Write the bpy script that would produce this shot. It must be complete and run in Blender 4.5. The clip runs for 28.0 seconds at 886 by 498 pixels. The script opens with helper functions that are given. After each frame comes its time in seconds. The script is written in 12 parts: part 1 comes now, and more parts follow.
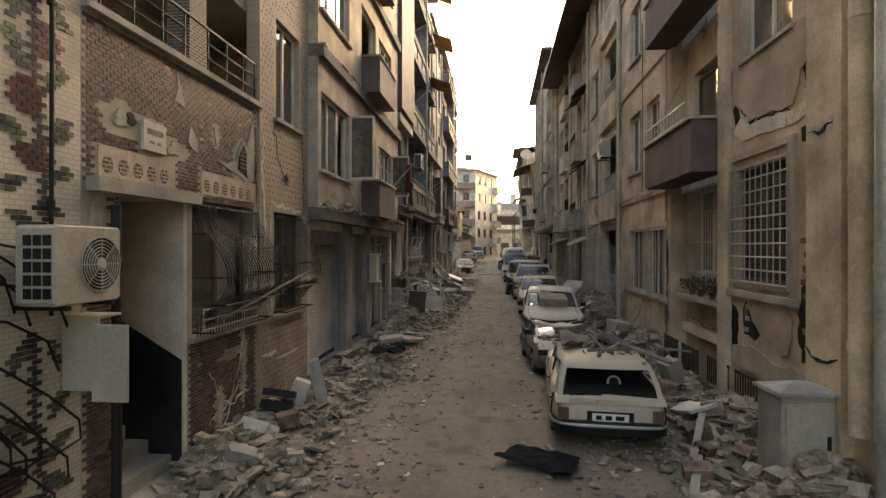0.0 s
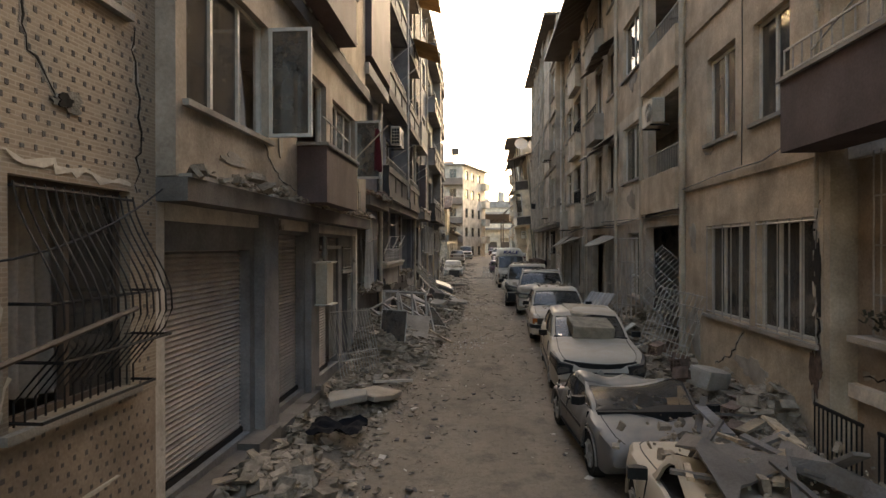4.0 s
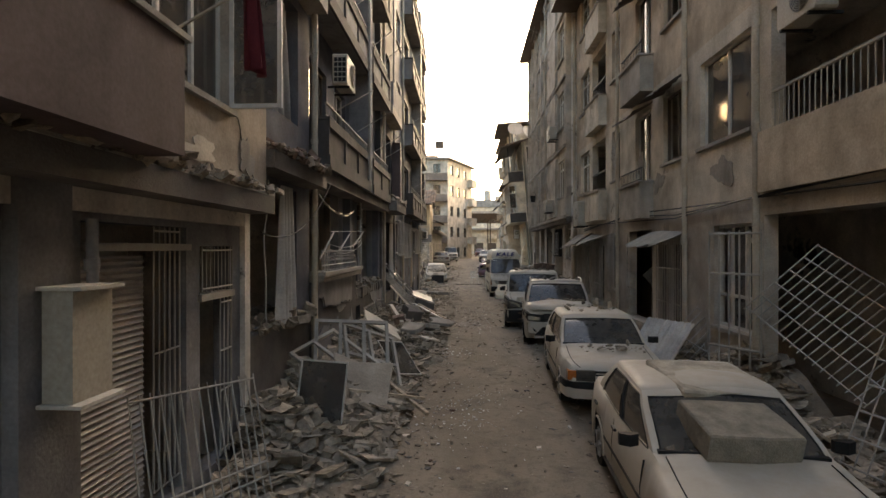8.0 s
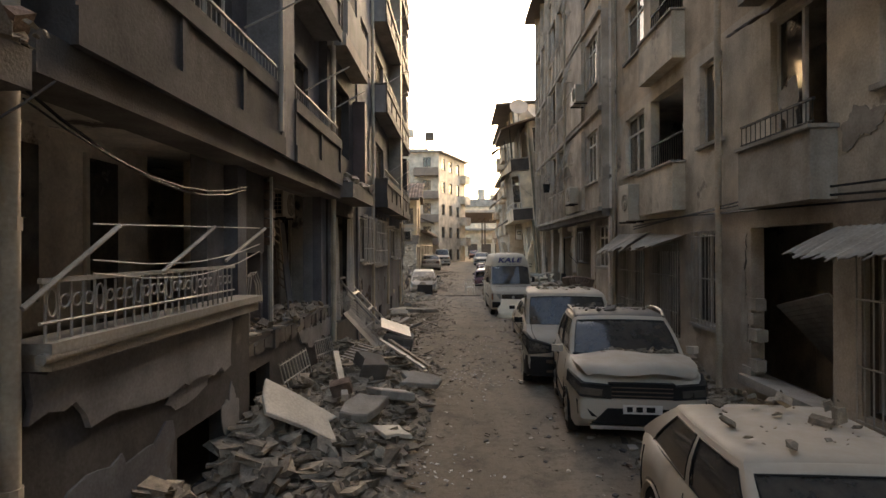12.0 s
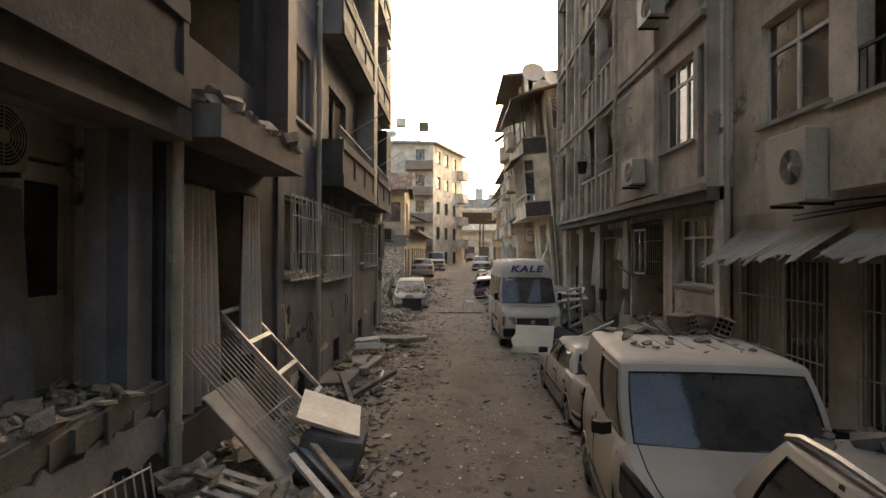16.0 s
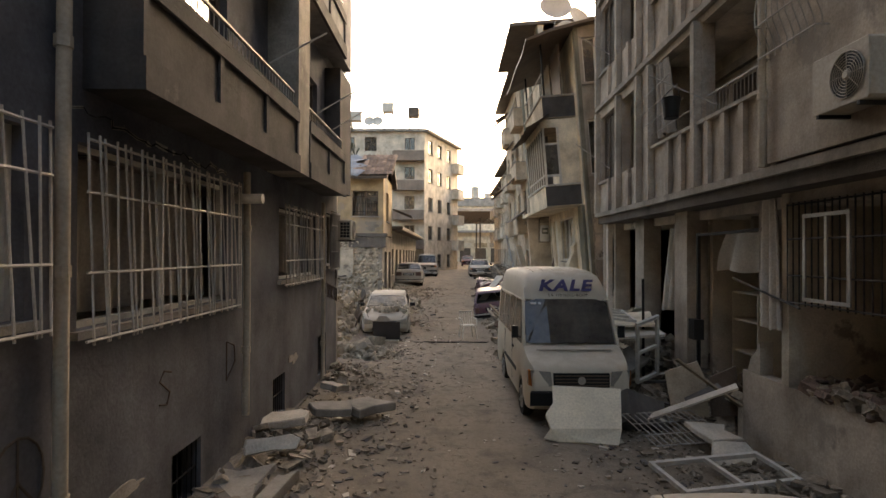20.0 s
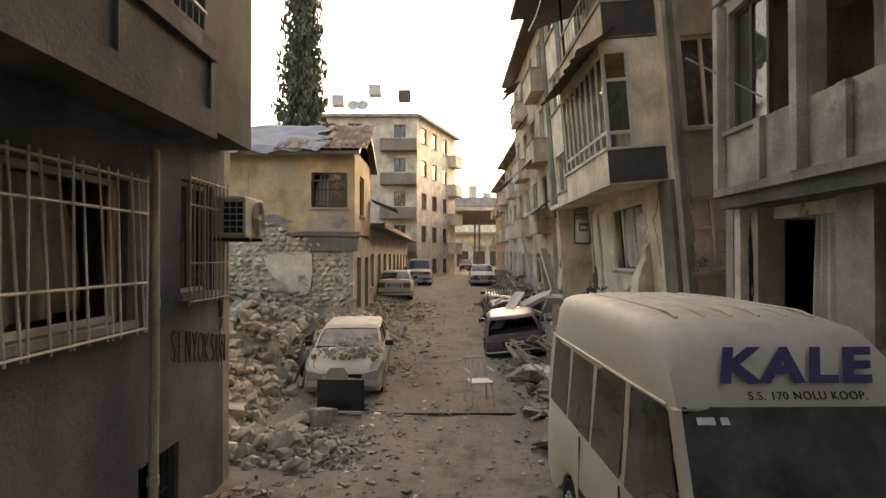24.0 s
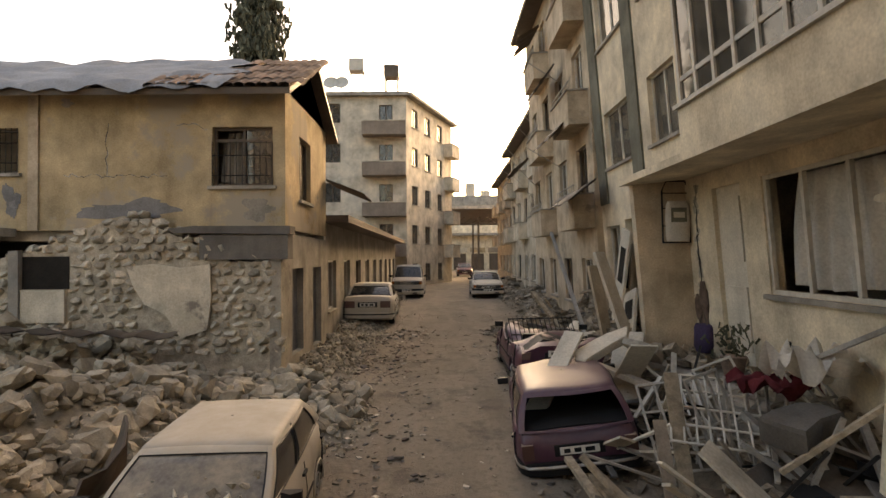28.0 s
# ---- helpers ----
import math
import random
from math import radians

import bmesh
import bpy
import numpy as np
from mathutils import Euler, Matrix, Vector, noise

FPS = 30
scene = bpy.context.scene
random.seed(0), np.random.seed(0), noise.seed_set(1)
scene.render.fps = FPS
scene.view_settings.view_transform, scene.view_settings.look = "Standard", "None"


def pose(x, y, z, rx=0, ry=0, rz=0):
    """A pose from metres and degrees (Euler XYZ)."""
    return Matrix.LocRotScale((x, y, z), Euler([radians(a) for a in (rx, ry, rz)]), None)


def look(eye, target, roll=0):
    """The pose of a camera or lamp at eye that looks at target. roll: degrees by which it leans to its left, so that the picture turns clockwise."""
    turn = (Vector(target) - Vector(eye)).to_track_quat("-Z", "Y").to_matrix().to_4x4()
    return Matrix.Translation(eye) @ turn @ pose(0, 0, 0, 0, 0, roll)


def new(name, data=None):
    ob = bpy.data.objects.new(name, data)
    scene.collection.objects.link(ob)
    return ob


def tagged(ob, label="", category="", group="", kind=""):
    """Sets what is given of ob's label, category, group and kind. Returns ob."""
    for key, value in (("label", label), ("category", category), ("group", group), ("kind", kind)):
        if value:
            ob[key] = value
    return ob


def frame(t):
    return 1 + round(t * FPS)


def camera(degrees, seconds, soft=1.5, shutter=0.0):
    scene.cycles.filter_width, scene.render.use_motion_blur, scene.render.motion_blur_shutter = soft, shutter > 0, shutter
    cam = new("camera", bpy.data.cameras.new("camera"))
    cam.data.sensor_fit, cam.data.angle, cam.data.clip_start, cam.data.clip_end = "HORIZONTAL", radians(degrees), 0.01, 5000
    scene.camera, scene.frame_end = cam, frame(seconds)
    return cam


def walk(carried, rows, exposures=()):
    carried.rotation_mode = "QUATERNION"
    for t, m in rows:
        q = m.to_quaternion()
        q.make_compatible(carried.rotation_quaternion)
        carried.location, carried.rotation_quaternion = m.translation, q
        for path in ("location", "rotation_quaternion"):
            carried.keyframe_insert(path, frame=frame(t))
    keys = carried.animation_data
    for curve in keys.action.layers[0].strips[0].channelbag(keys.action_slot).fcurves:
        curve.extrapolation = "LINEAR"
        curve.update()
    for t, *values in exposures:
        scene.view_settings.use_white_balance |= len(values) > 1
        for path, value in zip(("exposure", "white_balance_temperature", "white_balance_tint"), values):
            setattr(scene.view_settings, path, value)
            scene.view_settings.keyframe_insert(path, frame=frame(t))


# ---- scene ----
cam = camera(78.0, 28.0)
PATH = [
    (0.0, 0.035, 0.033, 2.881, 89.88, -0.04, 5.63),
    (1.0, -0.092, 1.260, 2.915, 89.85, -0.07, 5.62),
    (2.0, -0.245, 2.570, 2.943, 89.82, -0.02, 5.39),
    (3.0, -0.398, 4.003, 2.966, 89.80, 0.02, 4.83),
    (3.5, -0.466, 4.757, 2.977, 89.79, 0.05, 4.49),
    (4.5, -0.591, 6.337, 2.994, 89.79, 0.19, 3.65),
    (5.5, -0.670, 7.946, 2.998, 89.80, 0.28, 2.94),
    (6.5, -0.709, 9.588, 2.990, 89.84, 0.19, 2.68),
    (7.5, -0.752, 11.266, 2.976, 89.89, 0.09, 2.59),
    (8.5, -0.776, 12.960, 2.972, 89.93, 0.03, 2.33),
    (9.5, -0.776, 14.680, 2.997, 89.94, 0.05, 2.10),
    (10.5, -0.787, 16.443, 3.044, 89.94, 0.13, 1.92),
    (11.5, -0.811, 18.262, 3.095, 89.98, 0.21, 1.77),
    (12.5, -0.838, 20.091, 3.143, 90.04, 0.23, 1.70),
    (13.5, -0.882, 21.831, 3.172, 90.08, 0.05, 1.69),
    (14.5, -0.901, 23.579, 3.187, 90.12, -0.18, 1.59),
    (15.5, -0.889, 25.415, 3.186, 90.20, -0.24, 1.39),
    (16.5, -0.886, 27.226, 3.174, 90.28, -0.20, 1.19),
    (17.5, -0.896, 29.007, 3.185, 90.30, -0.16, 0.99),
    (18.5, -0.886, 30.835, 3.209, 90.33, -0.15, 0.81),
    (19.5, -0.838, 32.706, 3.231, 90.39, -0.17, 0.77),
    (20.5, -0.790, 34.543, 3.261, 90.45, -0.20, 0.78),
    (21.5, -0.788, 36.329, 3.310, 90.48, -0.16, 0.72),
    (22.5, -0.842, 38.165, 3.337, 90.56, -0.10, 0.55),
    (23.5, -0.882, 40.016, 3.340, 90.68, -0.03, 0.40),
    (24.5, -0.876, 41.820, 3.369, 90.74, 0.06, 0.30),
    (25.5, -0.870, 43.640, 3.395, 90.81, 0.18, 0.17),
    (26.5, -0.861, 45.471, 3.425, 90.85, 0.30, 0.04),
    (27.5, -0.835, 47.345, 3.475, 90.89, 0.39, -0.03),
    (28.0, -0.822, 48.313, 3.501, 90.94, 0.40, -0.04),
]
walk(cam, [(row[0], pose(*row[1:])) for row in PATH], [(0.0, 2.76, 7500, 12), (5.0, 2.68, 7400, 12), (12.0, 2.64, 7450, 13), (19.0, 2.53, 7500, 14), (24.0, 2.62, 8200, 17), (26.0, 2.48, 8600, 17), (28.0, 2.27, 8800, 17)])

# ---- light ----
world = bpy.data.worlds.new("sky")
scene.world = world
world.use_nodes = True
wn = world.node_tree.nodes
sky = wn.new("ShaderNodeTexSky")
sky.sky_type = "NISHITA"
sky.sun_disc = False
sky.sun_elevation = radians(18)
sky.sun_rotation = radians(25)
sky.altitude = 50
sky.air_density = 1.0
sky.dust_density = 6.0
sky.ozone_density = 1.0
world.node_tree.links.new(sky.outputs[0], wn["Background"].inputs[0])
wn["Background"].inputs[1].default_value = 0.15
sun_lamp = bpy.data.lights.new("sun", "SUN")
sun_lamp.energy = 0.3
sun_lamp.angle = radians(20)
sun_lamp.color = (1.0, 0.86, 0.66)
sun_ob = new("sun", sun_lamp)
sun_ob.matrix_world = look((20, 40, 20), (20 - 0.42, 40 - 0.9, 20 - 0.32))


# ---- materials ----
def node_mat(name):
    m = bpy.data.materials.new(name)
    m.use_nodes = True
    nt = m.node_tree
    return m, nt, nt.nodes, nt.links, nt.nodes["Principled BSDF"]


def surface(name, base, rough=0.9, metal=0.0, var=0.22, scale=1.2, fine=30.0, bump=0.25, streak=0.25, dirt=None,
            dirt_amount=0.0, dirt_scale=0.8, local=False, rand=0.0, bump_far=0.02, spec=0.12):
    """A weathered surface: broad blotches, fine grain, runs of dirt down the face, and a second colour in patches."""
    m, nt, n, l, b = node_mat(name)
    if local:
        tc = n.new("ShaderNodeTexCoord")
        co = tc.outputs["Object"]
    else:
        co = n.new("ShaderNodeNewGeometry").outputs["Position"]
    big = n.new("ShaderNodeTexNoise")
    big.inputs["Scale"].default_value, big.inputs["Detail"].default_value, big.inputs["Roughness"].default_value = scale, 7, 0.62
    small = n.new("ShaderNodeTexNoise")
    small.inputs["Scale"].default_value, small.inputs["Detail"].default_value = fine, 5
    for t in (big, small):
        l.new(co, t.inputs["Vector"])
    def mix(kind, fac, a, c):
        x = n.new("ShaderNodeMix")
        x.data_type, x.blend_type = "RGBA", kind
        if isinstance(fac, float):
            x.inputs[0].default_value = fac
        else:
            l.new(fac, x.inputs[0])
        for sock, v in ((x.inputs[6], a), (x.inputs[7], c)):
            if isinstance(v, tuple):
                sock.default_value = (*v, 1)
            else:
                l.new(v, sock)
        return x.outputs[2]
    def ramp(src, lo, hi, a=0.0, c=1.0):
        r = n.new("ShaderNodeMapRange")
        r.inputs[1].default_value, r.inputs[2].default_value, r.inputs[3].default_value, r.inputs[4].default_value = lo, hi, a, c
        l.new(src, r.inputs[0])
        return r.outputs[0]
    dark = tuple(c * (1 - 2.0 * var) for c in base)
    light = tuple(min(0.95, c * (1 + 1.0 * var)) for c in base)
    col = mix("MIX", ramp(big.outputs[0], 0.3, 0.7), dark, light)
    col = mix("MULTIPLY", 0.55, col, mix("MIX", ramp(small.outputs[0], 0.3, 0.7), (0.62, 0.6, 0.57), (1.0, 1.0, 1.0)))
    if dirt_amount > 0:
        d = n.new("ShaderNodeTexNoise")
        d.inputs["Scale"].default_value, d.inputs["Detail"].default_value, d.inputs["Roughness"].default_value = dirt_scale, 9, 0.68
        off = n.new("ShaderNodeVectorMath")
        off.inputs[1].default_value = (17.3, 5.1, 3.7)
        l.new(co, off.inputs[0])
        l.new(off.outputs[0], d.inputs["Vector"])
        t = 0.72 - 0.45 * dirt_amount
        col = mix("MIX", ramp(d.outputs[0], t, t + 0.05), col, dirt or (0.12, 0.1, 0.085))
    if streak > 0:
        mp = n.new("ShaderNodeMapping")
        mp.inputs["Scale"].default_value = (2.4, 2.4, 0.3)
        l.new(co, mp.inputs[0])
        s = n.new("ShaderNodeTexNoise")
        s.inputs["Scale"].default_value, s.inputs["Detail"].default_value = 1.3, 6
        l.new(mp.outputs[0], s.inputs["Vector"])
        col = mix("MULTIPLY", ramp(s.outputs[0], 0.5, 0.75, 0.0, streak * 1.0), col, (0.42, 0.38, 0.33))
    if rand > 0:
        info = n.new("ShaderNodeObjectInfo")
        geo = n.new("ShaderNodeNewGeometry")
        add = n.new("ShaderNodeMath")
        l.new(info.outputs["Random"], add.inputs[0])
        l.new(geo.outputs["Random Per Island"], add.inputs[1])
        fr = n.new("ShaderNodeMath")
        fr.operation = "FRACT"
        l.new(add.outputs[0], fr.inputs[0])
        hsv = n.new("ShaderNodeHueSaturation")
        l.new(ramp(fr.outputs[0], 0, 1, 1 - rand, 1 + rand), hsv.inputs["Value"])
        l.new(col, hsv.inputs["Color"])
        col = hsv.outputs[0]
    l.new(col, b.inputs["Base Color"])
    b.inputs["Roughness"].default_value = rough
    b.inputs["Metallic"].default_value = metal
    b.inputs["Specular IOR Level"].default_value = spec
    if bump > 0:
        bp = n.new("ShaderNodeBump")
        bp.inputs["Strength"].default_value, bp.inputs["Distance"].default_value = bump, bump_far
        add = n.new("ShaderNodeMath")
        l.new(small.outputs[0], add.inputs[0])
        l.new(big.outputs[0], add.inputs[1])
        l.new(add.outputs[0], bp.inputs["Height"])
        l.new(bp.outputs[0], b.inputs["Normal"])
    return m


def brick_face(name, c1, c2, mortar, w, h, gap, axis="YZ", bump=0.5):
    """Small glazed facing bricks set in mortar, on a wall that runs along y."""
    m, nt, n, l, b = node_mat(name)
    co = n.new("ShaderNodeNewGeometry").outputs["Position"]
    sep, com = n.new("ShaderNodeSeparateXYZ"), n.new("ShaderNodeCombineXYZ")
    l.new(co, sep.inputs[0])
    l.new(sep.outputs[1], com.inputs[0])
    l.new(sep.outputs[2], com.inputs[1])
    br = n.new("ShaderNodeTexBrick")
    br.inputs["Scale"].default_value = 1.0
    br.inputs["Brick Width"].default_value, br.inputs["Row Height"].default_value = w, h
    br.inputs["Mortar Size"].default_value = gap
    br.inputs["Color1"].default_value, br.inputs["Color2"].default_value, br.inputs["Mortar"].default_value = (*c1, 1), (*c2, 1), (*mortar, 1)
    l.new(com.outputs[0], br.inputs["Vector"])
    nz = n.new("ShaderNodeTexNoise")
    nz.inputs["Scale"].default_value, nz.inputs["Detail"].default_value = 1.4, 8
    l.new(co, nz.inputs["Vector"])
    mr = n.new("ShaderNodeMapRange")
    mr.inputs[1].default_value, mr.inputs[2].default_value, mr.inputs[3].default_value = 0.35, 0.7, 0.0
    mr.inputs[4].default_value = 0.45
    l.new(nz.outputs[0], mr.inputs[0])
    x = n.new("ShaderNodeMix")
    x.data_type = "RGBA"
    l.new(mr.outputs[0], x.inputs[0])
    l.new(br.outputs[0], x.inputs[6])
    x.inputs[7].default_value = (0.2, 0.175, 0.14, 1)
    l.new(x.outputs[2], b.inputs["Base Color"])
    b.inputs["Roughness"].default_value = 0.8
    b.inputs["Specular IOR Level"].default_value = 0.12
    bp = n.new("ShaderNodeBump")
    bp.inputs["Strength"].default_value, bp.inputs["Distance"].default_value, bp.invert = bump, 0.01, True
    l.new(br.outputs["Fac"], bp.inputs["Height"])
    l.new(bp.outputs[0], b.inputs["Normal"])
    return m


def dusty_paint(name, base, dust=0.4, rough=0.35, metal=0.0):
    """Car paint under a coat of dust, thickest on what faces up."""
    m, nt, n, l, b = node_mat(name)
    geo = n.new("ShaderNodeNewGeometry")
    tc = n.new("ShaderNodeTexCoord")
    nz = n.new("ShaderNodeTexNoise")
    nz.inputs["Scale"].default_value, nz.inputs["Detail"].default_value, nz.inputs["Roughness"].default_value = 3.5, 9, 0.7
    l.new(tc.outputs["Object"], nz.inputs["Vector"])
    sep = n.new("ShaderNodeSeparateXYZ")
    l.new(geo.outputs["Normal"], sep.inputs[0])
    up = n.new("ShaderNodeMapRange")
    up.inputs[1].default_value, up.inputs[2].default_value, up.inputs[3].default_value, up.inputs[4].default_value = -0.2, 1.0, 0.15, 1.0
    l.new(sep.outputs[2], up.inputs[0])
    mul = n.new("ShaderNodeMath")
    mul.operation = "MULTIPLY"
    l.new(up.outputs[0], mul.inputs[0])
    r = n.new("ShaderNodeMapRange")
    r.inputs[1].default_value, r.inputs[2].default_value, r.inputs[3].default_value, r.inputs[4].default_value = 0.3, 0.7, dust * 0.4, dust * 1.7
    l.new(nz.outputs[0], r.inputs[0])
    l.new(r.outputs[0], mul.inputs[1])
    x = n.new("ShaderNodeMix")
    x.data_type = "RGBA"
    l.new(mul.outputs[0], x.inputs[0])
    x.inputs[6].default_value, x.inputs[7].default_value = (*base, 1), (0.4, 0.335, 0.25, 1)
    l.new(x.outputs[2], b.inputs["Base Color"])
    ro = n.new("ShaderNodeMapRange")
    ro.inputs[3].default_value, ro.inputs[4].default_value = rough, 0.9
    l.new(mul.outputs[0], ro.inputs[0])
    l.new(ro.outputs[0], b.inputs["Roughness"])
    b.inputs["Metallic"].default_value = metal
    return m


def dusty_glass(name, tint=(0.30, 0.32, 0.33), dust=0.25, clear=0.6, dust_col=(0.3, 0.26, 0.21), gloss=0.12, ior=1.22):
    """A pane: clear tinted glass with a mirror gloss, dulled by dust in patches."""
    m, nt, n, l, b = node_mat(name)
    out = n["Material Output"]
    tr = n.new("ShaderNodeBsdfTransparent")
    tr.inputs[0].default_value = (*tint, 1)
    b.inputs["Base Color"].default_value = (0.02, 0.022, 0.025, 1)
    b.inputs["Roughness"].default_value = 0.06
    b.inputs["Specular IOR Level"].default_value = 0.7
    df = n.new("ShaderNodeBsdfDiffuse")
    df.inputs[0].default_value = (*dust_col, 1)
    fr = n.new("ShaderNodeFresnel")
    fr.inputs[0].default_value = ior
    m1, m2 = n.new("ShaderNodeMixShader"), n.new("ShaderNodeMixShader")
    gl = n.new("ShaderNodeBsdfGlossy")
    gl.inputs["Roughness"].default_value = gloss
    gl.inputs["Color"].default_value = (0.8, 0.72, 0.61, 1)
    m0 = n.new("ShaderNodeMixShader")
    m0.inputs[0].default_value = clear
    l.new(b.outputs[0], m0.inputs[1])
    l.new(tr.outputs[0], m0.inputs[2])
    l.new(fr.outputs[0], m1.inputs[0])
    l.new(m0.outputs[0], m1.inputs[1])
    l.new(gl.outputs[0], m1.inputs[2])
    nz = n.new("ShaderNodeTexNoise")
    nz.inputs["Scale"].default_value, nz.inputs["Detail"].default_value, nz.inputs["Roughness"].default_value = 2.2, 9, 0.72
    geo = n.new("ShaderNodeNewGeometry")
    l.new(geo.outputs["Position"], nz.inputs["Vector"])
    r = n.new("ShaderNodeMapRange")
    r.inputs[1].default_value, r.inputs[2].default_value, r.inputs[3].default_value, r.inputs[4].default_value = 0.35, 0.72, dust * 0.3, dust * 1.8
    l.new(nz.outputs[0], r.inputs[0])
    l.new(r.outputs[0], m2.inputs[0])
    l.new(m1.outputs[0], m2.inputs[1])
    l.new(df.outputs[0], m2.inputs[2])
    l.new(m2.outputs[0], out.inputs[0])
    return m


PL_CREAM = surface("plaster_cream", (0.568, 0.461, 0.334), dirt=(0.284, 0.241, 0.185), dirt_amount=0.22, streak=0.3)
PL_TAN = surface("plaster_tan", (0.495, 0.4, 0.29), dirt=(0.312, 0.27, 0.213), dirt_amount=0.15, streak=0.28)
PL_TAN2 = surface("plaster_greyed_tan", (0.4, 0.335, 0.262), dirt=(0.27, 0.235, 0.19), dirt_amount=0.2, streak=0.28)
PL_PALE = surface("plaster_pale", (0.625, 0.547, 0.426), dirt=(0.241, 0.206, 0.17), dirt_amount=0.25, streak=0.35)
PL_GREY = surface("plaster_grey", (0.362, 0.324, 0.27), dirt=(0.213, 0.185, 0.156), dirt_amount=0.28, streak=0.35)
# dark grey plaster, cooled and deepened to hold some west-side shade in its colour
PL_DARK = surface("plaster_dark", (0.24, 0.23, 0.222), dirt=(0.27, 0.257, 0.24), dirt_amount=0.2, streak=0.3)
PL_YELLOW = surface("plaster_yellow", (0.5, 0.385, 0.235), dirt=(0.341, 0.284, 0.213), dirt_amount=0.46, dirt_scale=0.5, streak=0.35)
PL_STONE = surface("plaster_stone_grey", (0.48, 0.415, 0.335), dirt=(0.27, 0.235, 0.195), dirt_amount=0.28, streak=0.35)
PL_GREEN = surface("plaster_olive", (0.185, 0.177, 0.135), dirt=(0.115, 0.103, 0.081), dirt_amount=0.2)
PL_SALMON = surface("plaster_salmon", (0.4, 0.318, 0.24), dirt=(0.284, 0.241, 0.199), dirt_amount=0.15)
PURPLE = surface("panel_purple_brown", (0.125, 0.094, 0.088), rough=0.75, var=0.15, streak=0.3, bump=0.1)
CONC = surface("concrete", (0.369, 0.334, 0.284), fine=45, bump=0.4, dirt=(0.199, 0.177, 0.149), dirt_amount=0.2)
CONC_DK = surface("concrete_dark", (0.17, 0.153, 0.135), fine=45, bump=0.4)
ROOM = surface("room_plaster", (0.74, 0.67, 0.57), bump=0.1, streak=0.3, dirt_amount=0.25)
BRICK_A = brick_face("facing_brick", (0.122, 0.078, 0.066), (0.08, 0.053, 0.047), (0.426, 0.376, 0.298), 0.105, 0.042, 0.006)
BRICK_T = brick_face("facing_tile_tan", (0.37, 0.29, 0.205), (0.3, 0.228, 0.16), (0.42, 0.355, 0.27), 0.12, 0.034, 0.005, bump=0.35)
BRICK_W = brick_face("mosaic_cream", (0.56, 0.5, 0.39), (0.5, 0.445, 0.345), (0.36, 0.32, 0.25), 0.1, 0.046, 0.004, bump=0.4)
BRICK_R = surface("bare_brick", (0.21, 0.148, 0.115), scale=6, fine=50, var=0.3, rand=0.3, bump=0.5)
TILE_G = surface("mosaic_green", (0.13, 0.135, 0.085), rough=0.45, rand=0.3, bump=0.1)
TILE_D = surface("mosaic_slate", (0.07, 0.062, 0.066), rough=0.45, rand=0.3, bump=0.1)
TILE_R = surface("mosaic_red", (0.115, 0.055, 0.05), rough=0.45, rand=0.3, bump=0.1)
STUCCO_PATCH = surface("exposed_render", (0.469, 0.426, 0.355), fine=60, bump=0.6, var=0.3)
RUBBLE = surface("rubble_mixed", (0.31, 0.258, 0.195), scale=9, fine=70, var=0.25, bump=0.6, streak=0, rand=0.4)
RUBBLE_L = surface("rubble_pale", (0.42, 0.362, 0.275), scale=5, fine=60, var=0.22, bump=0.6, streak=0, rand=0.35)
STONE = surface("stone_wall", (0.511, 0.44, 0.341), scale=5, fine=40, var=0.25, bump=0.5, streak=0.1, rand=0.3)
WHITE_PL = surface("white_plaster", (0.653, 0.582, 0.469), var=0.16, streak=0.2, dirt_amount=0.2, dirt=(0.511, 0.454, 0.369))
WOOD = surface("weathered_wood", (0.398, 0.32, 0.227), scale=8, fine=60, var=0.25, rand=0.35, streak=0)
PVC = surface("white_pvc", (0.6, 0.56, 0.48), rough=0.5, var=0.1, bump=0.03, streak=0.18, fine=12)
PVC_D = surface("brown_frame", (0.127, 0.098, 0.075), rough=0.55, var=0.15, bump=0.05)
IRON = surface("dark_iron", (0.034, 0.032, 0.03), rough=0.6, metal=0.4, var=0.2, bump=0.1, fine=80)
IRON_L = surface("painted_iron", (0.426, 0.391, 0.334), rough=0.6, metal=0.1, var=0.2, bump=0.1, fine=60)
ALU = surface("aluminium", (0.46, 0.43, 0.38), rough=0.45, metal=0.5, var=0.12, bump=0.05)
ZINC = surface("zinc_sheet", (0.426, 0.405, 0.369), rough=0.55, metal=0.35, var=0.2, streak=0.35)
SHUTTER = surface("shutter_metal", (0.5, 0.45, 0.4), rough=0.6, metal=0.0, var=0.15, streak=0.35, bump=0.08)
PIPE_M = surface("drainpipe_paint", (0.483, 0.412, 0.312), rough=0.6, var=0.18, bump=0.08)
AC_M = surface("ac_casing", (0.42, 0.375, 0.3), rough=0.5, var=0.1, streak=0.25, bump=0.03)
BLACK = surface("black_plastic", (0.021, 0.021, 0.021), rough=0.5, var=0.2, bump=0.05, streak=0)
GRANITE = surface("black_stone_cladding", (0.023, 0.024, 0.028), rough=0.25, var=0.2, bump=0.02, streak=0.1, spec=0.5)
FABRIC = surface("curtain_cloth", (0.6, 0.56, 0.49), rough=1.0, var=0.15, bump=0.1, streak=0.3)
CLOTH_BLACK = surface("black_cloth", (0.016, 0.016, 0.018), rough=1.0, var=0.2, bump=0.1, streak=0, spec=0.05)
FABRIC_D = surface("curtain_dull", (0.341, 0.305, 0.256), rough=1.0, var=0.2, bump=0.1, streak=0.3)
FLAG_R = surface("red_cloth", (0.12, 0.022, 0.026), rough=1.0, var=0.2, bump=0.1, streak=0.1)
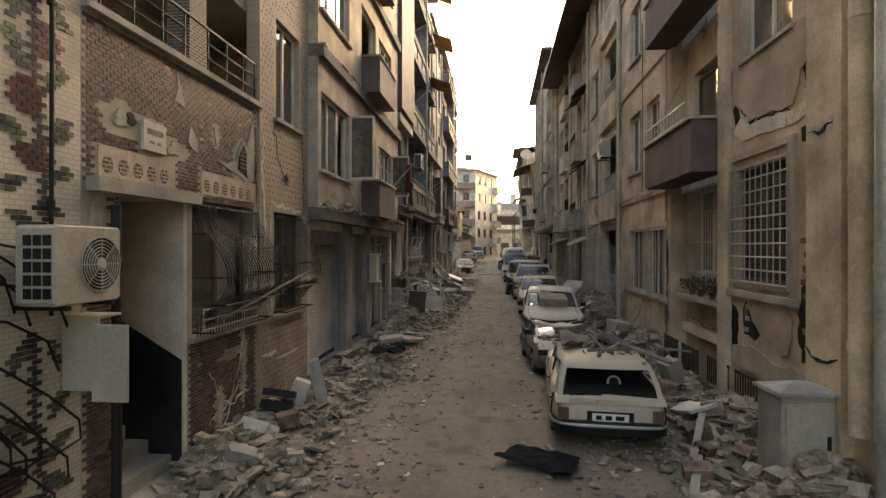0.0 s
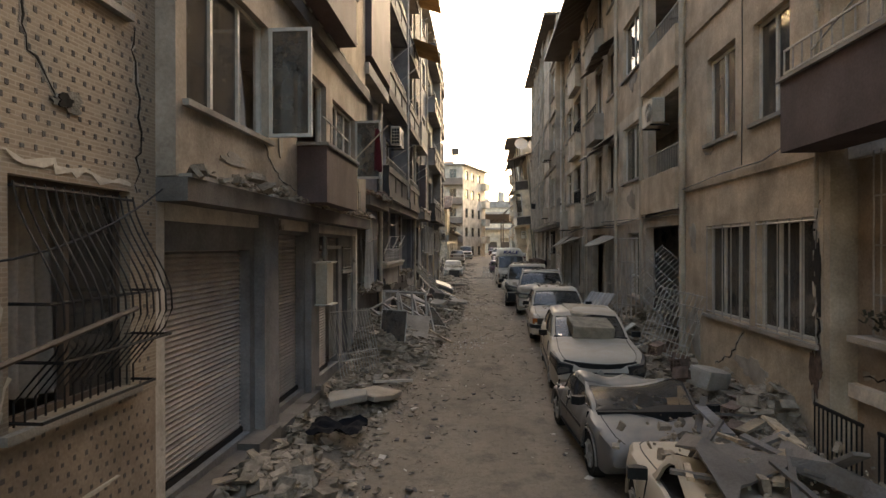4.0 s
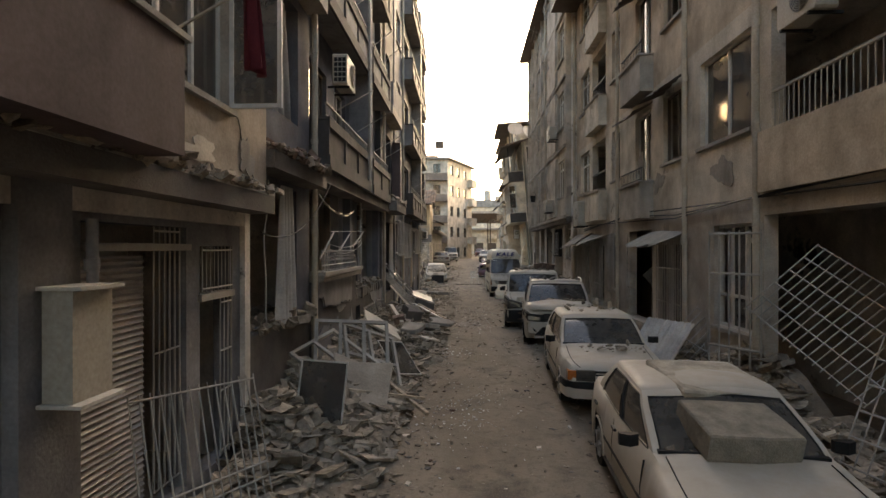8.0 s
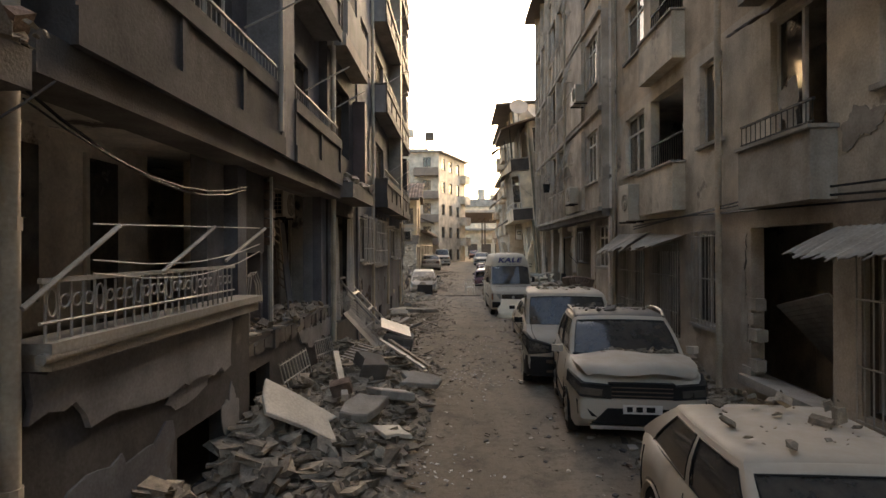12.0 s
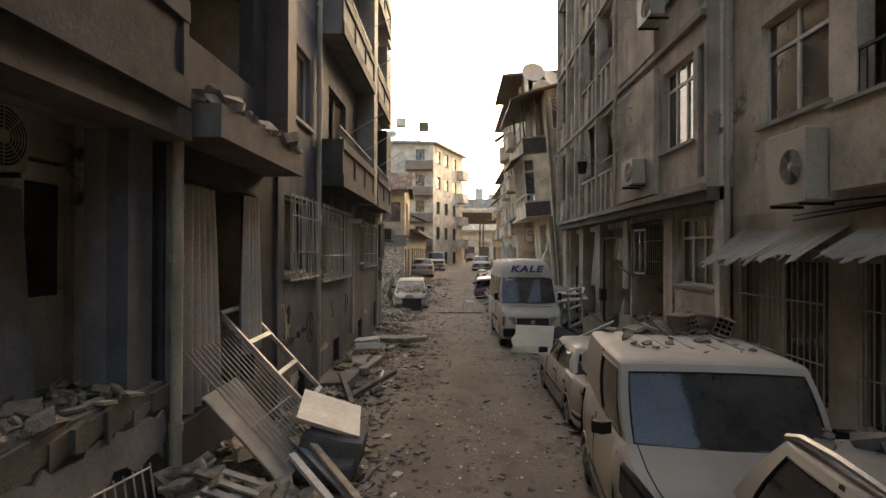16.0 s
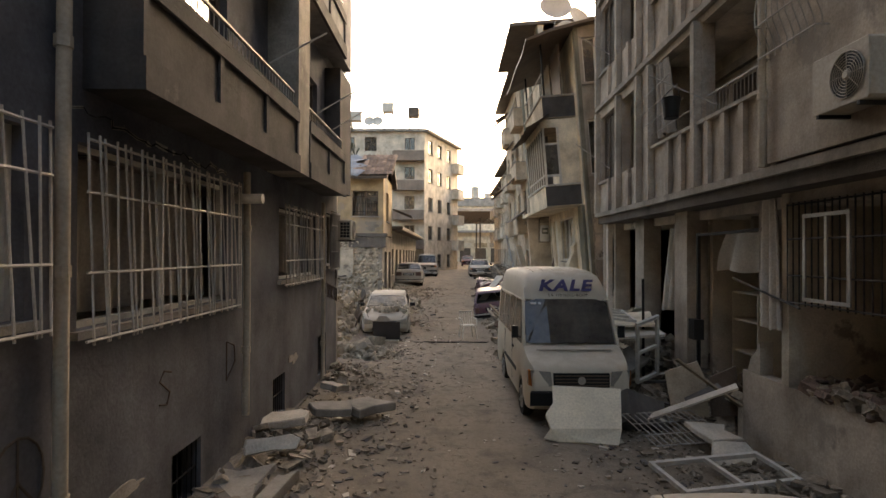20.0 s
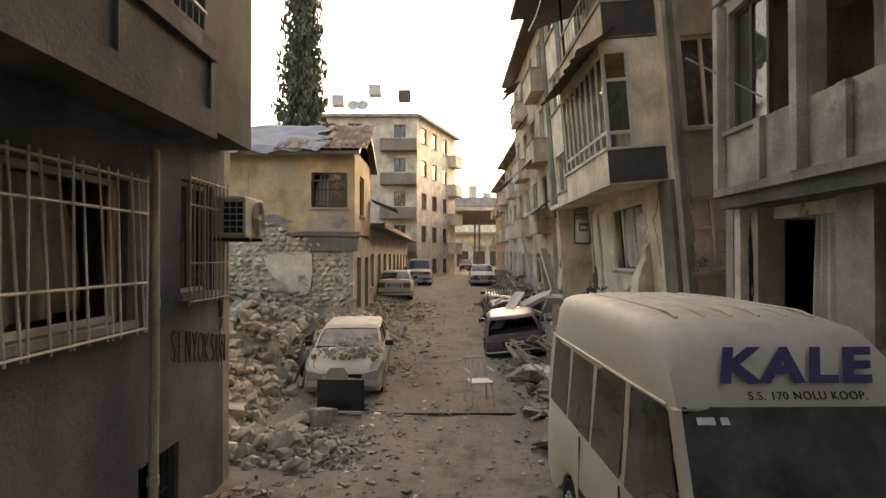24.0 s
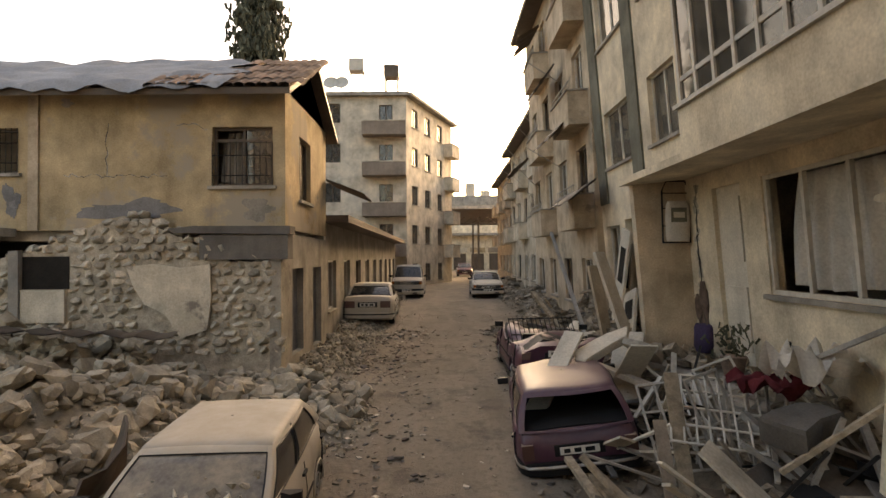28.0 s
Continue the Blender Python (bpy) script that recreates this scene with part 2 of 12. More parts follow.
BLUE_CL = surface("blue_cloth", (0.128, 0.177, 0.27), rough=1.0, var=0.2, bump=0.1)
TARP = surface("grey_tarpaulin", (0.284, 0.284, 0.284), rough=0.85, var=0.2, scale=0.7, bump=0.3, streak=0, dirt=(0.312, 0.298, 0.284), dirt_amount=0.3)
ROOFTILE = surface("roof_tile", (0.284, 0.192, 0.135), scale=3, rand=0.35, var=0.25, streak=0.1)
GLASS = dusty_glass("window_glass", dust=0.2, clear=0.55, gloss=0.04, ior=1.5)
GLASS_CAR = dusty_glass("car_glass", tint=(0.22, 0.24, 0.25), dust=0.15, clear=0.4, gloss=0.2, ior=1.25)
CAR_WHITE = dusty_paint("car_white", (0.45, 0.4, 0.322), 0.6)
CAR_MINI = dusty_paint("minibus_paint", (0.58, 0.51, 0.385), 0.55)
LAMP_L = surface("dusty_lamp_glass", (0.34, 0.32, 0.28), rough=0.25, var=0.2, bump=0.05, streak=0)
CAR_CREAM = dusty_paint("car_cream", (0.38, 0.33, 0.245), 0.6)
CAR_WRECK = dusty_paint("car_wreck", (0.1, 0.098, 0.095), 0.3)
CAR_DARK = dusty_paint("car_dark", (0.046, 0.048, 0.055), 0.35)
CAR_PURPLE = dusty_paint("car_purple", (0.065, 0.016, 0.036), 0.12)
TYRE = surface("tyre_rubber", (0.029, 0.028, 0.025), rough=0.9, var=0.2, bump=0.1, streak=0, local=True)
RIM = surface("wheel_rim", (0.426, 0.412, 0.383), rough=0.45, metal=0.5, var=0.2, streak=0, local=True)
GLASS_MINI = dusty_glass("minibus_glass", tint=(0.2, 0.21, 0.22), dust=0.22, clear=0.35, gloss=0.15)
PANEL_W = surface("cream_wall_board", (0.88, 0.77, 0.57), rough=0.8, var=0.08, bump=0.15, streak=0, dirt=(0.7, 0.6, 0.43), dirt_amount=0.1)
WITHER = surface("withered_leaf", (0.085, 0.075, 0.05), rough=0.9, var=0.3, rand=0.4, bump=0, streak=0)
GLASS_DUST = dusty_glass("dust_coated_glass", dust=0.75, clear=0.4, dust_col=(0.32, 0.27, 0.205))
LAMP_G = dusty_glass("headlamp_glass", tint=(0.4, 0.39, 0.37), dust=0.2, clear=0.4)
LAMP_R = dusty_paint("tail_lamp_red", (0.075, 0.02, 0.016), 0.35)
LAMP_O = surface("indicator_orange", (0.426, 0.128, 0.028), rough=0.25, var=0.15, bump=0, streak=0, spec=0.5)
PLATE = surface("plate_white", (0.781, 0.753, 0.682), rough=0.5, var=0.1, bump=0, streak=0.1)
BLUE_P = surface("blue_lettering", (0.085, 0.075, 0.17), rough=0.5, var=0.15, bump=0, streak=0)
PLASTIC_W = surface("white_plastic", (0.56, 0.52, 0.44), rough=0.5, var=0.1, bump=0.02, streak=0.1)
LEAF = surface("cypress_leaf", (0.115, 0.115, 0.078), rough=0.9, var=0.3, rand=0.4, bump=0, streak=0)
BARK = surface("bark", (0.103, 0.075, 0.052), fine=20, bump=0.6)
ROAD = None


def ground_mat():
    m, nt, n, l, b = node_mat("dusty_road")
    co = n.new("ShaderNodeNewGeometry").outputs["Position"]
    def noise_tex(scale, detail, rough=0.6):
        t = n.new("ShaderNodeTexNoise")
        t.inputs["Scale"].default_value, t.inputs["Detail"].default_value, t.inputs["Roughness"].default_value = scale, detail, rough
        l.new(co, t.inputs["Vector"])
        return t.outputs[0]
    def rng(src, lo, hi):
        r = n.new("ShaderNodeMapRange")
        r.inputs[1].default_value, r.inputs[2].default_value = lo, hi
        l.new(src, r.inputs[0])
        return r.outputs[0]
    def mix(fac, a, c):
        x = n.new("ShaderNodeMix")
        x.data_type = "RGBA"
        l.new(fac, x.inputs[0])
        for sock, v in ((x.inputs[6], a), (x.inputs[7], c)):
            if isinstance(v, tuple):
                sock.default_value = (*v, 1)
            else:
                l.new(v, sock)
        return x.outputs[2]
    def pebbles(scale, lo, hi, c, col):
        v = n.new("ShaderNodeTexVoronoi")
        v.inputs["Scale"].default_value = scale
        l.new(co, v.inputs["Vector"])
        return mix(rng(v.outputs["Distance"], hi, lo), c, col)
    mp = n.new("ShaderNodeMapping")
    mp.inputs["Scale"].default_value = (1.0, 0.16, 1.0)
    l.new(co, mp.inputs[0])
    lane = n.new("ShaderNodeTexNoise")
    lane.inputs["Scale"].default_value, lane.inputs["Detail"].default_value, lane.inputs["Roughness"].default_value = 1.3, 7, 0.6
    l.new(mp.outputs[0], lane.inputs["Vector"])
    c = mix(rng(noise_tex(0.5, 8), 0.35, 0.65), (0.165, 0.133, 0.099), (0.25, 0.203, 0.149))
    c = mix(rng(lane.outputs[0], 0.42, 0.66), c, (0.262, 0.214, 0.159))
    c = mix(rng(noise_tex(1.7, 9, 0.68), 0.52, 0.66), c, (0.13, 0.106, 0.081))
    c = mix(rng(noise_tex(9.0, 7, 0.75), 0.5, 0.7), c, (0.138, 0.113, 0.086))
    c = mix(rng(noise_tex(80.0, 3), 0.56, 0.7), c, (0.28, 0.235, 0.178))
    c = pebbles(30.0, 0.1, 0.2, c, (0.3, 0.25, 0.19))
    c = pebbles(60.0, 0.14, 0.26, c, (0.2, 0.165, 0.127))
    l.new(c, b.inputs["Base Color"])
    b.inputs["Roughness"].default_value = 0.95
    b.inputs["Specular IOR Level"].default_value = 0.1
    bp = n.new("ShaderNodeBump")
    bp.inputs["Strength"].default_value, bp.inputs["Distance"].default_value = 0.6, 0.035
    a = n.new("ShaderNodeMath")
    l.new(noise_tex(22.0, 7, 0.7), a.inputs[0])
    l.new(noise_tex(4.0, 5), a.inputs[1])
    l.new(a.outputs[0], bp.inputs["Height"])
    l.new(bp.outputs[0], b.inputs["Normal"])
    return m


ROAD = ground_mat()


BRICK_P = surface("glazed_brick", (0.12, 0.08, 0.068), rough=0.5, scale=3, fine=40, var=0.2, rand=0.45, streak=0.15, bump=0.15)
MORTAR = surface("mortar", (0.426, 0.376, 0.291), fine=60, bump=0.4, var=0.2)
PL_IVORY = surface("plaster_ivory", (0.795, 0.674, 0.497), dirt=(0.469, 0.398, 0.284), dirt_amount=0.2, streak=0.28)
BLOCK_W = surface("block_white", (0.7, 0.6, 0.465), dirt=(0.568, 0.483, 0.369), dirt_amount=0.15, streak=0.2)
AWNING = surface("awning_plastic", (0.33, 0.29, 0.235), rough=0.6, var=0.2, streak=0.3, bump=0.05)
# grey plasters for the west fronts, with the shade there put into the colour
PL_SLATE_DIM = surface("plaster_slate_dimmed", (0.092, 0.086, 0.081), dirt=(0.13, 0.12, 0.108), dirt_amount=0.2, streak=0.3)
PL_ASH_DIM = surface("plaster_ash_dimmed", (0.15, 0.15, 0.158), dirt=(0.12, 0.113, 0.107), dirt_amount=0.25, streak=0.3)
IRON_W = surface("white_painted_iron", (0.56, 0.52, 0.45), rough=0.6, var=0.15, bump=0.05)
GRAVEL = surface("gravel_stone", (0.38, 0.325, 0.25), scale=9, fine=70, var=0.25, bump=0.5, streak=0, rand=0.35)
SHARD = surface("glass_litter", (0.596, 0.568, 0.511), rough=0.35, var=0.2, bump=0, streak=0, rand=0.4)
DOORWHITE = surface("door_paint", (0.71, 0.646, 0.525), rough=0.55, var=0.14, bump=0.04, streak=0.25, dirt_amount=0.12)
BROWN_FRONT = surface("balcony_brown", (0.312, 0.241, 0.185), var=0.15)


# ---- building blocks ----
class MB:
    """Collects vertices and faces for one mesh."""

    def __init__(self):
        self.v, self.f = [], []

    def box(self, x0, x1, y0, y1, z0, z1):
        i = len(self.v)
        self.v += [(x, y, z) for z in (z0, z1) for y in (y0, y1) for x in (x0, x1)]
        self.f += [tuple(i + k for k in q) for q in ((0, 2, 3, 1), (4, 5, 7, 6), (0, 1, 5, 4), (2, 6, 7, 3), (0, 4, 6, 2), (1, 3, 7, 5))]
        return self

    def obox(self, m, sx, sy, sz):
        """A box about the origin of the pose m."""
        i = len(self.v)
        self.v += [tuple(m @ Vector((x * sx / 2, y * sy / 2, z * sz / 2))) for z in (-1, 1) for y in (-1, 1) for x in (-1, 1)]
        self.f += [tuple(i + k for k in q) for q in ((0, 2, 3, 1), (4, 5, 7, 6), (0, 1, 5, 4), (2, 6, 7, 3), (0, 4, 6, 2), (1, 3, 7, 5))]
        return self

    def rings(self, rings, caps=True, closed=True):
        """A skin through rings of equally many points."""
        i, k = len(self.v), len(rings[0])
        for r in rings:
            self.v += [tuple(p) for p in r]
        for a in range(len(rings) - 1):
            for b in range(k if closed else k - 1):
                c = (b + 1) % k
                self.f.append((i + a * k + b, i + a * k + c, i + (a + 1) * k + c, i + (a + 1) * k + b))
        if caps:
            self.f.append(tuple(i + b for b in reversed(range(k))))
            self.f.append(tuple(i + (len(rings) - 1) * k + b for b in range(k)))
        return self

    def tube(self, pts, r, n=6):
        """A round tube along a run of points."""
        pts = [Vector(p) for p in pts]
        out = []
        for a, p in enumerate(pts):
            d = (pts[min(a + 1, len(pts) - 1)] - pts[max(a - 1, 0)]).normalized()
            u = d.cross((0.3, 0.2, 0.93) if abs(d.z) < 0.9 else (1, 0, 0)).normalized()
            w = d.cross(u)
            out.append([p + r * (math.cos(t) * u + math.sin(t) * w) for t in (2 * math.pi * b / n for b in range(n))])
        return self.rings(out)

    def slab(self, outline, lift):
        """An outline of points in space, thickened by the vector lift."""
        return self.rings([[Vector(p) for p in outline], [Vector(p) + Vector(lift) for p in outline]])

    def mesh(self, name, smooth=None):
        me = bpy.data.meshes.new(name)
        me.from_pydata(self.v, [], self.f)
        me.validate()
        bm = bmesh.new()
        bm.from_mesh(me)
        bmesh.ops.recalc_face_normals(bm, faces=bm.faces)
        bm.to_mesh(me)
        bm.free()
        if smooth:
            me.polygons.foreach_set("use_smooth", [True] * len(me.polygons))
            me.set_sharp_from_angle(angle=radians(smooth))
        return me


def part(name, mb, material, parent=None, label="", smooth=None, m=None):
    """Links what mb holds as one mesh under its thing."""
    me = mb if isinstance(mb, bpy.types.Mesh) else mb.mesh(name, smooth)
    if material and not me.materials:
        me.materials.append(material)
    ob = new(name, me)
    ob.parent = parent
    if m is not None:
        ob.matrix_basis = m
    if label:
        ob["label"] = label
    return ob


def thing(name, label, category, m=None, group="", kind=""):
    """An empty at the base of a thing, which its parts hang from."""
    ob = new(name)
    ob.empty_display_size = 0.2
    if m is not None:
        ob.matrix_basis = m
    return tagged(ob, label, category, group, kind)


ROD_MESH = {}


def rod(parent, name, p, q, r, material, square=False):
    """One straight bar from p to q; alike bars share a mesh."""
    key = (material.name, square)
    if key not in ROD_MESH:
        n, mb = (4 if square else 6), MB()
        turn = math.pi / 4 if square else 0
        ring = [(math.cos(turn + 2 * math.pi * k / n), math.sin(turn + 2 * math.pi * k / n)) for k in range(n)]
        mb.rings([[(x, y, z) for x, y in ring] for z in (0, 1)])
        me = mb.mesh("bar", None if square else 50)
        me.materials.append(material)
        ROD_MESH[key] = me
    p, q = Vector(p), Vector(q)
    d = q - p
    ob = new(name, ROD_MESH[key])
    ob.parent = parent
    ob.matrix_basis = Matrix.LocRotScale(p, d.to_track_quat("Z", "Y"), (r, r, d.length))
    return ob


def gz(y):
    """Height of the street: a slow swell, then a rise past the corner house."""
    ys, zs = (-500, 13, 20, 26, 35, 40, 44, 52, 60, 70, 115, 900), (0, 0, 0.14, 0.22, 0.26, 0.2, 0.12, 0.42, 1.0, 1.3, 1.5, 1.5)
    return float(np.interp(y, ys, zs))


def gx(x, y):
    """Silt banked under the parked cars on the east side."""
    a = max(0.0, min(1.0, (x - 0.5) / 0.7)) * max(0.0, min(1.0, (y - 19.5) / 1.5, (36.0 - y) / 2.0))
    return 0.05 * a * a * (3 - 2 * a)


def ragged(n, rx, rz, seed, rough=0.35):
    """An uneven closed outline about the origin."""
    rr = random.Random(seed)
    raw = [rr.random() for _ in range(n)]
    n *= 2
    raw += [rr.random() for _ in range(n)]
    p1, p2, p3 = rr.random() * 6, rr.random() * 6, rr.random() * 6
    rad = []
    for k in range(n):
        a = 2 * math.pi * k / n
        lobe = 0.5 + 0.22 * math.sin(2 * a + p1) + 0.18 * math.sin(3 * a + p2) + 0.16 * math.sin(5 * a + p3)
        rad.append(max(0.15, 1.05 - rough * (1.25 * lobe + 0.35 * raw[k])))
    return [(rx * rad[k] * math.cos(2 * math.pi * (k + 0.3 * raw[k]) / n), rz * rad[k] * math.sin(2 * math.pi * (k + 0.3 * raw[k]) / n)) for k in range(n)]


class Facade:
    """A street front that runs along y in the plane x; w is metres out towards the street."""

    def __init__(self, parent, x, side):
        self.b, self.x, self.s = parent, x, side

    def p(self, y, z, w=0.0):
        return Vector((self.x + self.s * w, y, z))

    def out(self, d):
        return Vector((self.s * d, 0, 0))

    def bx(self, mb, y0, y1, z0, z1, w0, w1):
        a, c = sorted((self.x + self.s * w0, self.x + self.s * w1))
        mb.box(a, c, y0, y1, z0, z1)
        return mb

    def block(self, name, y0, y1, z0, z1, w0, w1, mat, label="", parent=None):
        return part(name, self.bx(MB(), y0, y1, z0, z1, w0, w1), mat, parent or self.b, label)

    def wall(self, y0, y1, z0, z1, holes, mat, thick=0.22, w=0.0, name="wall"):
        """A wall with openings that go right through it."""
        holes = [(max(a, y0), min(b, y1), max(c, z0), min(d, z1)) for a, b, c, d in holes]
        ys = sorted({round(v, 4) for v in (y0, y1, *(h[0] for h in holes), *(h[1] for h in holes)) if y0 - 1e-6 <= v <= y1 + 1e-6})
        zs = sorted({round(v, 4) for v in (z0, z1, *(h[2] for h in holes), *(h[3] for h in holes)) if z0 - 1e-6 <= v <= z1 + 1e-6})
        solid = {}
        for a in range(len(ys) - 1):
            for c in range(len(zs) - 1):
                ym, zm = (ys[a] + ys[a + 1]) / 2, (zs[c] + zs[c + 1]) / 2
                solid[a, c] = not any(h[0] < ym < h[1] and h[2] < zm < h[3] for h in holes)
        mb, at = MB(), {}
        def v(a, c, d):
            if (a, c, d) not in at:
                at[a, c, d] = len(mb.v)
                mb.v.append(tuple(self.p(ys[a], zs[c], w - thick * d)))
            return at[a, c, d]
        for (a, c), full in solid.items():
            if not full:
                continue
            mb.f.append((v(a, c, 0), v(a + 1, c, 0), v(a + 1, c + 1, 0), v(a, c + 1, 0)))
            mb.f.append((v(a, c, 1), v(a, c + 1, 1), v(a + 1, c + 1, 1), v(a + 1, c, 1)))
            for da, dc, p, q in ((-1, 0, (0, 0), (0, 1)), (1, 0, (1, 0), (1, 1)), (0, -1, (0, 0), (1, 0)), (0, 1, (0, 1), (1, 1))):
                if not solid.get((a + da, c + dc), False):
                    e, f = (a + p[0], c + p[1]), (a + q[0], c + q[1])
                    mb.f.append((v(*e, 0), v(*f, 0), v(*f, 1), v(*e, 1)))
        return part(name, mb, mat, self.b)

    def rooms(self, y0, y1, floors, deep=3.6, w=0.0, mat=None):
        """Floors, back and party walls behind the front."""
        top, mat = floors[-1], mat or ROOM
        for z in floors:
            self.block("floor_slab", y0 + 0.19, y1 - 0.19, z - 0.18, z, w - deep + 0.01, w - 0.23, mat)
        self.block("back_wall", y0, y1, 0, top, w - deep - 0.2, w - deep, PL_PALE)
        for y in (y0, y1 - 0.18):
            self.block("party_wall", y, y + 0.18, 0, top, w - deep + 0.005, w - 0.23, mat)
        # pale partition added near the front so that openings look less black
        if deep > 3:
            for a, c in zip(floors, floors[1:]):
                if c - a > 1.5:
                    self.block("inner_wall", y0 + 0.2, y1 - 0.2, a + 0.004, c - 0.185, w - 1.95, w - 1.85, mat)

    def window(self, y0, y1, z0, z1, n=2, mat=None, glass=True, sill=True, cloth=None, inset=0.1, transom=0.0, missing=(), sill_mat=None, w=0.0):
        """Frame with mullions, panes, a sill and, where one hangs, a curtain."""
        mat = mat or PVC
        f = 0.055
        w0 = w - inset - 0.06
        ys = [y0 + (y1 - y0) * k / n for k in range(n + 1)]
        lights = []
        for k in range(n):
            a, c = ys[k] + f * (1 if k == 0 else 0.5), ys[k + 1] - f * (1 if k == n - 1 else 0.5)
            if transom:
                lights += [(a, c, z0 + f, transom - f / 2), (a, c, transom + f / 2, z1 - f)]
            else:
                lights.append((a, c, z0 + f, z1 - f))
        win = self.wall(y0, y1, z0, z1, lights, mat, 0.06, w - inset, "window")
        if glass:
            for k in range(n):
                if k in missing:
                    continue
                g = self.bx(MB(), ys[k] + f * 0.8, ys[k + 1] - f * 0.8, z0 + f * 0.8, z1 - f * 0.8, w0 + 0.02, w0 + 0.03)
                ob = part("pane", g, GLASS, win)
                ob.visible_shadow = False
        if sill:
            self.block("sill", y0 - 0.08, y1 + 0.08, z0 - 0.07, z0 - 0.004, w - 0.2, w + 0.07, sill_mat or CONC, parent=win)
        if cloth:
            self.curtain(win, y0 + 0.05, y1 - 0.05, z0 + 0.1, z1 - 0.05, w - inset - 0.25, cloth)
        return win

    def curtain(self, parent, y0, y1, z0, z1, w, mat, name="curtain", folds=7, amp=0.05, lean=0.0):
        mb, rows, cols = MB(), 7, folds * 10
        rr = random.Random(int(y0 * 97 + z0 * 13))
        ph = rr.random() * 6
        for back in (0, 1):
            grid = []
            for a in range(rows + 1):
                fz = a / rows
                row = []
                for c in range(cols + 1):
                    t = c / cols
                    ww = w + amp * (0.5 + 0.6 * (1 - fz)) * math.sin(ph + t * folds * 2 * math.pi + 0.9 * fz + 0.8 * math.sin(t * 5 + ph)) - 0.012 * back
                    row.append(self.p(y0 + (y1 - y0) * (t + (0.5 - t) * 0.28 * fz * fz) + lean * (1 - fz), z0 + (z1 - z0) * fz + 0.03 * math.sin(t * 9 + ph) * (1 - fz), ww))
                grid.append(row)
            mb.rings(grid, caps=False, closed=False)
        return part(name, mb, mat, parent, smooth=60)

    def grille(self, y0, y1, z0, z1, nv, hs, mat, w=0.06, r=0.008, bulge=0.0, square=False, parent=None, skip=0, skew=0.0):
        """A window grille: cross rails, and upright bars as parts of it."""
        g = None
        for z in hs:
            out = w + (bulge * max(0.0, 1 - abs((z - (z0 * 0.7 + z1 * 0.3)) / (z1 - z0)) * 1.6) if bulge else 0)
            ends = [self.p(y0, z, -0.02), self.p(y0, z, out), self.p(y1, z, out), self.p(y1, z, -0.02)] if bulge else [self.p(y0, z, out), self.p(y1, z, out)]
            ob = part("rail" if g else "grille", MB().tube(ends, 0.013, 5), mat, g or parent or self.b)
            g = g or ob
        shared = None
        for k in range(nv + 1):
            if skip and k % skip == skip - 1:
                continue
            y = y0 + (y1 - y0) * k / nv
            if not bulge:
                rod(g, "bar", self.p(min(y + skew * (0.6 + 0.4 * math.sin(k * 1.9)), y1), z0, w), self.p(y, z1, w + 0.02 * math.sin(k * 2.3) * (skew > 0)), r, mat, square)
            else:
                if shared is None:
                    pts = []
                    for a in range(11):
                        t = a / 10
                        pts.append(self.p(0, z0 + (z1 - z0) * t, w + bulge * (math.sin(math.pi * min(1.0, (1 - t) * 1.15) ** 1.6) if t < 1 else 0)))
                    shared = MB().tube(pts, r, 5).mesh("bar", 50)
                    shared.materials.append(mat)
                part("bar", shared, None, g, m=pose(0, y, 0))
        return g

    def balcony(self, y0, y1, z, proj, h, mat, rail=0.0, rail_mat=None, slab=0.16, trim=None, name="balcony", nbars=0, cut=0.0):
        """Slab with a parapet on three sides, a capping and moulding, and a rail above."""
        mb = MB()
        self.bx(mb, y0, y1, z - slab, z, -0.1, proj)
        for a, c, d, e in ((y0, y1, proj - 0.1, proj), (y0, y0 + 0.1, 0.0, proj - 0.1), (y1 - 0.1, y1, 0.0, proj - 0.1)):
            self.bx(mb, a, c, z, z + h, d, e)
        bal = part(name, mb, mat, self.b)
        cm = trim or CONC
        self.block("capping", y0 - 0.04, y1 + 0.04, z + h, z + h + 0.05, proj - 0.15, proj + 0.05, cm, parent=bal)
        for a, c in ((y0 - 0.04, y0 + 0.14), (y1 - 0.14, y1 + 0.04)):
            self.block("capping", a, c, z + h, z + h + 0.05, 0.0, proj - 0.152, cm, parent=bal)
        if trim:
            self.block("moulding", y0 - 0.05, y1 + 0.05, z - slab - 0.02, z + 0.1, proj + 0.003, proj + 0.06, cm, parent=bal)
            self.block("moulding", y0 - 0.05, y1 + 0.05, z + h - 0.16, z + h - 0.002, proj + 0.003, proj + 0.05, cm, parent=bal)
            k = max(1, round((y1 - y0) / 1.4))
            for a in range(k + 1):
                y = y0 + (y1 - y0) * a / k
                self.block("moulding_post", y - 0.05, y + 0.05, z + 0.1, z + h - 0.16, proj + 0.003, proj + 0.035, cm, parent=bal)
        if rail:
            rm = rail_mat or IRON
            zt = z + h + 0.05
            top = MB()
            self.bx(top, y0, y1, zt + rail - 0.03, zt + rail, proj - 0.07, proj - 0.03)
            self.bx(top, y0, y1, zt + 0.04, zt + 0.06, proj - 0.06, proj - 0.04)
            ra = part("railing", top, rm, bal)
            n = nbars or max(4, int((y1 - y0) / 0.13))
            for a in range(n + 1):
                y = y0 + 0.02 + (y1 - y0 - 0.04) * a / n
                rod(ra, "baluster", self.p(y, zt, proj - 0.05), self.p(y, zt + rail - 0.02, proj - 0.05), 0.008, rm)
        return bal

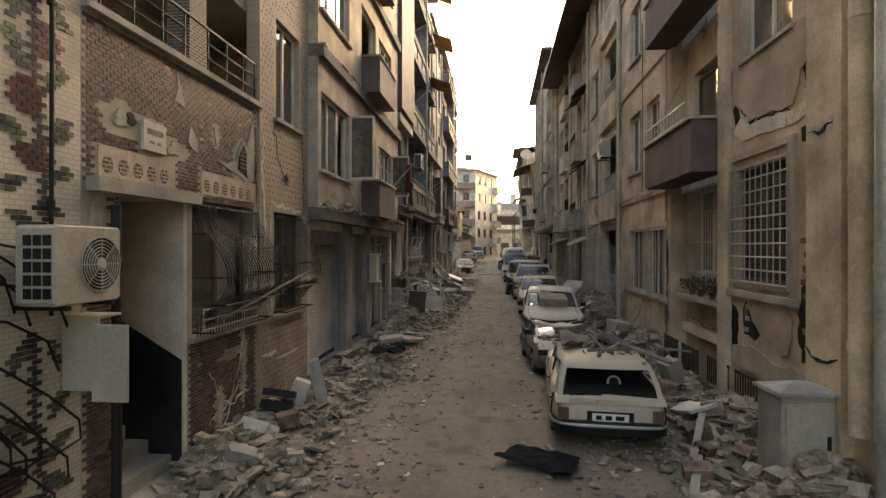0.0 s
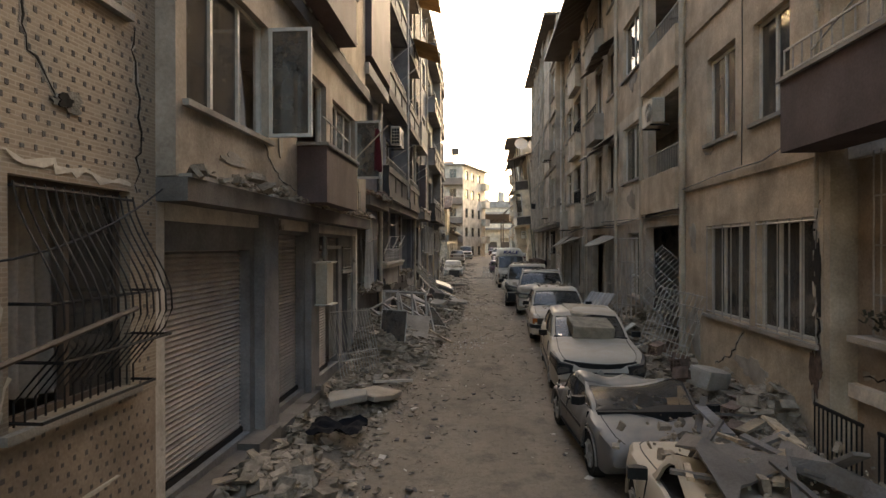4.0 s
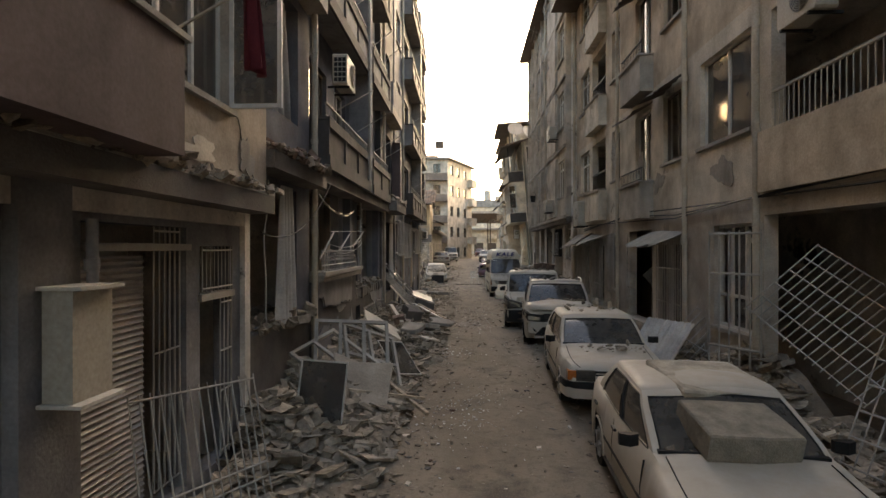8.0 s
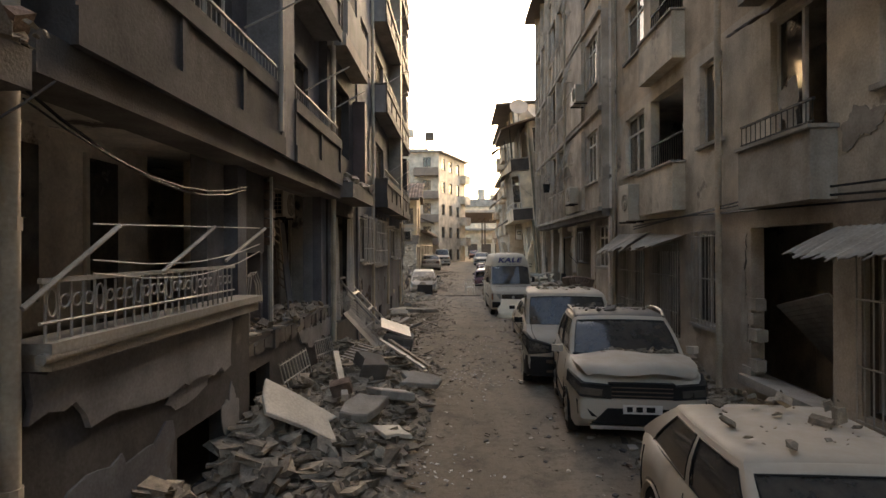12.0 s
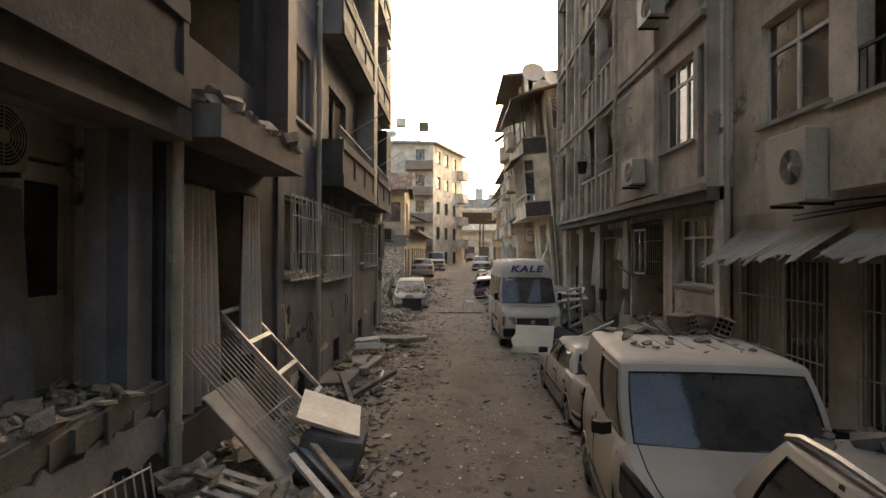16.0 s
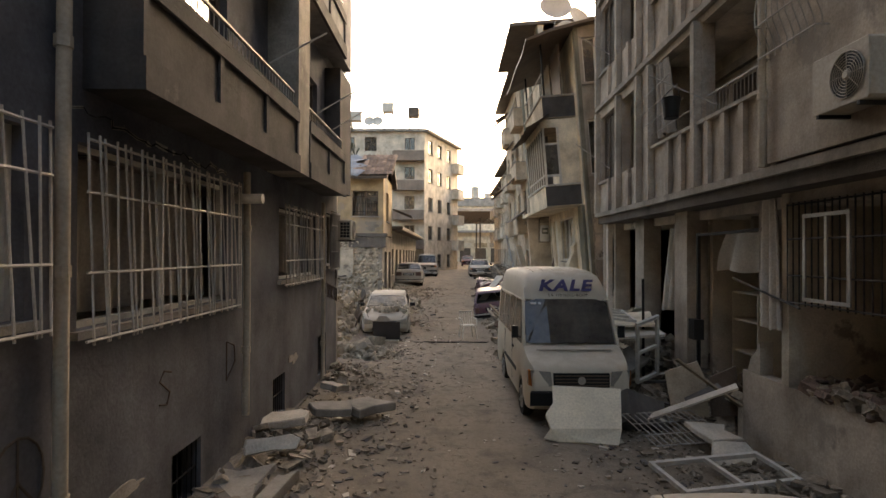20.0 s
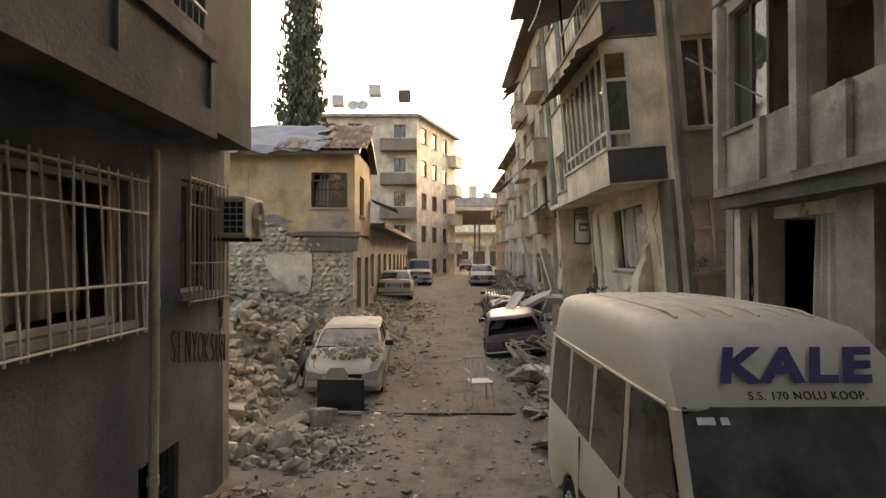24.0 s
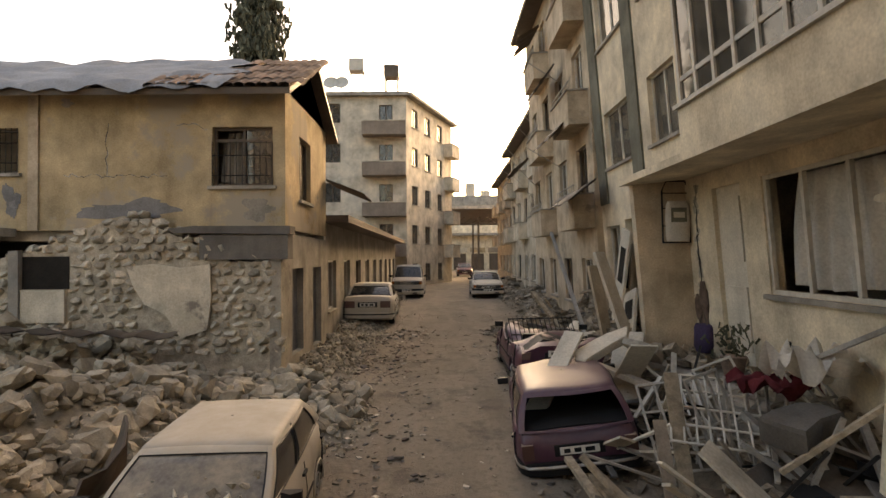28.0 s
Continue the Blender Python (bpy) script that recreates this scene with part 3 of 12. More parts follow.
    def pipe(self, y, z0, z1, w=0.09, r=0.055, mat=None):
        mat = mat or PIPE_M
        mb = MB().tube([self.p(y, z0, w), self.p(y, (z0 + z1) / 2, w + 0.01), self.p(y, z1, w)], r, 10)
        ob = part("drainpipe", mb, mat, self.b, smooth=60)
        z = z0 + 0.9
        while z < z1:
            part("collar", MB().tube([self.p(y, z, w), self.p(y, z + 0.09, w)], r + 0.014, 10), mat, ob)
            z += 1.75
        return ob

    def patch(self, y, z, ry, rz, seed, mat=None, proud=0.012, name="plaster_scar", n=17, rough=0.5, w=0.0, lift=0.0):
        """A ragged scar where the skin has come off or render shows."""
        pts = [self.p(y + a, z + b, w + 0.004 + lift) for a, b in ragged(n, ry, rz, seed, rough)]
        return part(name, MB().slab(pts, self.out(proud)), mat or STUCCO_PATCH, self.b)

    def crack(self, pts, width, seed, mat=None, w=0.0):
        """A gaping crack that wanders from point to point."""
        rr = random.Random(seed)
        line = []
        for (ya, za), (yb, zb) in zip(pts, pts[1:]):
            k = max(3, int(math.hypot(yb - ya, zb - za) / 0.09))
            for a in range(k):
                t = a / k
                line.append((ya + (yb - ya) * t + rr.uniform(-0.05, 0.05), za + (zb - za) * t + rr.uniform(-0.045, 0.045)))
        line.append(pts[-1])
        if mat is None:
            sp = MB()
            for a in range(len(line) - 1):
                (ya, za), (yb, zb) = line[a], line[a + 1]
                d = math.hypot(yb - ya, zb - za) or 1
                ny, nz = -(zb - za) / d, (yb - ya) / d
                e, f = width * rr.uniform(0.5, 1.5), width * rr.uniform(0.4, 1.6)
                if rr.random() < 0.75:
                    sp.slab([self.p(ya + ny * e, za + nz * e, w + 0.001), self.p(yb + ny * f, zb + nz * f, w + 0.001), self.p(yb - ny * f * 0.7, zb - nz * f * 0.7, w + 0.001), self.p(ya - ny * e * 0.8, za - nz * e * 0.8, w + 0.001)], self.out(0.0015))
            if sp.f:
                tagged(part("spalled_edge", sp, STUCCO_PATCH, self.b), kind="stuff")
            width *= 0.5
        mb = MB()
        up, dn = [], []
        for a, (y, z) in enumerate(line):
            h = width * rr.uniform(0.15, 1.0) * (0.35 + 0.65 * math.sin(math.pi * (a + 0.5) / len(line)))
            q, o = line[min(a + 1, len(line) - 1)], line[max(a - 1, 0)]
            d = math.hypot(q[0] - o[0], q[1] - o[1]) or 1
            ny, nz = -(q[1] - o[1]) / d * h, (q[0] - o[0]) / d * h
            up.append((y + ny, z + nz))
            dn.append((y - ny, z - nz))
        i = 0
        for a in range(len(line) - 1):
            quad = [up[a], up[a + 1], dn[a + 1], dn[a]]
            mb.slab([self.p(y, z, w + 0.003) for y, z in quad], self.out(0.004))
        return part("crack", mb, mat or CRACK, self.b)


def jagged(pts, seed, amp=0.05, step=0.12):
    """A closed outline whose sides wander like broken plaster."""
    rr = random.Random(seed)
    out = []
    for (ya, za), (yb, zb) in zip(pts, pts[1:] + pts[:1]):
        k = max(1, int(math.hypot(yb - ya, zb - za) / step))
        for a in range(k):
            t, e = a / k, amp if a else amp * 0.3
            out.append((ya + (yb - ya) * t + rr.uniform(-e, e), za + (zb - za) * t + rr.uniform(-e, e)))
    return out


def plaster_skin(fac, pts, mat, seed, w=0.003, proud=0.025, amp=0.05, name="plaster_skin", label=""):
    return part(name, MB().slab([fac.p(y, z, w) for y, z in jagged(list(pts), seed, amp)], fac.out(proud)), mat, fac.b, label)


class FrontX(Facade):
    """A front that runs along x in the plane y = x, facing -y."""

    def p(self, y, z, w=0.0):
        return Vector((y, self.x - w, z))

    def out(self, d):
        return Vector((0, -d, 0))

    def bx(self, mb, y0, y1, z0, z1, w0, w1):
        a, c = sorted((self.x - w0, self.x - w1))
        mb.box(y0, y1, a, c, z0, z1)
        return mb


CRACK = surface("crack_dark", (0.03, 0.026, 0.022), var=0.3, bump=0.2, streak=0)


def building(name, label, category="building"):
    return thing(name, label, category)


def roof_slab(b, x0, x1, y0, y1, z, mat=None, over=0.0, thick=0.2):
    return part("roof", MB().box(x0, x1, y0, y1, z, z + thick), mat or CONC, b)


def rot(ax, deg):
    return Matrix.Rotation(radians(deg), 4, ax)


def ac_unit(m, label="white split air conditioner outdoor unit on wall brackets", w=0.82, h=0.58, d=0.3):
    """Outdoor unit: its fan face looks along -y of the pose, its base at z = 0."""
    t = thing("air_conditioner", label, "air conditioner", m, "outdoor units")
    e = 0.03
    ring = lambda y, k: [(-w / 2 + k, y, e), (-w / 2 + e, y, k), (w / 2 - e, y, k), (w / 2 - k, y, e), (w / 2 - k, y, h - e), (w / 2 - e, y, h - k), (-w / 2 + e, y, h - k), (-w / 2 + k, y, h - e)]
    part("casing", MB().rings([ring(-d / 2, 0.012), ring(-d / 2 + 0.015, 0.0), ring(d / 2 - 0.015, 0), ring(d / 2, 0.012)]), AC_M, t)
    cx, cz, r = 0.12, h / 2, 0.23
    circ = lambda rr, y, n=28: [(cx + rr * math.cos(2 * math.pi * k / n), y, cz + rr * math.sin(2 * math.pi * k / n)) for k in range(n)]
    part("fan_recess", MB().rings([circ(r, -d / 2 - 0.002), circ(r, -d / 2 - 0.006)]), BLACK, t)
    for k in range(1, 9):
        rr = r * k / 8
        part("guard_ring", MB().rings([circ(rr - 0.005, -d / 2 - 0.008), circ(rr, -d / 2 - 0.016), circ(rr + 0.005, -d / 2 - 0.008)], caps=False), AC_M, t)
    for a in range(4):
        an = a * math.pi / 4
        rod(t, "guard_spoke", (cx - r * math.cos(an), -d / 2 - 0.012, cz - r * math.sin(an)), (cx + r * math.cos(an), -d / 2 - 0.012, cz + r * math.sin(an)), 0.004, AC_M)
    part("hub", MB().rings([circ(0.05, -d / 2 - 0.01, 16), circ(0.035, -d / 2 - 0.028, 16)]), AC_M, t)
    lv = MB()
    for k in range(5):
        for a in range(3):
            lv.box(-w / 2 - 0.006, -w / 2 - 0.001, -d / 2 + 0.03 + a * 0.083, -d / 2 + 0.1 + a * 0.083, 0.06 + k * (h - 0.12) / 5, 0.06 + (k + 0.8) * (h - 0.12) / 5)
    part("side_louvre", lv, BLACK, t)
    for x in (-w / 2 + 0.1, w / 2 - 0.14):
        part("bracket", MB().box(x, x + 0.04, -d / 2 - 0.02, d / 2 + 0.12, -0.04, -0.002), IRON, t)
    return t


def dish(m, r=0.45, label="pale satellite dish on a short mast"):
    t = thing("satellite_dish", label, "satellite dish", m, "satellite dishes")
    rings = []
    for back in (0, 1):
        for k in range(6):
            q = k / 5 if not back else 1 - k / 5
            rings.append([(r * max(q, 0.02) * math.cos(a), -0.25 * r * q * q - 0.01 * back, r * max(q, 0.02) * math.sin(a)) for a in (2 * math.pi * j / 20 for j in range(20))])
    part("reflector", MB().rings(rings), PLASTIC_W, t, smooth=50, m=pose(0, 0, r + 0.4, -25, 0, 0))
    part("mast", MB().tube([(0, 0.05, 0), (0, 0.05, r + 0.4)], 0.025), IRON_L, t)
    part("feed_arm", MB().tube([(0, 0, 0.45), (0, -r * 0.9, r * 0.9)], 0.012), IRON_L, t)
    return t


def sheet(name, label, cat, m, w, d, mat, thick=0.02, waves=8, amp=0.03, ragged_edge=0.0, seed=1, group=""):
    """A corrugated or bent sheet: w along x, d along -y, top at z = 0."""
    rr = random.Random(seed)
    mb = MB()
    grids = []
    cols, rows = waves * 4, 4
    ends = [rr.random() * ragged_edge for _ in range(cols + 1)]
    for back in (0, 1):
        g = []
        for a in range(rows + 1):
            row = []
            for c in range(cols + 1):
                t = c / cols
                row.append((-w / 2 + w * t, -d * (a / rows) * (1 - ends[c]), amp * math.cos(t * waves * 2 * math.pi) - thick * back + 0.04 * math.sin(3 * t + 2 * a / rows + seed) * (1 if ragged_edge else 0.3)))
            g.append(row)
        mb.rings(g, caps=False, closed=False)
    ob = part(name, mb, mat, None, m=m)
    return tagged(ob, label, cat, group)


# ---- street and ground ----
def ground_sheet():
    xs = [-400, -200, -100, -60, -35, -22] + [-14 + 0.5 * k for k in range(0, 57)] + [22, 35, 60, 100, 200, 400]
    ys = [-200, -80, -30, -10] + [-4 + 0.5 * k for k in range(0, 190)] + [95, 100, 110, 130, 170, 250, 400, 700]
    mb = MB()
    rows = []
    for y in ys:
        row = []
        for x in xs:
            z = gz(y)
            if -14 <= x <= 14 and -4 <= y <= 90:
                z += 0.05 * (noise.noise(Vector((x * 0.8, y * 0.6, 0))) + 0.5 * noise.noise(Vector((x * 2.6, y * 2.2, 4))))
                z += 0.05 * max(0.0, abs(x - 0.0) - 1.5) / 2 + gx(x, y)
            row.append((x, y, z - 0.01))
        rows.append(row)
    mb.rings(rows, caps=False, closed=False)
    g = part("ground", mb, ROAD, smooth=80)
    return tagged(g, "dusty unpaved-looking street covered with grit and dried mud", "ground", kind="structure")


ground_sheet()

# ---- west side: tiled apartment house ----
A = building("apartment_house", "apartment house faced with brown glazed bricks and flower mosaic, cracked")
fa = Facade(A, -3.8, 1)
H2 = 13.2
fa.wall(4.75, 8.5, 3.55, 5.12, [], MORTAR)
fa.wall(6.5, 8.5, 0.0, 3.55, [(6.6, 8.35, 1.75, 3.5)], MORTAR)
fa.wall(4.75, 5.2, 0.0, 3.55, [], MORTAR)
fa.wall(-6.0, 4.745, 0.0, H2, [], BRICK_W)
fa.wall(8.5, 10.75, 1.62, H2, [(9.05, 10.35, 1.72, 3.5), (9.15, 10.25, 5.12, 6.85), (9.15, 10.25, 8.3, 9.9)], BRICK_T, w=0.04)
fa.wall(8.5, 10.75, 0.0, 1.62, [], PL_SALMON, w=0.03)
fa.wall(4.75, 8.5, 7.9, H2, [(5.2, 8.1, 8.6, 10.6)], BRICK_A)
fa.block("column", 6.55, 6.95, 5.12, 7.9, -0.3, 0.0, BRICK_A)
fa.rooms(-6.0, 10.75, [0.02, 3.75, 6.9, 10.0, H2], 4.0, mat=PL_PALE)
roof_slab(A, -8.2, -3.75, -6.0, 10.75, H2)
# window with bulging grille
fa.window(6.6, 8.35, 1.75, 3.5, 2, PVC_D, inset=0.15, missing=(1,), sill_mat=CONC)
fa.grille(6.62, 8.36, 1.75, 3.45, 22, [1.8, 2.15, 2.5, 3.05, 3.42], IRON, bulge=0.42)
fa.grille(6.7, 8.3, 1.8, 2.1, 3, [1.82, 1.95, 2.08], ALU, w=0.1, r=0.012)
fa.window(9.05, 10.35, 1.72, 3.5, 2, PVC_D, inset=0.1, w=0.04, missing=(0,), cloth=FABRIC)
fa.grille(9.07, 10.36, 1.75, 3.45, 14, [1.78, 2.2, 2.6, 3.42], IRON, bulge=0.38)
fa.window(9.15, 10.25, 5.12, 6.85, 2, PVC, w=0.04, cloth=FABRIC)
fa.window(9.15, 10.25, 8.3, 9.9, 2, PVC, w=0.04, cloth=FABRIC)
# white relief band with arches, and the name plaque
for k, (ya, yb) in enumerate(((4.95, 6.2), (6.8, 8.35))):
    band = fa.block("relief_band", ya, yb, 3.58, 3.88, 0.003, 0.02, PL_TAN)
    n = int((yb - ya) / 0.24)
    for j in range(n):
        y = ya + 0.12 + j * (yb - ya - 0.1) / n
        o = [fa.p(y + 0.075 * math.cos(t), 3.7 + 0.085 * math.sin(t), 0.021) for t in (2 * math.pi * i / 12 for i in range(12))]
        part("arch_motif", MB().slab(o, (0.006, 0, 0)), BRICK_A, band)
pq = fa.block("plaque", 5.6, 6.0, 3.95, 4.27, 0.003, 0.04, WHITE_PL)
for j, (a, b, z, h) in enumerate(((5.66, 5.94, 4.13, 0.06), (5.7, 5.78, 4.03, 0.03), (5.84, 5.9, 4.03, 0.03))):
    fa.block("lettering_bar", a, b, z, z + h, 0.041, 0.045, PL_DARK, parent=pq)
# loggia on the first floor
fa.block("parapet_cap", 4.75, 8.55, 5.124, 5.2, -0.2, 0.08, CONC)
rl = fa.block("railing", 4.9, 8.45, 5.785, 5.815, -0.02, 0.012, IRON)
for z in (5.4, 5.6):
    rod(rl, "cross_rail", fa.p(4.9, z, -0.005), fa.p(6.55, z, -0.005), 0.014, IRON)
    rod(rl, "cross_rail", fa.p(6.95, z, -0.005), fa.p(8.45, z, -0.005), 0.014, IRON)
for y in (5.0, 5.5, 6.0, 6.45, 7.0, 7.5, 8.0, 8.4):
    rod(rl, "rail_post", fa.p(y, 5.2, -0.005), fa.p(y, 5.82, -0.005), 0.014, IRON, True)
# entrance recess with black dado and steps
fa.block("recess_wall", 6.42, 6.498, 0.25, 3.55, -1.9, -0.004, WHITE_PL)
fa.block("recess_ceiling", 5.2, 6.42, 3.45, 3.55, -1.9, -0.22, WHITE_PL)
o = [(-3.82, 6.41, 0.2), (-3.82, 6.41, 1.5), (-4.4, 6.41, 1.85), (-5.6, 6.41, 2.5), (-5.6, 6.41, 0.2)]
part("dado", MB().slab(o, (0, -0.015, 0)), GRANITE, A, "black polished stone dado")
for k in range(4):
    fa.block("step", 5.2, 6.4, 0.0, 0.17 * (4 - k) if k else 0.68, -1.9 if k == 0 else -0.75 + 0.3 * k - 0.3, -0.75 + 0.3 * k, CONC)
fa.block("door", 5.3, 6.3, 0.68, 2.8, -1.9, -1.84, PVC_D, "dark entrance door at the end of the recess")
fa.block("entrance_canopy", 4.8, 6.6, 3.42, 3.56, 0.003, 0.14, CONC)
fa.block("brick_corner", 5.2, 5.26, 0.0, 3.4, -0.22, -0.003, BRICK_A)
# mosaic flowers: rows of letters, r red, g green, dot white
FLOWERS = [(4.36, 4.62, 0.15, 0.17), (4.16, 4.14, 0.17, 0.16), (4.24, 3.64, 0.2, 0.13), (4.42, 5.25, 0.16, 0.16), (4.36, 0.5, 0.16, 0.12), (4.0, 1.0, 0.14, 0.12)]
LEAVES = [(4.45, 4.35, 0.17, 0.07, 50), (4.06, 4.5, 0.19, 0.08, 120), (4.5, 3.9, 0.2, 0.08, 40), (3.98, 3.85, 0.18, 0.08, 150), (4.5, 3.52, 0.17, 0.06, 20), (4.02, 3.4, 0.15, 0.06, 10), (4.08, 4.85, 0.2, 0.08, 60), (4.5, 4.92, 0.16, 0.07, 130),
          (4.4, 3.2, 0.15, 0.05, 0), (4.1, 3.12, 0.15, 0.05, 170), (4.5, 1.55, 0.2, 0.08, 50), (4.05, 1.4, 0.19, 0.08, 130), (4.48, 1.15, 0.16, 0.07, 40), (4.08, 2.0, 0.16, 0.07, 60), (4.45, 1.95, 0.15, 0.06, 120), (4.5, 0.85, 0.16, 0.07, 150)]
def mosaic_at(y, z):
    """Which colour of brick lies at a place of the flower picture, if any."""
    for a, b, c, d in FLOWERS:
        if ((y - a) / c) ** 2 + ((z - b) / d) ** 2 < 1:
            return "d" if ((y - a) / c) ** 2 + ((z - b) / d) ** 2 < 0.12 else "r"
    for a, b, ln, wd, an in LEAVES:
        u, v = (y - a) * math.cos(radians(an)) + (z - b) * math.sin(radians(an)), -(y - a) * math.sin(radians(an)) + (z - b) * math.cos(radians(an))
        if (u / ln) ** 2 + (v / wd) ** 2 < 1:
            return "g" if abs(v) > 0.018 else "d"
    if abs(y - 4.27 - 0.05 * math.sin(z * 2.4)) < 0.05 and (0.2 < z < 2.2 or 3.0 < z < 5.6):
        return "d"
    return ""
cells = {"r": MB(), "g": MB(), "d": MB()}
for rep_ in (0.0, -1.15, -2.3):
    for row in range(122):
        z = 0.02 + row * 0.046
        for col in range(12):
            y = 3.66 + rep_ + col * 0.1 + (0.05 if row % 2 else 0.0)
            ch = mosaic_at(y + 0.048 - rep_, z + 0.02)
            if ch and y < 4.62:
                fa.bx(cells[ch], y, y + 0.094, z, z + 0.04, 0.0015, 0.007)
for ch, mt in (("r", TILE_R), ("g", TILE_G), ("d", TILE_D)):
    tagged(part("mosaic_tiles", cells[ch], mt, A), "small glazed mosaic bricks", kind="stuff")
fa.crack([(5.0, 5.1), (5.6, 4.6), (5.9, 4.3)], 0.03, 3)
fa.crack([(8.35, 5.0), (8.4, 4.2), (8.46, 3.6)], 0.04, 4)
fa.crack([(9.0, 5.1), (9.2, 4.5), (9.5, 4.1)], 0.03, 5, w=0.04)
fa.crack([(10.4, 5.0), (10.5, 4.2), (10.45, 3.5)], 0.035, 6, w=0.04)
for y, z, a, b, sd in ((5.3, 4.2, 0.2, 0.1, 11), (6.2, 4.05, 0.25, 0.1, 13), (7.2, 4.4, 0.1, 0.15, 14), (8.0, 1.1, 0.1, 0.6, 15), (7.3, 0.65, 0.12, 0.25, 16), (4.95, 3.2, 0.14, 0.35, 18), (7.7, 1.35, 0.3, 0.05, 19)):
    fa.patch(y, z, a, b, sd)
fa.patch(9.6, 4.12, 0.28, 0.1, 17, w=0.04)
fa.patch(8.9, 2.2, 0.1, 0.8, 20, w=0.04)
fa.patch(5.42, 4.22, 0.12, 0.09, 21, CRACK, lift=0.014, name="hole")
for nm, mt, up, ol in (("plaster_scar", STUCCO_PATCH, 0.004, ((7.15, 4.1), (7.5, 4.07), (7.75, 4.18), (7.84, 4.36), (7.97, 4.52), (8.1, 4.44), (8.2, 4.62), (8.25, 4.78), (8.33, 4.92), (8.36, 4.4), (8.36, 3.94), (8.22, 3.9), (8.1, 3.8), (7.92, 3.95), (7.6, 3.99))),
                       ("hole", CRACK, 0.018, ((7.8, 4.05), (7.84, 4.24), (7.97, 4.42), (8.07, 4.32), (8.06, 4.1), (8.09, 3.95), (7.98, 3.99), (7.9, 4.03))),
                       ("plaster_scar", STUCCO_PATCH, 0.004, ((6.2, 4.62), (6.28, 4.8), (6.25, 5.0), (6.38, 4.75), (6.42, 4.6), (6.3, 4.63))), ("plaster_scar", STUCCO_PATCH, 0.004, ((6.5, 4.2), (6.55, 4.42), (6.7, 4.25), (6.72, 4.1), (6.6, 4.12)))):
    part(nm, MB().slab([fa.p(a, b, up) for a, b in ol], fa.out(0.012)), mt, A)
for k in range(5):
    fa.block("brick_slat", 7.83, 8.05, 4.07 + 0.06 * k, 4.09 + 0.06 * k, 0.031, 0.036, CONC_DK)
# inner blind behind the bulging grille, long bar fallen across both windows
fa.block("inner_blind", 6.65, 8.3, 1.8, 3.3, -0.3, -0.27, PL_GREY, "grey blind behind the window grille")
rod(A, "fallen_bar", fa.p(6.75, 1.95, 0.3), fa.p(9.75, 2.5, 0.5), 0.022, PVC_D)
# vertical strips of torn plaster beside the smaller window, loose mosaic pits
for k, pts in enumerate(([(8.62, 4.7), (8.6, 4.0), (8.68, 3.2), (8.66, 2.4)], [(8.92, 3.7), (8.9, 2.9), (8.95, 2.2), (8.85, 1.7)], [(8.75, 1.95), (8.9, 1.75), (9.05, 2.1)], [(8.9, 3.62), (9.5, 3.6), (10.35, 3.56)])):
    fa.crack(pts, 0.05, 190 + k, WHITE_PL, w=0.044)
pits = MB()
rp_ = random.Random(61)
for row in range(82):
    for col in range(18):
        y, z = 8.56 + 0.12 * col + 0.06 * (row % 2) + rp_.uniform(-0.012, 0.012), 0.3 + 0.1 * row + rp_.uniform(-0.01, 0.01)
        if y < 10.66 and rp_.random() < 0.9 and not any(a < y + 0.03 and y < b and c < z + 0.05 and z < d for a, b, c, d in ((8.95, 10.45, 1.65, 3.6), (9.05, 10.35, 5.0, 7.0))):
            fa.bx(pits, y, y + rp_.uniform(0.024, 0.036), z, z + rp_.uniform(0.03, 0.045), 0.0415, 0.0445)
tagged(part("dark_tiles", pits, CONC_DK, A), "small dark tiles dotted over the tan facing", kind="stuff")
fa.patch(9.55, 4.12, 0.13, 0.07, 23, CRACK, lift=0.014, name="hole", w=0.04)
fa.patch(8.9, 1.1, 0.5, 0.045, 24, WHITE_PL, w=0.03)
fa.patch(9.7, 0.95, 0.6, 0.04, 25, WHITE_PL, w=0.03)
for k, pts in enumerate(([(8.3, 3.3), (8.05, 2.2), (7.9, 1.2), (7.55, 0.7), (7.0, 0.5)], [(8.2, 1.55), (7.9, 1.3), (7.8, 0.9), (7.3, 0.25)], [(7.0, 1.2), (7.25, 0.8), (7.6, 0.62), (8.3, 0.75)])):
    fa.crack(pts, 0.02, 90 + k, WHITE_PL, w=0.008)
fa.pipe(5.08, 0.0, 3.3, 0.1, 0.05, IRON)
fa.pipe(4.35, 2.3, 7.0, 0.05, 0.018, IRON)
# cables in a tangle on the mosaic wall
rr = random.Random(5)
for k in range(9):
    y, z = 3.1 + 0.1 * k, 2.1 + rr.uniform(-0.3, 0.3)
    pts = [fa.p(y + 0.45 * math.cos(t * 1.3) * (1 + 0.1 * k), z + 0.75 * math.sin(t * 0.9) - 0.1 * t, 0.06 + 0.03 * math.sin(t * 2)) for t in [j * 0.5 for j in range(13)]]
    part("cable", MB().tube(pts, 0.012, 5), BLACK, A)
ac_unit(pose(-3.52, 4.3, 2.42, 0, 0, 90), w=0.74, h=0.64, d=0.34)
mbx = thing("meter_box", "white metal meter box with its door hanging open", "meter box", pose(-3.78, 4.5, 1.62))
part("box", MB().box(0, 0.34, 0, 0.03, 0, 0.66).box(0, 0.34, 0.03, 0.3, 0, 0.02).box(0, 0.34, 0.03, 0.3, 0.64, 0.66).box(0, 0.02, 0.03, 0.3, 0.02, 0.64), AC_M, mbx)
part("box_door", MB().box(0.36, 0.68, -0.1, -0.07, -0.06, 0.6), AC_M, mbx)

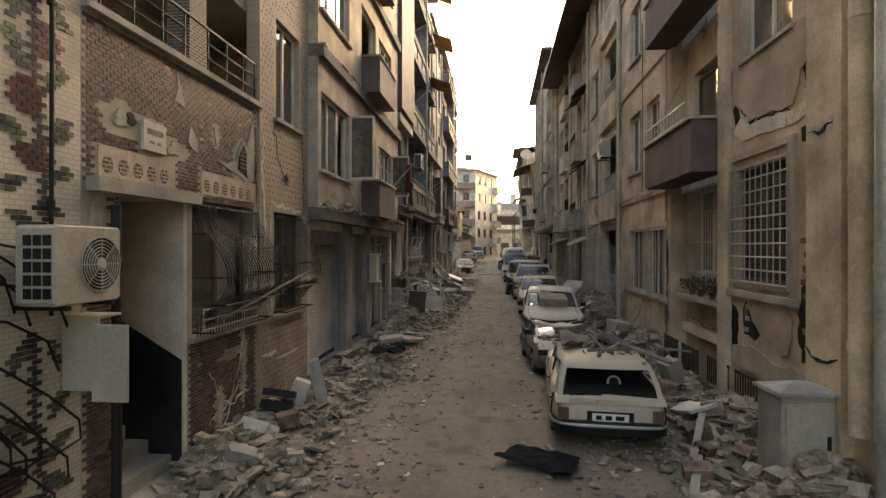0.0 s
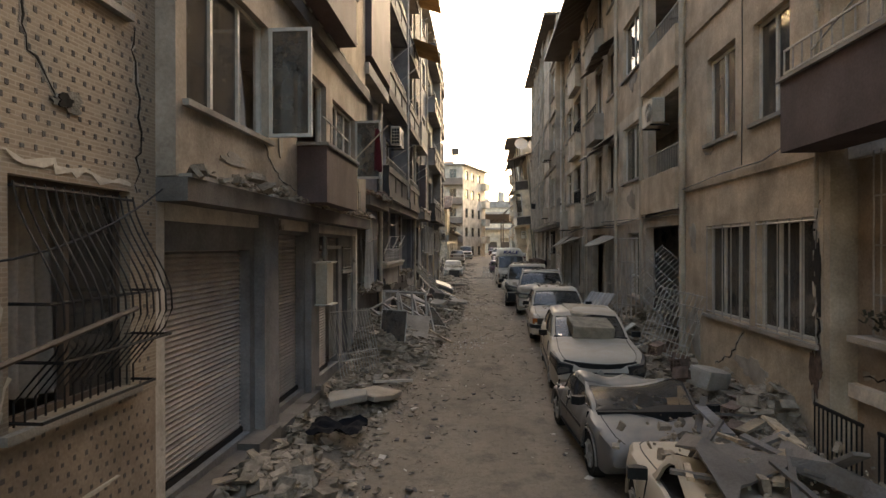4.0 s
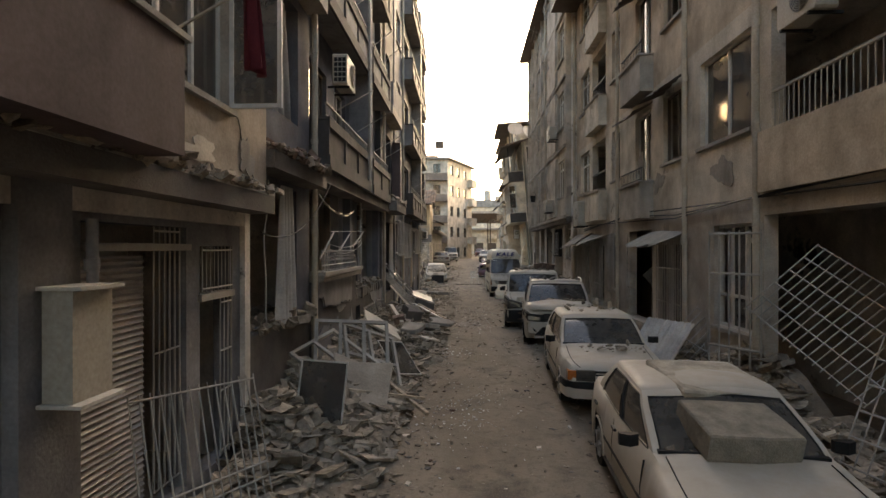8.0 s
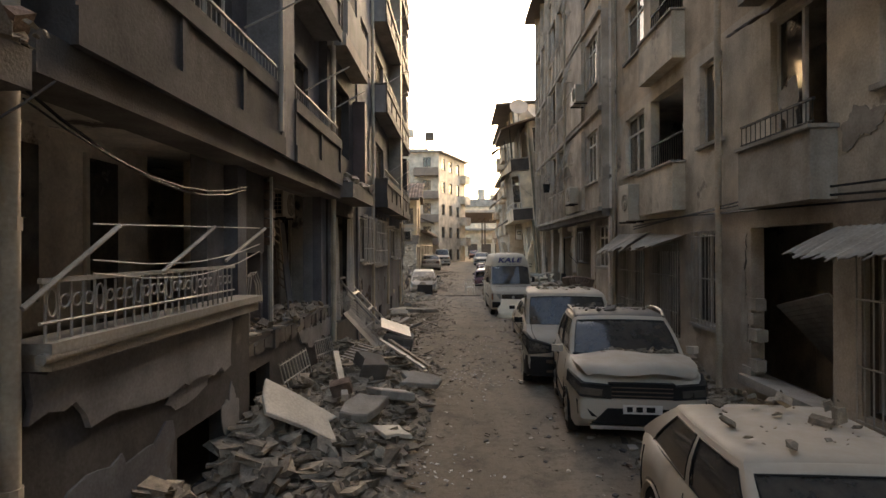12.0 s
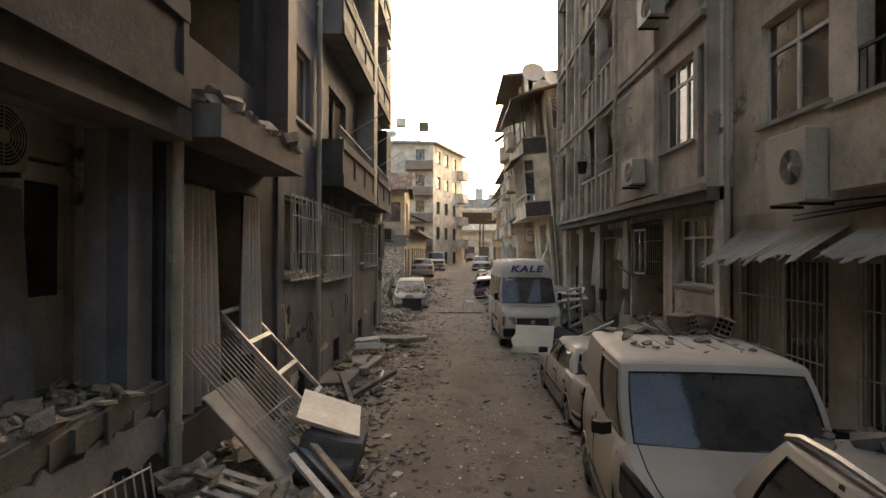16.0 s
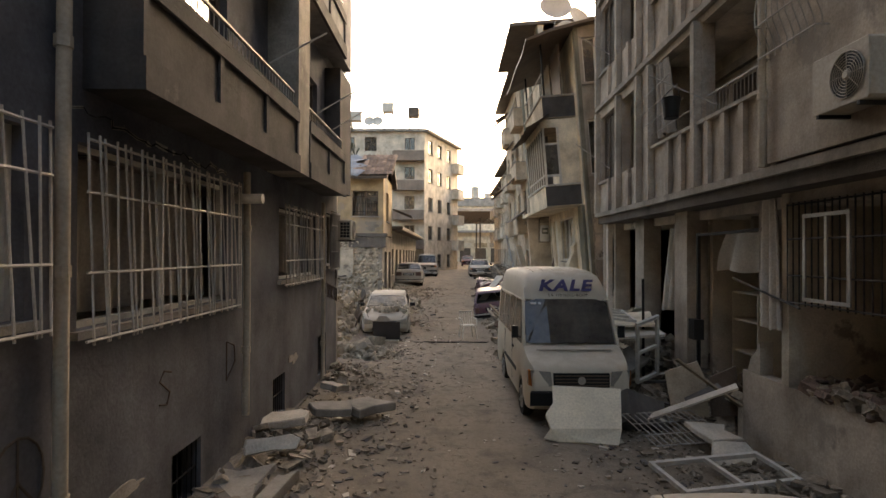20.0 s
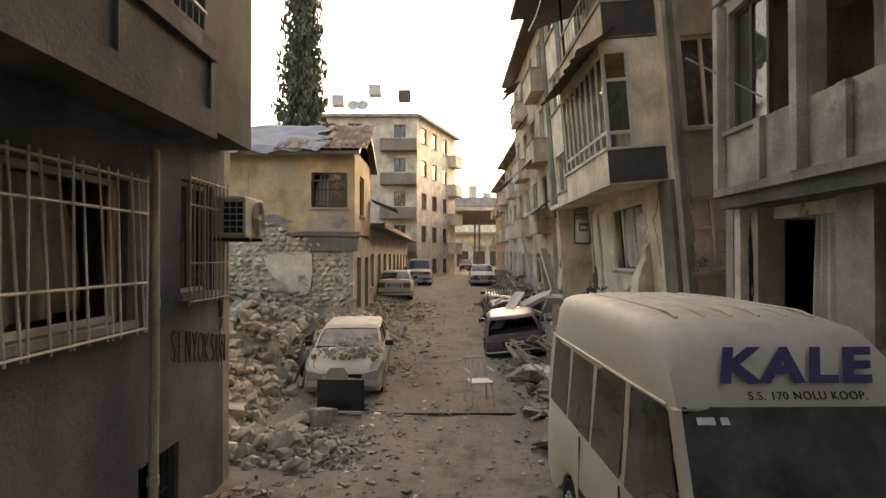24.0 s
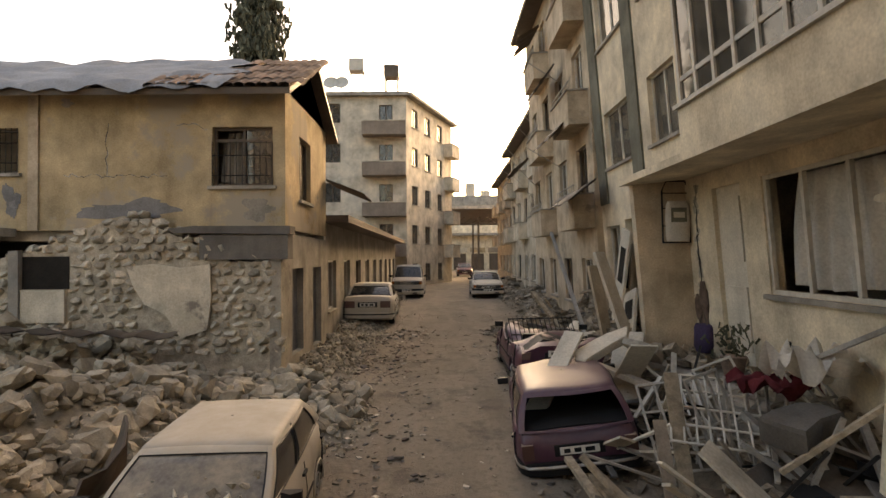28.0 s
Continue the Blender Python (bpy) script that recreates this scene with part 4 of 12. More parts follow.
# ---- shop building with roller shutters ----
B = building("shop_house", "cream plastered house over shuttered shops, slab edge broken")
fb = Facade(B, -3.85, 1)
fu = Facade(B, -3.55, 1)
fb.wall(10.75, 19.6, 0.0, 3.45, [(10.95, 13.15, 0.35, 2.95), (13.95, 15.5, 0.35, 3.2), (16.35, 18.0, 0.35, 3.2), (18.3, 19.1, 0.35, 3.0)], PL_DARK)
for ya, yb, zt in ((10.95, 13.15, 2.95), (13.95, 15.5, 3.2), (16.4, 17.45, 2.9)):
    sh = fb.block("roller_shutter", ya, yb, 0.35, zt, -0.2, -0.16, SHUTTER, "dark ribbed roller shutter, closed")
    slat = MB()
    k, z = 0, 0.36
    prof = [fb.p(ya, 0, -0.16), fb.p(ya, 0.028, -0.128), fb.p(ya, 0.056, -0.16)]
    sm = MB().rings([[Vector((p.x, ya + 0.02, p.z)) for p in prof], [Vector((p.x, yb - 0.02, p.z)) for p in prof]]).mesh("slat")
    sm.materials.append(SHUTTER)
    while z < zt - 0.06:
        part("slat", sm, None, sh, m=pose(0, 0, z))
        z += 0.06
    fb.block("bottom_rail", ya + 0.02, yb - 0.02, 0.35, 0.43, -0.125, -0.1, IRON, parent=sh)
fb.block("pillar", 13.3, 13.85, 0.0, 3.45, 0.003, 0.16, PL_DARK)
fb.block("pillar", 15.6, 16.1, 0.0, 3.45, 0.003, 0.12, PL_DARK)
rr = random.Random(44)
y = 10.8
while y < 15.9:
    d = rr.uniform(0.5, 1.1)
    fb.block("kerb_step", y, min(16.0, y + d - 0.01), 0.0, rr.uniform(0.24, 0.33), 0.003, rr.uniform(0.22, 0.36), CONC_DK)
    y += d
fb.grille(17.5, 18.0, 0.5, 3.2, 5, [0.5, 1.9, 3.15], IRON_L, w=-0.08, r=0.014)
for a, b, z in ((16.35, 18.0, 2.95),):
    fb.block("door_head", a, b, z, z + 0.07, -0.1, 0.06, IRON_L)
fb.pipe(16.2, 1.9, 3.2, 0.2, 0.045, PL_DARK)
fb.grille(18.3, 19.1, 2.45, 3.0, 8, [2.5, 2.95], IRON_L, w=0.03)
fb.block("door_head", 18.25, 19.15, 2.36, 2.44, -0.1, 0.05, IRON_L)
fb.grille(18.78, 19.1, 0.4, 2.36, 3, [0.45, 1.2, 1.7, 2.3], IRON_L, w=0.02, r=0.013)
SLABS_B = [3.45, 6.75, 9.95, 13.1]
for z in SLABS_B[:3]:
    s = MB()
    fu.bx(s, 10.75, 19.6, z, z + 0.24, -0.6, 0.12)
    part("slab_edge", s, CONC_DK, B)
    e = MB()
    rr = random.Random(int(z * 10))
    y = 10.8
    while y < 19.4:
        d = rr.uniform(0.15, 0.5)
        fu.bx(e, y, y + d, z + 0.24, z + 0.24 + rr.uniform(0.01, 0.06), 0.0, rr.uniform(0.06, 0.15))
        y += d
    part("broken_edge", e, STUCCO_PATCH, B)
for j, z in enumerate((3.7, 7.0, 10.2)):
    zt = SLABS_B[j + 1]
    fu.wall(10.75, 19.6, z, zt, [(10.95, 13.1, z + 0.8, z + 2.4), (14.3, 16.0, z + 0.95, z + 2.4), (16.45, 18.4, z + 0.9, z + 2.3)], PL_TAN if j else PL_TAN2)
    fu.window(10.95, 13.1, z + 0.8, z + 2.4, 3, PVC, cloth=FABRIC, missing=(2,) if j == 0 else ())
    fu.window(16.45, 18.4, z + 0.9, z + 2.3, 3, PVC, cloth=FABRIC_D)
    fu.window(14.3, 16.0, z + 0.95, z + 2.4, 1, PVC, glass=False, sill=False)
    bal = MB()
    fu.bx(bal, 14.3, 16.45, z + 0.02, z + 0.95, 0.003, 0.5)
    pb = part("balcony_panel", bal, PURPLE, B, "purple-brown sheet clad balcony front")
    fu.block("capping", 14.26, 16.5, z + 0.95, z + 1.0, 0.0, 0.54, CONC, parent=pb)
    if j == 0:
        for y in (14.9, 16.2):
            rod(pb, "rail_post", fu.p(y, z + 1.0, 0.4), fu.p(y, z + 1.45, 0.4), 0.014, IRON_L)
        rod(pb, "rail", fu.p(14.4, z + 1.45, 0.4), fu.p(16.4, z + 1.35, 0.4), 0.014, IRON_L)
# open casements that swing out over the street
for y, z0, z1, wd, tilt in ((13.12, 4.55, 6.1, 0.62, 0.0), (18.42, 4.62, 6.0, 0.62, 0.05)):
    g = MB()
    fu.bx(g, y, y + 0.04, z0, z0 + 0.05, 0.0, wd)
    fu.bx(g, y, y + 0.04, z1 - 0.05, z1, 0.0, wd)
    fu.bx(g, y, y + 0.04, z0 + 0.05, z1 - 0.05, 0.0, 0.05)
    fu.bx(g, y, y + 0.04, z0 + 0.05, z1 - 0.05, wd - 0.05, wd)
    cs = part("casement", g, PVC, B, "white plastic casement standing open over the street")
    pn = fu.block("pane", y + 0.012, y + 0.022, z0 + 0.04, z1 - 0.04, 0.04, wd - 0.04, GLASS, parent=cs)
    pn.visible_shadow = False
fu.rooms(10.75, 19.6, [0.02, 3.45, 6.75, 9.95, 13.2], 4.2)
roof_slab(B, -8.0, -3.4, 10.75, 19.6, 13.2)
for y, z, a, b, sd, mt in ((18.9, 4.1, 0.3, 0.35, 31, CONC), (16.55, 4.2, 0.12, 0.5, 32, BRICK_R), (12.0, 4.05, 0.5, 0.1, 33, CONC), (17.7, 4.0, 0.55, 0.18, 34, WHITE_PL), (13.6, 5.2, 0.25, 0.9, 35, CONC)):
    fu.patch(y, z, a, b, sd, mt)
fu.crack([(12.9, 4.4), (13.5, 4.0), (14.2, 3.9)], 0.03, 36)
fu.crack([(18.6, 4.6), (18.9, 4.0), (19.4, 3.8)], 0.04, 37)
mb2 = thing("meter_box", "pale sheet-metal meter cabinet on a shop pillar", "meter box", pose(-3.69, 15.75, 1.9))
part("box", MB().box(0.0, 0.22, 0, 0.42, 0, 0.78), AC_M, mb2)
part("lid", MB().box(-0.02, 0.3, -0.03, 0.45, 0.782, 0.81), PLASTIC_W, mb2)
part("base_plate", MB().box(-0.02, 0.3, -0.03, 0.45, -0.03, -0.004), PLASTIC_W, mb2)
fg = thing("flag", "dark red cloth flag hanging from a balcony pole", "flag")
rod(fg, "flag_pole", (-3.2, 16.3, 4.6), (-2.55, 17.2, 5.6), 0.015, WOOD)
ff = Facade(fg, -2.75, 1)
ff.curtain(fg, 16.95, 17.25, 4.65, 5.5, 0.0, FLAG_R, "cloth", folds=2, amp=0.06, lean=0.1)

# ---- ruined bay with a curtain ----
C = building("ruined_house_bay", "narrow house bay with its front wall fallen out")
fc = Facade(C, -3.85, 1)
fc.wall(19.6, 22.7, 1.7, 16.2, [(19.75, 21.9, 1.75, 4.0), (19.75, 22.0, 5.2, 7.3), (19.9, 21.8, 8.4, 10.2), (19.9, 21.8, 11.5, 13.2)], PL_ASH_DIM)
fc.wall(19.6, 22.7, 0.0, 1.7, [], CONC_DK)
fc.rooms(19.6, 22.7, [0.02, 1.7, 4.6, 7.9, 11.0, 14.2, 16.2], 4.2)
fc.block("slab_edge", 19.6, 22.45, 4.1, 4.35, 0.003, 0.42, CONC_DK)
fc.block("slab_edge", 19.6, 22.6, 7.5, 7.8, 0.003, 0.4, CONC)
fc.block("bay_front", 19.7, 22.6, 8.0, 14.0, 0.003, 0.45, PURPLE)
fc.curtain(C, 20.84, 21.6, 1.74, 4.0, 0.06, FABRIC, folds=4, amp=0.07)
fc.curtain(C, 20.3, 21.8, 5.2, 7.2, -0.1, FABRIC_D, folds=5, amp=0.08)
fc.block("wardrobe", 20.2, 20.9, 1.72, 3.0, -1.6, -1.0, PL_DARK)
for z in (8.4, 11.5):
    fc.window(19.9, 21.8, z, z + 1.7, 2, PVC, w=0.0)
roof_slab(C, -8.0, -3.6, 19.6, 22.7, 16.2)
cb = [fc.p(20.25 + 0.12 * math.sin(k * 0.8), 4.0 - 0.22 * k, 0.05 + 0.04 * math.cos(k)) for k in range(11)]
part("cable", MB().tube(cb, 0.012, 5), PVC, C)

# ---- balcony house ----
D = building("balcony_house", "five-storey house with deep moulded balconies over a dark open ground floor")
fd = Facade(D, -4.1, 1)
FL = [4.75, 8.05, 11.2, 14.3]
fd.wall(22.7, 26.7, 0.0, 2.3, [(24.75, 25.95, 0.35, 1.18)], PL_SLATE_DIM, w=0.35)
# dark sheet behind the opening stands for the shade inside the cellar
fd.block("cellar_dark", 24.7, 26.0, 0.3, 1.25, -0.6, -0.55, PL_SLATE_DIM)
plaster_skin(fd, [(22.75, 2.29), (26.0, 2.29), (25.97, 1.67), (24.7, 1.72), (24.4, 1.69), (23.6, 1.77), (23.35, 1.74), (23.2, 2.0), (22.75, 1.95)], PL_DARK, 911, w=0.353, proud=0.05, amp=0.05, name="plaster_skirt")
plaster_skin(fd, [(22.8, 1.2), (23.5, 1.35), (24.2, 1.3), (24.65, 1.4), (24.6, 0.7), (22.8, 0.6)], PL_ASH_DIM, 912, w=0.353, proud=0.02, amp=0.06, name="plaster_skirt")
fd.wall(26.7, 31.9, 0.0, 1.6, [(26.95, 27.8, 0.5, 1.35)], PL_SLATE_DIM, w=0.25)
plaster_skin(fd, [(29.3, 1.58), (31.8, 1.58), (31.8, 1.1), (31.0, 1.25), (30.2, 1.15), (29.5, 1.35)], PL_DARK, 913, w=0.253, proud=0.025, amp=0.06, name="plaster_skirt")
fd.wall(27.0, 31.9, 1.85, 4.5, [(29.3, 29.95, 2.9, 4.0), (30.95, 31.65, 1.9, 4.02), (30.3, 30.85, 1.9, 3.7)], PL_PALE, w=-0.6, thick=0.12, name="inner_wall")
fd.window(29.3, 29.95, 2.9, 4.0, 2, PVC, w=-0.6)
dr = fd.block("door", 30.98, 31.6, 1.9, 3.98, -0.66, -0.62, DOORWHITE, "white inner door with a dark pane")
fd.block("door_pane", 31.1, 31.5, 2.75, 3.8, -0.618, -0.61, GLASS_MINI, parent=dr)
fd.block("door_handle", 31.5, 31.56, 2.8, 2.84, -0.61, -0.56, ALU, parent=dr)
part("leaning_panel", MB().slab([fd.p(30.45, 1.86, -0.3), fd.p(30.8, 1.86, -0.3), fd.p(30.95, 3.7, -0.55), fd.p(30.6, 3.72, -0.55)], fd.out(0.03)), PL_DARK, D)
fd.block("dado_panel", 29.1, 30.25, 1.88, 2.86, -0.595, -0.57, DOORWHITE)
for k in range(9):
    rod(D, "lattice_lath", fd.p(29.95 + 0.06 * k, 3.9 - 0.18 * k, -0.5), fd.p(30.3 + 0.04 * k, 3.75 - 0.18 * k, -0.42), 0.014, WOOD, square=True)
rod(D, "lattice_lath", fd.p(29.95, 3.9, -0.48), fd.p(30.45, 2.4, -0.48), 0.018, WOOD, square=True)
rod(D, "lattice_lath", fd.p(30.28, 3.8, -0.42), fd.p(30.68, 2.3, -0.42), 0.018, WOOD, square=True)
rod(D, "terrace_post", fd.p(27.94, 1.86, 0.24), fd.p(27.94, 4.3, 0.24), 0.028, PVC, square=True)
rod(D, "terrace_post", fd.p(28.25, 1.86, 0.1), fd.p(28.2, 4.3, 0.1), 0.022, ZINC, square=True)
fd.block("roller_blind", 26.98, 27.85, 3.08, 4.3, 0.12, 0.15, PL_SLATE_DIM)
for k in range(7):
    fd.block("brick", 28.05, 28.2 + 0.05 * (k % 2), 3.2 + 0.15 * k, 3.33 + 0.15 * k, 0.08, 0.2, BRICK_R)
for k in range(3):
    y = 27.0 + 0.1 * k
    part("bent_tube", MB().tube([fd.p(y, 1.9, 0.16), fd.p(y, 2.45, 0.16), fd.p(y + 0.08, 2.72, 0.16), fd.p(y + 0.25, 2.78, 0.17), fd.p(y + 0.4, 2.6, 0.18), fd.p(y + 0.44, 2.3, 0.19)], 0.014, 6), IRON_L, D, smooth=50)
ac_unit(pose(-4.45, 30.25, 3.78, 0, 0, 90), w=0.75, h=0.52, label="dusty air conditioner unit under the terrace ceiling")
fd.wall(22.7, 26.7, 2.3, 4.6, [(23.0, 26.2, 2.32, 4.4)], PL_DARK)
fd.wall(26.7, 31.9, 1.86, 4.6, [(27.1, 28.1, 1.87, 4.3), (28.5, 31.3, 1.87, 4.3)], PL_DARK)
for j, z in enumerate(FL):
    zt = FL[j + 1] if j < 3 else 17.2
    # first floor takes the dimmer plaster: its shade is in the wall colour
    fd.wall(22.7, 31.9, z, zt, [(23.3, 25.0, z + 0.1, z + 2.3), (25.8, 27.0, z + 0.9, z + 2.3), (29.4, 31.0, z + 0.1, z + 2.3)], PL_DARK if j else PL_ASH_DIM)
    fd.window(25.8, 27.0, z + 0.9, z + 2.3, 2, PVC)
    fd.window(23.3, 25.0, z + 0.1, z + 2.3, 2, PVC_D, sill=False, cloth=FABRIC_D)
    fd.window(29.4, 31.0, z + 0.1, z + 2.3, 2, PVC_D, sill=False)
    # lowest balconies and all mouldings are coloured darker to stand for shade
    fd.balcony(23.0, 27.5, z, 0.55, 0.82, PL_SLATE_DIM if j == 0 else PL_DARK, rail=0.3, trim=PL_SLATE_DIM, rail_mat=IRON_L)
    fd.balcony(28.2, 31.6, z, 0.55, 0.82, PL_SLATE_DIM if j == 0 else PL_DARK, rail=0.3, trim=PL_SLATE_DIM, rail_mat=IRON_L)
    fd.block("pier", 27.55, 28.15, z - 0.16, zt - 0.16, 0.0, 0.56, PL_DARK)
    # laundry arms and shade rods
    for y in (24.0, 26.2, 29.0, 30.6):
        rod(D, "laundry_arm", fd.p(y, z + 1.25, 0.5), fd.p(y + 0.25, z + 1.75 + 0.2 * (j % 2), 1.25), 0.014, IRON_L)
fd.block("terrace_back", 22.75, 26.65, 2.3, 4.55, -1.15, -1.05, ROOM)
for y in (23.3, 24.1, 25.4):
    fd.block("terrace_window", y, y + 0.55, 2.6, 4.2, -1.045, -1.02, GLASS_MINI)
    fd.block("terrace_jamb", y - 0.06, y - 0.004, 2.55, 4.25, -1.045, -1.0, PVC)
fd.rooms(22.7, 31.9, [0.02, 1.6, 4.6, 8.0, 11.1, 14.2, 17.2], 4.5)
fd.pipe(22.62, 0.6, 16.5, 0.38, 0.06)
fd.pipe(27.3, 4.9, 16.5, 0.62, 0.04, IRON_L)
roof_slab(D, -8.5, -3.4, 22.7, 31.9, 17.2)
tr = fd.block("terrace_parapet", 22.8, 26.6, 2.3, 2.42, 0.0, 0.52, CONC)
fd.block("capping", 22.75, 26.65, 2.424, 2.5, 0.2, 0.56, ALU, parent=tr)
trl = fd.block("railing", 22.75, 25.9, 2.9, 2.935, 0.46, 0.49, ZINC)
rod(trl, "bottom_rail", fd.p(22.75, 2.63, 0.475), fd.p(25.9, 2.63, 0.475), 0.012, ZINC)
for k in range(25):
    y = 22.8 + k * 0.126
    rod(trl, "baluster", fd.p(y, 2.5, 0.475), fd.p(y, 2.9, 0.475), 0.011, ZINC)
    if k < 24:
        part("ring", MB().tube([fd.p(y + 0.063 + 0.045 * math.cos(a), 2.765 + (0.045 if k % 4 else 0.1) * math.sin(a), 0.475) for a in (j * math.pi / 6 for j in range(13))], 0.009, 5), ZINC, trl)
part("gas_pipe", MB().tube([fd.p(22.7, 2.4, 0.52), fd.p(24.4, 2.42, 0.52), fd.p(26.15, 2.44, 0.52)], 0.04, 8), CONC, D, smooth=50)
for a, b in (((22.6, 2.75), (23.5, 3.32)), ((24.22, 2.9), (25.22, 3.38)), ((25.65, 2.99), (26.79, 3.42))):
    rod(D, "laundry_arm", fd.p(a[0], a[1], 0.48), fd.p(b[0], b[1], 0.55), 0.02, IRON_L)
for z0, z1, sag in ((3.32, 3.42, 0.0), (3.05, 3.2, 0.12), (2.95, 3.1, 0.16)):
    part("laundry_line", MB().tube([fd.p(23.2 + 3.4 * q, z0 + (z1 - z0) * q - sag * 4 * q * (1 - q), 0.54) for q in (0, 0.2, 0.4, 0.5, 0.6, 0.8, 1)], 0.006, 5), PVC, D)
part("cable", MB().tube([fd.p(22.8 + 3.9 * q, 4.25 - 1.3 * q * (1 - q) - 0.3 * q, 0.3) for q in (0, 0.1, 0.25, 0.4, 0.55, 0.7, 0.85, 1)], 0.014, 5), BLACK, D)
part("cable", MB().tube([fd.p(22.8 + 3.9 * q, 4.15 - 1.1 * q * (1 - q) - 0.15 * q, 0.33) for q in (0, 0.1, 0.25, 0.4, 0.55, 0.7, 0.85, 1)], 0.01, 5), BLACK, D)
fd.block("pillar", 26.7, 27.0, 0.0, 4.6, 0.0, 0.2, PL_ASH_DIM)
fd.block("pillar", 28.2, 28.4, 1.86, 4.6, 0.0, 0.08, PL_ASH_DIM)
fd.block("pillar", 31.3, 31.7, 0.0, 4.6, 0.0, 0.2, PL_ASH_DIM)
fd.block("terrace_floor", 26.75, 31.85, 1.604, 1.85, -1.5, 0.24, CONC_DK)
rr = random.Random(733)
y = 26.8
while y < 31.7:
    d = rr.uniform(0.12, 0.4)
    zt = 1.85 - rr.random() ** 2 * 0.16
    part("broken_lip", MB().slab([fd.p(y, 1.62 - 0.1 * rr.random(), 0.24), fd.p(y + d * 0.96, 1.66 - 0.12 * rr.random(), 0.24), fd.p(y + d * 0.96, zt, 0.24), fd.p(y, zt - 0.04 * rr.random(), 0.24)], fd.out(rr.uniform(0.015, 0.07))), CONC_DK, D)
    y += d
fd.block("beam", 22.7, 31.9, 4.3, 4.6, 0.0, 0.5, CONC_DK)
for y, z, a, b, sd in ((25.0, 1.75, 1.3, 0.3, 51), (23.6, 1.0, 0.5, 0.25, 52), (26.1, 1.0, 0.35, 0.6, 53)):
    fd.patch(y, z, a, b, sd, PL_DARK, w=0.35)
ac_unit(pose(-3.3, 23.35, 6.25, 0, 0, 90), w=0.8, h=0.62)
for y, z in ((29.6, 16.9), (30.8, 14.6), (30.2, 12.0)):
    sheet("awning", "faded orange-brown awning sheet over a balcony", "awning", pose(-3.5, y, z, 0, 0, 90) @ rot("X", 20), 2.2, 1.1, surface("awning_orange%d" % int(z), (0.42, 0.25, 0.1), var=0.2), waves=3, amp=0.02, group="awnings")

# ---- bay with heavy curtains ----
E = building("curtained_house_bay", "house bay with an open front room and long curtains")
fe = Facade(E, -3.9, 1)
# this bay's wall colour includes the shade of the west side
fe.wall(31.9, 35.4, 0.0, 16.5, [(32.2, 34.5, 1.25, 4.0), (32.4, 34.4, 5.6, 7.4), (32.4, 34.4, 8.8, 10.6), (32.4, 34.4, 12.0, 13.8)], PL_SLATE_DIM)
fe.rooms(31.9, 35.4, [0.02, 1.2, 4.5, 7.9, 11.1, 14.2, 16.5], 4.2)
fe.block("slab_edge", 31.9, 34.9, 4.35, 4.7, 0.003, 0.6, CONC_DK)
fe.block("slab_edge", 31.9, 34.9, 7.9, 8.2, 0.003, 0.45, CONC)
fe.block("inner_dado", 31.95, 32.18, 0.0, 4.3, 0.003, 0.05, PL_DARK)
fe.block("balcony_front", 32.1, 34.8, 8.2, 9.1, 0.35, 0.45, PL_DARK)
fe.curtain(E, 33.85, 34.5, 1.75, 3.95, 0.08, FABRIC, folds=4, amp=0.06)
fe.curtain(E, 32.5, 33.5, 1.3, 3.95, -0.12, FABRIC, folds=5, amp=0.08)
fe.block("blind_box", 34.95, 35.4, 4.8, 7.4, 0.003, 0.35, PURPLE)
for z in (8.8, 12.0):
    fe.window(32.4, 34.4, z, z + 1.8, 2, PVC)
fe.pipe(31.95, 0.4, 16.0, 0.12, 0.06)
roof_slab(E, -8.2, -3.7, 31.9, 35.4, 16.5)

# ---- corner house with grilles ----
Fh = building("grille_house", "grey plastered house with barred windows, balconies and sprayed letters")
ff2 = Facade(Fh, -3.85, 1)
# grey plaster whose cool, low tone includes shade
ff2.wall(35.4, 48.2, 0.0, 4.6, [(35.75, 37.5, 2.75, 4.15), (38.05, 41.1, 2.6, 4.15), (43.3, 46.0, 2.75, 4.05), (47.02, 47.9, 2.92, 4.22), (36.6, 37.2, 0.25, 0.9), (39.6, 40.3, 0.3, 1.0), (43.0, 43.7, 0.35, 1.05), (46.2, 47.0, 0.4, 1.3)], PL_ASH_DIM)
ff2.block("plinth", 35.4, 48.2, 0.0, 0.22, 0.003, 0.06, CONC_DK)
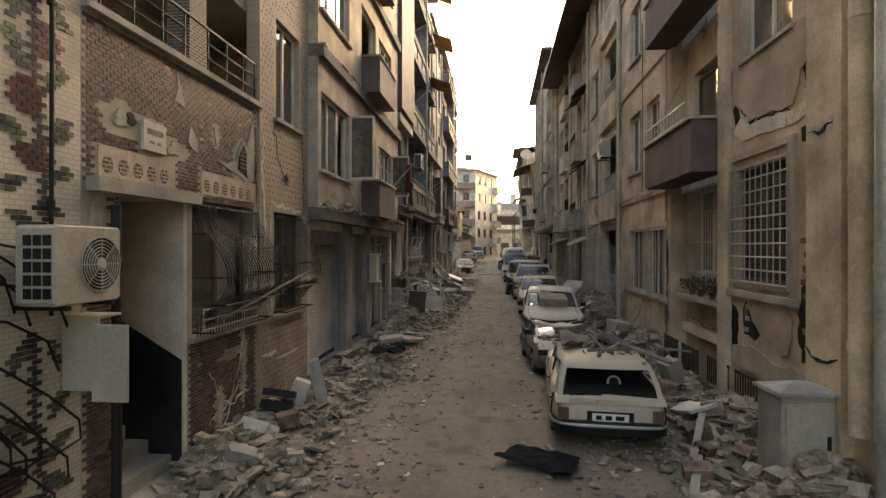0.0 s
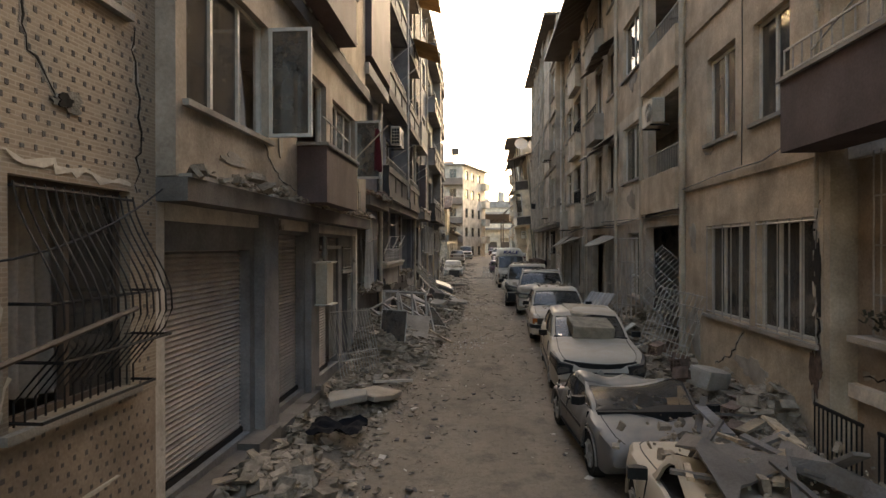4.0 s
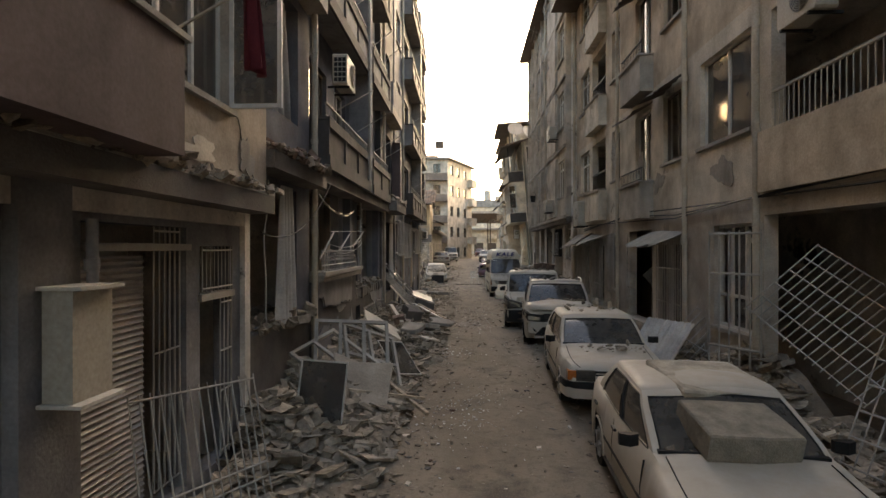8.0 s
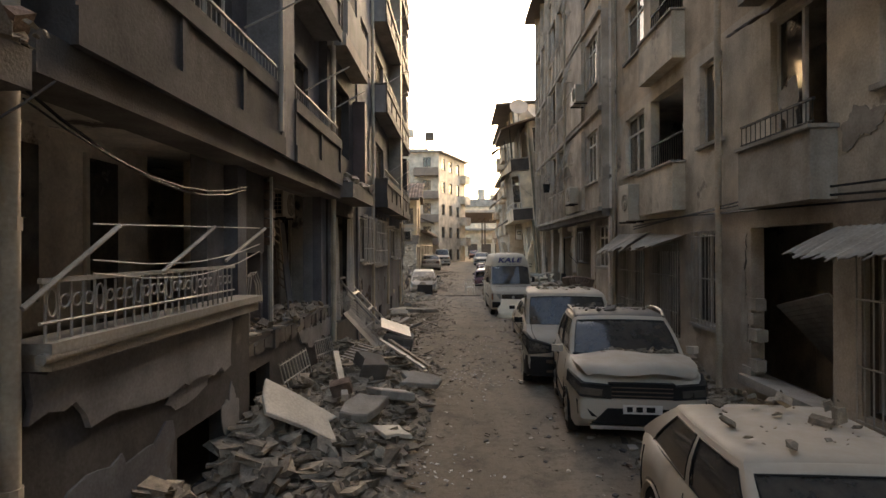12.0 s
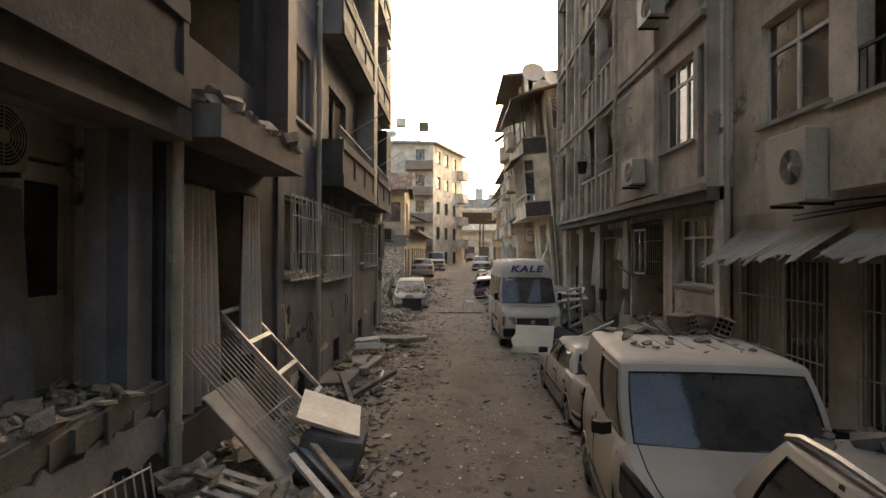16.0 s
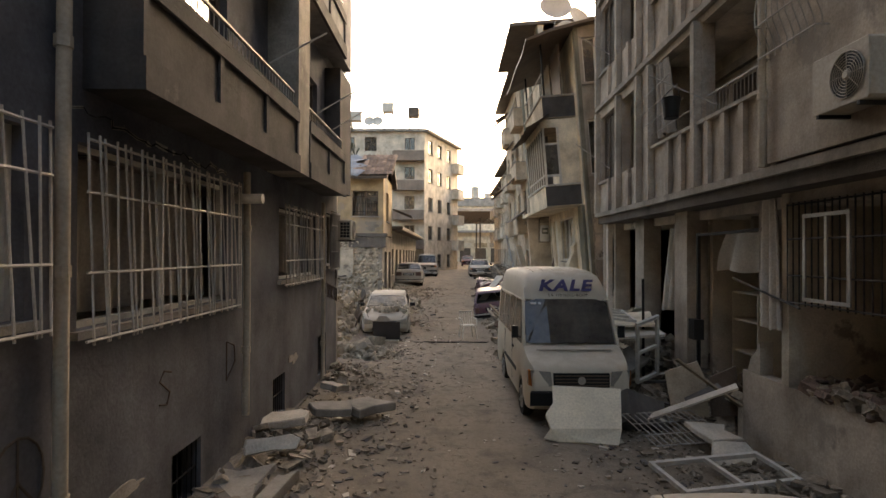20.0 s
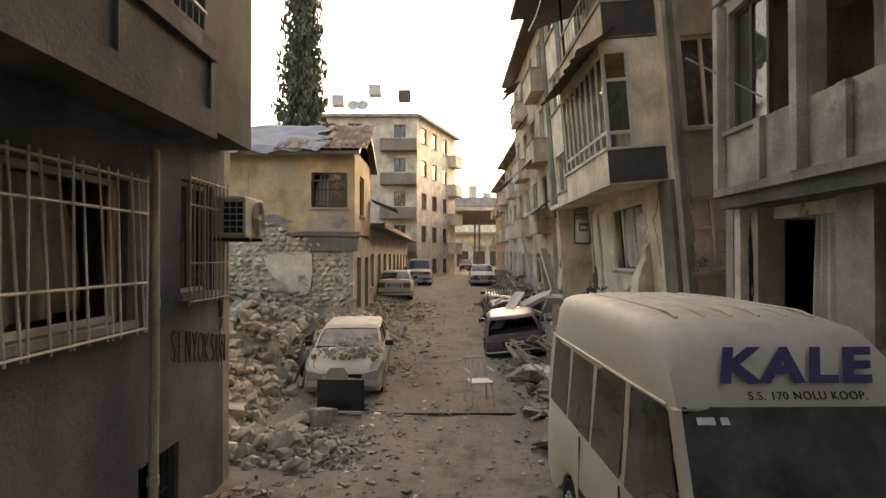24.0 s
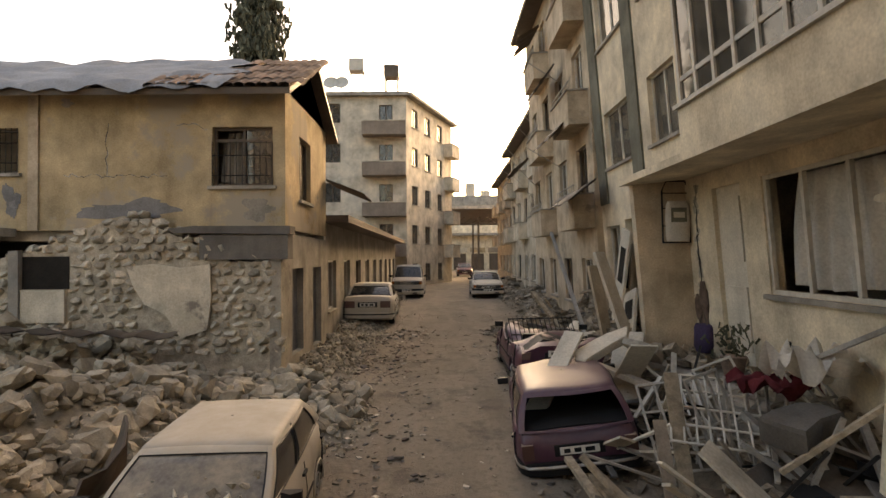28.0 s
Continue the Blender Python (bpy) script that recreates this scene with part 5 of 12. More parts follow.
for j, z in enumerate(FL):
    zt = FL[j + 1] if j < 3 else 16.4
    # shade painted in: first-floor wall, balconies and bay darker than those above
    ff2.wall(35.4, 48.2, z - 0.15, zt - 0.15, [(36.0, 37.4, z + 0.9, z + 2.3), (39.0, 41.0, z + 0.1, z + 2.3), (44.3, 46.0, z + 0.1, z + 2.3), (46.9, 47.8, z + 0.9, z + 2.3)], PL_DARK if j else PL_ASH_DIM)
    ff2.window(36.0, 37.4, z + 0.9, z + 2.3, 2, PVC, cloth=FABRIC)
    ff2.window(39.0, 41.0, z + 0.1, z + 2.3, 2, PVC_D, sill=False, missing=(0,))
    ff2.window(44.3, 46.0, z + 0.1, z + 2.3, 2, PVC_D, sill=False, cloth=FABRIC_D)
    ff2.window(46.9, 47.8, z + 0.9, z + 2.3, 1, PVC)
    ff2.balcony(38.1, 42.6, z, 0.5, 0.8, PL_SLATE_DIM if j == 0 else PL_DARK, rail=0.3, trim=PL_SLATE_DIM, rail_mat=IRON_L)
    ff2.balcony(43.4, 46.6, z, 0.5, 0.8, PL_SLATE_DIM if j == 0 else PL_DARK, rail=0.3, trim=PL_SLATE_DIM, rail_mat=IRON_L)
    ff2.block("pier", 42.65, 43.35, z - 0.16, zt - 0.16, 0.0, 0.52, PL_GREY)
    ff2.block("bay_front", 46.75, 48.15, z + 0.0, zt - 0.35, 0.0, 0.38, PL_SLATE_DIM if j == 0 else PL_DARK)
    for y in (39.2, 41.4, 44.2, 45.6):
        rod(Fh, "laundry_arm", ff2.p(y, z + 1.2, 0.45), ff2.p(y + 0.3, z + 1.75, 1.2), 0.014, IRON_L)
ff2.rooms(35.4, 48.2, [0.02, 1.3, 4.5, 7.9, 11.1, 14.2, 16.4], 4.5)
roof_slab(Fh, -8.4, -3.5, 35.4, 48.2, 16.4)
part("end_wall", MB().box(-8.4, -3.86, 48.2, 48.42, 0, 16.4), PL_GREY, Fh)
for ya, yb, za, zb, n in ((35.75, 37.5, 2.75, 4.15, 13), (38.05, 41.1, 2.6, 4.15, 26), (43.3, 46.0, 2.75, 4.05, 19), (47.02, 47.9, 2.92, 4.22, 9)):
    ff2.window(ya, yb, za, zb, 2, PVC, missing=(0, 1) if n > 12 else (), sill=True, cloth=FABRIC_D)
    ff2.grille(ya - 0.08, yb + 0.08, za - 0.12, zb + 0.05, n, [za - 0.08, (za + zb) / 2 - 0.3, (za + zb) / 2 + 0.35, zb], IRON_W if n > 12 else IRON_L, w=0.14, r=0.011, skew=0.16 if n > 12 else 0.0)
for ya, yb, za, zb in ((36.6, 37.2, 0.25, 0.9), (39.6, 40.3, 0.3, 1.0), (43.0, 43.7, 0.35, 1.05), (46.2, 47.0, 0.4, 1.3)):
    ff2.grille(ya, yb, za, zb, 6, [(za + zb) / 2], IRON, w=-0.06)
ff2.pipe(37.75, 0.4, 16.2, 0.09, 0.055)
ff2.pipe(41.5, 0.9, 4.4, 0.1, 0.05)
ff2.pipe(46.3, 0.2, 4.4, 0.09, 0.045)
vent = thing("flue_pipe", "short white flue pipe poking out of a wall", "flue")
part("tube", MB().tube([ff2.p(41.3, 4.0, 0.02), ff2.p(41.3, 4.0, 0.4)], 0.07, 12), PVC, vent, smooth=60)
for y, z, a, b, sd in ((35.9, 1.9, 0.22, 0.45, 71), (36.3, 0.8, 0.5, 0.2, 72), (38.6, 1.0, 0.7, 0.08, 73), (44.2, 1.2, 0.4, 0.15, 75)):
    ff2.patch(y, z, a, b, sd, CONC)
for y, z, a, b, sd in ((35.95, 2.05, 0.14, 0.2, 76), (48.08, 2.75, 0.07, 0.25, 77)):
    ff2.patch(y, z, a, b, sd, CRACK, lift=0.014, name="hole")
ff2.crack([(35.6, 2.6), (35.75, 1.8), (35.55, 0.9), (35.7, 0.3)], 0.05, 78)
ff2.crack([(48.05, 2.9), (48.1, 2.3), (48.15, 1.9)], 0.05, 79)
ff2.crack([(38.0, 4.4), (41.0, 4.3)], 0.025, 80)


def spray(fac, y, z, strokes, size, mat, w=0.0):
    """Sprayed line marks: strokes are runs of points in a unit box."""
    g = MB()
    for st in strokes:
        sy, sz = size if isinstance(size, tuple) else (size, size * 1.25)
        g.tube([fac.p(y + a * sy, z + b * sz, w + 0.002) for a, b in st], 0.011, 5)
    return part("sprayed_mark", g, mat, fac.b)


SPRAY = surface("spray_paint", (0.11, 0.085, 0.065), rough=0.9, var=0.1, bump=0, streak=0)
ringp = [(0.5 + 0.5 * math.cos(t), 0.5 + 0.5 * math.sin(t)) for t in (2 * math.pi * k / 16 for k in range(17))]
spray(ff2, 37.2, 1.3, [ringp, [(0.5, 0), (0.5, 1)], [(0.5, 0.5), (0.15, 0.15)], [(0.5, 0.5), (0.85, 0.15)]], 0.5, SPRAY)
LET = {"S": [[(0.9, 0.9), (0.4, 1), (0.1, 0.75), (0.8, 0.35), (0.6, 0.02), (0.1, 0.1)]], "E": [[(0.9, 1), (0.15, 1), (0.15, 0), (0.9, 0)], [(0.15, 0.5), (0.75, 0.5)]],
       "N": [[(0.1, 0), (0.1, 1), (0.85, 0), (0.85, 1)]], "Y": [[(0.1, 1), (0.5, 0.5), (0.9, 1)], [(0.5, 0.5), (0.5, 0)]], "O": [ringp], "K": [[(0.1, 1), (0.1, 0)], [(0.9, 1), (0.1, 0.45), (0.9, 0)]],
       "U": [[(0.1, 1), (0.1, 0.2), (0.5, 0), (0.9, 0.2), (0.9, 1)]], "D": [[(0.1, 0), (0.1, 1), (0.7, 0.85), (0.8, 0.4), (0.1, 0)]]}
for k, ch in enumerate("SENYOKSUN"):
    spray(ff2, 46.8 + 0.165 * k, 2.2 - 0.03 * k, LET[ch], (0.13, 0.34), SPRAY)
for k, (y, ln, dz) in enumerate(((35.55, 0.3, 0.0), (35.95, 0.42, 0.06), (36.5, 0.2, 0.1), (36.78, 0.36, 0.14))):
    spray(ff2, y, 1.42 + dz, [[(0, 0.2), (0.25, 0.9), (0.4, 0.1), (0.6, 0.8), (0.8, 0.1), (1, 0.6)]], (ln, 0.16), SPRAY)
spray(ff2, 41.0, 1.5, LET["D"], 0.42, SPRAY)
spray(ff2, 39.3, 1.6, LET["S"], 0.3, SPRAY)
ac_unit(pose(-3.56, 48.05, 3.58, 0, 0, 90), w=0.7, h=0.52, d=0.36)


# facing bricks of the tiled house, each laid proud of its mortar
def facing_bricks():
    rr = random.Random(61)
    scars = [(5.3, 4.2, 0.34, 0.2), (7.95, 4.15, 0.3, 0.36), (6.2, 4.05, 0.3, 0.14), (7.2, 4.4, 0.12, 0.18), (8.0, 1.1, 0.12, 0.7), (7.3, 0.65, 0.15, 0.3), (4.95, 3.2, 0.18, 0.4), (7.7, 1.35, 0.35, 0.08)]
    def bare(y, z):
        if any(((y - a) / c) ** 2 + ((z - b) / d) ** 2 < 1 + rr.uniform(-0.3, 0.2) for a, b, c, d in scars):
            return True
        if 3.56 < z < 3.9 and (4.9 < y < 6.25 or 6.75 < y < 8.4):
            return True
        return 5.55 < y < 6.05 and 3.9 < z < 4.3
    me = MB().box(-0.5, 0.5, -0.5, 0.5, -0.5, 0.5).mesh("brick")
    me.materials.append(BRICK_P)
    rest, single = MB(), 0
    z, row = 0.03, 0
    while z < 5.08:
        y = 4.76 + (0.055 if row % 2 else 0.0)
        while y < 8.38:
            yc, zc = y + 0.05, z + 0.018
            gone = (5.18 < yc < 6.52 and zc < 3.57) or (6.56 < yc < 8.4 and 1.68 < zc < 3.52) or bare(yc, zc) or rr.random() < 0.012
            if not gone:
                out = rr.uniform(0.004, 0.009)
                if single < 300 and 6.6 < yc < 8.4 and 1.0 < zc < 1.7:
                    part("brick", me, None, A, m=Matrix.LocRotScale((-3.8 + out / 2 + 0.001, yc, zc), None, (out, 0.099, 0.036)))
                    single += 1
                else:
                    fa.bx(rest, y, y + 0.099, z, z + 0.036, 0.001, out)
            y += 0.1065
        z += 0.0425
        row += 1
    tagged(part("brick_courses", rest, BRICK_P, A), "rows of small brown glazed facing bricks", kind="stuff")


facing_bricks()


# ---- east side: near house with cracked tan plaster ----
RA = building("corner_flat_house", "tan plastered house with a latticed window and deep cracks")
r1 = Facade(RA, 4.0, -1)
r1.wall(-6.0, 10.05, 0.0, 13.2, [(7.85, 9.6, 2.35, 4.15), (7.85, 9.3, 5.9, 7.6), (7.85, 9.3, 9.0, 10.6), (2.0, 4.0, 5.8, 7.4)], PL_TAN)
r1.rooms(-6.0, 10.05, [0.02, 1.3, 4.9, 8.1, 11.2, 13.2], 4.0, mat=PL_PALE)
roof_slab(RA, 3.8, 8.4, -6.0, 10.05, 13.2)
r1.window(7.85, 9.6, 2.35, 4.15, 2, PVC_D, inset=0.12, cloth=FABRIC)
g = r1.grille(7.82, 9.63, 2.3, 4.2, 10, [2.35 + 0.2 * k for k in range(10)], ALU, w=0.08, r=0.01)
for a, b in ((7.7, 7.85), (9.6, 9.72)):
    r1.block("window_surround", a, b, 2.2, 4.3, 0.003, 0.06, PL_SALMON)
r1.block("window_surround", 7.7, 9.72, 4.304, 4.4, 0.003, 0.06, PL_SALMON)
r1.block("sill", 7.65, 9.78, 2.1, 2.2, 0.003, 0.1, CONC)
r1.window(7.85, 9.3, 5.9, 7.6, 2, PVC, cloth=FABRIC)
r1.window(7.85, 9.3, 9.0, 10.6, 2, PVC)
r1.block("pilaster", 6.55, 7.25, 0.0, 13.2, 0.003, 0.14, PL_CREAM)
r1.block("pilaster", 9.75, 10.05, 0.0, 13.2, 0.003, 0.12, PL_TAN)
r1.pipe(6.2, 0.9, 13.0, 0.14, 0.12, PL_CREAM)
r1.pipe(5.75, 0.0, 13.0, 0.2, 0.09, ZINC)
plaster_skin(r1, [(7.36, 5.86), (7.42, 5.3), (7.62, 5.2), (7.8, 4.8), (8.6, 4.86), (9.1, 4.88), (9.3, 5.1), (9.5, 5.2), (9.72, 5.5), (9.72, 5.86)], PL_SALMON, 101, amp=0.035, label="tan plaster sheet with a broken lower edge")
plaster_skin(r1, [(7.95, 2.08), (7.78, 1.9), (7.9, 1.42), (8.1, 1.36), (8.5, 1.52), (8.7, 1.6), (8.95, 1.75), (9.05, 2.08)], PL_SALMON, 102, amp=0.03)
plaster_skin(r1, [(7.3, 1.25), (7.7, 1.28), (8.2, 1.22), (8.9, 1.34), (9.7, 1.26), (9.7, 0.95), (7.3, 0.92)], PL_TAN2, 103, amp=0.03)
plaster_skin(r1, [(7.28, 4.86), (7.28, 4.6), (7.78, 4.55), (9.3, 4.62), (9.68, 4.8), (9.4, 5.0), (9.1, 4.84), (8.5, 4.8), (7.85, 4.74)], PL_PALE, 104, proud=0.012, amp=0.03)
# holes down to the brick along the seam and under the window
for k, (pts, amp) in enumerate(([[(7.26, 5.55), (7.24, 4.9), (7.5, 5.0), (7.62, 5.3), (7.5, 5.6)], 0.04], [[(7.27, 4.5), (7.27, 4.2), (7.6, 4.28), (7.62, 4.46)], 0.03], [[(7.27, 3.95), (7.3, 3.1), (7.42, 3.2), (7.4, 3.9)], 0.03], [[(7.27, 3.0), (7.27, 1.45), (7.6, 1.4), (7.7, 2.0), (7.62, 2.2), (7.5, 2.7)], 0.05],
                                 [[(9.72, 1.95), (9.72, 1.2), (9.5, 1.3), (9.45, 1.8)], 0.03], [[(9.2, 2.05), (8.98, 1.75), (8.72, 1.56), (8.9, 1.46), (9.25, 1.5), (9.3, 1.9)], 0.04], [[(9.5, 5.3), (9.42, 5.0), (9.6, 4.9), (9.7, 5.2)], 0.03])):
    plaster_skin(r1, pts, CRACK, 110 + k, w=0.004, proud=0.002, amp=amp, name="hole")
rr = random.Random(118)
for y0, y1, z0, z1 in ((7.28, 7.58, 1.5, 2.95), (9.02, 9.22, 1.55, 2.0), (7.3, 7.5, 4.95, 5.5), (7.3, 7.4, 3.2, 3.85)):
    z = z0
    while z < z1:
        if rr.random() < 0.7:
            a = rr.uniform(y0, y0 + (y1 - y0) * 0.4)
            r1.block("brick", a, min(y1, a + rr.uniform(0.12, 0.24)), z, z + 0.075, 0.007, rr.uniform(0.012, 0.05), BRICK_R if rr.random() < 0.6 else CONC)
        z += 0.09
r1.crack([(7.85, 4.78), (8.4, 4.84), (9.1, 4.86), (9.45, 5.2)], 0.05, 119)
r1.crack([(6.7, 4.35), (6.9, 4.25), (7.2, 4.3)], 0.06, 120, w=0.142)
r1.crack([(7.25, 1.65), (6.9, 1.55), (6.6, 1.62)], 0.06, 1211, w=0.142)
r1.patch(6.9, 0.85, 0.32, 0.6, 1212, CONC, w=0.142)
cab = thing("street_cabinet", "weathered grey sheet-metal utility cabinet beside the wall", "utility cabinet", pose(3.55, 6.85, 0.0, 0, 0, 4))
part("cabinet_body", MB().box(-0.32, 0.32, -0.24, 0.24, 0.06, 1.2), ZINC, cab)
part("cabinet_lid", MB().rings([[(-0.37, -0.29, 1.204), (0.37, -0.29, 1.204), (0.37, 0.29, 1.204), (-0.37, 0.29, 1.204)], [(-0.36, -0.28, 1.24), (0.36, -0.28, 1.24), (0.36, 0.28, 1.24), (-0.36, 0.28, 1.24)], [(-0.05, -0.02, 1.32), (0.05, -0.02, 1.32), (0.05, 0.02, 1.32), (-0.05, 0.02, 1.32)]]), ZINC, cab)
part("cabinet_door", MB().box(-0.27, 0.27, -0.262, -0.244, 0.14, 1.12), AC_M, cab)
part("cabinet_plinth", MB().box(-0.3, 0.3, -0.22, 0.22, -0.05, 0.055), CONC, cab)
part("latch", MB().box(0.18, 0.22, -0.28, -0.263, 0.6, 0.75), IRON, cab)

# ---- balcony bay and cream house ----
RB = building("cream_house", "cream plastered house with a brown clad balcony and window grilles")
r2 = Facade(RB, 4.02, -1)
r2.wall(10.05, 13.2, 0.0, 4.3, [(10.3, 12.5, 2.35, 4.1)], PL_SALMON, w=-0.35)
r2.wall(10.05, 13.2, 4.3, 13.2, [(10.5, 12.6, 4.5, 6.7), (10.5, 12.6, 7.9, 10.0), (10.5, 12.6, 11.2, 12.8)], PL_PALE, w=-0.35)
r2.block("return_wall", 13.06, 13.198, 0.0, 13.2, -0.6, -0.003, PL_TAN)
r2.block("return_wall", 10.052, 10.2, 0.0, 13.2, -0.6, 0.02, PL_TAN)
for j, z in enumerate((4.5, 7.75, 11.0)):
    r2.window(10.5, 12.6, z + 0.05, z + 2.1, 2, PVC_D, w=-0.35, sill=False)
    bal = r2.balcony(10.15, 13.2, z - 0.1, 0.55, 0.78, PURPLE, rail=0.0, name="balcony")
    top = MB()
    for zz in (0.8, 1.1):
        r2.bx(top, 10.6, 13.2, z + zz - 0.012, z + zz + 0.012, 0.49, 0.515)
    ra = part("railing", top, ALU, bal)
    for k in range(14):
        rod(ra, "baluster", r2.p(10.6 + k * 0.2, z + 0.72, 0.5), r2.p(10.6 + k * 0.2, z + 1.11, 0.5), 0.012, ALU)
    rod(ra, "rail_brace", r2.p(10.7, z + 1.6, 0.5), r2.p(12.6, z + 0.9, 0.5), 0.012, ALU)
r2.window(10.3, 12.5, 2.35, 4.1, 3, PVC, w=-0.35, missing=(1,))
r2.grille(10.25, 12.55, 1.85, 4.15, 18, [1.9, 2.4, 3.0, 3.6, 4.1], IRON_L, w=-0.2, r=0.012)
r2.crack([(10.15, 1.0), (10.7, 1.15), (11.6, 1.12), (12.3, 1.32), (12.95, 1.3)], 0.05, 180, w=-0.35)
r2.crack([(10.4, 1.0), (10.42, 1.4), (10.5, 1.72)], 0.05, 181, w=-0.35)
r2.patch(10.6, 1.08, 0.28, 0.14, 182, CRACK, w=-0.35, lift=0.013)
r2.block("planter_shelf", 10.2, 12.7, 1.8, 1.88, -0.35, 0.02, CONC)
for y in (9.0, 10.2, 11.6, 12.8):
    fg_ = Facade(RB, 4.0, -1)
    gp = fg_.block("cellar_grate", y - 0.5, y + 0.45, 0.85, 0.89, 0.05, 0.08, IRON)
    fg_.block("rail", y - 0.5, y + 0.45, 0.12, 0.16, 0.05, 0.08, IRON, parent=gp)
    for k in range(11):
        rod(gp, "bar", (3.935, y - 0.48 + k * 0.092, 0.12), (3.935, y - 0.48 + k * 0.092, 0.88), 0.012, IRON)
r2.wall(13.2, 18.15, 0.0, 13.2, [(13.35, 15.0, 1.65, 3.4), (15.2, 17.0, 1.65, 3.4), (14.0, 15.1, 5.05, 6.7), (15.75, 17.0, 5.05, 6.75), (14.0, 15.1, 8.3, 9.9), (15.75, 17.0, 8.3, 9.9), (14.0, 15.1, 11.3, 12.7), (15.75, 17.0, 11.3, 12.7)], PL_CREAM)
r2.rooms(10.05, 18.15, [0.02, 1.2, 4.3, 7.6, 10.8, 13.2], 4.2)
for ya, yb, za, zb in ((13.35, 15.0, 1.65, 3.4), (15.2, 17.0, 1.65, 3.4)):
    r2.window(ya, yb, za, zb, 3, PVC, cloth=FABRIC)
    r2.grille(ya, yb, za, zb, 5, [za + 0.05, zb - 0.05], ALU, w=0.0, r=0.012)
for z0, z1 in ((5.05, 6.7), (8.3, 9.9), (11.3, 12.7)):
    r2.window(14.0, 15.1, z0, z1, 2, PVC, cloth=FABRIC)
    r2.window(15.75, 17.0, z0, z1, 2, PVC, cloth=FABRIC)
for z in (4.2, 7.5, 10.6):
    r2.block("string_course", 13.2, 18.15, z, z + 0.12, 0.003, 0.05, PL_TAN)
r2.pipe(18.1, 0.5, 13.0, 0.1, 0.06)
r2.pipe(13.25, 3.5, 13.0, 0.06, 0.03)
r2.crack([(13.3, 3.6), (13.35, 2.6), (13.3, 1.5), (13.4, 0.8)], 0.07, 121)
r2.crack([(15.4, 1.5), (15.9, 1.0), (16.6, 0.7)], 0.04, 122)
for y, z, a, b, sd, mt in ((13.35, 1.3, 0.18, 0.5, 123, BRICK_R), (13.3, 2.6, 0.1, 0.7, 124, CRACK), (15.1, 0.9, 0.8, 0.3, 125, STUCCO_PATCH), (17.6, 1.2, 0.5, 0.7, 126, STUCCO_PATCH), (11.0, 1.3, 0.2, 0.15, 127, CRACK), (17.7, 3.2, 0.3, 0.4, 128, STUCCO_PATCH), (16.9, 4.9, 0.3, 0.12, 129, PL_GREY)):
    r2.patch(y, z, a, b, sd, mt, w=-0.35 if y < 13.2 else 0)
part("cable", MB().tube([r2.p(13.3, 4.6, 0.08), r2.p(14.6, 4.35, 0.1), r2.p(16.0, 4.35, 0.1), r2.p(18.1, 4.25, 0.1)], 0.014, 5), BLACK, RB)
part("cable", MB().tube([r2.p(15.4, 9.0, 0.05), r2.p(15.35, 6.0, 0.06), r2.p(15.4, 4.4, 0.05)], 0.01, 5), BLACK, RB)
part("eave", MB().box(3.2, 8.4, 10.05, 18.15, 13.2, 13.35), PVC_D, RB)
for y, h in ((10.6, 0.3), (11.1, 0.22), (11.7, 0.28), (12.2, 0.2)):
    pt = thing("potted_plant", "withered plant in a small terracotta pot on the window shelf", "plant", pose(4.2, y, 1.884), "plants on the shelf")
    part("pot", MB().rings([[(0.07 * s * math.cos(a), 0.07 * s * math.sin(a), z) for a in (k * math.pi / 5 for k in range(10))] for s, z in ((0.8, 0), (1, 0.13), (0.85, 0.13))]), BRICK_R, pt)
    lf = MB()
    rr = random.Random(int(y * 10))
    for k in range(60):
        q = Vector((rr.uniform(-0.22, 0.22), rr.uniform(-0.25, 0.25), 0.12 + rr.random() * h))
        lf.obox(Matrix.Translation(q) @ Euler((rr.random() * 6, rr.random() * 6, 0)).to_matrix().to_4x4(), 0.07, 0.035, 0.004)
    part("foliage", lf, WITHER, pt)

# ---- loggia house ----
RC = building("loggia_house", "pale plastered house with loggias, awnings and a gutted ground floor")
r3 = Facade(RC, 4.0, -1)
r3.wall(18.15, 36.1, 0.0, 3.8, [(18.4, 21.1, 0.25, 3.5), (21.35, 22.9, 1.5, 3.4), (24.4, 25.9, 1.1, 3.3), (26.4, 28.4, 0.9, 3.45), (29.5, 30.6, 1.6, 3.45), (31.3, 33.0, 1.1, 3.3), (33.6, 35.8, 1.1, 3.3)], PL_STONE)
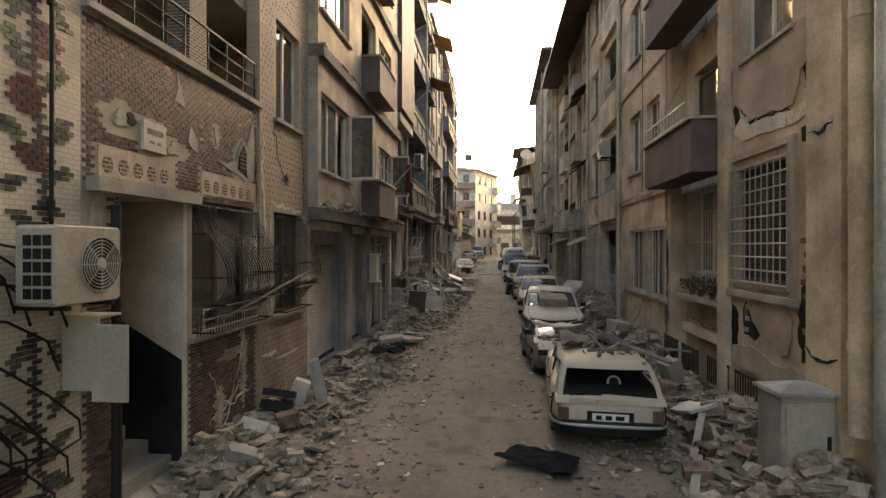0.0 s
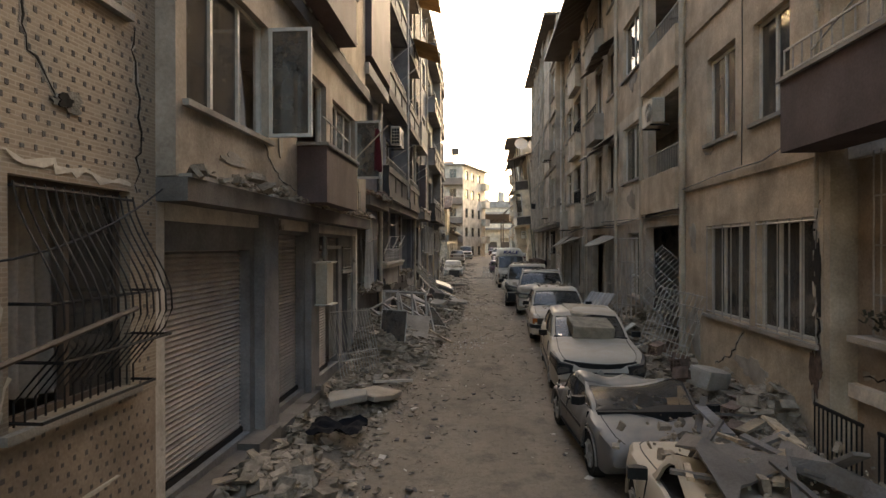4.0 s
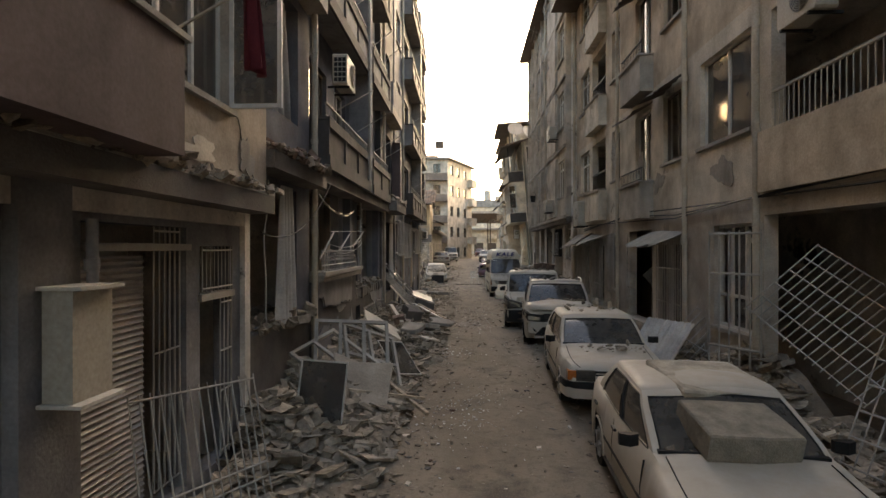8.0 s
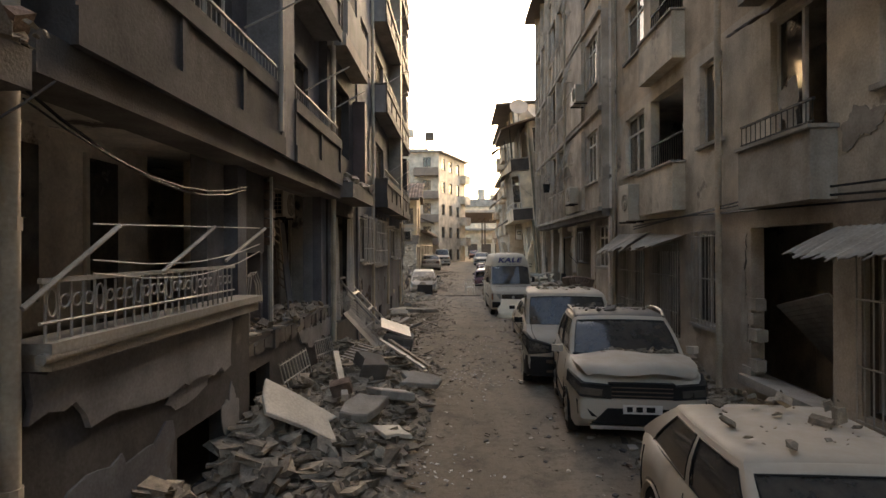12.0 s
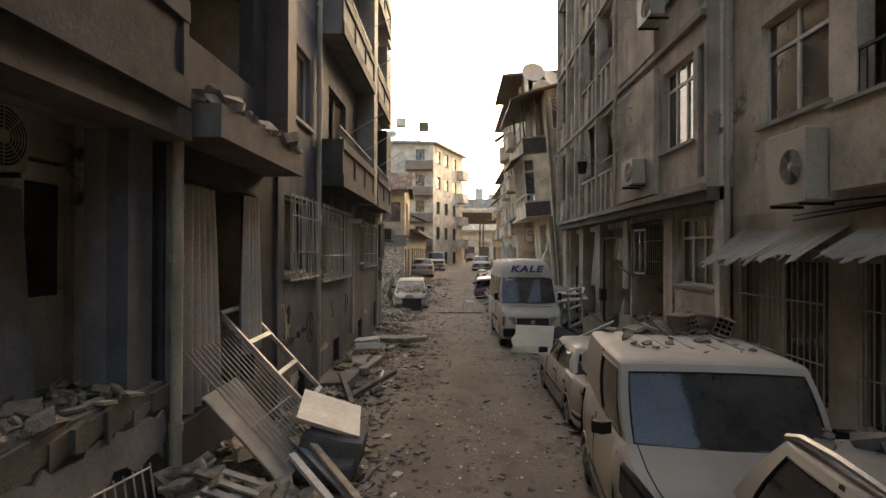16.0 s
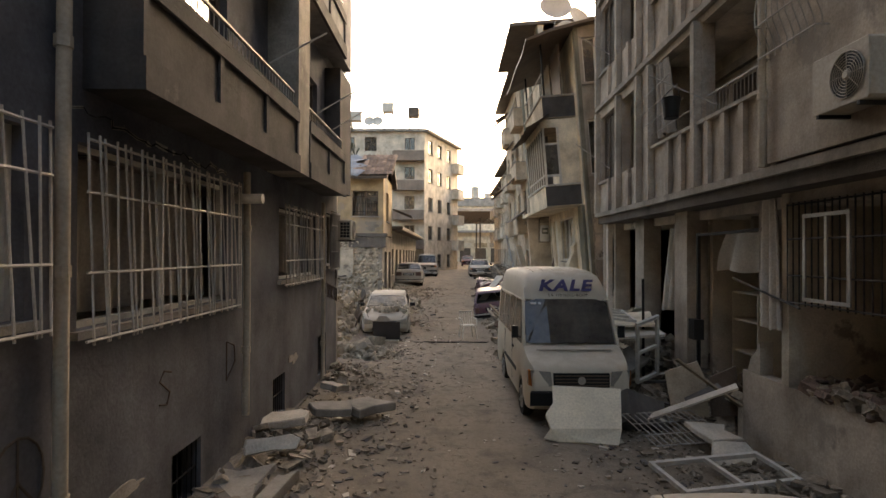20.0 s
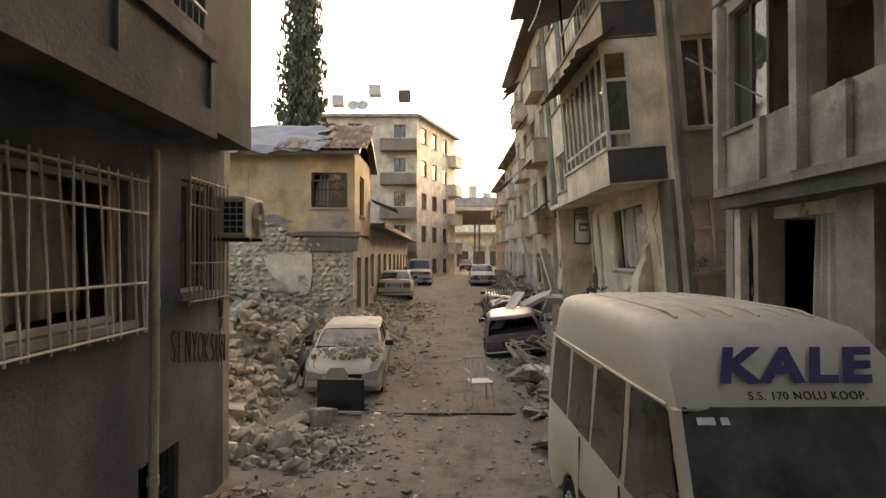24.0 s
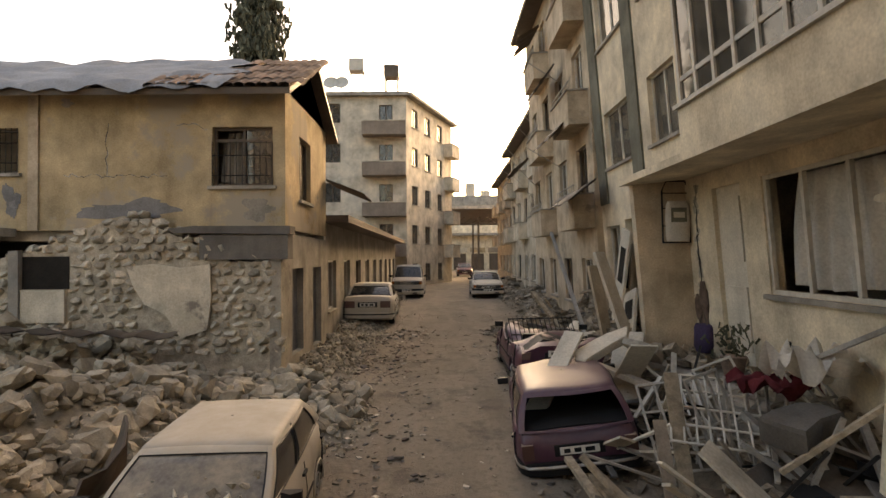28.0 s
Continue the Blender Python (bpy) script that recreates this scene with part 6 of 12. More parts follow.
for j, z in enumerate((3.8, 7.05, 10.2)):
    zt = (7.05, 10.2, 13.2)[j]
    r3.wall(18.15, 36.1, z, zt, [(18.45, 20.9, z + 1.05, z + 2.9), (21.5, 23.5, z + 1.2, z + 2.9), (24.25, 25.6, z + 1.2, z + 2.8), (26.5, 27.8, z + 0.9, z + 2.8), (29.35, 30.3, z + 1.35, z + 2.95), (31.1, 33.1, z + 1.2, z + 3.0), (33.6, 35.2, z + 1.4, z + 3.0)], (PL_PALE, PL_CREAM, PL_CREAM)[j])
    r3.window(21.5, 23.5, z + 1.2, z + 2.9, 2, PVC, cloth=FABRIC)
    r3.window(24.25, 25.6, z + 1.2, z + 2.8, 2, PVC_D, missing=(0, 1))
    r3.window(26.5, 27.8, z + 0.9, z + 2.8, 2, PVC, missing=(0,))
    r3.window(29.35, 30.3, z + 1.35, z + 2.95, 1, PVC, cloth=FABRIC)
    r3.window(33.6, 35.2, z + 1.4, z + 3.0, 2, PVC, cloth=FABRIC, transom=z + 2.5)
    # loggia rail
    rl = r3.block("railing", 18.45, 20.9, z + 1.6, z + 1.64, -0.05, -0.01, IRON_L)
    for k in range(20):
        rod(rl, "baluster", r3.p(18.5 + k * 0.124, z + 1.05, -0.03), r3.p(18.5 + k * 0.124, z + 1.62, -0.03), 0.01, IRON_L)
    rl = r3.block("railing", 31.1, 33.1, z + 1.85, z + 1.89, -0.05, -0.01, IRON)
    for k in range(16):
        rod(rl, "baluster", r3.p(31.15 + k * 0.13, z + 1.2, -0.03), r3.p(31.15 + k * 0.13, z + 1.87, -0.03), 0.01, IRON)
    r3.balcony(26.3, 28.1, z + 0.1, 0.35, 0.75, PL_GREY, rail=0.35, rail_mat=IRON)
    r3.balcony(31.0, 33.15, z + 0.3, 0.28, 0.85, PL_PALE, rail=0.0)
    r3.block("loggia_front", 18.3, 21.0, z + 0.05, z + 1.0, 0.003, 0.16, PL_CREAM)
    for y in (24.2, 26.4):
        sheet("awning", "torn dark sheet-metal awning over a window", "awning", pose(4.0 - 0.02, y + 0.75, z + 2.95, 0, 0, -90) @ rot("X", 28), 1.7, 0.75, PVC_D, waves=4, amp=0.015, ragged_edge=0.25, seed=int(y), group="awnings")
r3.rooms(18.15, 36.1, [0.02, 3.8, 7.05, 10.2, 13.2], 4.2)
part("eave", MB().box(2.9, 8.4, 18.15, 36.1, 13.2, 13.34), PVC_D, RC)
sheet("awning", "wide dark sheet awning under the eaves", "awning", pose(3.9, 27.0, 13.05, 0, 0, -90) @ rot("X", 35), 6.0, 1.6, PVC_D, waves=10, amp=0.02, group="awnings")
for y in (21.15, 24.05, 29.3, 36.05):
    r3.pipe(y, 0.4, 13.0, 0.1, 0.055)
r3.window(21.35, 22.9, 1.5, 3.4, 3, PVC, cloth=FABRIC_D, transom=2.1, missing=(2,))
for y0, y1, z0, z1, n in ((29.5, 30.6, 1.6, 3.45, 2),):
    r3.window(y0, y1, z0, z1, n, PVC)
    r3.grille(y0, y1, z0, z1, int((y1 - y0) / 0.14), [z0 + 0.1, (z0 + z1) / 2, z1 - 0.1], IRON_L, w=0.05, r=0.01)
for y0, y1 in ((24.4, 25.9), (31.3, 33.0), (33.6, 35.8)):
    r3.block("inner_blind", y0 - 0.1, y1 + 0.1, 0.5, 3.5, -0.3, -0.27, FABRIC)
    r3.block("roller_box", y0, y1, 3.05, 3.29, -0.2, -0.02, PL_GREY)
    r3.grille(y0, y1, 1.0, 3.3, int((y1 - y0) / 0.13), [1.05, 1.7, 2.5, 3.2], IRON_L, w=0.06, r=0.011)
    r3.window(y0, y1, 1.1, 3.3, 2, PVC_D, missing=(1,), sill=False, cloth=FABRIC)
for y0, y1, z, sd in ((24.2, 26.2, 3.35, 1), (30.9, 32.9, 3.45, 2), (33.1, 35.7, 3.55, 3)):
    sheet("awning", "pale corrugated plastic awning, broken along its edge", "awning", pose(3.97, (y0 + y1) / 2, z, 0, 0, -90) @ rot("X", 24 if sd < 3 else 36), y1 - y0, 0.85 if sd < 3 else 1.0, AWNING, waves=16, amp=0.012, ragged_edge=0.3, seed=sd, thick=0.012, group="awnings")
for y, z, a, b, sd, mt in ((22.5, 4.4, 0.6, 0.4, 131, PL_GREY), (28.6, 2.0, 0.2, 0.9, 132, STUCCO_PATCH), (30.8, 2.4, 0.3, 0.6, 133, STUCCO_PATCH), (27.3, 5.2, 0.4, 0.5, 134, PL_GREY), (22.4, 8.0, 0.5, 0.5, 135, PL_GREY), (25.9, 4.6, 0.5, 0.35, 136, PL_GREY), (34.4, 5.0, 0.15, 0.1, 137, PL_PALE), (23.4, 1.2, 0.4, 0.7, 138, STUCCO_PATCH), (21.0, 3.7, 0.9, 0.15, 139, STUCCO_PATCH), (33.3, 4.5, 0.2, 0.35, 140, STUCCO_PATCH)):
    r3.patch(y, z, a, b, sd, mt)
r3.crack([(28.5, 3.4), (28.6, 2.4), (28.4, 1.4)], 0.06, 141)
for k in range(3):
    part("cable", MB().tube([r3.p(18.2 + 3.2 * j, 3.72 + 0.07 * k + 0.09 * math.sin(j * 2.1 + k), 0.09) for j in range(6)], 0.016, 5), BLACK, RC)
ac_unit(pose(3.62, 33.65, 3.82, 0, 0, -90), w=0.85, h=0.95, label="large white air conditioner unit above a torn awning")
ac_unit(pose(3.75, 19.6, 6.0, 0, 0, -90), w=0.85, h=0.62)
r3.curtain(RC, 18.5, 19.2, 0.3, 3.4, -1.2, FABRIC_D)
rs = thing("fallen_shutter", "buckled grey roller shutter hanging askew in a doorway", "shutter", pose(4.25, 27.5, 2.35, 0, 0, 90) @ rot("X", -38) @ rot("Y", 14))
for k in range(16):
    part("slat", MB().box(-0.85, 0.85, -0.012, 0.012, -0.085 * k - 0.08, -0.085 * k), ZINC, rs)
r3.block("inner_wall", 26.2, 28.6, 0.03, 3.6, -1.3, -1.2, PL_PALE)
r3.block("broken_sill", 26.3, 28.6, 0.85, 1.0, -0.3, 0.12, CONC)
for k, (y, z) in enumerate(((28.35, 1.1), (28.5, 1.35), (28.3, 1.6), (28.45, 1.85), (28.35, 2.1), (28.5, 0.95))):
    r3.block("brick", y - 0.14, y + 0.14, z, z + 0.19, -0.15, 0.01 + 0.01 * (k % 3), STUCCO_PATCH)
# ---- ribbed house on pillars ----
RG = building("ribbed_house", "five-storey house with ribbed parapets on a gutted pillar ground floor")
r4 = Facade(RG, 3.55, -1)
lo = Facade(RG, 3.95, -1)
G0, G1 = 36.1, 49.8
lo.wall(G0, 42.6, 0.0, 1.38, [], PL_STONE)
lo.wall(42.6, G1, 0.0, 0.75, [(42.75, 43.9, 0.1, 0.74), (45.7, 47.0, 0.1, 0.74)], PL_PALE)
part("wall_stub", MB().slab([lo.p(42.1, 1.384, 0.004), lo.p(42.45, 1.384, 0.004), lo.p(42.36, 1.6, 0.004), lo.p(42.2, 1.74, 0.004), lo.p(42.1, 1.9, 0.004)], lo.out(-0.2)), PL_GREY, RG)
for y0, y1 in ((36.1, 36.42), (38.6, 39.1), (44.65, 45.25), (47.1, 47.7), (49.4, 49.8)):
    z0 = 1.384 if y1 < 42 else 0.754
    lo.block("pillar", y0, y1, z0, 4.1, -0.4, 0.02, PL_STONE)
    lo.block("pillar_foot", y0 - 0.03, y1 + 0.03, z0, z0 + 0.22, -0.43, 0.045, PL_GREY)
lo.block("pillar", 41.36, 41.52, 1.384, 4.1, -0.16, 0.02, PL_PALE)
# near window over a swollen plaster panel, brick showing round its edges
lo.wall(36.42, 38.6, 1.384, 4.1, [(36.75, 38.42, 2.5, 3.9)], STUCCO_PATCH, w=-0.03)
lo.window(36.75, 38.42, 2.5, 3.9, 3, PVC, cloth=FABRIC, transom=3.48, w=-0.03)
plaster_skin(lo, [(36.52, 1.42), (38.5, 1.42), (38.46, 2.44), (36.48, 2.44)], PL_STONE, 901, w=-0.026, proud=0.035, amp=0.05, name="plaster_panel")
plaster_skin(lo, [(36.44, 2.7), (36.7, 2.62), (36.72, 4.05), (36.46, 4.05)], PL_STONE, 902, w=-0.026, proud=0.03, amp=0.05, name="plaster_panel")
for k in range(6):
    lo.block("brick", 38.44 + 0.05 * (k % 2), 38.62, 1.42 + 0.15 * k, 1.55 + 0.15 * k, -0.14, -0.012 + 0.012 * (k % 3), BRICK_R)
for k in range(7):
    lo.block("brick", 36.36, 36.47 + 0.04 * (k % 2), 1.6 + 0.15 * k, 1.73 + 0.15 * k, -0.14, 0.012 + 0.012 * (k % 3), BRICK_R)
# open bay under a large grille
lo.block("bay_floor", 39.1, 41.5, 0.02, 1.37, -1.5, -0.23, CONC)
lo.block("bay_back", 39.1, 41.5, 1.374, 4.1, -1.5, -1.4, PL_PALE)
lo.block("bay_side", 41.4, 41.5, 1.374, 4.1, -1.395, -0.17, PL_PALE)
lo.block("bay_lintel", 39.1, 41.36, 3.96, 4.1, -0.2, 0.0, PL_STONE)
lo.grille(39.15, 41.34, 2.55, 3.95, 17, [2.58, 2.95, 3.45, 3.92], IRON, w=0.05, r=0.011)
sw = lo.block("casement", 40.08, 40.94, 3.72, 3.77, 0.075, 0.1, ZINC)
for ya, yb, za, zb in ((40.08, 40.94, 2.62, 2.67), (40.08, 40.13, 2.675, 3.715), (40.89, 40.94, 2.675, 3.715), (40.47, 40.52, 2.675, 3.715)):
    lo.block("casement_rail", ya, yb, za, zb, 0.075, 0.1, ZINC, parent=sw)
lo.rooms(G0, G1, [0.02, 0.75, 4.1], 4.5, mat=ROOM)
# torn hangings, bare post and bar of the gutted room
lo.curtain(RG, 48.15, 48.7, 1.6, 4.0, -0.35, FABRIC, folds=3)
lo.curtain(RG, 41.5, 42.08, 2.15, 4.05, 0.06, FABRIC, folds=3, amp=0.05, lean=-0.05)
lo.curtain(RG, 42.3, 43.75, 2.95, 3.6, -0.25, FABRIC, name="draped_cloth", folds=2, amp=0.09, lean=0.1)
lo.curtain(RG, 42.9, 43.9, 3.4, 4.02, -0.7, FABRIC_D, name="draped_cloth", folds=2, amp=0.12, lean=-0.2)
lo.curtain(RG, 45.4, 46.1, 2.0, 3.8, -0.15, FABRIC, name="draped_cloth", folds=2, amp=0.09, lean=0.28)
rod(RG, "post", lo.p(44.14, 0.5, 0.02), lo.p(44.14, 3.64, 0.02), 0.04, IRON, square=True)
rod(RG, "lintel_bar", lo.p(44.2, 3.6, 0.02), lo.p(41.95, 3.62, 0.02), 0.035, IRON, square=True)
rod(RG, "bent_bar", lo.p(42.7, 2.85, 0.1), lo.p(41.0, 2.52, 0.1), 0.018, IRON)
lo.block("post_box", 44.02, 44.26, 1.62, 2.0, -0.03, 0.16, IRON)
lo.block("hanging_ceiling_panel", 42.5, 44.2, 3.3, 4.0, -1.9, -1.84, PL_PALE)
lo.block("inner_partition", 46.4, 46.5, 0.754, 4.1, -1.84, -0.6, PL_PALE)
lo.block("inner_partition", 44.5, 44.6, 0.754, 4.1, -1.84, -0.42, PL_PALE)
fb = lo.block("far_window", 48.1, 48.9, 2.9, 3.8, -1.84, -1.8, IRON)
for k in range(4):
    lo.block("far_window_bar", 48.12 + 0.24 * k, 48.16 + 0.24 * k, 2.92, 3.78, -1.796, -1.77, PVC, parent=fb)
GF = [4.35, 7.45, 10.5, 13.4]
r4.block("first_floor_slab", G0, G1, 4.1, 4.35, -0.6, 0.0, CONC_DK)
for j, z in enumerate(GF):
    zt = GF[j + 1] if j < 3 else 15.8
    r4.wall(G0, G1, z, zt, [(36.2, 36.45, z + 0.2, z + 2.6), (36.65, 38.15, z + 0.95, z + 2.6), (41.15, 43.15, z + 1.2, z + 2.9), (43.35, 45.4, z + 1.2, z + 2.9), (46.3, 47.6, z + 0.95, z + 2.8), (48.0, 49.5, z + 0.95, z + 2.8)], PL_STONE if j < 2 else PL_CREAM)
    r4.window(36.65, 38.15, z + 0.95, z + 2.6, 3, PVC, cloth=FABRIC if j else None, transom=z + 2.2)
    r4.window(48.6, 49.5, z + 0.95, z + 2.8, 2, PVC_D)
    # recessed balconies: pale back wall with a door, parapet with ribs and a rail on it
    r4.block("loggia_back", 41.0, 45.5, z + 0.01, zt - 0.2, -1.3, -1.2, PL_PALE)
    r4.block("loggia_side", 45.42, 45.52, z + 0.01, zt - 0.2, -1.195, -0.23, PL_PALE)
    r4.block("loggia_beam", 41.1, 45.4, z + 2.45, z + 2.6, -1.195, -1.1, PL_STONE)
    r4.block("loggia_door", 43.6, 44.4, z + 0.1, z + 2.2, -1.196, -1.16, PVC_D)
    r4.block("loggia_screen", 46.2, 47.8, z + 0.95, z + 2.8, -1.0, -0.95, PL_PALE)
    r4.block("floor_band", G0, G1, z - 0.06, z + 0.06, 0.003, 0.1, PL_GREY)
    r4.block("parapet_cap", 41.05, 45.5, z + 1.13, z + 1.19, 0.003, 0.09, PL_STONE)
    for y in (41.2, 41.75, 42.3, 42.85, 43.25, 43.9, 44.5, 45.45, 46.2, 46.95, 47.7, 48.6, 49.65):
        tall = y in (43.25, 45.45, 46.2, 47.7, 49.65)
        r4.block("rib", y - 0.07, y + 0.07, z + 0.06, z + (2.95 if tall else 1.12 if y < 45 else 0.93), 0.003, 0.14 if tall else 0.085, PL_STONE)
    rl = r4.block("railing", 41.3, 43.1, z + 1.58, z + 1.61, -0.06, -0.03, IRON_L)
    for k in range(17):
        rod(rl, "baluster", r4.p(41.33 + k * 0.109, z + 1.2, -0.045), r4.p(41.33 + k * 0.109, z + 1.6, -0.045), 0.009, IRON_L)
    for k in range(4):
        rod(RG, "laundry_rail", r4.p(43.4, z + 1.45 + 0.22 * k, 0.1 + 0.12 * k), r4.p(45.3, z + 1.4 + 0.2 * k, 0.1 + 0.12 * k), 0.01, IRON_L)
    r4.curtain(RG, 44.5, 45.35, z + 1.3, z + 2.85, 0.02, FABRIC_D, name="torn_sheet", folds=3, amp=0.05, lean=-0.3)
    r4.block("bay_wall", 38.35, 41.0, z + 0.1, z + 2.85, 0.003, 0.12, PL_STONE)
    rod(RG, "laundry_arm", r4.p(42.5, z + 1.3, 0.05), r4.p(43.2, z + 2.0, 0.9), 0.013, IRON_L)
    rod(RG, "laundry_arm", r4.p(48.5, z + 1.2, 0.05), r4.p(49.2, z + 2.0, 0.8), 0.013, IRON_L)
    r4.grille(39.8, 40.95, z + 1.45, z + 2.75, 9, [z + 1.48, z + 1.9, z + 2.35, z + 2.72], IRON_L, w=0.2, bulge=0.12)
r4.pipe(40.98, 4.4, 15.5, 0.2, 0.05)
r4.rooms(G0, G1, [4.35, 7.45, 10.5, 13.4, 15.8], 4.2)
part("eave", MB().box(2.9, 8.0, G0, 50.3, 15.8, 15.95), PVC_D, RG)
part("end_wall", MB().box(3.76, 7.9, G1, G1 + 0.22, 0, 15.8), PL_TAN2, RG)
ac_unit(pose(3.26, 39.2, 4.72, 0, 0, -90), w=0.82, h=0.6)
ac_unit(pose(3.2, 37.9, 8.0, 0, 0, -90), w=0.8, h=0.6)
bk = thing("hanging_bucket", "dark bucket hanging from a laundry arm", "bucket")
part("bucket", MB().rings([[(2.95 + r * math.cos(a), 43.0 + r * math.sin(a), z) for a in (k * math.pi / 6 for k in range(12))] for r, z in ((0.12, 5.55), (0.16, 5.9), (0.15, 5.9))]), BLACK, bk, smooth=40)
rod(bk, "handle", (3.1, 43.0, 5.9), (3.05, 43.0, 6.15), 0.008, IRON)
rod(bk, "handle", (2.8, 43.0, 5.9), (3.05, 43.0, 6.15), 0.008, IRON)
for y, z, a, b, sd, mt in ((38.9, 4.6, 0.5, 0.18, 151, STUCCO_PATCH), (36.4, 3.4, 0.15, 1.0, 152, CRACK), (49.6, 3.0, 0.1, 1.2, 153, CRACK)):
    (r4 if z > 4.3 else lo).patch(y, z, a, b, sd, mt, lift=0.02)
lo.crack([(49.6, 4.0), (49.55, 2.8), (49.65, 1.2)], 0.06, 154, w=0.02)
lo.crack([(36.3, 4.0), (36.35, 2.5), (36.25, 1.0)], 0.06, 155, w=0.02)

# ---- leaning house with bay windows ----
RH = thing("leaning_house", "olive and cream plastered house leaning over the street, bays torn", "building", Matrix.Translation((4.3, 0, 0.55)) @ rot("Y", -4.5) @ Matrix.Translation((-4.3, 0, 0)))
r5 = Facade(RH, 3.95, -1)
H0, H1 = 51.7, 63.5
r5.wall(H0, H1, 0.0, 4.4, [(53.55, 55.95, 2.45, 4.1), (56.5, 57.35, 1.25, 4.1), (60.7, 61.7, 1.0, 3.9), (62.1, 63.2, 1.2, 3.8)], PL_IVORY)
r5.block("door", 56.5, 57.35, 1.25, 4.1, -0.15, -0.08, DOORWHITE, "white panelled door")
for z in (1.5, 2.9):
    r5.block("door_panel", 56.65, 57.2, z, z + 1.0, -0.076, -0.05, DOORWHITE)
r5.window(53.55, 55.95, 2.45, 4.1, 3, PVC, cloth=FABRIC, inset=0.03, missing=(0, 1, 2))
r5.window(62.1, 63.2, 1.2, 3.8, 2, PVC, cloth=FABRIC, missing=(0, 1))
r5.block("porch", 54.6, 59.3, 0.0, 1.2, 0.003, 0.95, CONC)
r5.block("porch_side", 58.3, 58.5, 1.2, 4.38, 0.003, 0.95, PL_CREAM)
r5.block("porch_ceiling", 55.7, 58.5, 4.384, 4.5, 0.003, 1.15, PL_IVORY)
for y0, y1 in ((51.7, 52.3), (59.2, 60.1)):
    r5.block("olive_pilaster", y0, y1, 0.0, 4.35, 0.003, 0.1, PL_GREEN)
for k, (y, z, h, w, rx, ry, mt) in enumerate(((60.6, 1.0, 2.6, 0.55, 6, 4, DOORWHITE), (61.1, 1.0, 2.3, 0.5, -9, 6, WHITE_PL), (61.6, 0.9, 2.8, 0.6, 13, 3, DOORWHITE), (60.3, 0.8, 1.5, 0.7, -16, 10, WHITE_PL))):
    lf_ = thing("torn_door", "torn white door leaf standing askew in the wreck", "door", pose(3.55 - 0.12 * k, y, z + 0.5, 0, ry, 0) @ rot("X", rx), "torn door leaves")
    part("leaf", MB().box(-0.03, 0.03, -w / 2, w / 2, 0, h), mt, lf_)
    part("glass_opening", MB().box(-0.034, -0.031, -w / 2 + 0.12, w / 2 - 0.12, h * 0.55, h * 0.85), CRACK, lf_)
for j, z in enumerate((4.4, 7.5, 10.4)):
    zt = (7.5, 10.4, 12.7)[j]
    r5.wall(H0 if j < 2 else 57.4, H1, z, zt if j != 1 else 10.4, [(58.3, 59.6, z + 0.9, z + 2.3), (60.8, 62.6, z + 0.9, z + 2.3)], PL_IVORY)
    r5.window(58.3, 59.6, z + 0.9, z + 2.3, 2, PVC)
    r5.window(60.8, 62.6, z + 0.9, z + 2.3, 2, PVC, cloth=FABRIC)
    for y0, y1 in ((57.45, 57.95), (60.1, 60.7), (62.75, 63.4)):
        r5.block("olive_pilaster", y0, y1, z, zt, 0.003, 0.05, PL_GREEN)
# glazed bay on the first floor
ya, yb, z, w1 = 51.95, 55.65, 4.4, 1.2
bm_ = MB()
r5.bx(bm_, ya, yb, z - 0.03, z + 0.13, 0.003, w1)
bay = part("bay_window", bm_, PL_IVORY, RH)
r5.block("skirt", ya, yb, z + 0.13, z + 0.66, w1 - 0.12, w1, PL_IVORY, parent=bay)
r5.block("skirt_end", ya, ya + 0.12, z + 0.13, z + 0.66, 0.003, w1 - 0.122, PL_IVORY, parent=bay)
r5.block("skirt_end", yb - 0.12, yb, z + 0.13, z + 0.66, 0.003, w1 - 0.122, PL_IVORY, parent=bay)
r5.block("bay_wall", ya, ya + 0.12, z + 0.722, z + 2.62, 0.003, w1 * 0.52, PL_IVORY, parent=bay)
r5.block("bay_head", ya, yb, z + 2.62, z + 2.9, 0.003, w1, PL_IVORY, parent=bay)
r5.block("bay_sill", ya - 0.04, yb + 0.04, z + 0.664, z + 0.72, 0.003, w1 + 0.05, PVC, parent=bay)
r5.block("stained_skirt", ya - 0.014, ya - 0.004, z + 0.0, z + 0.65, 0.02, w1 - 0.01, PL_SLATE_DIM, parent=bay)
fr = MB()
n = 8
for k in range(n + 1):
    y = ya + (yb - ya - 0.06) * k / n
    r5.bx(fr, y, y + 0.06, z + 0.72, z + 2.62, w1 - 0.1, w1 - 0.03)
r5.bx(fr, ya, ya + 0.07, z + 0.72, z + 2.62, w1 * 0.52, w1 * 0.52 + 0.07)
r5.bx(fr, ya + 0.002, yb - 0.002, z + 1.02, z + 1.08, w1 - 0.09, w1 - 0.04)
r5.bx(fr, ya + 0.002, ya + 0.06, z + 0.98, z + 1.05, w1 * 0.52 + 0.07, w1 - 0.1)
r5.bx(fr, ya + 0.002, ya + 0.06, z + 2.05, z + 2.11, w1 * 0.52 + 0.07, w1 - 0.1)
part("bay_frame", fr, PVC, bay)
for k in range(n):
    y = ya + (yb - ya - 0.06) * k / n
    pn = r5.block("pane", y + 0.05, y + (yb - ya) / n, z + 0.72, z + 2.6, w1 - 0.07, w1 - 0.06, GLASS, parent=bay)
    pn.visible_shadow = False
pn = r5.block("pane", ya + 0.02, ya + 0.03, z + 1.0, z + 2.08, w1 * 0.52 + 0.05, w1 - 0.08, GLASS, parent=bay)
pn.visible_shadow = False
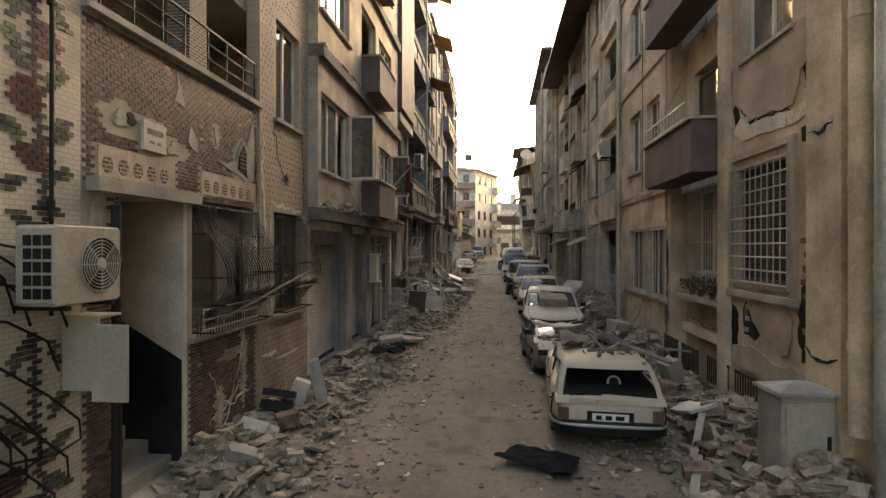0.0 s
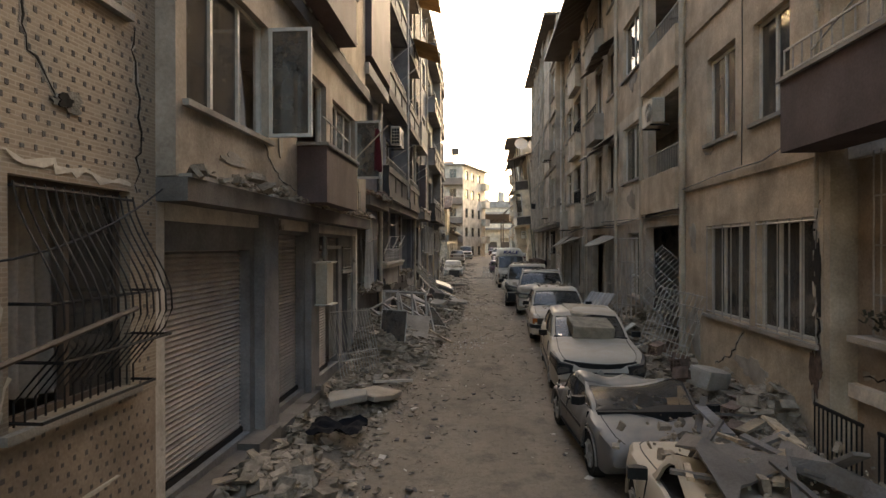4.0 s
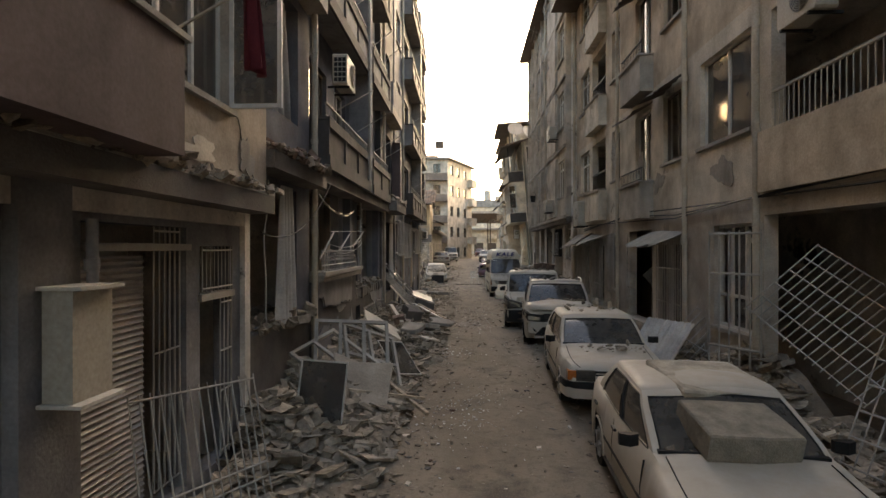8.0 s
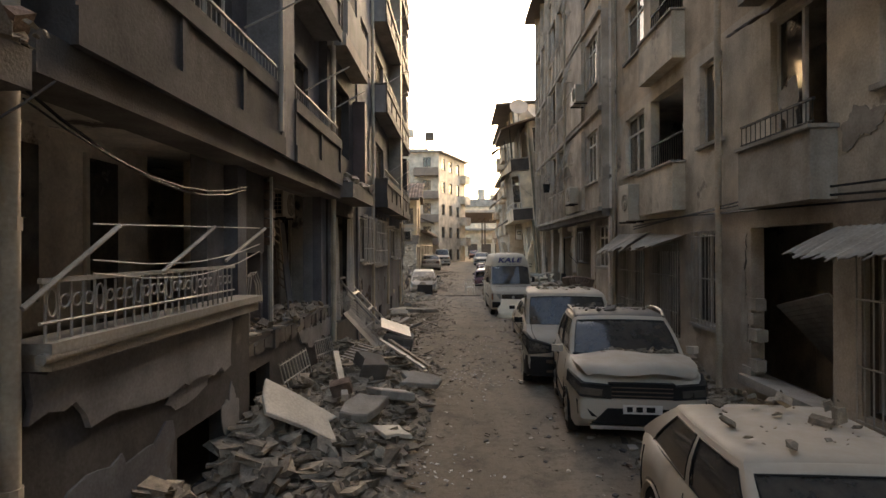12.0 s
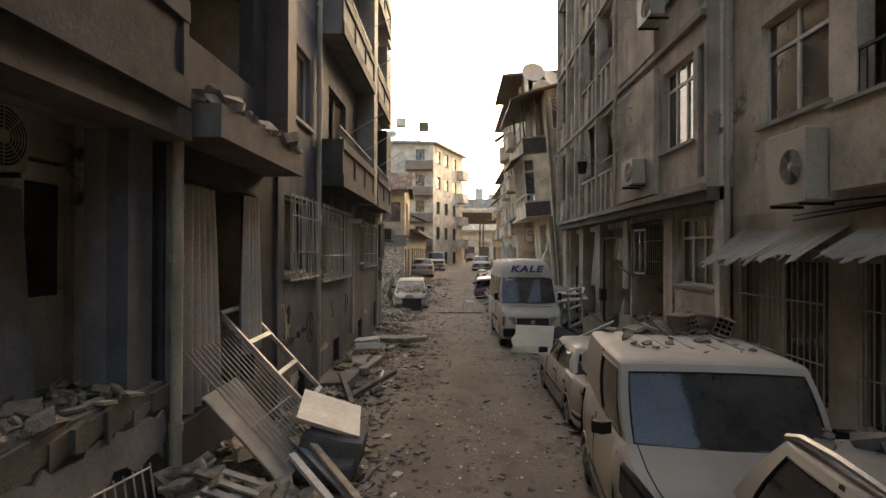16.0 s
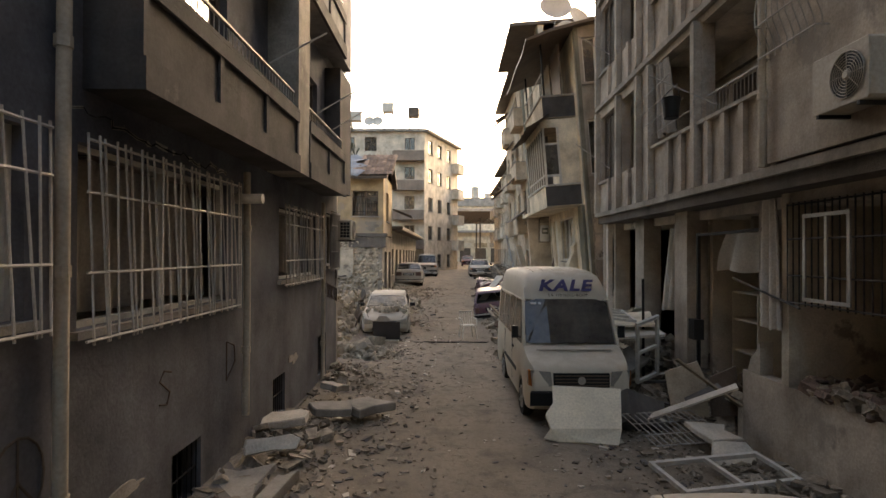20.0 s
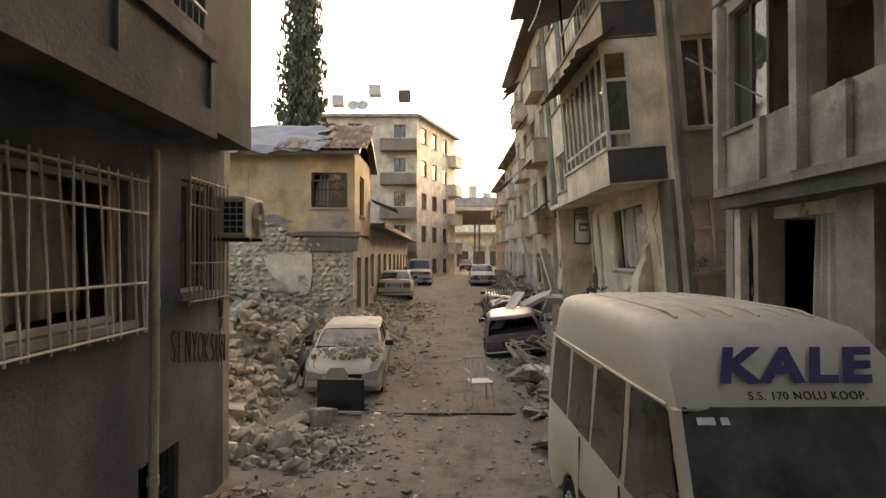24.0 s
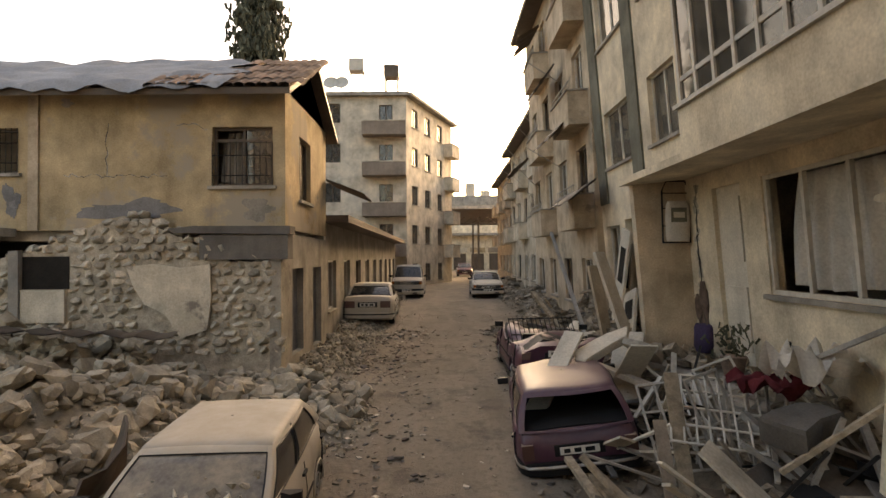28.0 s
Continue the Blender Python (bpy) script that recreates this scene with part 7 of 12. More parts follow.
r5.curtain(bay, ya + 0.1, yb - 0.1, z + 0.75, z + 2.5, w1 - 0.3, FABRIC)
sheet("awning", "buckled sheet-metal hood over a bay window", "awning", Matrix.Translation((3.95 - w1 - 0.35, (ya + yb) / 2 - 0.2, z + 3.42)) @ pose(0, 0, 0, 0, 0, -90) @ rot("X", 32), yb - ya + 0.5, 0.95, PVC_D, waves=8, amp=0.02, ragged_edge=0.12, seed=7, group="awnings")
# open balcony above it, under a low roof hung with tin
r5.balcony(ya, yb + 0.2, 7.5, 1.1, 0.55, PL_TAN, rail=0.75, rail_mat=IRON_L, name="balcony", nbars=14)
r5.block("stained_skirt", ya - 0.014, ya - 0.004, 7.36, 8.04, 0.02, 1.09, PL_SLATE_DIM)
for y in (ya + 0.05, yb):
    rod(RH, "balcony_post", r5.p(y, 8.05, 1.0), r5.p(y, 10.0, 1.0), 0.035, IRON)
r5.block("balcony_screen", ya + 0.2, ya + 1.6, 7.5, 9.9, 0.35, 0.4, PVC_D)
r5.curtain(RH, ya + 1.7, yb - 0.2, 8.1, 9.8, 0.4, FABRIC_D, folds=6)
part("roof_near", MB().rings([[(2.35, y, 9.72 + 0.06 * math.sin(y * 2)), (3.2, y, 10.05), (5.6, y, 10.5), (8.3, y, 10.3), (8.3, y, 10.2), (5.6, y, 10.4), (3.2, y, 9.95), (2.35, y, 9.64 + 0.06 * math.sin(y * 2))] for y in (51.2, 52.4, 53.6, 54.8, 56.0, 57.3)]), PVC_D, RH)
r5.rooms(H0, 57.4, [0.02, 4.4, 7.5, 10.0], 4.2, mat=ROOM)
r5.rooms(57.4, H1, [0.02, 4.4, 7.5, 10.4, 12.7], 4.2, mat=ROOM)
# end wall towards the ribbed house
xe = FrontX(RH, H0 - 0.2, 1)
xe.wall(3.97, 8.3, 0.0, 10.2, [(4.12, 5.05, 2.5, 3.95), (4.2, 5.5, 5.3, 7.1), (4.2, 5.5, 8.3, 9.8)], PL_GREY, thick=0.2, name="end_wall")
xe.window(4.12, 5.05, 2.5, 3.95, 2, PVC, missing=(0, 1), transom=3.35)
xe.curtain(RH, 4.62, 5.0, 2.6, 3.9, -0.4, FLAG_R, folds=3)
xe.grille(4.6, 5.03, 2.55, 3.3, 4, [2.62, 2.85, 3.08, 3.28], IRON_L, w=0.03)
for z0, z1 in ((5.3, 7.1), (8.3, 9.8)):
    xe.window(4.2, 5.5, z0, z1, 3, PVC, cloth=FABRIC)
xe.crack([(4.1, 5.0), (4.2, 4.2), (4.1, 3.0), (4.15, 1.5)], 0.016, 166)
xe.patch(5.3, 4.5, 0.9, 0.3, 167, CONC)
part("olive_stripe", MB().box(3.96, 4.08, H0 - 0.25, H0 - 0.204, 0, 10.2), PL_GREEN, RH)
part("roof", MB().box(2.75, 8.4, 57.3, H1, 12.7, 12.84), PVC_D, RH)
part("step_wall", MB().box(4.18, 8.1, 57.4, 57.55, 10.0, 12.7), PL_IVORY, RH)
r5.crack([(52.4, 4.3), (52.9, 3.6), (52.7, 2.6)], 0.02, 161)
r5.crack([(57.9, 4.2), (58.0, 2.4), (57.8, 0.8)], 0.08, 162)
for y, z, a, b, sd, mt in ((58.0, 2.0, 0.3, 0.9, 163, BRICK_R), (59.8, 1.5, 0.4, 0.8, 164, STUCCO_PATCH), (53.6, 3.6, 0.5, 0.3, 165, PL_PALE)):
    r5.patch(y, z, a, b, sd, mt)
for k, (x, y, r) in enumerate(((3.4, 52.6, 0.55), (4.4, 53.4, 0.5), (3.9, 55.0, 0.45))):
    dish(pose(x - 0.6, y, 10.75, 0, 0, 30 * k), r)
tank = thing("water_tank", "white cylindrical roof water tank lying on its side", "water tank", pose(3.4, 54.2, 11.3))
part("drum", MB().rings([[(0.45 * s * math.cos(a), y, 0.45 * s * math.sin(a)) for a in (k * math.pi / 8 for k in range(16))] for s, y in ((0.7, -0.7), (1, -0.6), (1, 0.6), (0.7, 0.7))]), PLASTIC_W, tank, smooth=50)
rk = thing("shopping_trolley", "folding trolley with a printed woven sack hung on the wall", "trolley", pose(3.42, 58.24, 3.75, -2, 0, 0))
part("trolley_frame", MB().tube([(-0.25, -0.03, 0.0), (-0.25, -0.03, 0.95), (-0.17, -0.03, 1.12), (0.17, -0.03, 1.12), (0.25, -0.03, 0.95), (0.25, -0.03, 0.0), (-0.25, -0.03, 0.0)], 0.016, 6), IRON, rk, smooth=50)
for z in (0.3, 0.62, 0.9):
    rod(rk, "cross_bar", (-0.25, -0.03, z), (0.25, -0.03, z), 0.01, IRON)
part("sack", MB().rings([[(0.22 * q * math.cos(a), -0.09 + 0.06 * math.sin(a), z) for a in (k * math.pi / 7 for k in range(14))] for q, z in ((0.9, 0.02), (1, 0.1), (1.02, 0.45), (0.95, 0.68), (0.8, 0.74))]), FABRIC, rk, smooth=60)
ps_ = part("print_block", MB().box(-0.14, 0.14, -0.16, -0.152, 0.36, 0.62), PL_GREEN, rk)
part("print_bar", MB().box(-0.1, 0.1, -0.164, -0.161, 0.44, 0.54), WHITE_PL, ps_)
pbag = thing("hanging_bag", "dark violet cloth bag hung on a plant stand", "bag", pose(3.4, 57.2, 1.95))
part("bag", MB().rings([[(0.12 * s * math.cos(a), 0.22 * s * math.sin(a), z) for a in (k * math.pi / 6 for k in range(12))] for s, z in ((0.8, 0), (1.05, 0.1), (1, 0.4), (0.8, 0.45))]), surface("violet_cloth", (0.06, 0.045, 0.09), var=0.2), pbag, smooth=60)
part("strap", MB().tube([(0, -0.12, 0.44), (0, 0, 0.66), (0, 0.12, 0.44)], 0.012, 5), PVC_D, pbag)

# ---- row beyond, on the east side ----
def row_house(name, label, x, side, y0, y1, floors, wallm, lean=0.0, deep=5.0, bal=True, seed=1):
    rr = random.Random(seed)
    b = thing(name, label, "building", Matrix.Translation((x, 0, gz(y0))) @ rot("Y", lean) @ Matrix.Translation((-x, 0, 0)))
    f = Facade(b, x, side)
    zs = [0.0, 3.4] + [3.4 + 3.0 * k for k in range(1, floors)]
    n = max(2, int((y1 - y0) / 2.4))
    for a, z in enumerate(zs[:-1]):
        zt = zs[a + 1]
        holes = []
        for k in range(n):
            yc = y0 + (k + 0.5) * (y1 - y0) / n
            holes.append((yc - 0.6, yc + 0.6, z + 0.9, z + 2.35))
        f.wall(y0, y1, z, zt, holes, wallm)
        for k, h in enumerate(holes):
            f.window(*h, 2, PVC if rr.random() < 0.7 else PVC_D, missing=(rr.randrange(3),), cloth=FABRIC if rr.random() < 0.4 else None)
            if bal and a and k % 2 == 0:
                f.balcony(h[0] - 0.5, h[1] + 0.5, z, 0.6, 0.8, wallm, rail=0.25, nbars=8, rail_mat=IRON_L)
            if a and rr.random() < 0.5:
                rod(b, "awning_rod", f.p(h[0], z + 2.0, 0.1), f.p(h[0] + rr.uniform(-0.4, 0.4), z + 2.5 + rr.random(), 1.3), 0.018, IRON_L)
    f.rooms(y0, y1, zs, deep)
    xs = sorted((x + side * 0.7, x - side * (deep + 0.3)))
    part("roof", MB().box(xs[0], xs[1], y0, y1, zs[-1], zs[-1] + 0.2), PVC_D, b)
    ew = sorted((x - side * 0.23, x - side * deep))
    part("end_wall", MB().box(ew[0], ew[1], y0 - 0.2, y0 - 0.004, 0, zs[-1]), wallm, b)
    return b


row_house("cream_row_house", "cream row house with torn awnings and bent rods", 3.7, -1, 63.8, 74.0, 4, PL_CREAM, lean=-2.5, seed=3)
row_house("pale_row_house", "pale row house with balconies in the distance", 4.2, -1, 74.4, 88.0, 3, PL_PALE, seed=4)
row_house("tan_row_house", "tan row house far along the street", 5.0, -1, 88.4, 106.0, 3, PL_TAN, seed=5)
for k in range(5):
    sheet("awning", "torn hanging sheet-metal awning on bent rods", "awning", pose(3.2 - 0.1 * k, 63.5 + 2.2 * k, 5.5 + (k * 2.3) % 7, 0, 0, -90) @ rot("X", 35 + 8 * (k % 3)), 2.2, 1.1, PVC_D, waves=5, amp=0.02, ragged_edge=0.3, seed=30 + k, group="awnings")

# ---- yellow house behind the rubble ----
Y = building("yellow_house", "two-storey ochre plastered house with a tarpaulin over its tiled roof")
yb0 = 59.2
yf = FrontX(Y, yb0, 1)
yf.wall(-17.0, -3.95, 4.1, 6.9, [(-13.5, -12.5, 5.1, 6.1), (-9.85, -9.28, 5.25, 6.15), (-5.4, -4.2, 4.97, 6.15)], PL_YELLOW, thick=0.25, name="front_wall")
ys_ = Facade(Y, -3.95, 1)
ys_.wall(yb0 + 0.25, 63.0, 4.1, 6.9, [(60.3, 61.3, 4.8, 6.2)], PL_YELLOW)
ys_.wall(yb0 - 0.3, 63.0, 0.0, 4.0, [(59.7, 60.6, 1.5, 3.3), (61.5, 62.4, 1.4, 3.3)], PL_GREY)
for a in ((60.3, 61.3, 4.8, 6.2),):
    ys_.window(*a, 2, PVC_D)
for a in ((59.7, 60.6, 1.5, 3.3), (61.5, 62.4, 1.4, 3.3)):
    ys_.block("boarded_opening", *a, -0.2, -0.14, PL_DARK)
for x0, x1, z0, z1, n in ((-13.5, -12.5, 5.1, 6.1, 2), (-9.85, -9.28, 5.25, 6.15, 1), (-5.4, -4.2, 4.97, 6.15, 2)):
    yf.window(x0, x1, z0, z1, n, PVC_D, cloth=FABRIC_D if n == 2 else None, missing=(0,), transom=z0 + 0.78 * (z1 - z0) if n == 2 else 0.0)
    yf.grille(x0, x1, z0, z1 - 0.3 if n == 2 else z1, 10 if n == 2 else 5, [z0 + 0.2, z0 + 0.6], IRON, w=0.02)
yf.block("pilaster", -9.05, -8.85, 4.1, 6.9, 0.003, 0.05, PL_TAN)
yf.crack([(-7.5, 6.2), (-7.48, 5.7), (-7.5, 5.2)], 0.015, 170)
yf.crack([(-8.4, 5.2), (-7.4, 5.17), (-6.3, 5.18)], 0.012, 171)
yf.crack([(-6.1, 6.2), (-5.7, 6.18), (-5.5, 6.1)], 0.012, 172)
for x, z, a, b, sd, mt in ((-7.0, 4.5, 1.3, 0.3, 173, PL_DARK), (-9.4, 4.7, 0.22, 0.5, 174, PL_DARK), (-4.5, 4.5, 0.5, 0.3, 175, PL_GREY), (-8.3, 6.65, 0.2, 0.12, 176, CONC)):
    yf.patch(x, z, a, b, sd, mt, proud=0.004, n=23)
part("back_wall", MB().box(-17, -3.96, 62.8, 63.0, 0, 6.9), ROOM, Y)
part("floor_slab", MB().box(-17, -4.2, yb0 + 0.26, 62.8, 3.9, 4.1), ROOM, Y)
part("partition", MB().box(-9.2, -9.0, yb0 + 0.26, 62.8, 4.1, 6.9), ROOM, Y)
bcl = thing("blue_blanket", "blue blanket hung over the edge of the yellow house", "blanket")
part("cloth", MB().rings([[(-10.75 + 0.07 * k, yb0 - 0.5 + 0.05 * math.sin(k * 2.0 + a), 3.95 - 0.2 * a) for k in range(9)] for a in range(6)], caps=False, closed=False), BLUE_CL, bcl, smooth=60)
part("cloth_fold", MB().rings([[(-11.6 + 0.1 * k, yb0 - 0.6 + 0.07 * math.sin(k * 1.7 + a), 6.9 - 0.33 * a) for k in range(8)] for a in range(9)], caps=False, closed=False), BLUE_CL, bcl, smooth=60)

part("slab_edge", MB().box(-17, -9.3, yb0 - 0.4, yb0 - 0.004, 3.98, 4.14), CONC, Y)
part("slab_edge", MB().slab([(-6.0, yb0 - 0.4, 4.02), (-3.75, yb0 - 0.4, 3.98), (-3.75, yb0 - 0.4, 4.14), (-5.6, yb0 - 0.4, 4.15), (-6.1, yb0 - 0.4, 4.1)], (0, 0.396, 0)), CONC_DK, Y)
part("lintel", MB().box(-5.5, -3.8, yb0 - 0.36, yb0 - 0.01, 3.5, 3.976), CONC_DK, Y)
# roof: eave to ridge, tiles at its free end, tarpaulin over the rest
ev, rd = (yb0 - 0.5, 6.78), (61.15, 8.1)
part("roof", MB().rings([[(x, ev[0], ev[1]), (x, rd[0], rd[1]), (x, 63.5, 6.82), (x, 63.5, 6.7), (x, rd[0], rd[1] - 0.14), (x, ev[0], ev[1] - 0.12)] for x in (-17.3, -3.72)]), PVC_D, Y)
part("gable", MB().slab([(-3.97, yb0, 6.88), (-3.97, 63.0, 6.88), (-3.97, rd[0], rd[1] - 0.15)], (0.0, 0, 0.001)), PL_YELLOW, Y)
tm_ = MB().rings([[(0.13 * math.cos(a), yy, 0.09 * math.sin(a)) for a in (math.pi * k / 5 for k in range(6))] for yy in (0, 0.42)], closed=False, caps=False).mesh("roof_tile")
tm_.materials.append(ROOFTILE)
sl = math.atan2(rd[1] - ev[1], rd[0] - ev[0])
rr = random.Random(8)
for a in range(14):
    for c in range(7):
        x, t = -6.4 + a * 0.215, c / 7
        if x < -5.2 + rr.uniform(-0.4, 0.6) and t > 0.15:
            continue
        part("tile", tm_, None, Y, m=Matrix.Translation((x, ev[0] + (rd[0] - ev[0]) * t, ev[1] + (rd[1] - ev[1]) * t + 0.02 + 0.02 * (c % 2))) @ Matrix.Rotation(sl + rr.uniform(-0.03, 0.03), 4, "X"))
tp = MB()
cols, rows = 60, 14
g = []
for a in range(rows + 1):
    row = []
    for c in range(cols + 1):
        x = -17.4 + (12.3 + 0.35 * math.sin(a * 1.3) ) * c / cols
        t = a / rows * 0.98 + 0.01 * math.sin(c * 0.9)
        row.append((x, ev[0] - 0.08 + (rd[0] - ev[0]) * t, ev[1] + 0.05 + (rd[1] - ev[1]) * t + 0.1 * noise.noise(Vector((x * 0.9, a * 0.5, 2))) + 0.05 * abs(math.sin(c * 0.55)) - ((0.1 + 0.22 * noise.noise(Vector((x * 1.7, 0, 9)))) if a == 0 else 0)))
    g.append(row)
tp.rings(g, caps=False, closed=False)
tagged(part("tarpaulin", tp, TARP, smooth=40), "grey tarpaulin draped over the tiled roof", "tarpaulin")
# ragged stone ground floor wall
sw = thing("stone_wall_ruin", "broken rubble-stone wall with plaster remnants under the yellow house", "wall")
part("wall_core", MB().slab([(-9.6, yb0 - 0.28, 0.2), (-9.6, yb0 - 0.28, 3.5), (-8.74, yb0 - 0.28, 3.7), (-7.4, yb0 - 0.28, 4.25), (-6.6, yb0 - 0.28, 4.25), (-4.9, yb0 - 0.28, 3.45), (-3.97, yb0 - 0.28, 3.45), (-3.97, yb0 - 0.28, 0.2)], (0, 0.26, 0)), STONE, sw)
rr = random.Random(21)
stone_meshes = []
for k in range(8):
    bm = bmesh.new()
    for _ in range(26):
        d = Vector((rr.gauss(0, 1), rr.gauss(0, 1), rr.gauss(0, 1))).normalized()
        q = 0.46 / max(abs(d.x) ** 4 + abs(d.y) ** 4 + abs(d.z) ** 4, 0.001) ** 0.25
        bm.verts.new(d * q * rr.uniform(0.86, 1.05))
    bmesh.ops.convex_hull(bm, input=bm.verts[:])
    bmesh.ops.delete(bm, geom=[v for v in bm.verts if not v.link_faces], context="VERTS")
    me = bpy.data.meshes.new("stone")
    bm.to_mesh(me)
    bm.free()
    stone_meshes.append(me)
wall_stones = [m.copy() for m in stone_meshes]
for m in wall_stones:
    m.materials.append(STONE)
z, count = 1.75, 0
while z < 4.6:
    x = -9.5 + 0.2 * rr.random()
    while x < -4.1:
        w = rr.uniform(0.16, 0.34)
        crest = min(4.45, 4.45 - 0.36 * abs(x + 7.0)) + rr.uniform(-0.05, 0.08)
        if z < crest and count < 299 and not (-6.75 < x + w / 2 < -5.3 and 2.1 < z < 3.45) and not (-9.0 < x + w / 2 < -8.0 and 2.3 < z < 3.62):
            part("stone", wall_stones[rr.randrange(8)], None, sw, m=Matrix.LocRotScale((x + w / 2, yb0 - 0.22 + rr.uniform(-0.04, 0.04), z), Euler((rr.gauss(0, 0.15), rr.gauss(0, 0.12), rr.gauss(0, 0.15))), (w * 1.1, 0.3, rr.uniform(0.15, 0.2))))
            count += 1
        x += w
    z += 0.165
o = [(-6.05 + a, yb0 - 0.38, 2.75 + b) for a, b in ((-0.85, 0.62), (-0.3, 0.68), (0.2, 0.6), (0.75, 0.66), (0.78, 0.0), (0.7, -0.6), (0.2, -0.75), (-0.1, -0.3), (-0.5, -0.1), (-0.72, 0.25))]
part("plaster_remnant", MB().slab(o, (0, 0.06, 0)), PL_PALE, sw)
part("window_hole", MB().box(-8.95, -8.05, yb0 - 0.3, yb0 - 0.284, 2.95, 3.58), CRACK, sw)
part("window_plaster", MB().box(-8.95, -8.1, yb0 - 0.36, yb0 - 0.284, 2.3, 2.94), PL_PALE, sw)
part("window_jamb", MB().box(-9.15, -8.96, yb0 - 0.4, yb0 - 0.284, 2.2, 3.7), CONC, sw)
lwh = building("white_annexe", "low cream annexe with a dark window strip beside the stone wall")
xa = FrontX(lwh, yb0 - 0.3, 1)
xa.wall(-16.5, -9.62, 0.3, 3.95, [(-15.8, -13.6, 1.5, 2.55), (-12.6, -11.3, 1.5, 2.55), (-11.0, -9.75, 1.5, 2.55)], PL_PALE, thick=0.25)
for a in ((-15.8, -13.6), (-12.6, -11.3), (-11.0, -9.75)):
    xa.window(*a, 1.5, 2.55, 2, PVC, inset=0.05)
xa.block("back_wall", -16.5, -9.62, 0.3, 3.95, -1.6, -1.5, PL_DARK)
sheet("awning", "dark tin awning on the side of the yellow house", "awning", pose(-3.9, 63.6, 5.6, 0, 0, 90) @ rot("X", 22), 1.6, 1.1, PVC_D, waves=5, amp=0.02, seed=44, group="awnings")
row_house("small_shop_row", "low grey shop row beyond the yellow house", -4.1, 1, 63.3, 86.0, 1, PL_GREY, seed=10, bal=False)

# ---- far white block with balconies ----
W = building("white_apartment_block", "white five-storey apartment block with brown balcony fronts and rooftop tanks")
zb = 0.8
lev = [zb + 2.9 * k for k in range(6)]
xw = FrontX(W, 88.0, 1)
for k in range(5):
    z = lev[k]
    hs_ = ((-11.6, -10.4, z + 1.0, z + 2.4), (-9.4, -8.2, z + 1.0, z + 2.4), (-5.4, -4.4, z + 0.2, z + 2.3))
    xw.wall(-13.0, -3.4, z, z + 2.9, hs_, BLOCK_W, thick=0.25, name="front_wall")
    for h in hs_:
        xw.window(*h, 2, PVC_D, sill=False)
    if k:
        bl = part("balcony", MB().box(-6.5, -3.4, 86.9, 87.0, z - 0.1, z + 0.85).box(-6.5, -6.4, 87.0, 87.99, z - 0.1, z + 0.85).box(-6.4, -3.4, 87.0, 87.99, z - 0.1, z + 0.05), BROWN_FRONT, W)
        part("capping", MB().box(-6.55, -3.36, 86.86, 87.04, z + 0.854, z + 0.92), BLOCK_W, bl)
ang = Matrix.Translation((-3.4, 88.0, zb)) @ pose(0, 0, 0, 0, 0, -20)
sd_ = thing("side_wing", "white side wing of the far block with stacked bays", "building", ang)
fs = Facade(sd_, 0.0, 1)
for k in range(5):
    z = 2.9 * k
    fs.wall(0.0, 10.0, z, z + 2.9, [(1.0, 2.2, z + 0.9, z + 2.3), (3.6, 4.8, z + 0.9, z + 2.3), (6.4, 7.6, z + 0.9, z + 2.3)], BLOCK_W)
    for y in (1.0, 3.6, 6.4):
        fs.window(y, y + 1.2, z + 0.9, z + 2.3, 2, PVC_D)
    if k:
        fs.balcony(8.0, 10.0, z, 0.8, 0.9, BLOCK_W)
part("back_wall", MB().box(-12.8, -3.6, 91.5, 91.7, zb, lev[5]), ROOM, W)
part("party_wall", MB().box(-13, -12.8, 88.25, 100, zb, lev[5]), BLOCK_W, W)
part("roof", MB().box(-13.2, -3.2, 87.6, 100, lev[5], lev[5] + 0.25), CONC, W)
part("roof", MB().box(-4.2, 0.5, -0.2, 10.3, 14.5, 14.7), CONC, sd_)
part("pent_roof", MB().rings([[(x, 89, lev[5] + 0.25), (x, 92.5, lev[5] + 1.3), (x, 96, lev[5] + 0.25)] for x in (-12.0, -5.0)]), ROOFTILE, W)
for x, y, z in ((-7.2, 89.5, lev[5] + 2.3), (-4.6, 89.8, lev[5] + 1.9), (-10.6, 90.2, lev[5] + 1.6)):
    tk = thing("water_tank", "rooftop water tank on a steel stand", "water tank", pose(x, y, z), "rooftop tanks")
    part("drum", MB().box(-0.55, 0.55, -0.5, 0.5, 0, 0.9), PLASTIC_W if x < -6 else PVC_D, tk)
    for a in (-0.45, 0.45):
        for c in (-0.4, 0.4):
            rod(tk, "leg", (a, c, -(z - lev[5] - 0.2)), (a, c, 0), 0.04, IRON_L)
for x in (-11.8, -9.0, -8.2):
    dish(pose(x, 88.6, lev[5] + 0.2), 0.55)

# ---- steel deck across the far end, and closing houses ----
ST = building("steel_canopy", "rust-brown steel canopy spanning the far end of the street", "canopy")
part("deck", MB().rings([[(x, 116, 9.6), (x, 116, 9.85), (x, 134, 8.9), (x, 134, 8.6)] for x in (-2.5, 9.8)]), PVC_D, ST)
part("fascia", MB().box(-2.6, 9.9, 115.8, 115.97, 9.55, 9.95), ZINC, ST)
for x in (-1.2, 3.8, 9.0):
    for y in (118.5, 131):
        rod(ST, "post", (x, y, 1.3), (x, y, 8.7), 0.18, PVC_D, True)
for x in range(-1, 9, 1):
    rod(ST, "truss", (x, 118.2, 7.9), (x + 1, 118.2, 8.7), 0.05, PVC_D)
part("lower_chord", MB().box(-1.5, 9.5, 118.1, 118.3, 7.75, 7.9), PVC_D, ST)
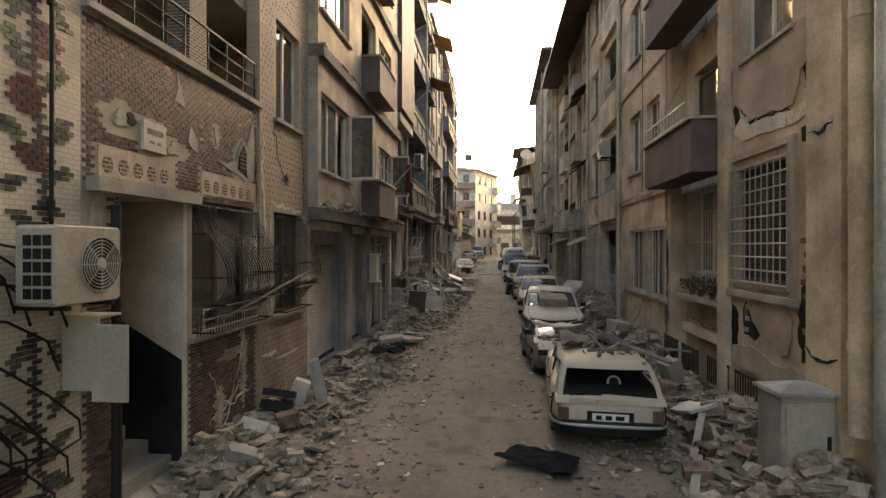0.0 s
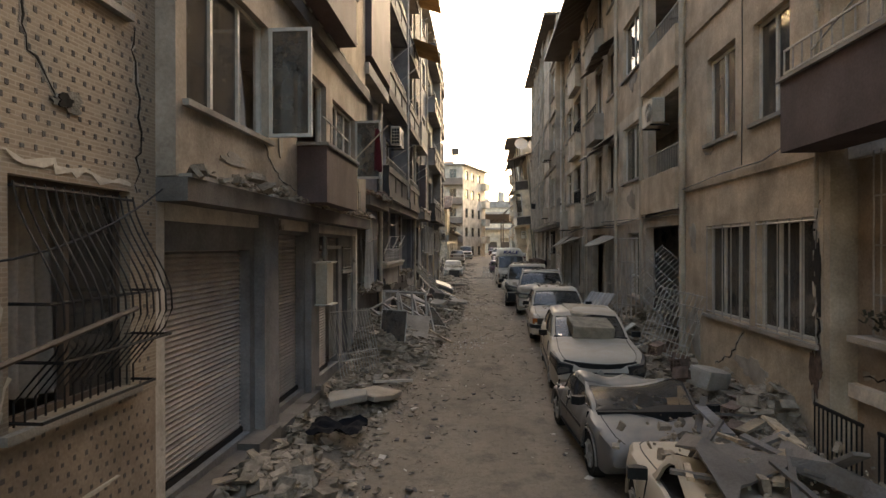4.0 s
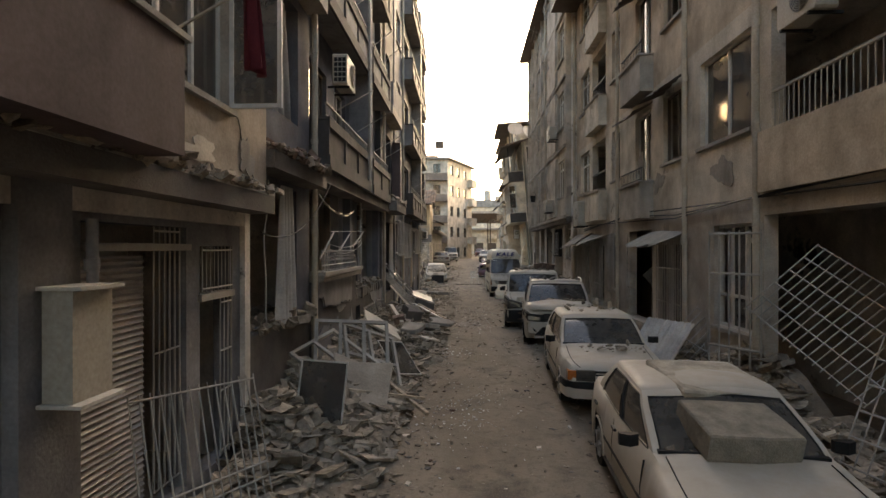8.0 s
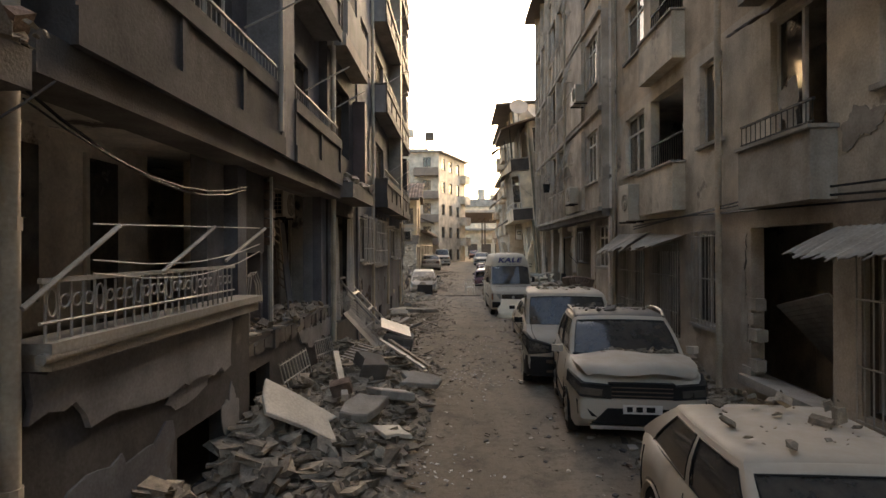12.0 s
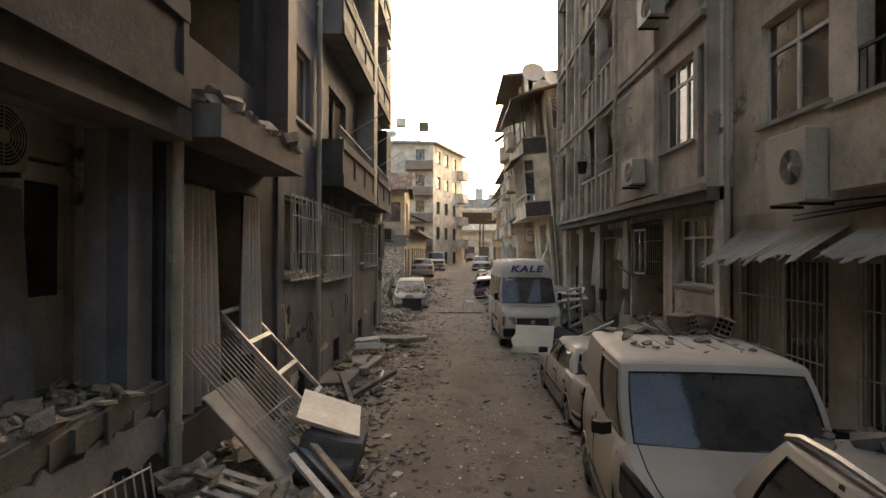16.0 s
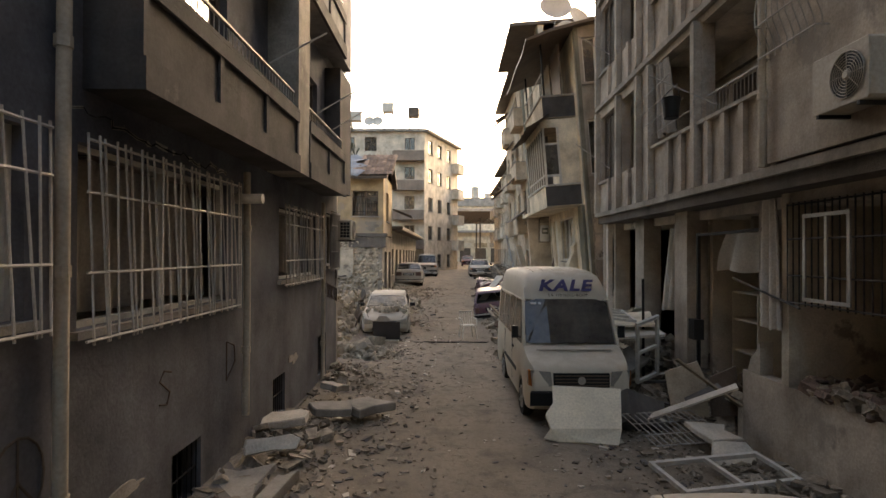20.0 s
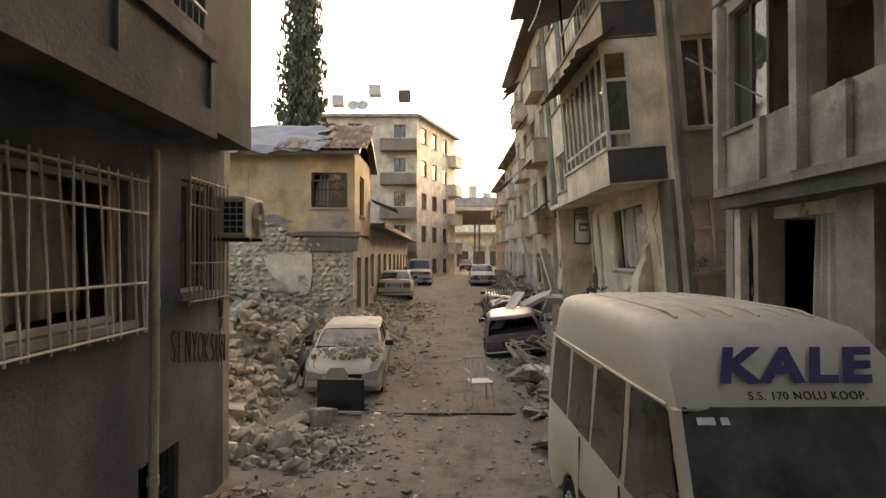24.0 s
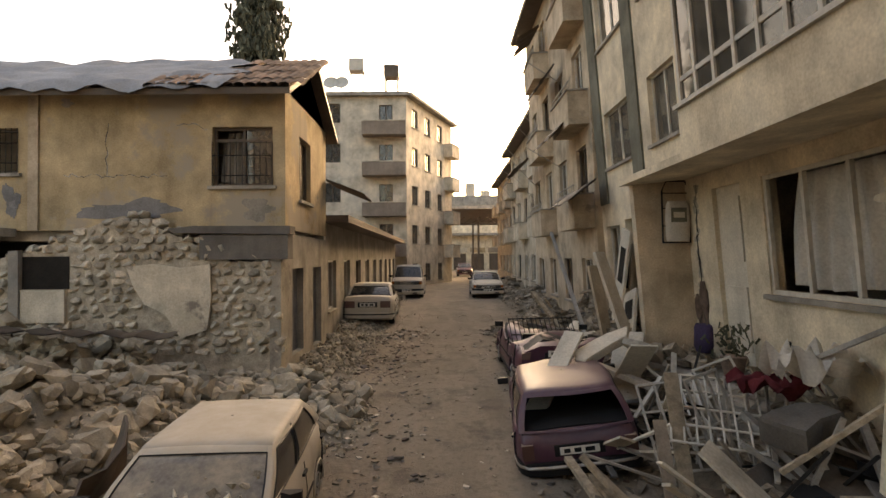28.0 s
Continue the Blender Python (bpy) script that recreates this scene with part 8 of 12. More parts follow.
row_house("end_house", "hazy pale house closing the end of the street", -3.0, 1, 104, 116, 4, PL_CREAM, seed=12, bal=False)
mk = building("market_hall", "low sunlit market hall with shop fronts behind the canopy")
part("wall", MB().box(-9, 14, 140, 141, 0, 7.2), PL_IVORY, mk)
for k in range(7):
    part("shop_front", MB().box(-8 + 3 * k, -5.9 + 3 * k, 139.9, 139.99, 1.3, 4.2), PVC_D, mk)
    part("sign_board", MB().box(-8.2 + 3 * k, -5.7 + 3 * k, 139.8, 139.97, 4.4, 5.2), (WHITE_PL, PL_YELLOW, PL_SALMON)[k % 3], mk)
part("roof", MB().box(-10, 15, 138.6, 146, 7.2, 7.6), CONC, mk)
# distance haze is put into the pale wall colour of this block
ov = building("raised_terrace", "hazy concrete terrace block with rooftop tanks beyond the canopy")
part("wall", MB().box(-9, 12, 152, 153, 0, 14.5), PL_IVORY, ov)
part("parapet", MB().box(-9.2, 12.2, 151.6, 151.99, 13.4, 15.2), CONC, ov)
for k in range(6):
    part("window", MB().box(-7 + 3 * k, -5.4 + 3 * k, 151.9, 151.99, 10.4, 12.2), PVC_D, ov)
for x, h in ((-4.0, 1.3), (0.5, 0.8), (4.6, 2.6), (7.5, 1.2)):
    part("roof_tank", MB().rings([[(x + 0.9 * math.cos(a), 154 + 0.9 * math.sin(a), 15.2 + zz) for a in (k * math.pi / 6 for k in range(12))] for zz in (0.0, h)]), PLASTIC_W, ov)

# ---- cypress ----
T = thing("cypress_tree", "tall dark narrow cypress behind the yellow house", "tree", pose(-10.4, 77, 0.5))
part("trunk", MB().rings([[(r * math.cos(a), r * math.sin(a), z) for a in (k * math.pi / 4 for k in range(8))] for r, z in ((0.32, 0), (0.25, 4), (0.16, 12), (0.04, 21.5))]), BARK, T, smooth=60)
rr = random.Random(77)
lim, lf = MB(), MB()
for k in range(340):
    z = 4.0 + 18.2 * (k / 340)
    rad = 1.8 * (1 - ((z - 4) / 18.8) ** 1.7) + rr.uniform(-0.3, 0.4)
    a = rr.random() * 2 * math.pi
    tip = Vector((rad * math.cos(a), rad * math.sin(a), z + 0.9))
    lim.tube([(0, 0, z - 0.3), tip * 0.9 + Vector((0, 0, 0.0))], 0.03, 4)
    for c in range(26):
        t = rr.uniform(0.25, 1.05)
        q = Vector((tip.x * t, tip.y * t, z - 0.3 + (tip.z - z + 0.3) * t)) + Vector((rr.gauss(0, 0.2), rr.gauss(0, 0.2), rr.gauss(0, 0.25)))
        lf.obox(Matrix.Translation(q) @ Euler((rr.uniform(-0.5, 0.5), rr.uniform(-0.5, 0.5), rr.random() * 6)).to_matrix().to_4x4(), 0.13, 0.05, 0.34)
part("limb", lim, BARK, T)
part("crown", lf, LEAF, T)


# ---- vehicles ----
def bent(seed, amount, where):
    """A dent: shifts points by smooth noise where the weight says so."""
    def shift(p):
        k = where(p) * amount
        q = Vector(p) * 1.35 + Vector((seed * 3.1, 0, seed))
        return (p[0] + k * 0.6 * noise.noise(q), p[1] + k * 0.6 * noise.noise(q + Vector((5, 1, 7))), p[2] + k * (noise.noise(q + Vector((9, 3, 2))) - 0.35))
    return shift


WHEEL = {}


def wheel(parent, x, y, r, side):
    key = round(r, 3)
    if key not in WHEEL:
        n = 24
        def ring(rad, xx):
            return [(xx, rad * math.cos(2 * math.pi * k / n), rad * math.sin(2 * math.pi * k / n)) for k in range(n)]
        ty = MB().rings([ring(r * 0.62, -0.09), ring(r * 0.93, -0.095), ring(r, -0.06), ring(r, 0.06), ring(r * 0.93, 0.095), ring(r * 0.62, 0.09)]).mesh("tyre", 40)
        ty.materials.append(TYRE)
        rm = MB().rings([ring(r * 0.62, 0.092), ring(r * 0.55, 0.1), ring(r * 0.5, 0.07), ring(r * 0.2, 0.085), ring(r * 0.12, 0.1)])
        for k in range(5):
            a = 2 * math.pi * k / 5
            rm.tube([(0.09, 0, 0), (0.095, r * 0.55 * math.cos(a), r * 0.55 * math.sin(a))], 0.03, 5)
        rim = rm.mesh("rim", 40)
        rim.materials.append(RIM)
        WHEEL[key] = (ty, rim)
    t = part("tyre", WHEEL[key][0], None, parent, m=pose(x, y, r))
    part("rim", WHEEL[key][1], None, t, m=pose(0, 0, 0, 0, 0, 180 if side < 0 else 0))


def plate(parent, m, w=0.5, h=0.11):
    p = part("number_plate", MB().box(-w / 2, w / 2, -0.008, 0, -h / 2, h / 2), PLATE, parent, m=m)
    x = -w / 2 + 0.05
    for k, d in enumerate((0.08, 0.09, 0.12)):
        part("plate_bar", MB().box(x, x + d, -0.011, -0.0085, -h * 0.28, h * 0.28), BLACK, p)
        x += d + 0.05


def panel(pts, thick, inward):
    """A thin panel through a quad grid of points."""
    v = Vector(inward).normalized() * thick
    return MB().rings([[Vector(p) for p in pts], [Vector(p) + v for p in pts]])


def car(name, label, m, L, W, H, paint, top, belt, ws, rear, wb, r=0.3, shift=None, face="plain", rear_face=False, glass=(1, 1, 1), deck=None, doors=2, roof_drop=0.0, group="parked cars", wheels=True, ws_mat=None, roof_mat=None, blank=None, tumble=0.76):
    """A car that faces -y: nose at y = 0. top: outline of bonnet, waist and boot; ws, rear: y of glass foot and head."""
    t = thing(name, label, "car", m, group)
    sh = shift or (lambda p: p)
    hw = W / 2
    yf, yr = wb
    def ztop(y):
        return float(np.interp(y, [p[0] for p in top], [p[1] for p in top]))
    def zlow(y):
        z = 0.2 + 0.12 * max(0, 1 - y / 0.25) + 0.12 * max(0, 1 - (L - y) / 0.3)
        for c in wb:
            d = abs(y - c)
            if d < r + 0.06:
                z = max(z, 0.3 + math.sqrt((r + 0.06) ** 2 - d * d) - 0.04)
        return z
    ys = sorted({0.0, 0.03, 0.1, 0.22, *(c + d for c in wb for d in (-r - 0.061, -r - 0.03, -r + 0.06, -0.2, -0.1, 0, 0.1, 0.2, r - 0.06, r + 0.03, r + 0.061)), *[0.35 + (L - 0.7) * k / 16 for k in range(17)], L - 0.22, L - 0.1, L - 0.03, L})
    def half(y):
        e = min(y, L - y)
        return hw * (1 - 0.13 * max(0.0, 1 - e / 0.55) ** 2)
    rings = []
    for y in ys:
        w, zt, zl = half(y), ztop(y), zlow(y)
        if y <= 0.03 or y >= L - 0.03:
            zl += 0.06
        d = zt - zl
        side = [(w * 0.93, zl), (w * 0.985, zl + 0.12 * d), (w, zl + 0.42 * d), (w * 0.995, zl + 0.58 * d), (w * 0.955, zl + 0.9 * d), (w * 0.9, zt), (w * 0.6, zt + 0.02), (w * 0.25, zt + 0.03)]
        ring = [(x, y, z) for x, z in side] + [(-x, y, z) for x, z in reversed(side)]
        rings.append([sh(p) for p in ring])
    body = part("body", MB().rings(rings), paint, t, smooth=38)
    # cabin: one curved shell, cut into pillars, bands and panes
    b0, b1 = belt
    wr = hw * tumble
    hr = H - roof_drop
    y0, y1 = ws
    y3, y2 = rear
    S = lambda x, y, z: Vector(sh((x, y, z)))
    ze = hr - 0.07
    ym = (y1 + y2) / 2 if doors == 2 else y1 + (y2 - y1) * 0.45
    def shell(face_, u, q, inset=0.0):
        """A point of the shell: face f, r or a side, u along it, q from the waist up to the roof edge."""
        sw = math.sin(math.pi * q)
        if face_ in "fr":
            sg = -1 if face_ == "f" else 1
            ya, yb, zb = (y0, y1, b0) if face_ == "f" else (y3, y2, b1)
            bow = 1 - u * u
            x = (hw * 0.895 * (1 - q) + wr * q + 0.03 * sw * abs(u) ** 3) * u
            y = ya + (yb - ya) * q + sg * (0.1 * bow * (1 - 0.45 * q) + 0.025 * sw) - sg * inset
            return S(x, y, (zb - 0.03) * (1 - q) + (ze + 0.03 * bow * (face_ == "f")) * q)
        sg = -1 if face_ == "a" else 1
        ya, yb = y0 + (y3 - y0) * u, y1 + (y2 - y1) * u
        x = hw * 0.895 * (1 - q) + wr * q + 0.03 * sw + 0.025 * math.sin(math.pi * u) - inset
        return S(sg * x, ya + (yb - ya) * q, (b0 + (b1 - b0) * u - 0.03) * (1 - q) + ze * q)
    def skin(nm, cols, qs, mt, thick, smooth=45, inset=0.0):
        """A thin curved panel over a run of shell columns."""
        outer = [[shell(f_, u, q, inset) for q in qs] for f_, u in cols]
        inner = [[shell(f_, u, q, inset + thick) for q in qs] for f_, u in cols]
        return part(nm, MB().rings([o + i_[::-1] for o, i_ in zip(outer, inner)]), mt, t, smooth=smooth)
    QS = (0.0, 0.25, 0.5, 0.75, 1.0)
    QW = (0.05, 0.27, 0.5, 0.73, 0.9)
    vb = 0.5 if doors == 2 else 0.44
    vc = 0.86 if doors == 2 else 0.88
    loop = [("f", -1 + 0.25 * k) for k in range(8)] + [("b", k / 8) for k in range(8)] + [("r", 1 - 0.25 * k) for k in range(8)] + [("a", 1 - k / 8) for k in range(9)]
    skin("waist_band", loop, (0.0, 0.05), paint, 0.02)
    skin("roof_edge", loop, (0.9, 0.95, 1.0), paint, 0.025)
    roofm = roof_mat or paint
    def crown(drop):
        yc, out = (y1 + y2) / 2, []
        for q, up in ((1.0, 0.0), (0.97, 0.028), (0.86, 0.05), (0.62, 0.062), (0.3, 0.069), (0.02, 0.07)):
            out.append([S(q * wr * (u if f_ == "f" else u if f_ == "r" else (-1 if f_ == "a" else 1) * (1 + 0.03 * math.sin(math.pi * u))), yc + q * ((y1 - 0.055 * (1 - u * u) if f_ == "f" else y2 + 0.055 * (1 - u * u) if f_ == "r" else y1 + (y2 - y1) * u) - yc), ze + up * (hr - ze) / 0.07 - drop) for f_, u in loop[:-1]])
        return MB().rings(out, caps=False)
    part("roof", crown(0.0), roofm, t, smooth=60)
    part("headliner", crown(0.04), BLACK, t, smooth=60)
    for sd in "ab":
        e = -1 if sd == "a" else 1
        skin("pillar", [("f", e * 0.92), ("f", e * 0.965), (sd, 0.0), (sd, 0.03), (sd, 0.06)], QS, paint, 0.03)
        skin("pillar", [(sd, vb - 0.022), (sd, vb + 0.022)], QS, BLACK if doors == 4 else paint, 0.03)
        skin("pillar", [(sd, vc), (sd, (vc + 1) / 2), (sd, 1.0), ("r", e * 0.95), ("r", e * 0.9)], QS, paint, 0.03)
    def glazed(nm, cols, mt=None):
        g = skin(nm, cols, QW, mt or GLASS_CAR, 0.006, inset=0.008)
        g.visible_shadow = False
        pts = [shell(f_, u, 0.05) for f_, u in cols] + [shell(*cols[-1], q) for q in QW[1:]] + [shell(f_, u, 0.9) for f_, u in cols[-2::-1]] + [shell(*cols[0], q) for q in QW[-2::-1]]
        part("seal", MB().tube(pts, 0.009, 5), BLACK, g)
        return g
    if glass[0]:
        glazed("windscreen", [("f", -0.92 + 0.23 * k) for k in range(9)], ws_mat)
    if glass[1]:
        for sd in "ab":
            for ua, ub in ((0.06, vb - 0.022), (vb + 0.022, vc)):
                if blank and ua > blank:
                    skin("side_panel", [(sd, ua + (ub - ua) * k / 4) for k in range(5)], QW, paint, 0.02)
                else:
                    glazed("side_window", [(sd, ua + (ub - ua) * k / 4) for k in range(5)])
    if blank:
        skin("rear_panel", [("r", -0.9 + 0.225 * k) for k in range(9)], QW, paint, 0.02)
    elif glass[2]:
        glazed("rear_window", [("r", -0.9 + 0.225 * k) for k in range(9)])
    # shut lines of the bonnet
    if not shift or face != "suv":
        for e in (-1, 1):
            part("bonnet_gap", MB().tube([S(e * half(y) * (0.8 - 0.05 * (y < 0.2)), y, ztop(y) + 0.009) for y in (0.08, 0.2, 0.4, 0.6, 0.8, y0 - 0.05)], 0.006, 5), BLACK, t)
    for e in (-1, 1):
        for yc in wb:
            part("arch_lip", MB().tube([S(e * (hw - 0.004), yc + (r + 0.062) * math.cos(a), max(0.24, 0.26 + (r + 0.062) * math.sin(a))) for a in (math.pi * k / 14 for k in range(15))], 0.014, 5), BLACK if face == "suv" else paint, t)
        part("sill_strip", MB().tube([S(e * hw * 0.965, yf + r + 0.08, 0.25), S(e * hw * 0.97, (yf + yr) / 2, 0.24), S(e * hw * 0.965, yr - r - 0.08, 0.25)], 0.035, 6), BLACK, t)
    trim = []
    for k in range(9):
        y = y0 + 0.03 + (y3 - y0 - 0.06) * k / 8
        z = ztop(y) + 0.055
        trim.append([S(q * hw * 0.85, y, z - 0.02 * abs(q)) for q in (-1, -0.5, 0, 0.5, 1)] + [S(q * hw * 0.85, y, z - 0.1) for q in (1, -1)])
    part("cabin_trim", MB().rings(trim), BLACK, t)
    part("cabin_floor", MB().box(-hw * 0.86, hw * 0.86, y0, min(y3, L - 0.35), 0.45, 0.52).box(-hw * 0.84, hw * 0.84, y0 - 0.02, y0 + 0.3, 0.52, min(b0 - 0.04, 0.86)), BLACK, t)
    for x in (-0.36, 0.36) if roof_drop < 0.2 else ():
        part("seat", MB().rings([[(x + q * 0.23, y1 + 0.28 + 0.1 * k, 0.5 + 0.16 * k) for q in (-1, 1)] + [(x + q * 0.23, y1 + 0.42 + 0.1 * k, 0.5 + 0.16 * k) for q in (1, -1)] for k in range(5)]), FABRIC_D if paint is CAR_CREAM else BLACK, t)
    part("rear_seat", MB().box(-hw * 0.7, hw * 0.7, y2 - 0.35, y2 - 0.15, 0.52, b1), BLACK, t)
    for s in (-1, 1):
        p = S(s * hw * 0.97, y0 + 0.22, b0 + 0.02)
        part("mirror", MB().rings([[p + Vector((s * (0.02 + 0.09 * k), -0.06 + 0.05 * abs(k - 1) , z)) for z in (0, 0.11)] + [p + Vector((s * (0.02 + 0.09 * k), 0.05, z)) for z in (0.11, 0)] for k in range(3)]), BLACK if face != "suv" else paint, t)
        for yy in (y0 + 0.1, ym, y3 - 0.25):
            pts = [(s * hw * q, b0 * 0.92 * f + 0.33 * (1 - f)) for q, f in ((0.985, 0.0), (1.002, 0.25), (1.003, 0.55), (0.985, 0.8), (0.965, 1.0))]
            part("door_gap", MB().rings([[(x, yy, z), (x, yy + 0.009, z), (x * 0.97, yy + 0.009, z), (x * 0.97, yy, z)] for x, z in pts]), BLACK, t)
        for yy in (ym - 0.2, y3 - 0.4)[: 2 if doors == 4 else 1]:
            part("handle", MB().box(*sorted((s * hw * 0.985, s * (hw + 0.018))), yy, yy + 0.15, b0 - 0.16, b0 - 0.13), BLACK, t)
        part("side_moulding", MB().box(*sorted((s * hw * 0.98, s * (hw + 0.008))), yf + r + 0.12, yr - r - 0.12, 0.5, 0.54), BLACK, t)
    if wheels:
        for s in (-1, 1):
            for y in wb:
                wheel(t, s * (hw - 0.11), y, r, s)
    part("underbody", MB().box(-hw * 0.85, hw * 0.85, 0.3, L - 0.3, 0.22, 0.3), BLACK, t)
    zf, zr = ztop(0.1), ztop(L - 0.1)
    wf = half(0.1)
    def bumper(nm, z0, z1, out, mt, ye=0.42, tail=False):
        """A bar that follows the plan of the nose or the tail round both corners."""
        path = [(half(ye) + out * 0.6, ye), (half(0.2) + out, 0.2), (half(0.08) + out * 0.8, 0.07), (half(0.0) * 0.93, -0.02 - out * 0.7), (half(0.0) * 0.6, -0.04 - out), (0.0, -0.05 - out)]
        path = path + [(-x, y) for x, y in reversed(path[:-1])]
        g = []
        for x, y in path:
            if tail:
                y = L - y
            ins = -0.12 if tail else 0.12
            g.append([S(x, y, z0), S(x * 1.006, y - ins * 0.12, (z0 + z1) / 2), S(x, y, z1), S(x * 0.94, y + ins, z1), S(x * 0.94, y + ins, z0)])
        return part(nm, MB().rings(g), mt, t, smooth=50)
    fm = lambda nm, x0, x1, ya, yb, z0, z1, mt: part(nm, MB().rings([[S(x0, ya + 0.03, z0), S(x1, ya, z0), S(x1, ya, z1), S(x0, ya + 0.03, z1)], [S(x0, yb + 0.06, z0), S(x1, yb, z0), S(x1, yb, z1), S(x0, yb + 0.06, z1)]]), mt, t)
    def wrap(nm, x0, zin, zco, zsi, mt, out=0.0, ye=0.3, over=None):
        """A lamp that wraps round the front corner: heights at its inner end, at the corner and on the side."""
        for s in (-1, 1):
            g = []
            for (x, y), (lo, hi) in zip(((x0, -0.022 - out), (half(0.0) + 0.004 + 0.6 * out, -0.018 - out), (half(0.1) + 0.014 + out, 0.1), (half(ye) + 0.012 + out, ye)), (zin, zco, ((zco[0] + zsi[0]) / 2, (zco[1] + zsi[1]) / 2), zsi)):
                g.append([S(s * x, y, lo), S(s * x * 0.985, y + 0.01, hi), S(s * (x - 0.07), y + 0.1, hi), S(s * (x - 0.07), y + 0.1, lo)])
            part(nm, MB().rings(g), mt, t)
    if face == "hatch":
        for s in (-1, 1):
            fm("headlamp", s * (wf - 0.12), s * 0.36, -0.03, 0.12, zf - 0.2, zf - 0.03, LAMP_G)
            fm("indicator", s * (wf + 0.012), s * (wf - 0.125), 0.0, 0.16, zf - 0.19, zf - 0.04, LAMP_O)
        fm("radiator_opening", -0.35, 0.35, -0.024, 0.05, zf - 0.2, zf - 0.04, BLACK)
        for k in range(3):
            fm("grille_slat", -0.34, 0.34, -0.034, 0.05, zf - 0.19 + 0.05 * k, zf - 0.172 + 0.05 * k, paint)
        fm("badge", -0.05, 0.05, -0.042, 0.0, zf - 0.16, zf - 0.08, ALU)
        bumper("bumper", 0.26, 0.5, 0.03, paint)
        bumper("bumper_strip", 0.41, 0.53, 0.038, BLACK)
        fm("air_slot", -0.55, 0.55, -0.085, 0.0, 0.27, 0.34, BLACK)
        plate(t, pose(0, -0.1, 0.44))
    elif face == "suv":
        for s in (-1, 1):
            part("fog_recess", MB().rings([[S(s * 0.62, yy, 0.42), S(s * wf * 0.98, yy + 0.08, 0.44), S(s * wf * 1.0, yy + 0.1, 0.66), S(s * 0.8, yy + 0.03, 0.56)] for yy in (-0.025, 0.1)]), BLACK, t)
        wrap("lamp_housing", 0.44, (zf - 0.23, zf - 0.04), (zf - 0.2, zf + 0.0), (zf - 0.08, zf + 0.08), BLACK, ye=0.5)
        wrap("headlamp", 0.56, (zf - 0.19, zf - 0.09), (zf - 0.16, zf - 0.06), (zf - 0.06, zf + 0.02), LAMP_G, out=0.012, ye=0.3)
        fm("radiator_opening", -0.46, 0.46, -0.03, 0.12, zf - 0.22, zf + 0.0, BLACK)
        for k in range(3):
            fm("grille_slat", -0.42, 0.42, -0.038, 0.0, zf - 0.19 + 0.06 * k, zf - 0.175 + 0.06 * k, PVC_D)
        part("lower_grille", MB().rings([[S(-0.7, yy, 0.33), S(0.7, yy, 0.33), S(0.48, yy, 0.55), S(-0.48, yy, 0.55)] for yy in (-0.03, 0.08)]), BLACK, t)
        fm("skid_plate", -0.72, 0.72, -0.05, 0.06, 0.25, 0.3, ALU)
        plate(t, pose(0, -0.045, 0.55), 0.54, 0.13)
    elif face == "wide":
        part("bonnet_gap", MB().rings([[S(q * wf * 0.82, -0.02 + 0.1 * q * q, zf - 0.13 + 0.05 * q * q - hh) for hh in (0.0, -0.1)] + [S(q * wf * 0.82, 0.25, zf - 0.13 - hh) for hh in (-0.1, 0.0)] for q in (-1, -0.6, -0.2, 0.2, 0.6, 1)]), BLACK, t)
        fm("bumper_crease", -wf * 0.9, wf * 0.9, -0.035, 0.03, 0.5, 0.53, BLACK)
        wrap("lamp_recess", 0.52, (zf - 0.2, zf - 0.07), (zf - 0.26, zf - 0.02), (zf - 0.06, zf + 0.08), BLACK, ye=0.55)
        wrap("headlamp", 0.58, (zf - 0.18, zf - 0.12), (zf - 0.22, zf - 0.06), (zf - 0.05, zf + 0.04), LAMP_G, out=0.014, ye=0.45)
        fm("lower_grille", -0.5, 0.5, -0.02, 0.05, 0.3, 0.44, BLACK)
        part("badge", MB().rings([[(0.06 * math.cos(a), -0.04 + 0.03 * j, zf - 0.2 + 0.08 * math.sin(a)) for a in (k * math.pi / 2 for k in range(4))] for j in (0, 1)]), ALU, t)
    elif face == "torn":
        wrap("lamp_housing", 0.42, (zf - 0.22, zf - 0.06), (zf - 0.26, zf + 0.06), (zf - 0.06, zf + 0.16), BLACK, ye=0.5)
        wrap("headlamp", 0.46, (zf - 0.2, zf - 0.09), (zf - 0.22, zf + 0.02), (zf - 0.04, zf + 0.11), LAMP_G, out=0.012, ye=0.42)
        fm("grille_slot", -0.4, 0.4, -0.026, 0.08, zf - 0.2, zf - 0.08, BLACK)
        bumper("bumper_beam", 0.26, 0.66, -0.004, BLACK, ye=0.36)
        fm("radiator", -0.5, 0.5, -0.075, 0.0, 0.34, 0.6, PVC_D)
    elif face == "round":
        wrap("headlamp", 0.4, (zf - 0.2, zf - 0.1), (zf - 0.22, zf - 0.02), (zf - 0.0, zf + 0.09), LAMP_L, ye=0.42)
        fm("grille_slot", -0.38, 0.38, -0.026, 0.08, zf - 0.18, zf - 0.1, BLACK)
        fm("badge", -0.06, 0.06, -0.034, 0.04, zf - 0.165, zf - 0.115, ALU)
        fm("lower_grille", -0.45, 0.45, -0.02, 0.05, 0.3, 0.4, BLACK)
        plate(t, pose(0, -0.03, 0.5))
    fe_ = L
    rmk = lambda nm, x0, x1, z0, z1, out, mt: part(nm, MB().rings([[S(x0, fe_ - 0.1, z0), S(x1, fe_ - 0.1, z0), S(x1, fe_ - 0.1, z1), S(x0, fe_ - 0.1, z1)], [S(x0, fe_ + out, z0), S(x1, fe_ + out, z0), S(x1, fe_ + out, z1), S(x0, fe_ + out, z1)]]), mt, t)
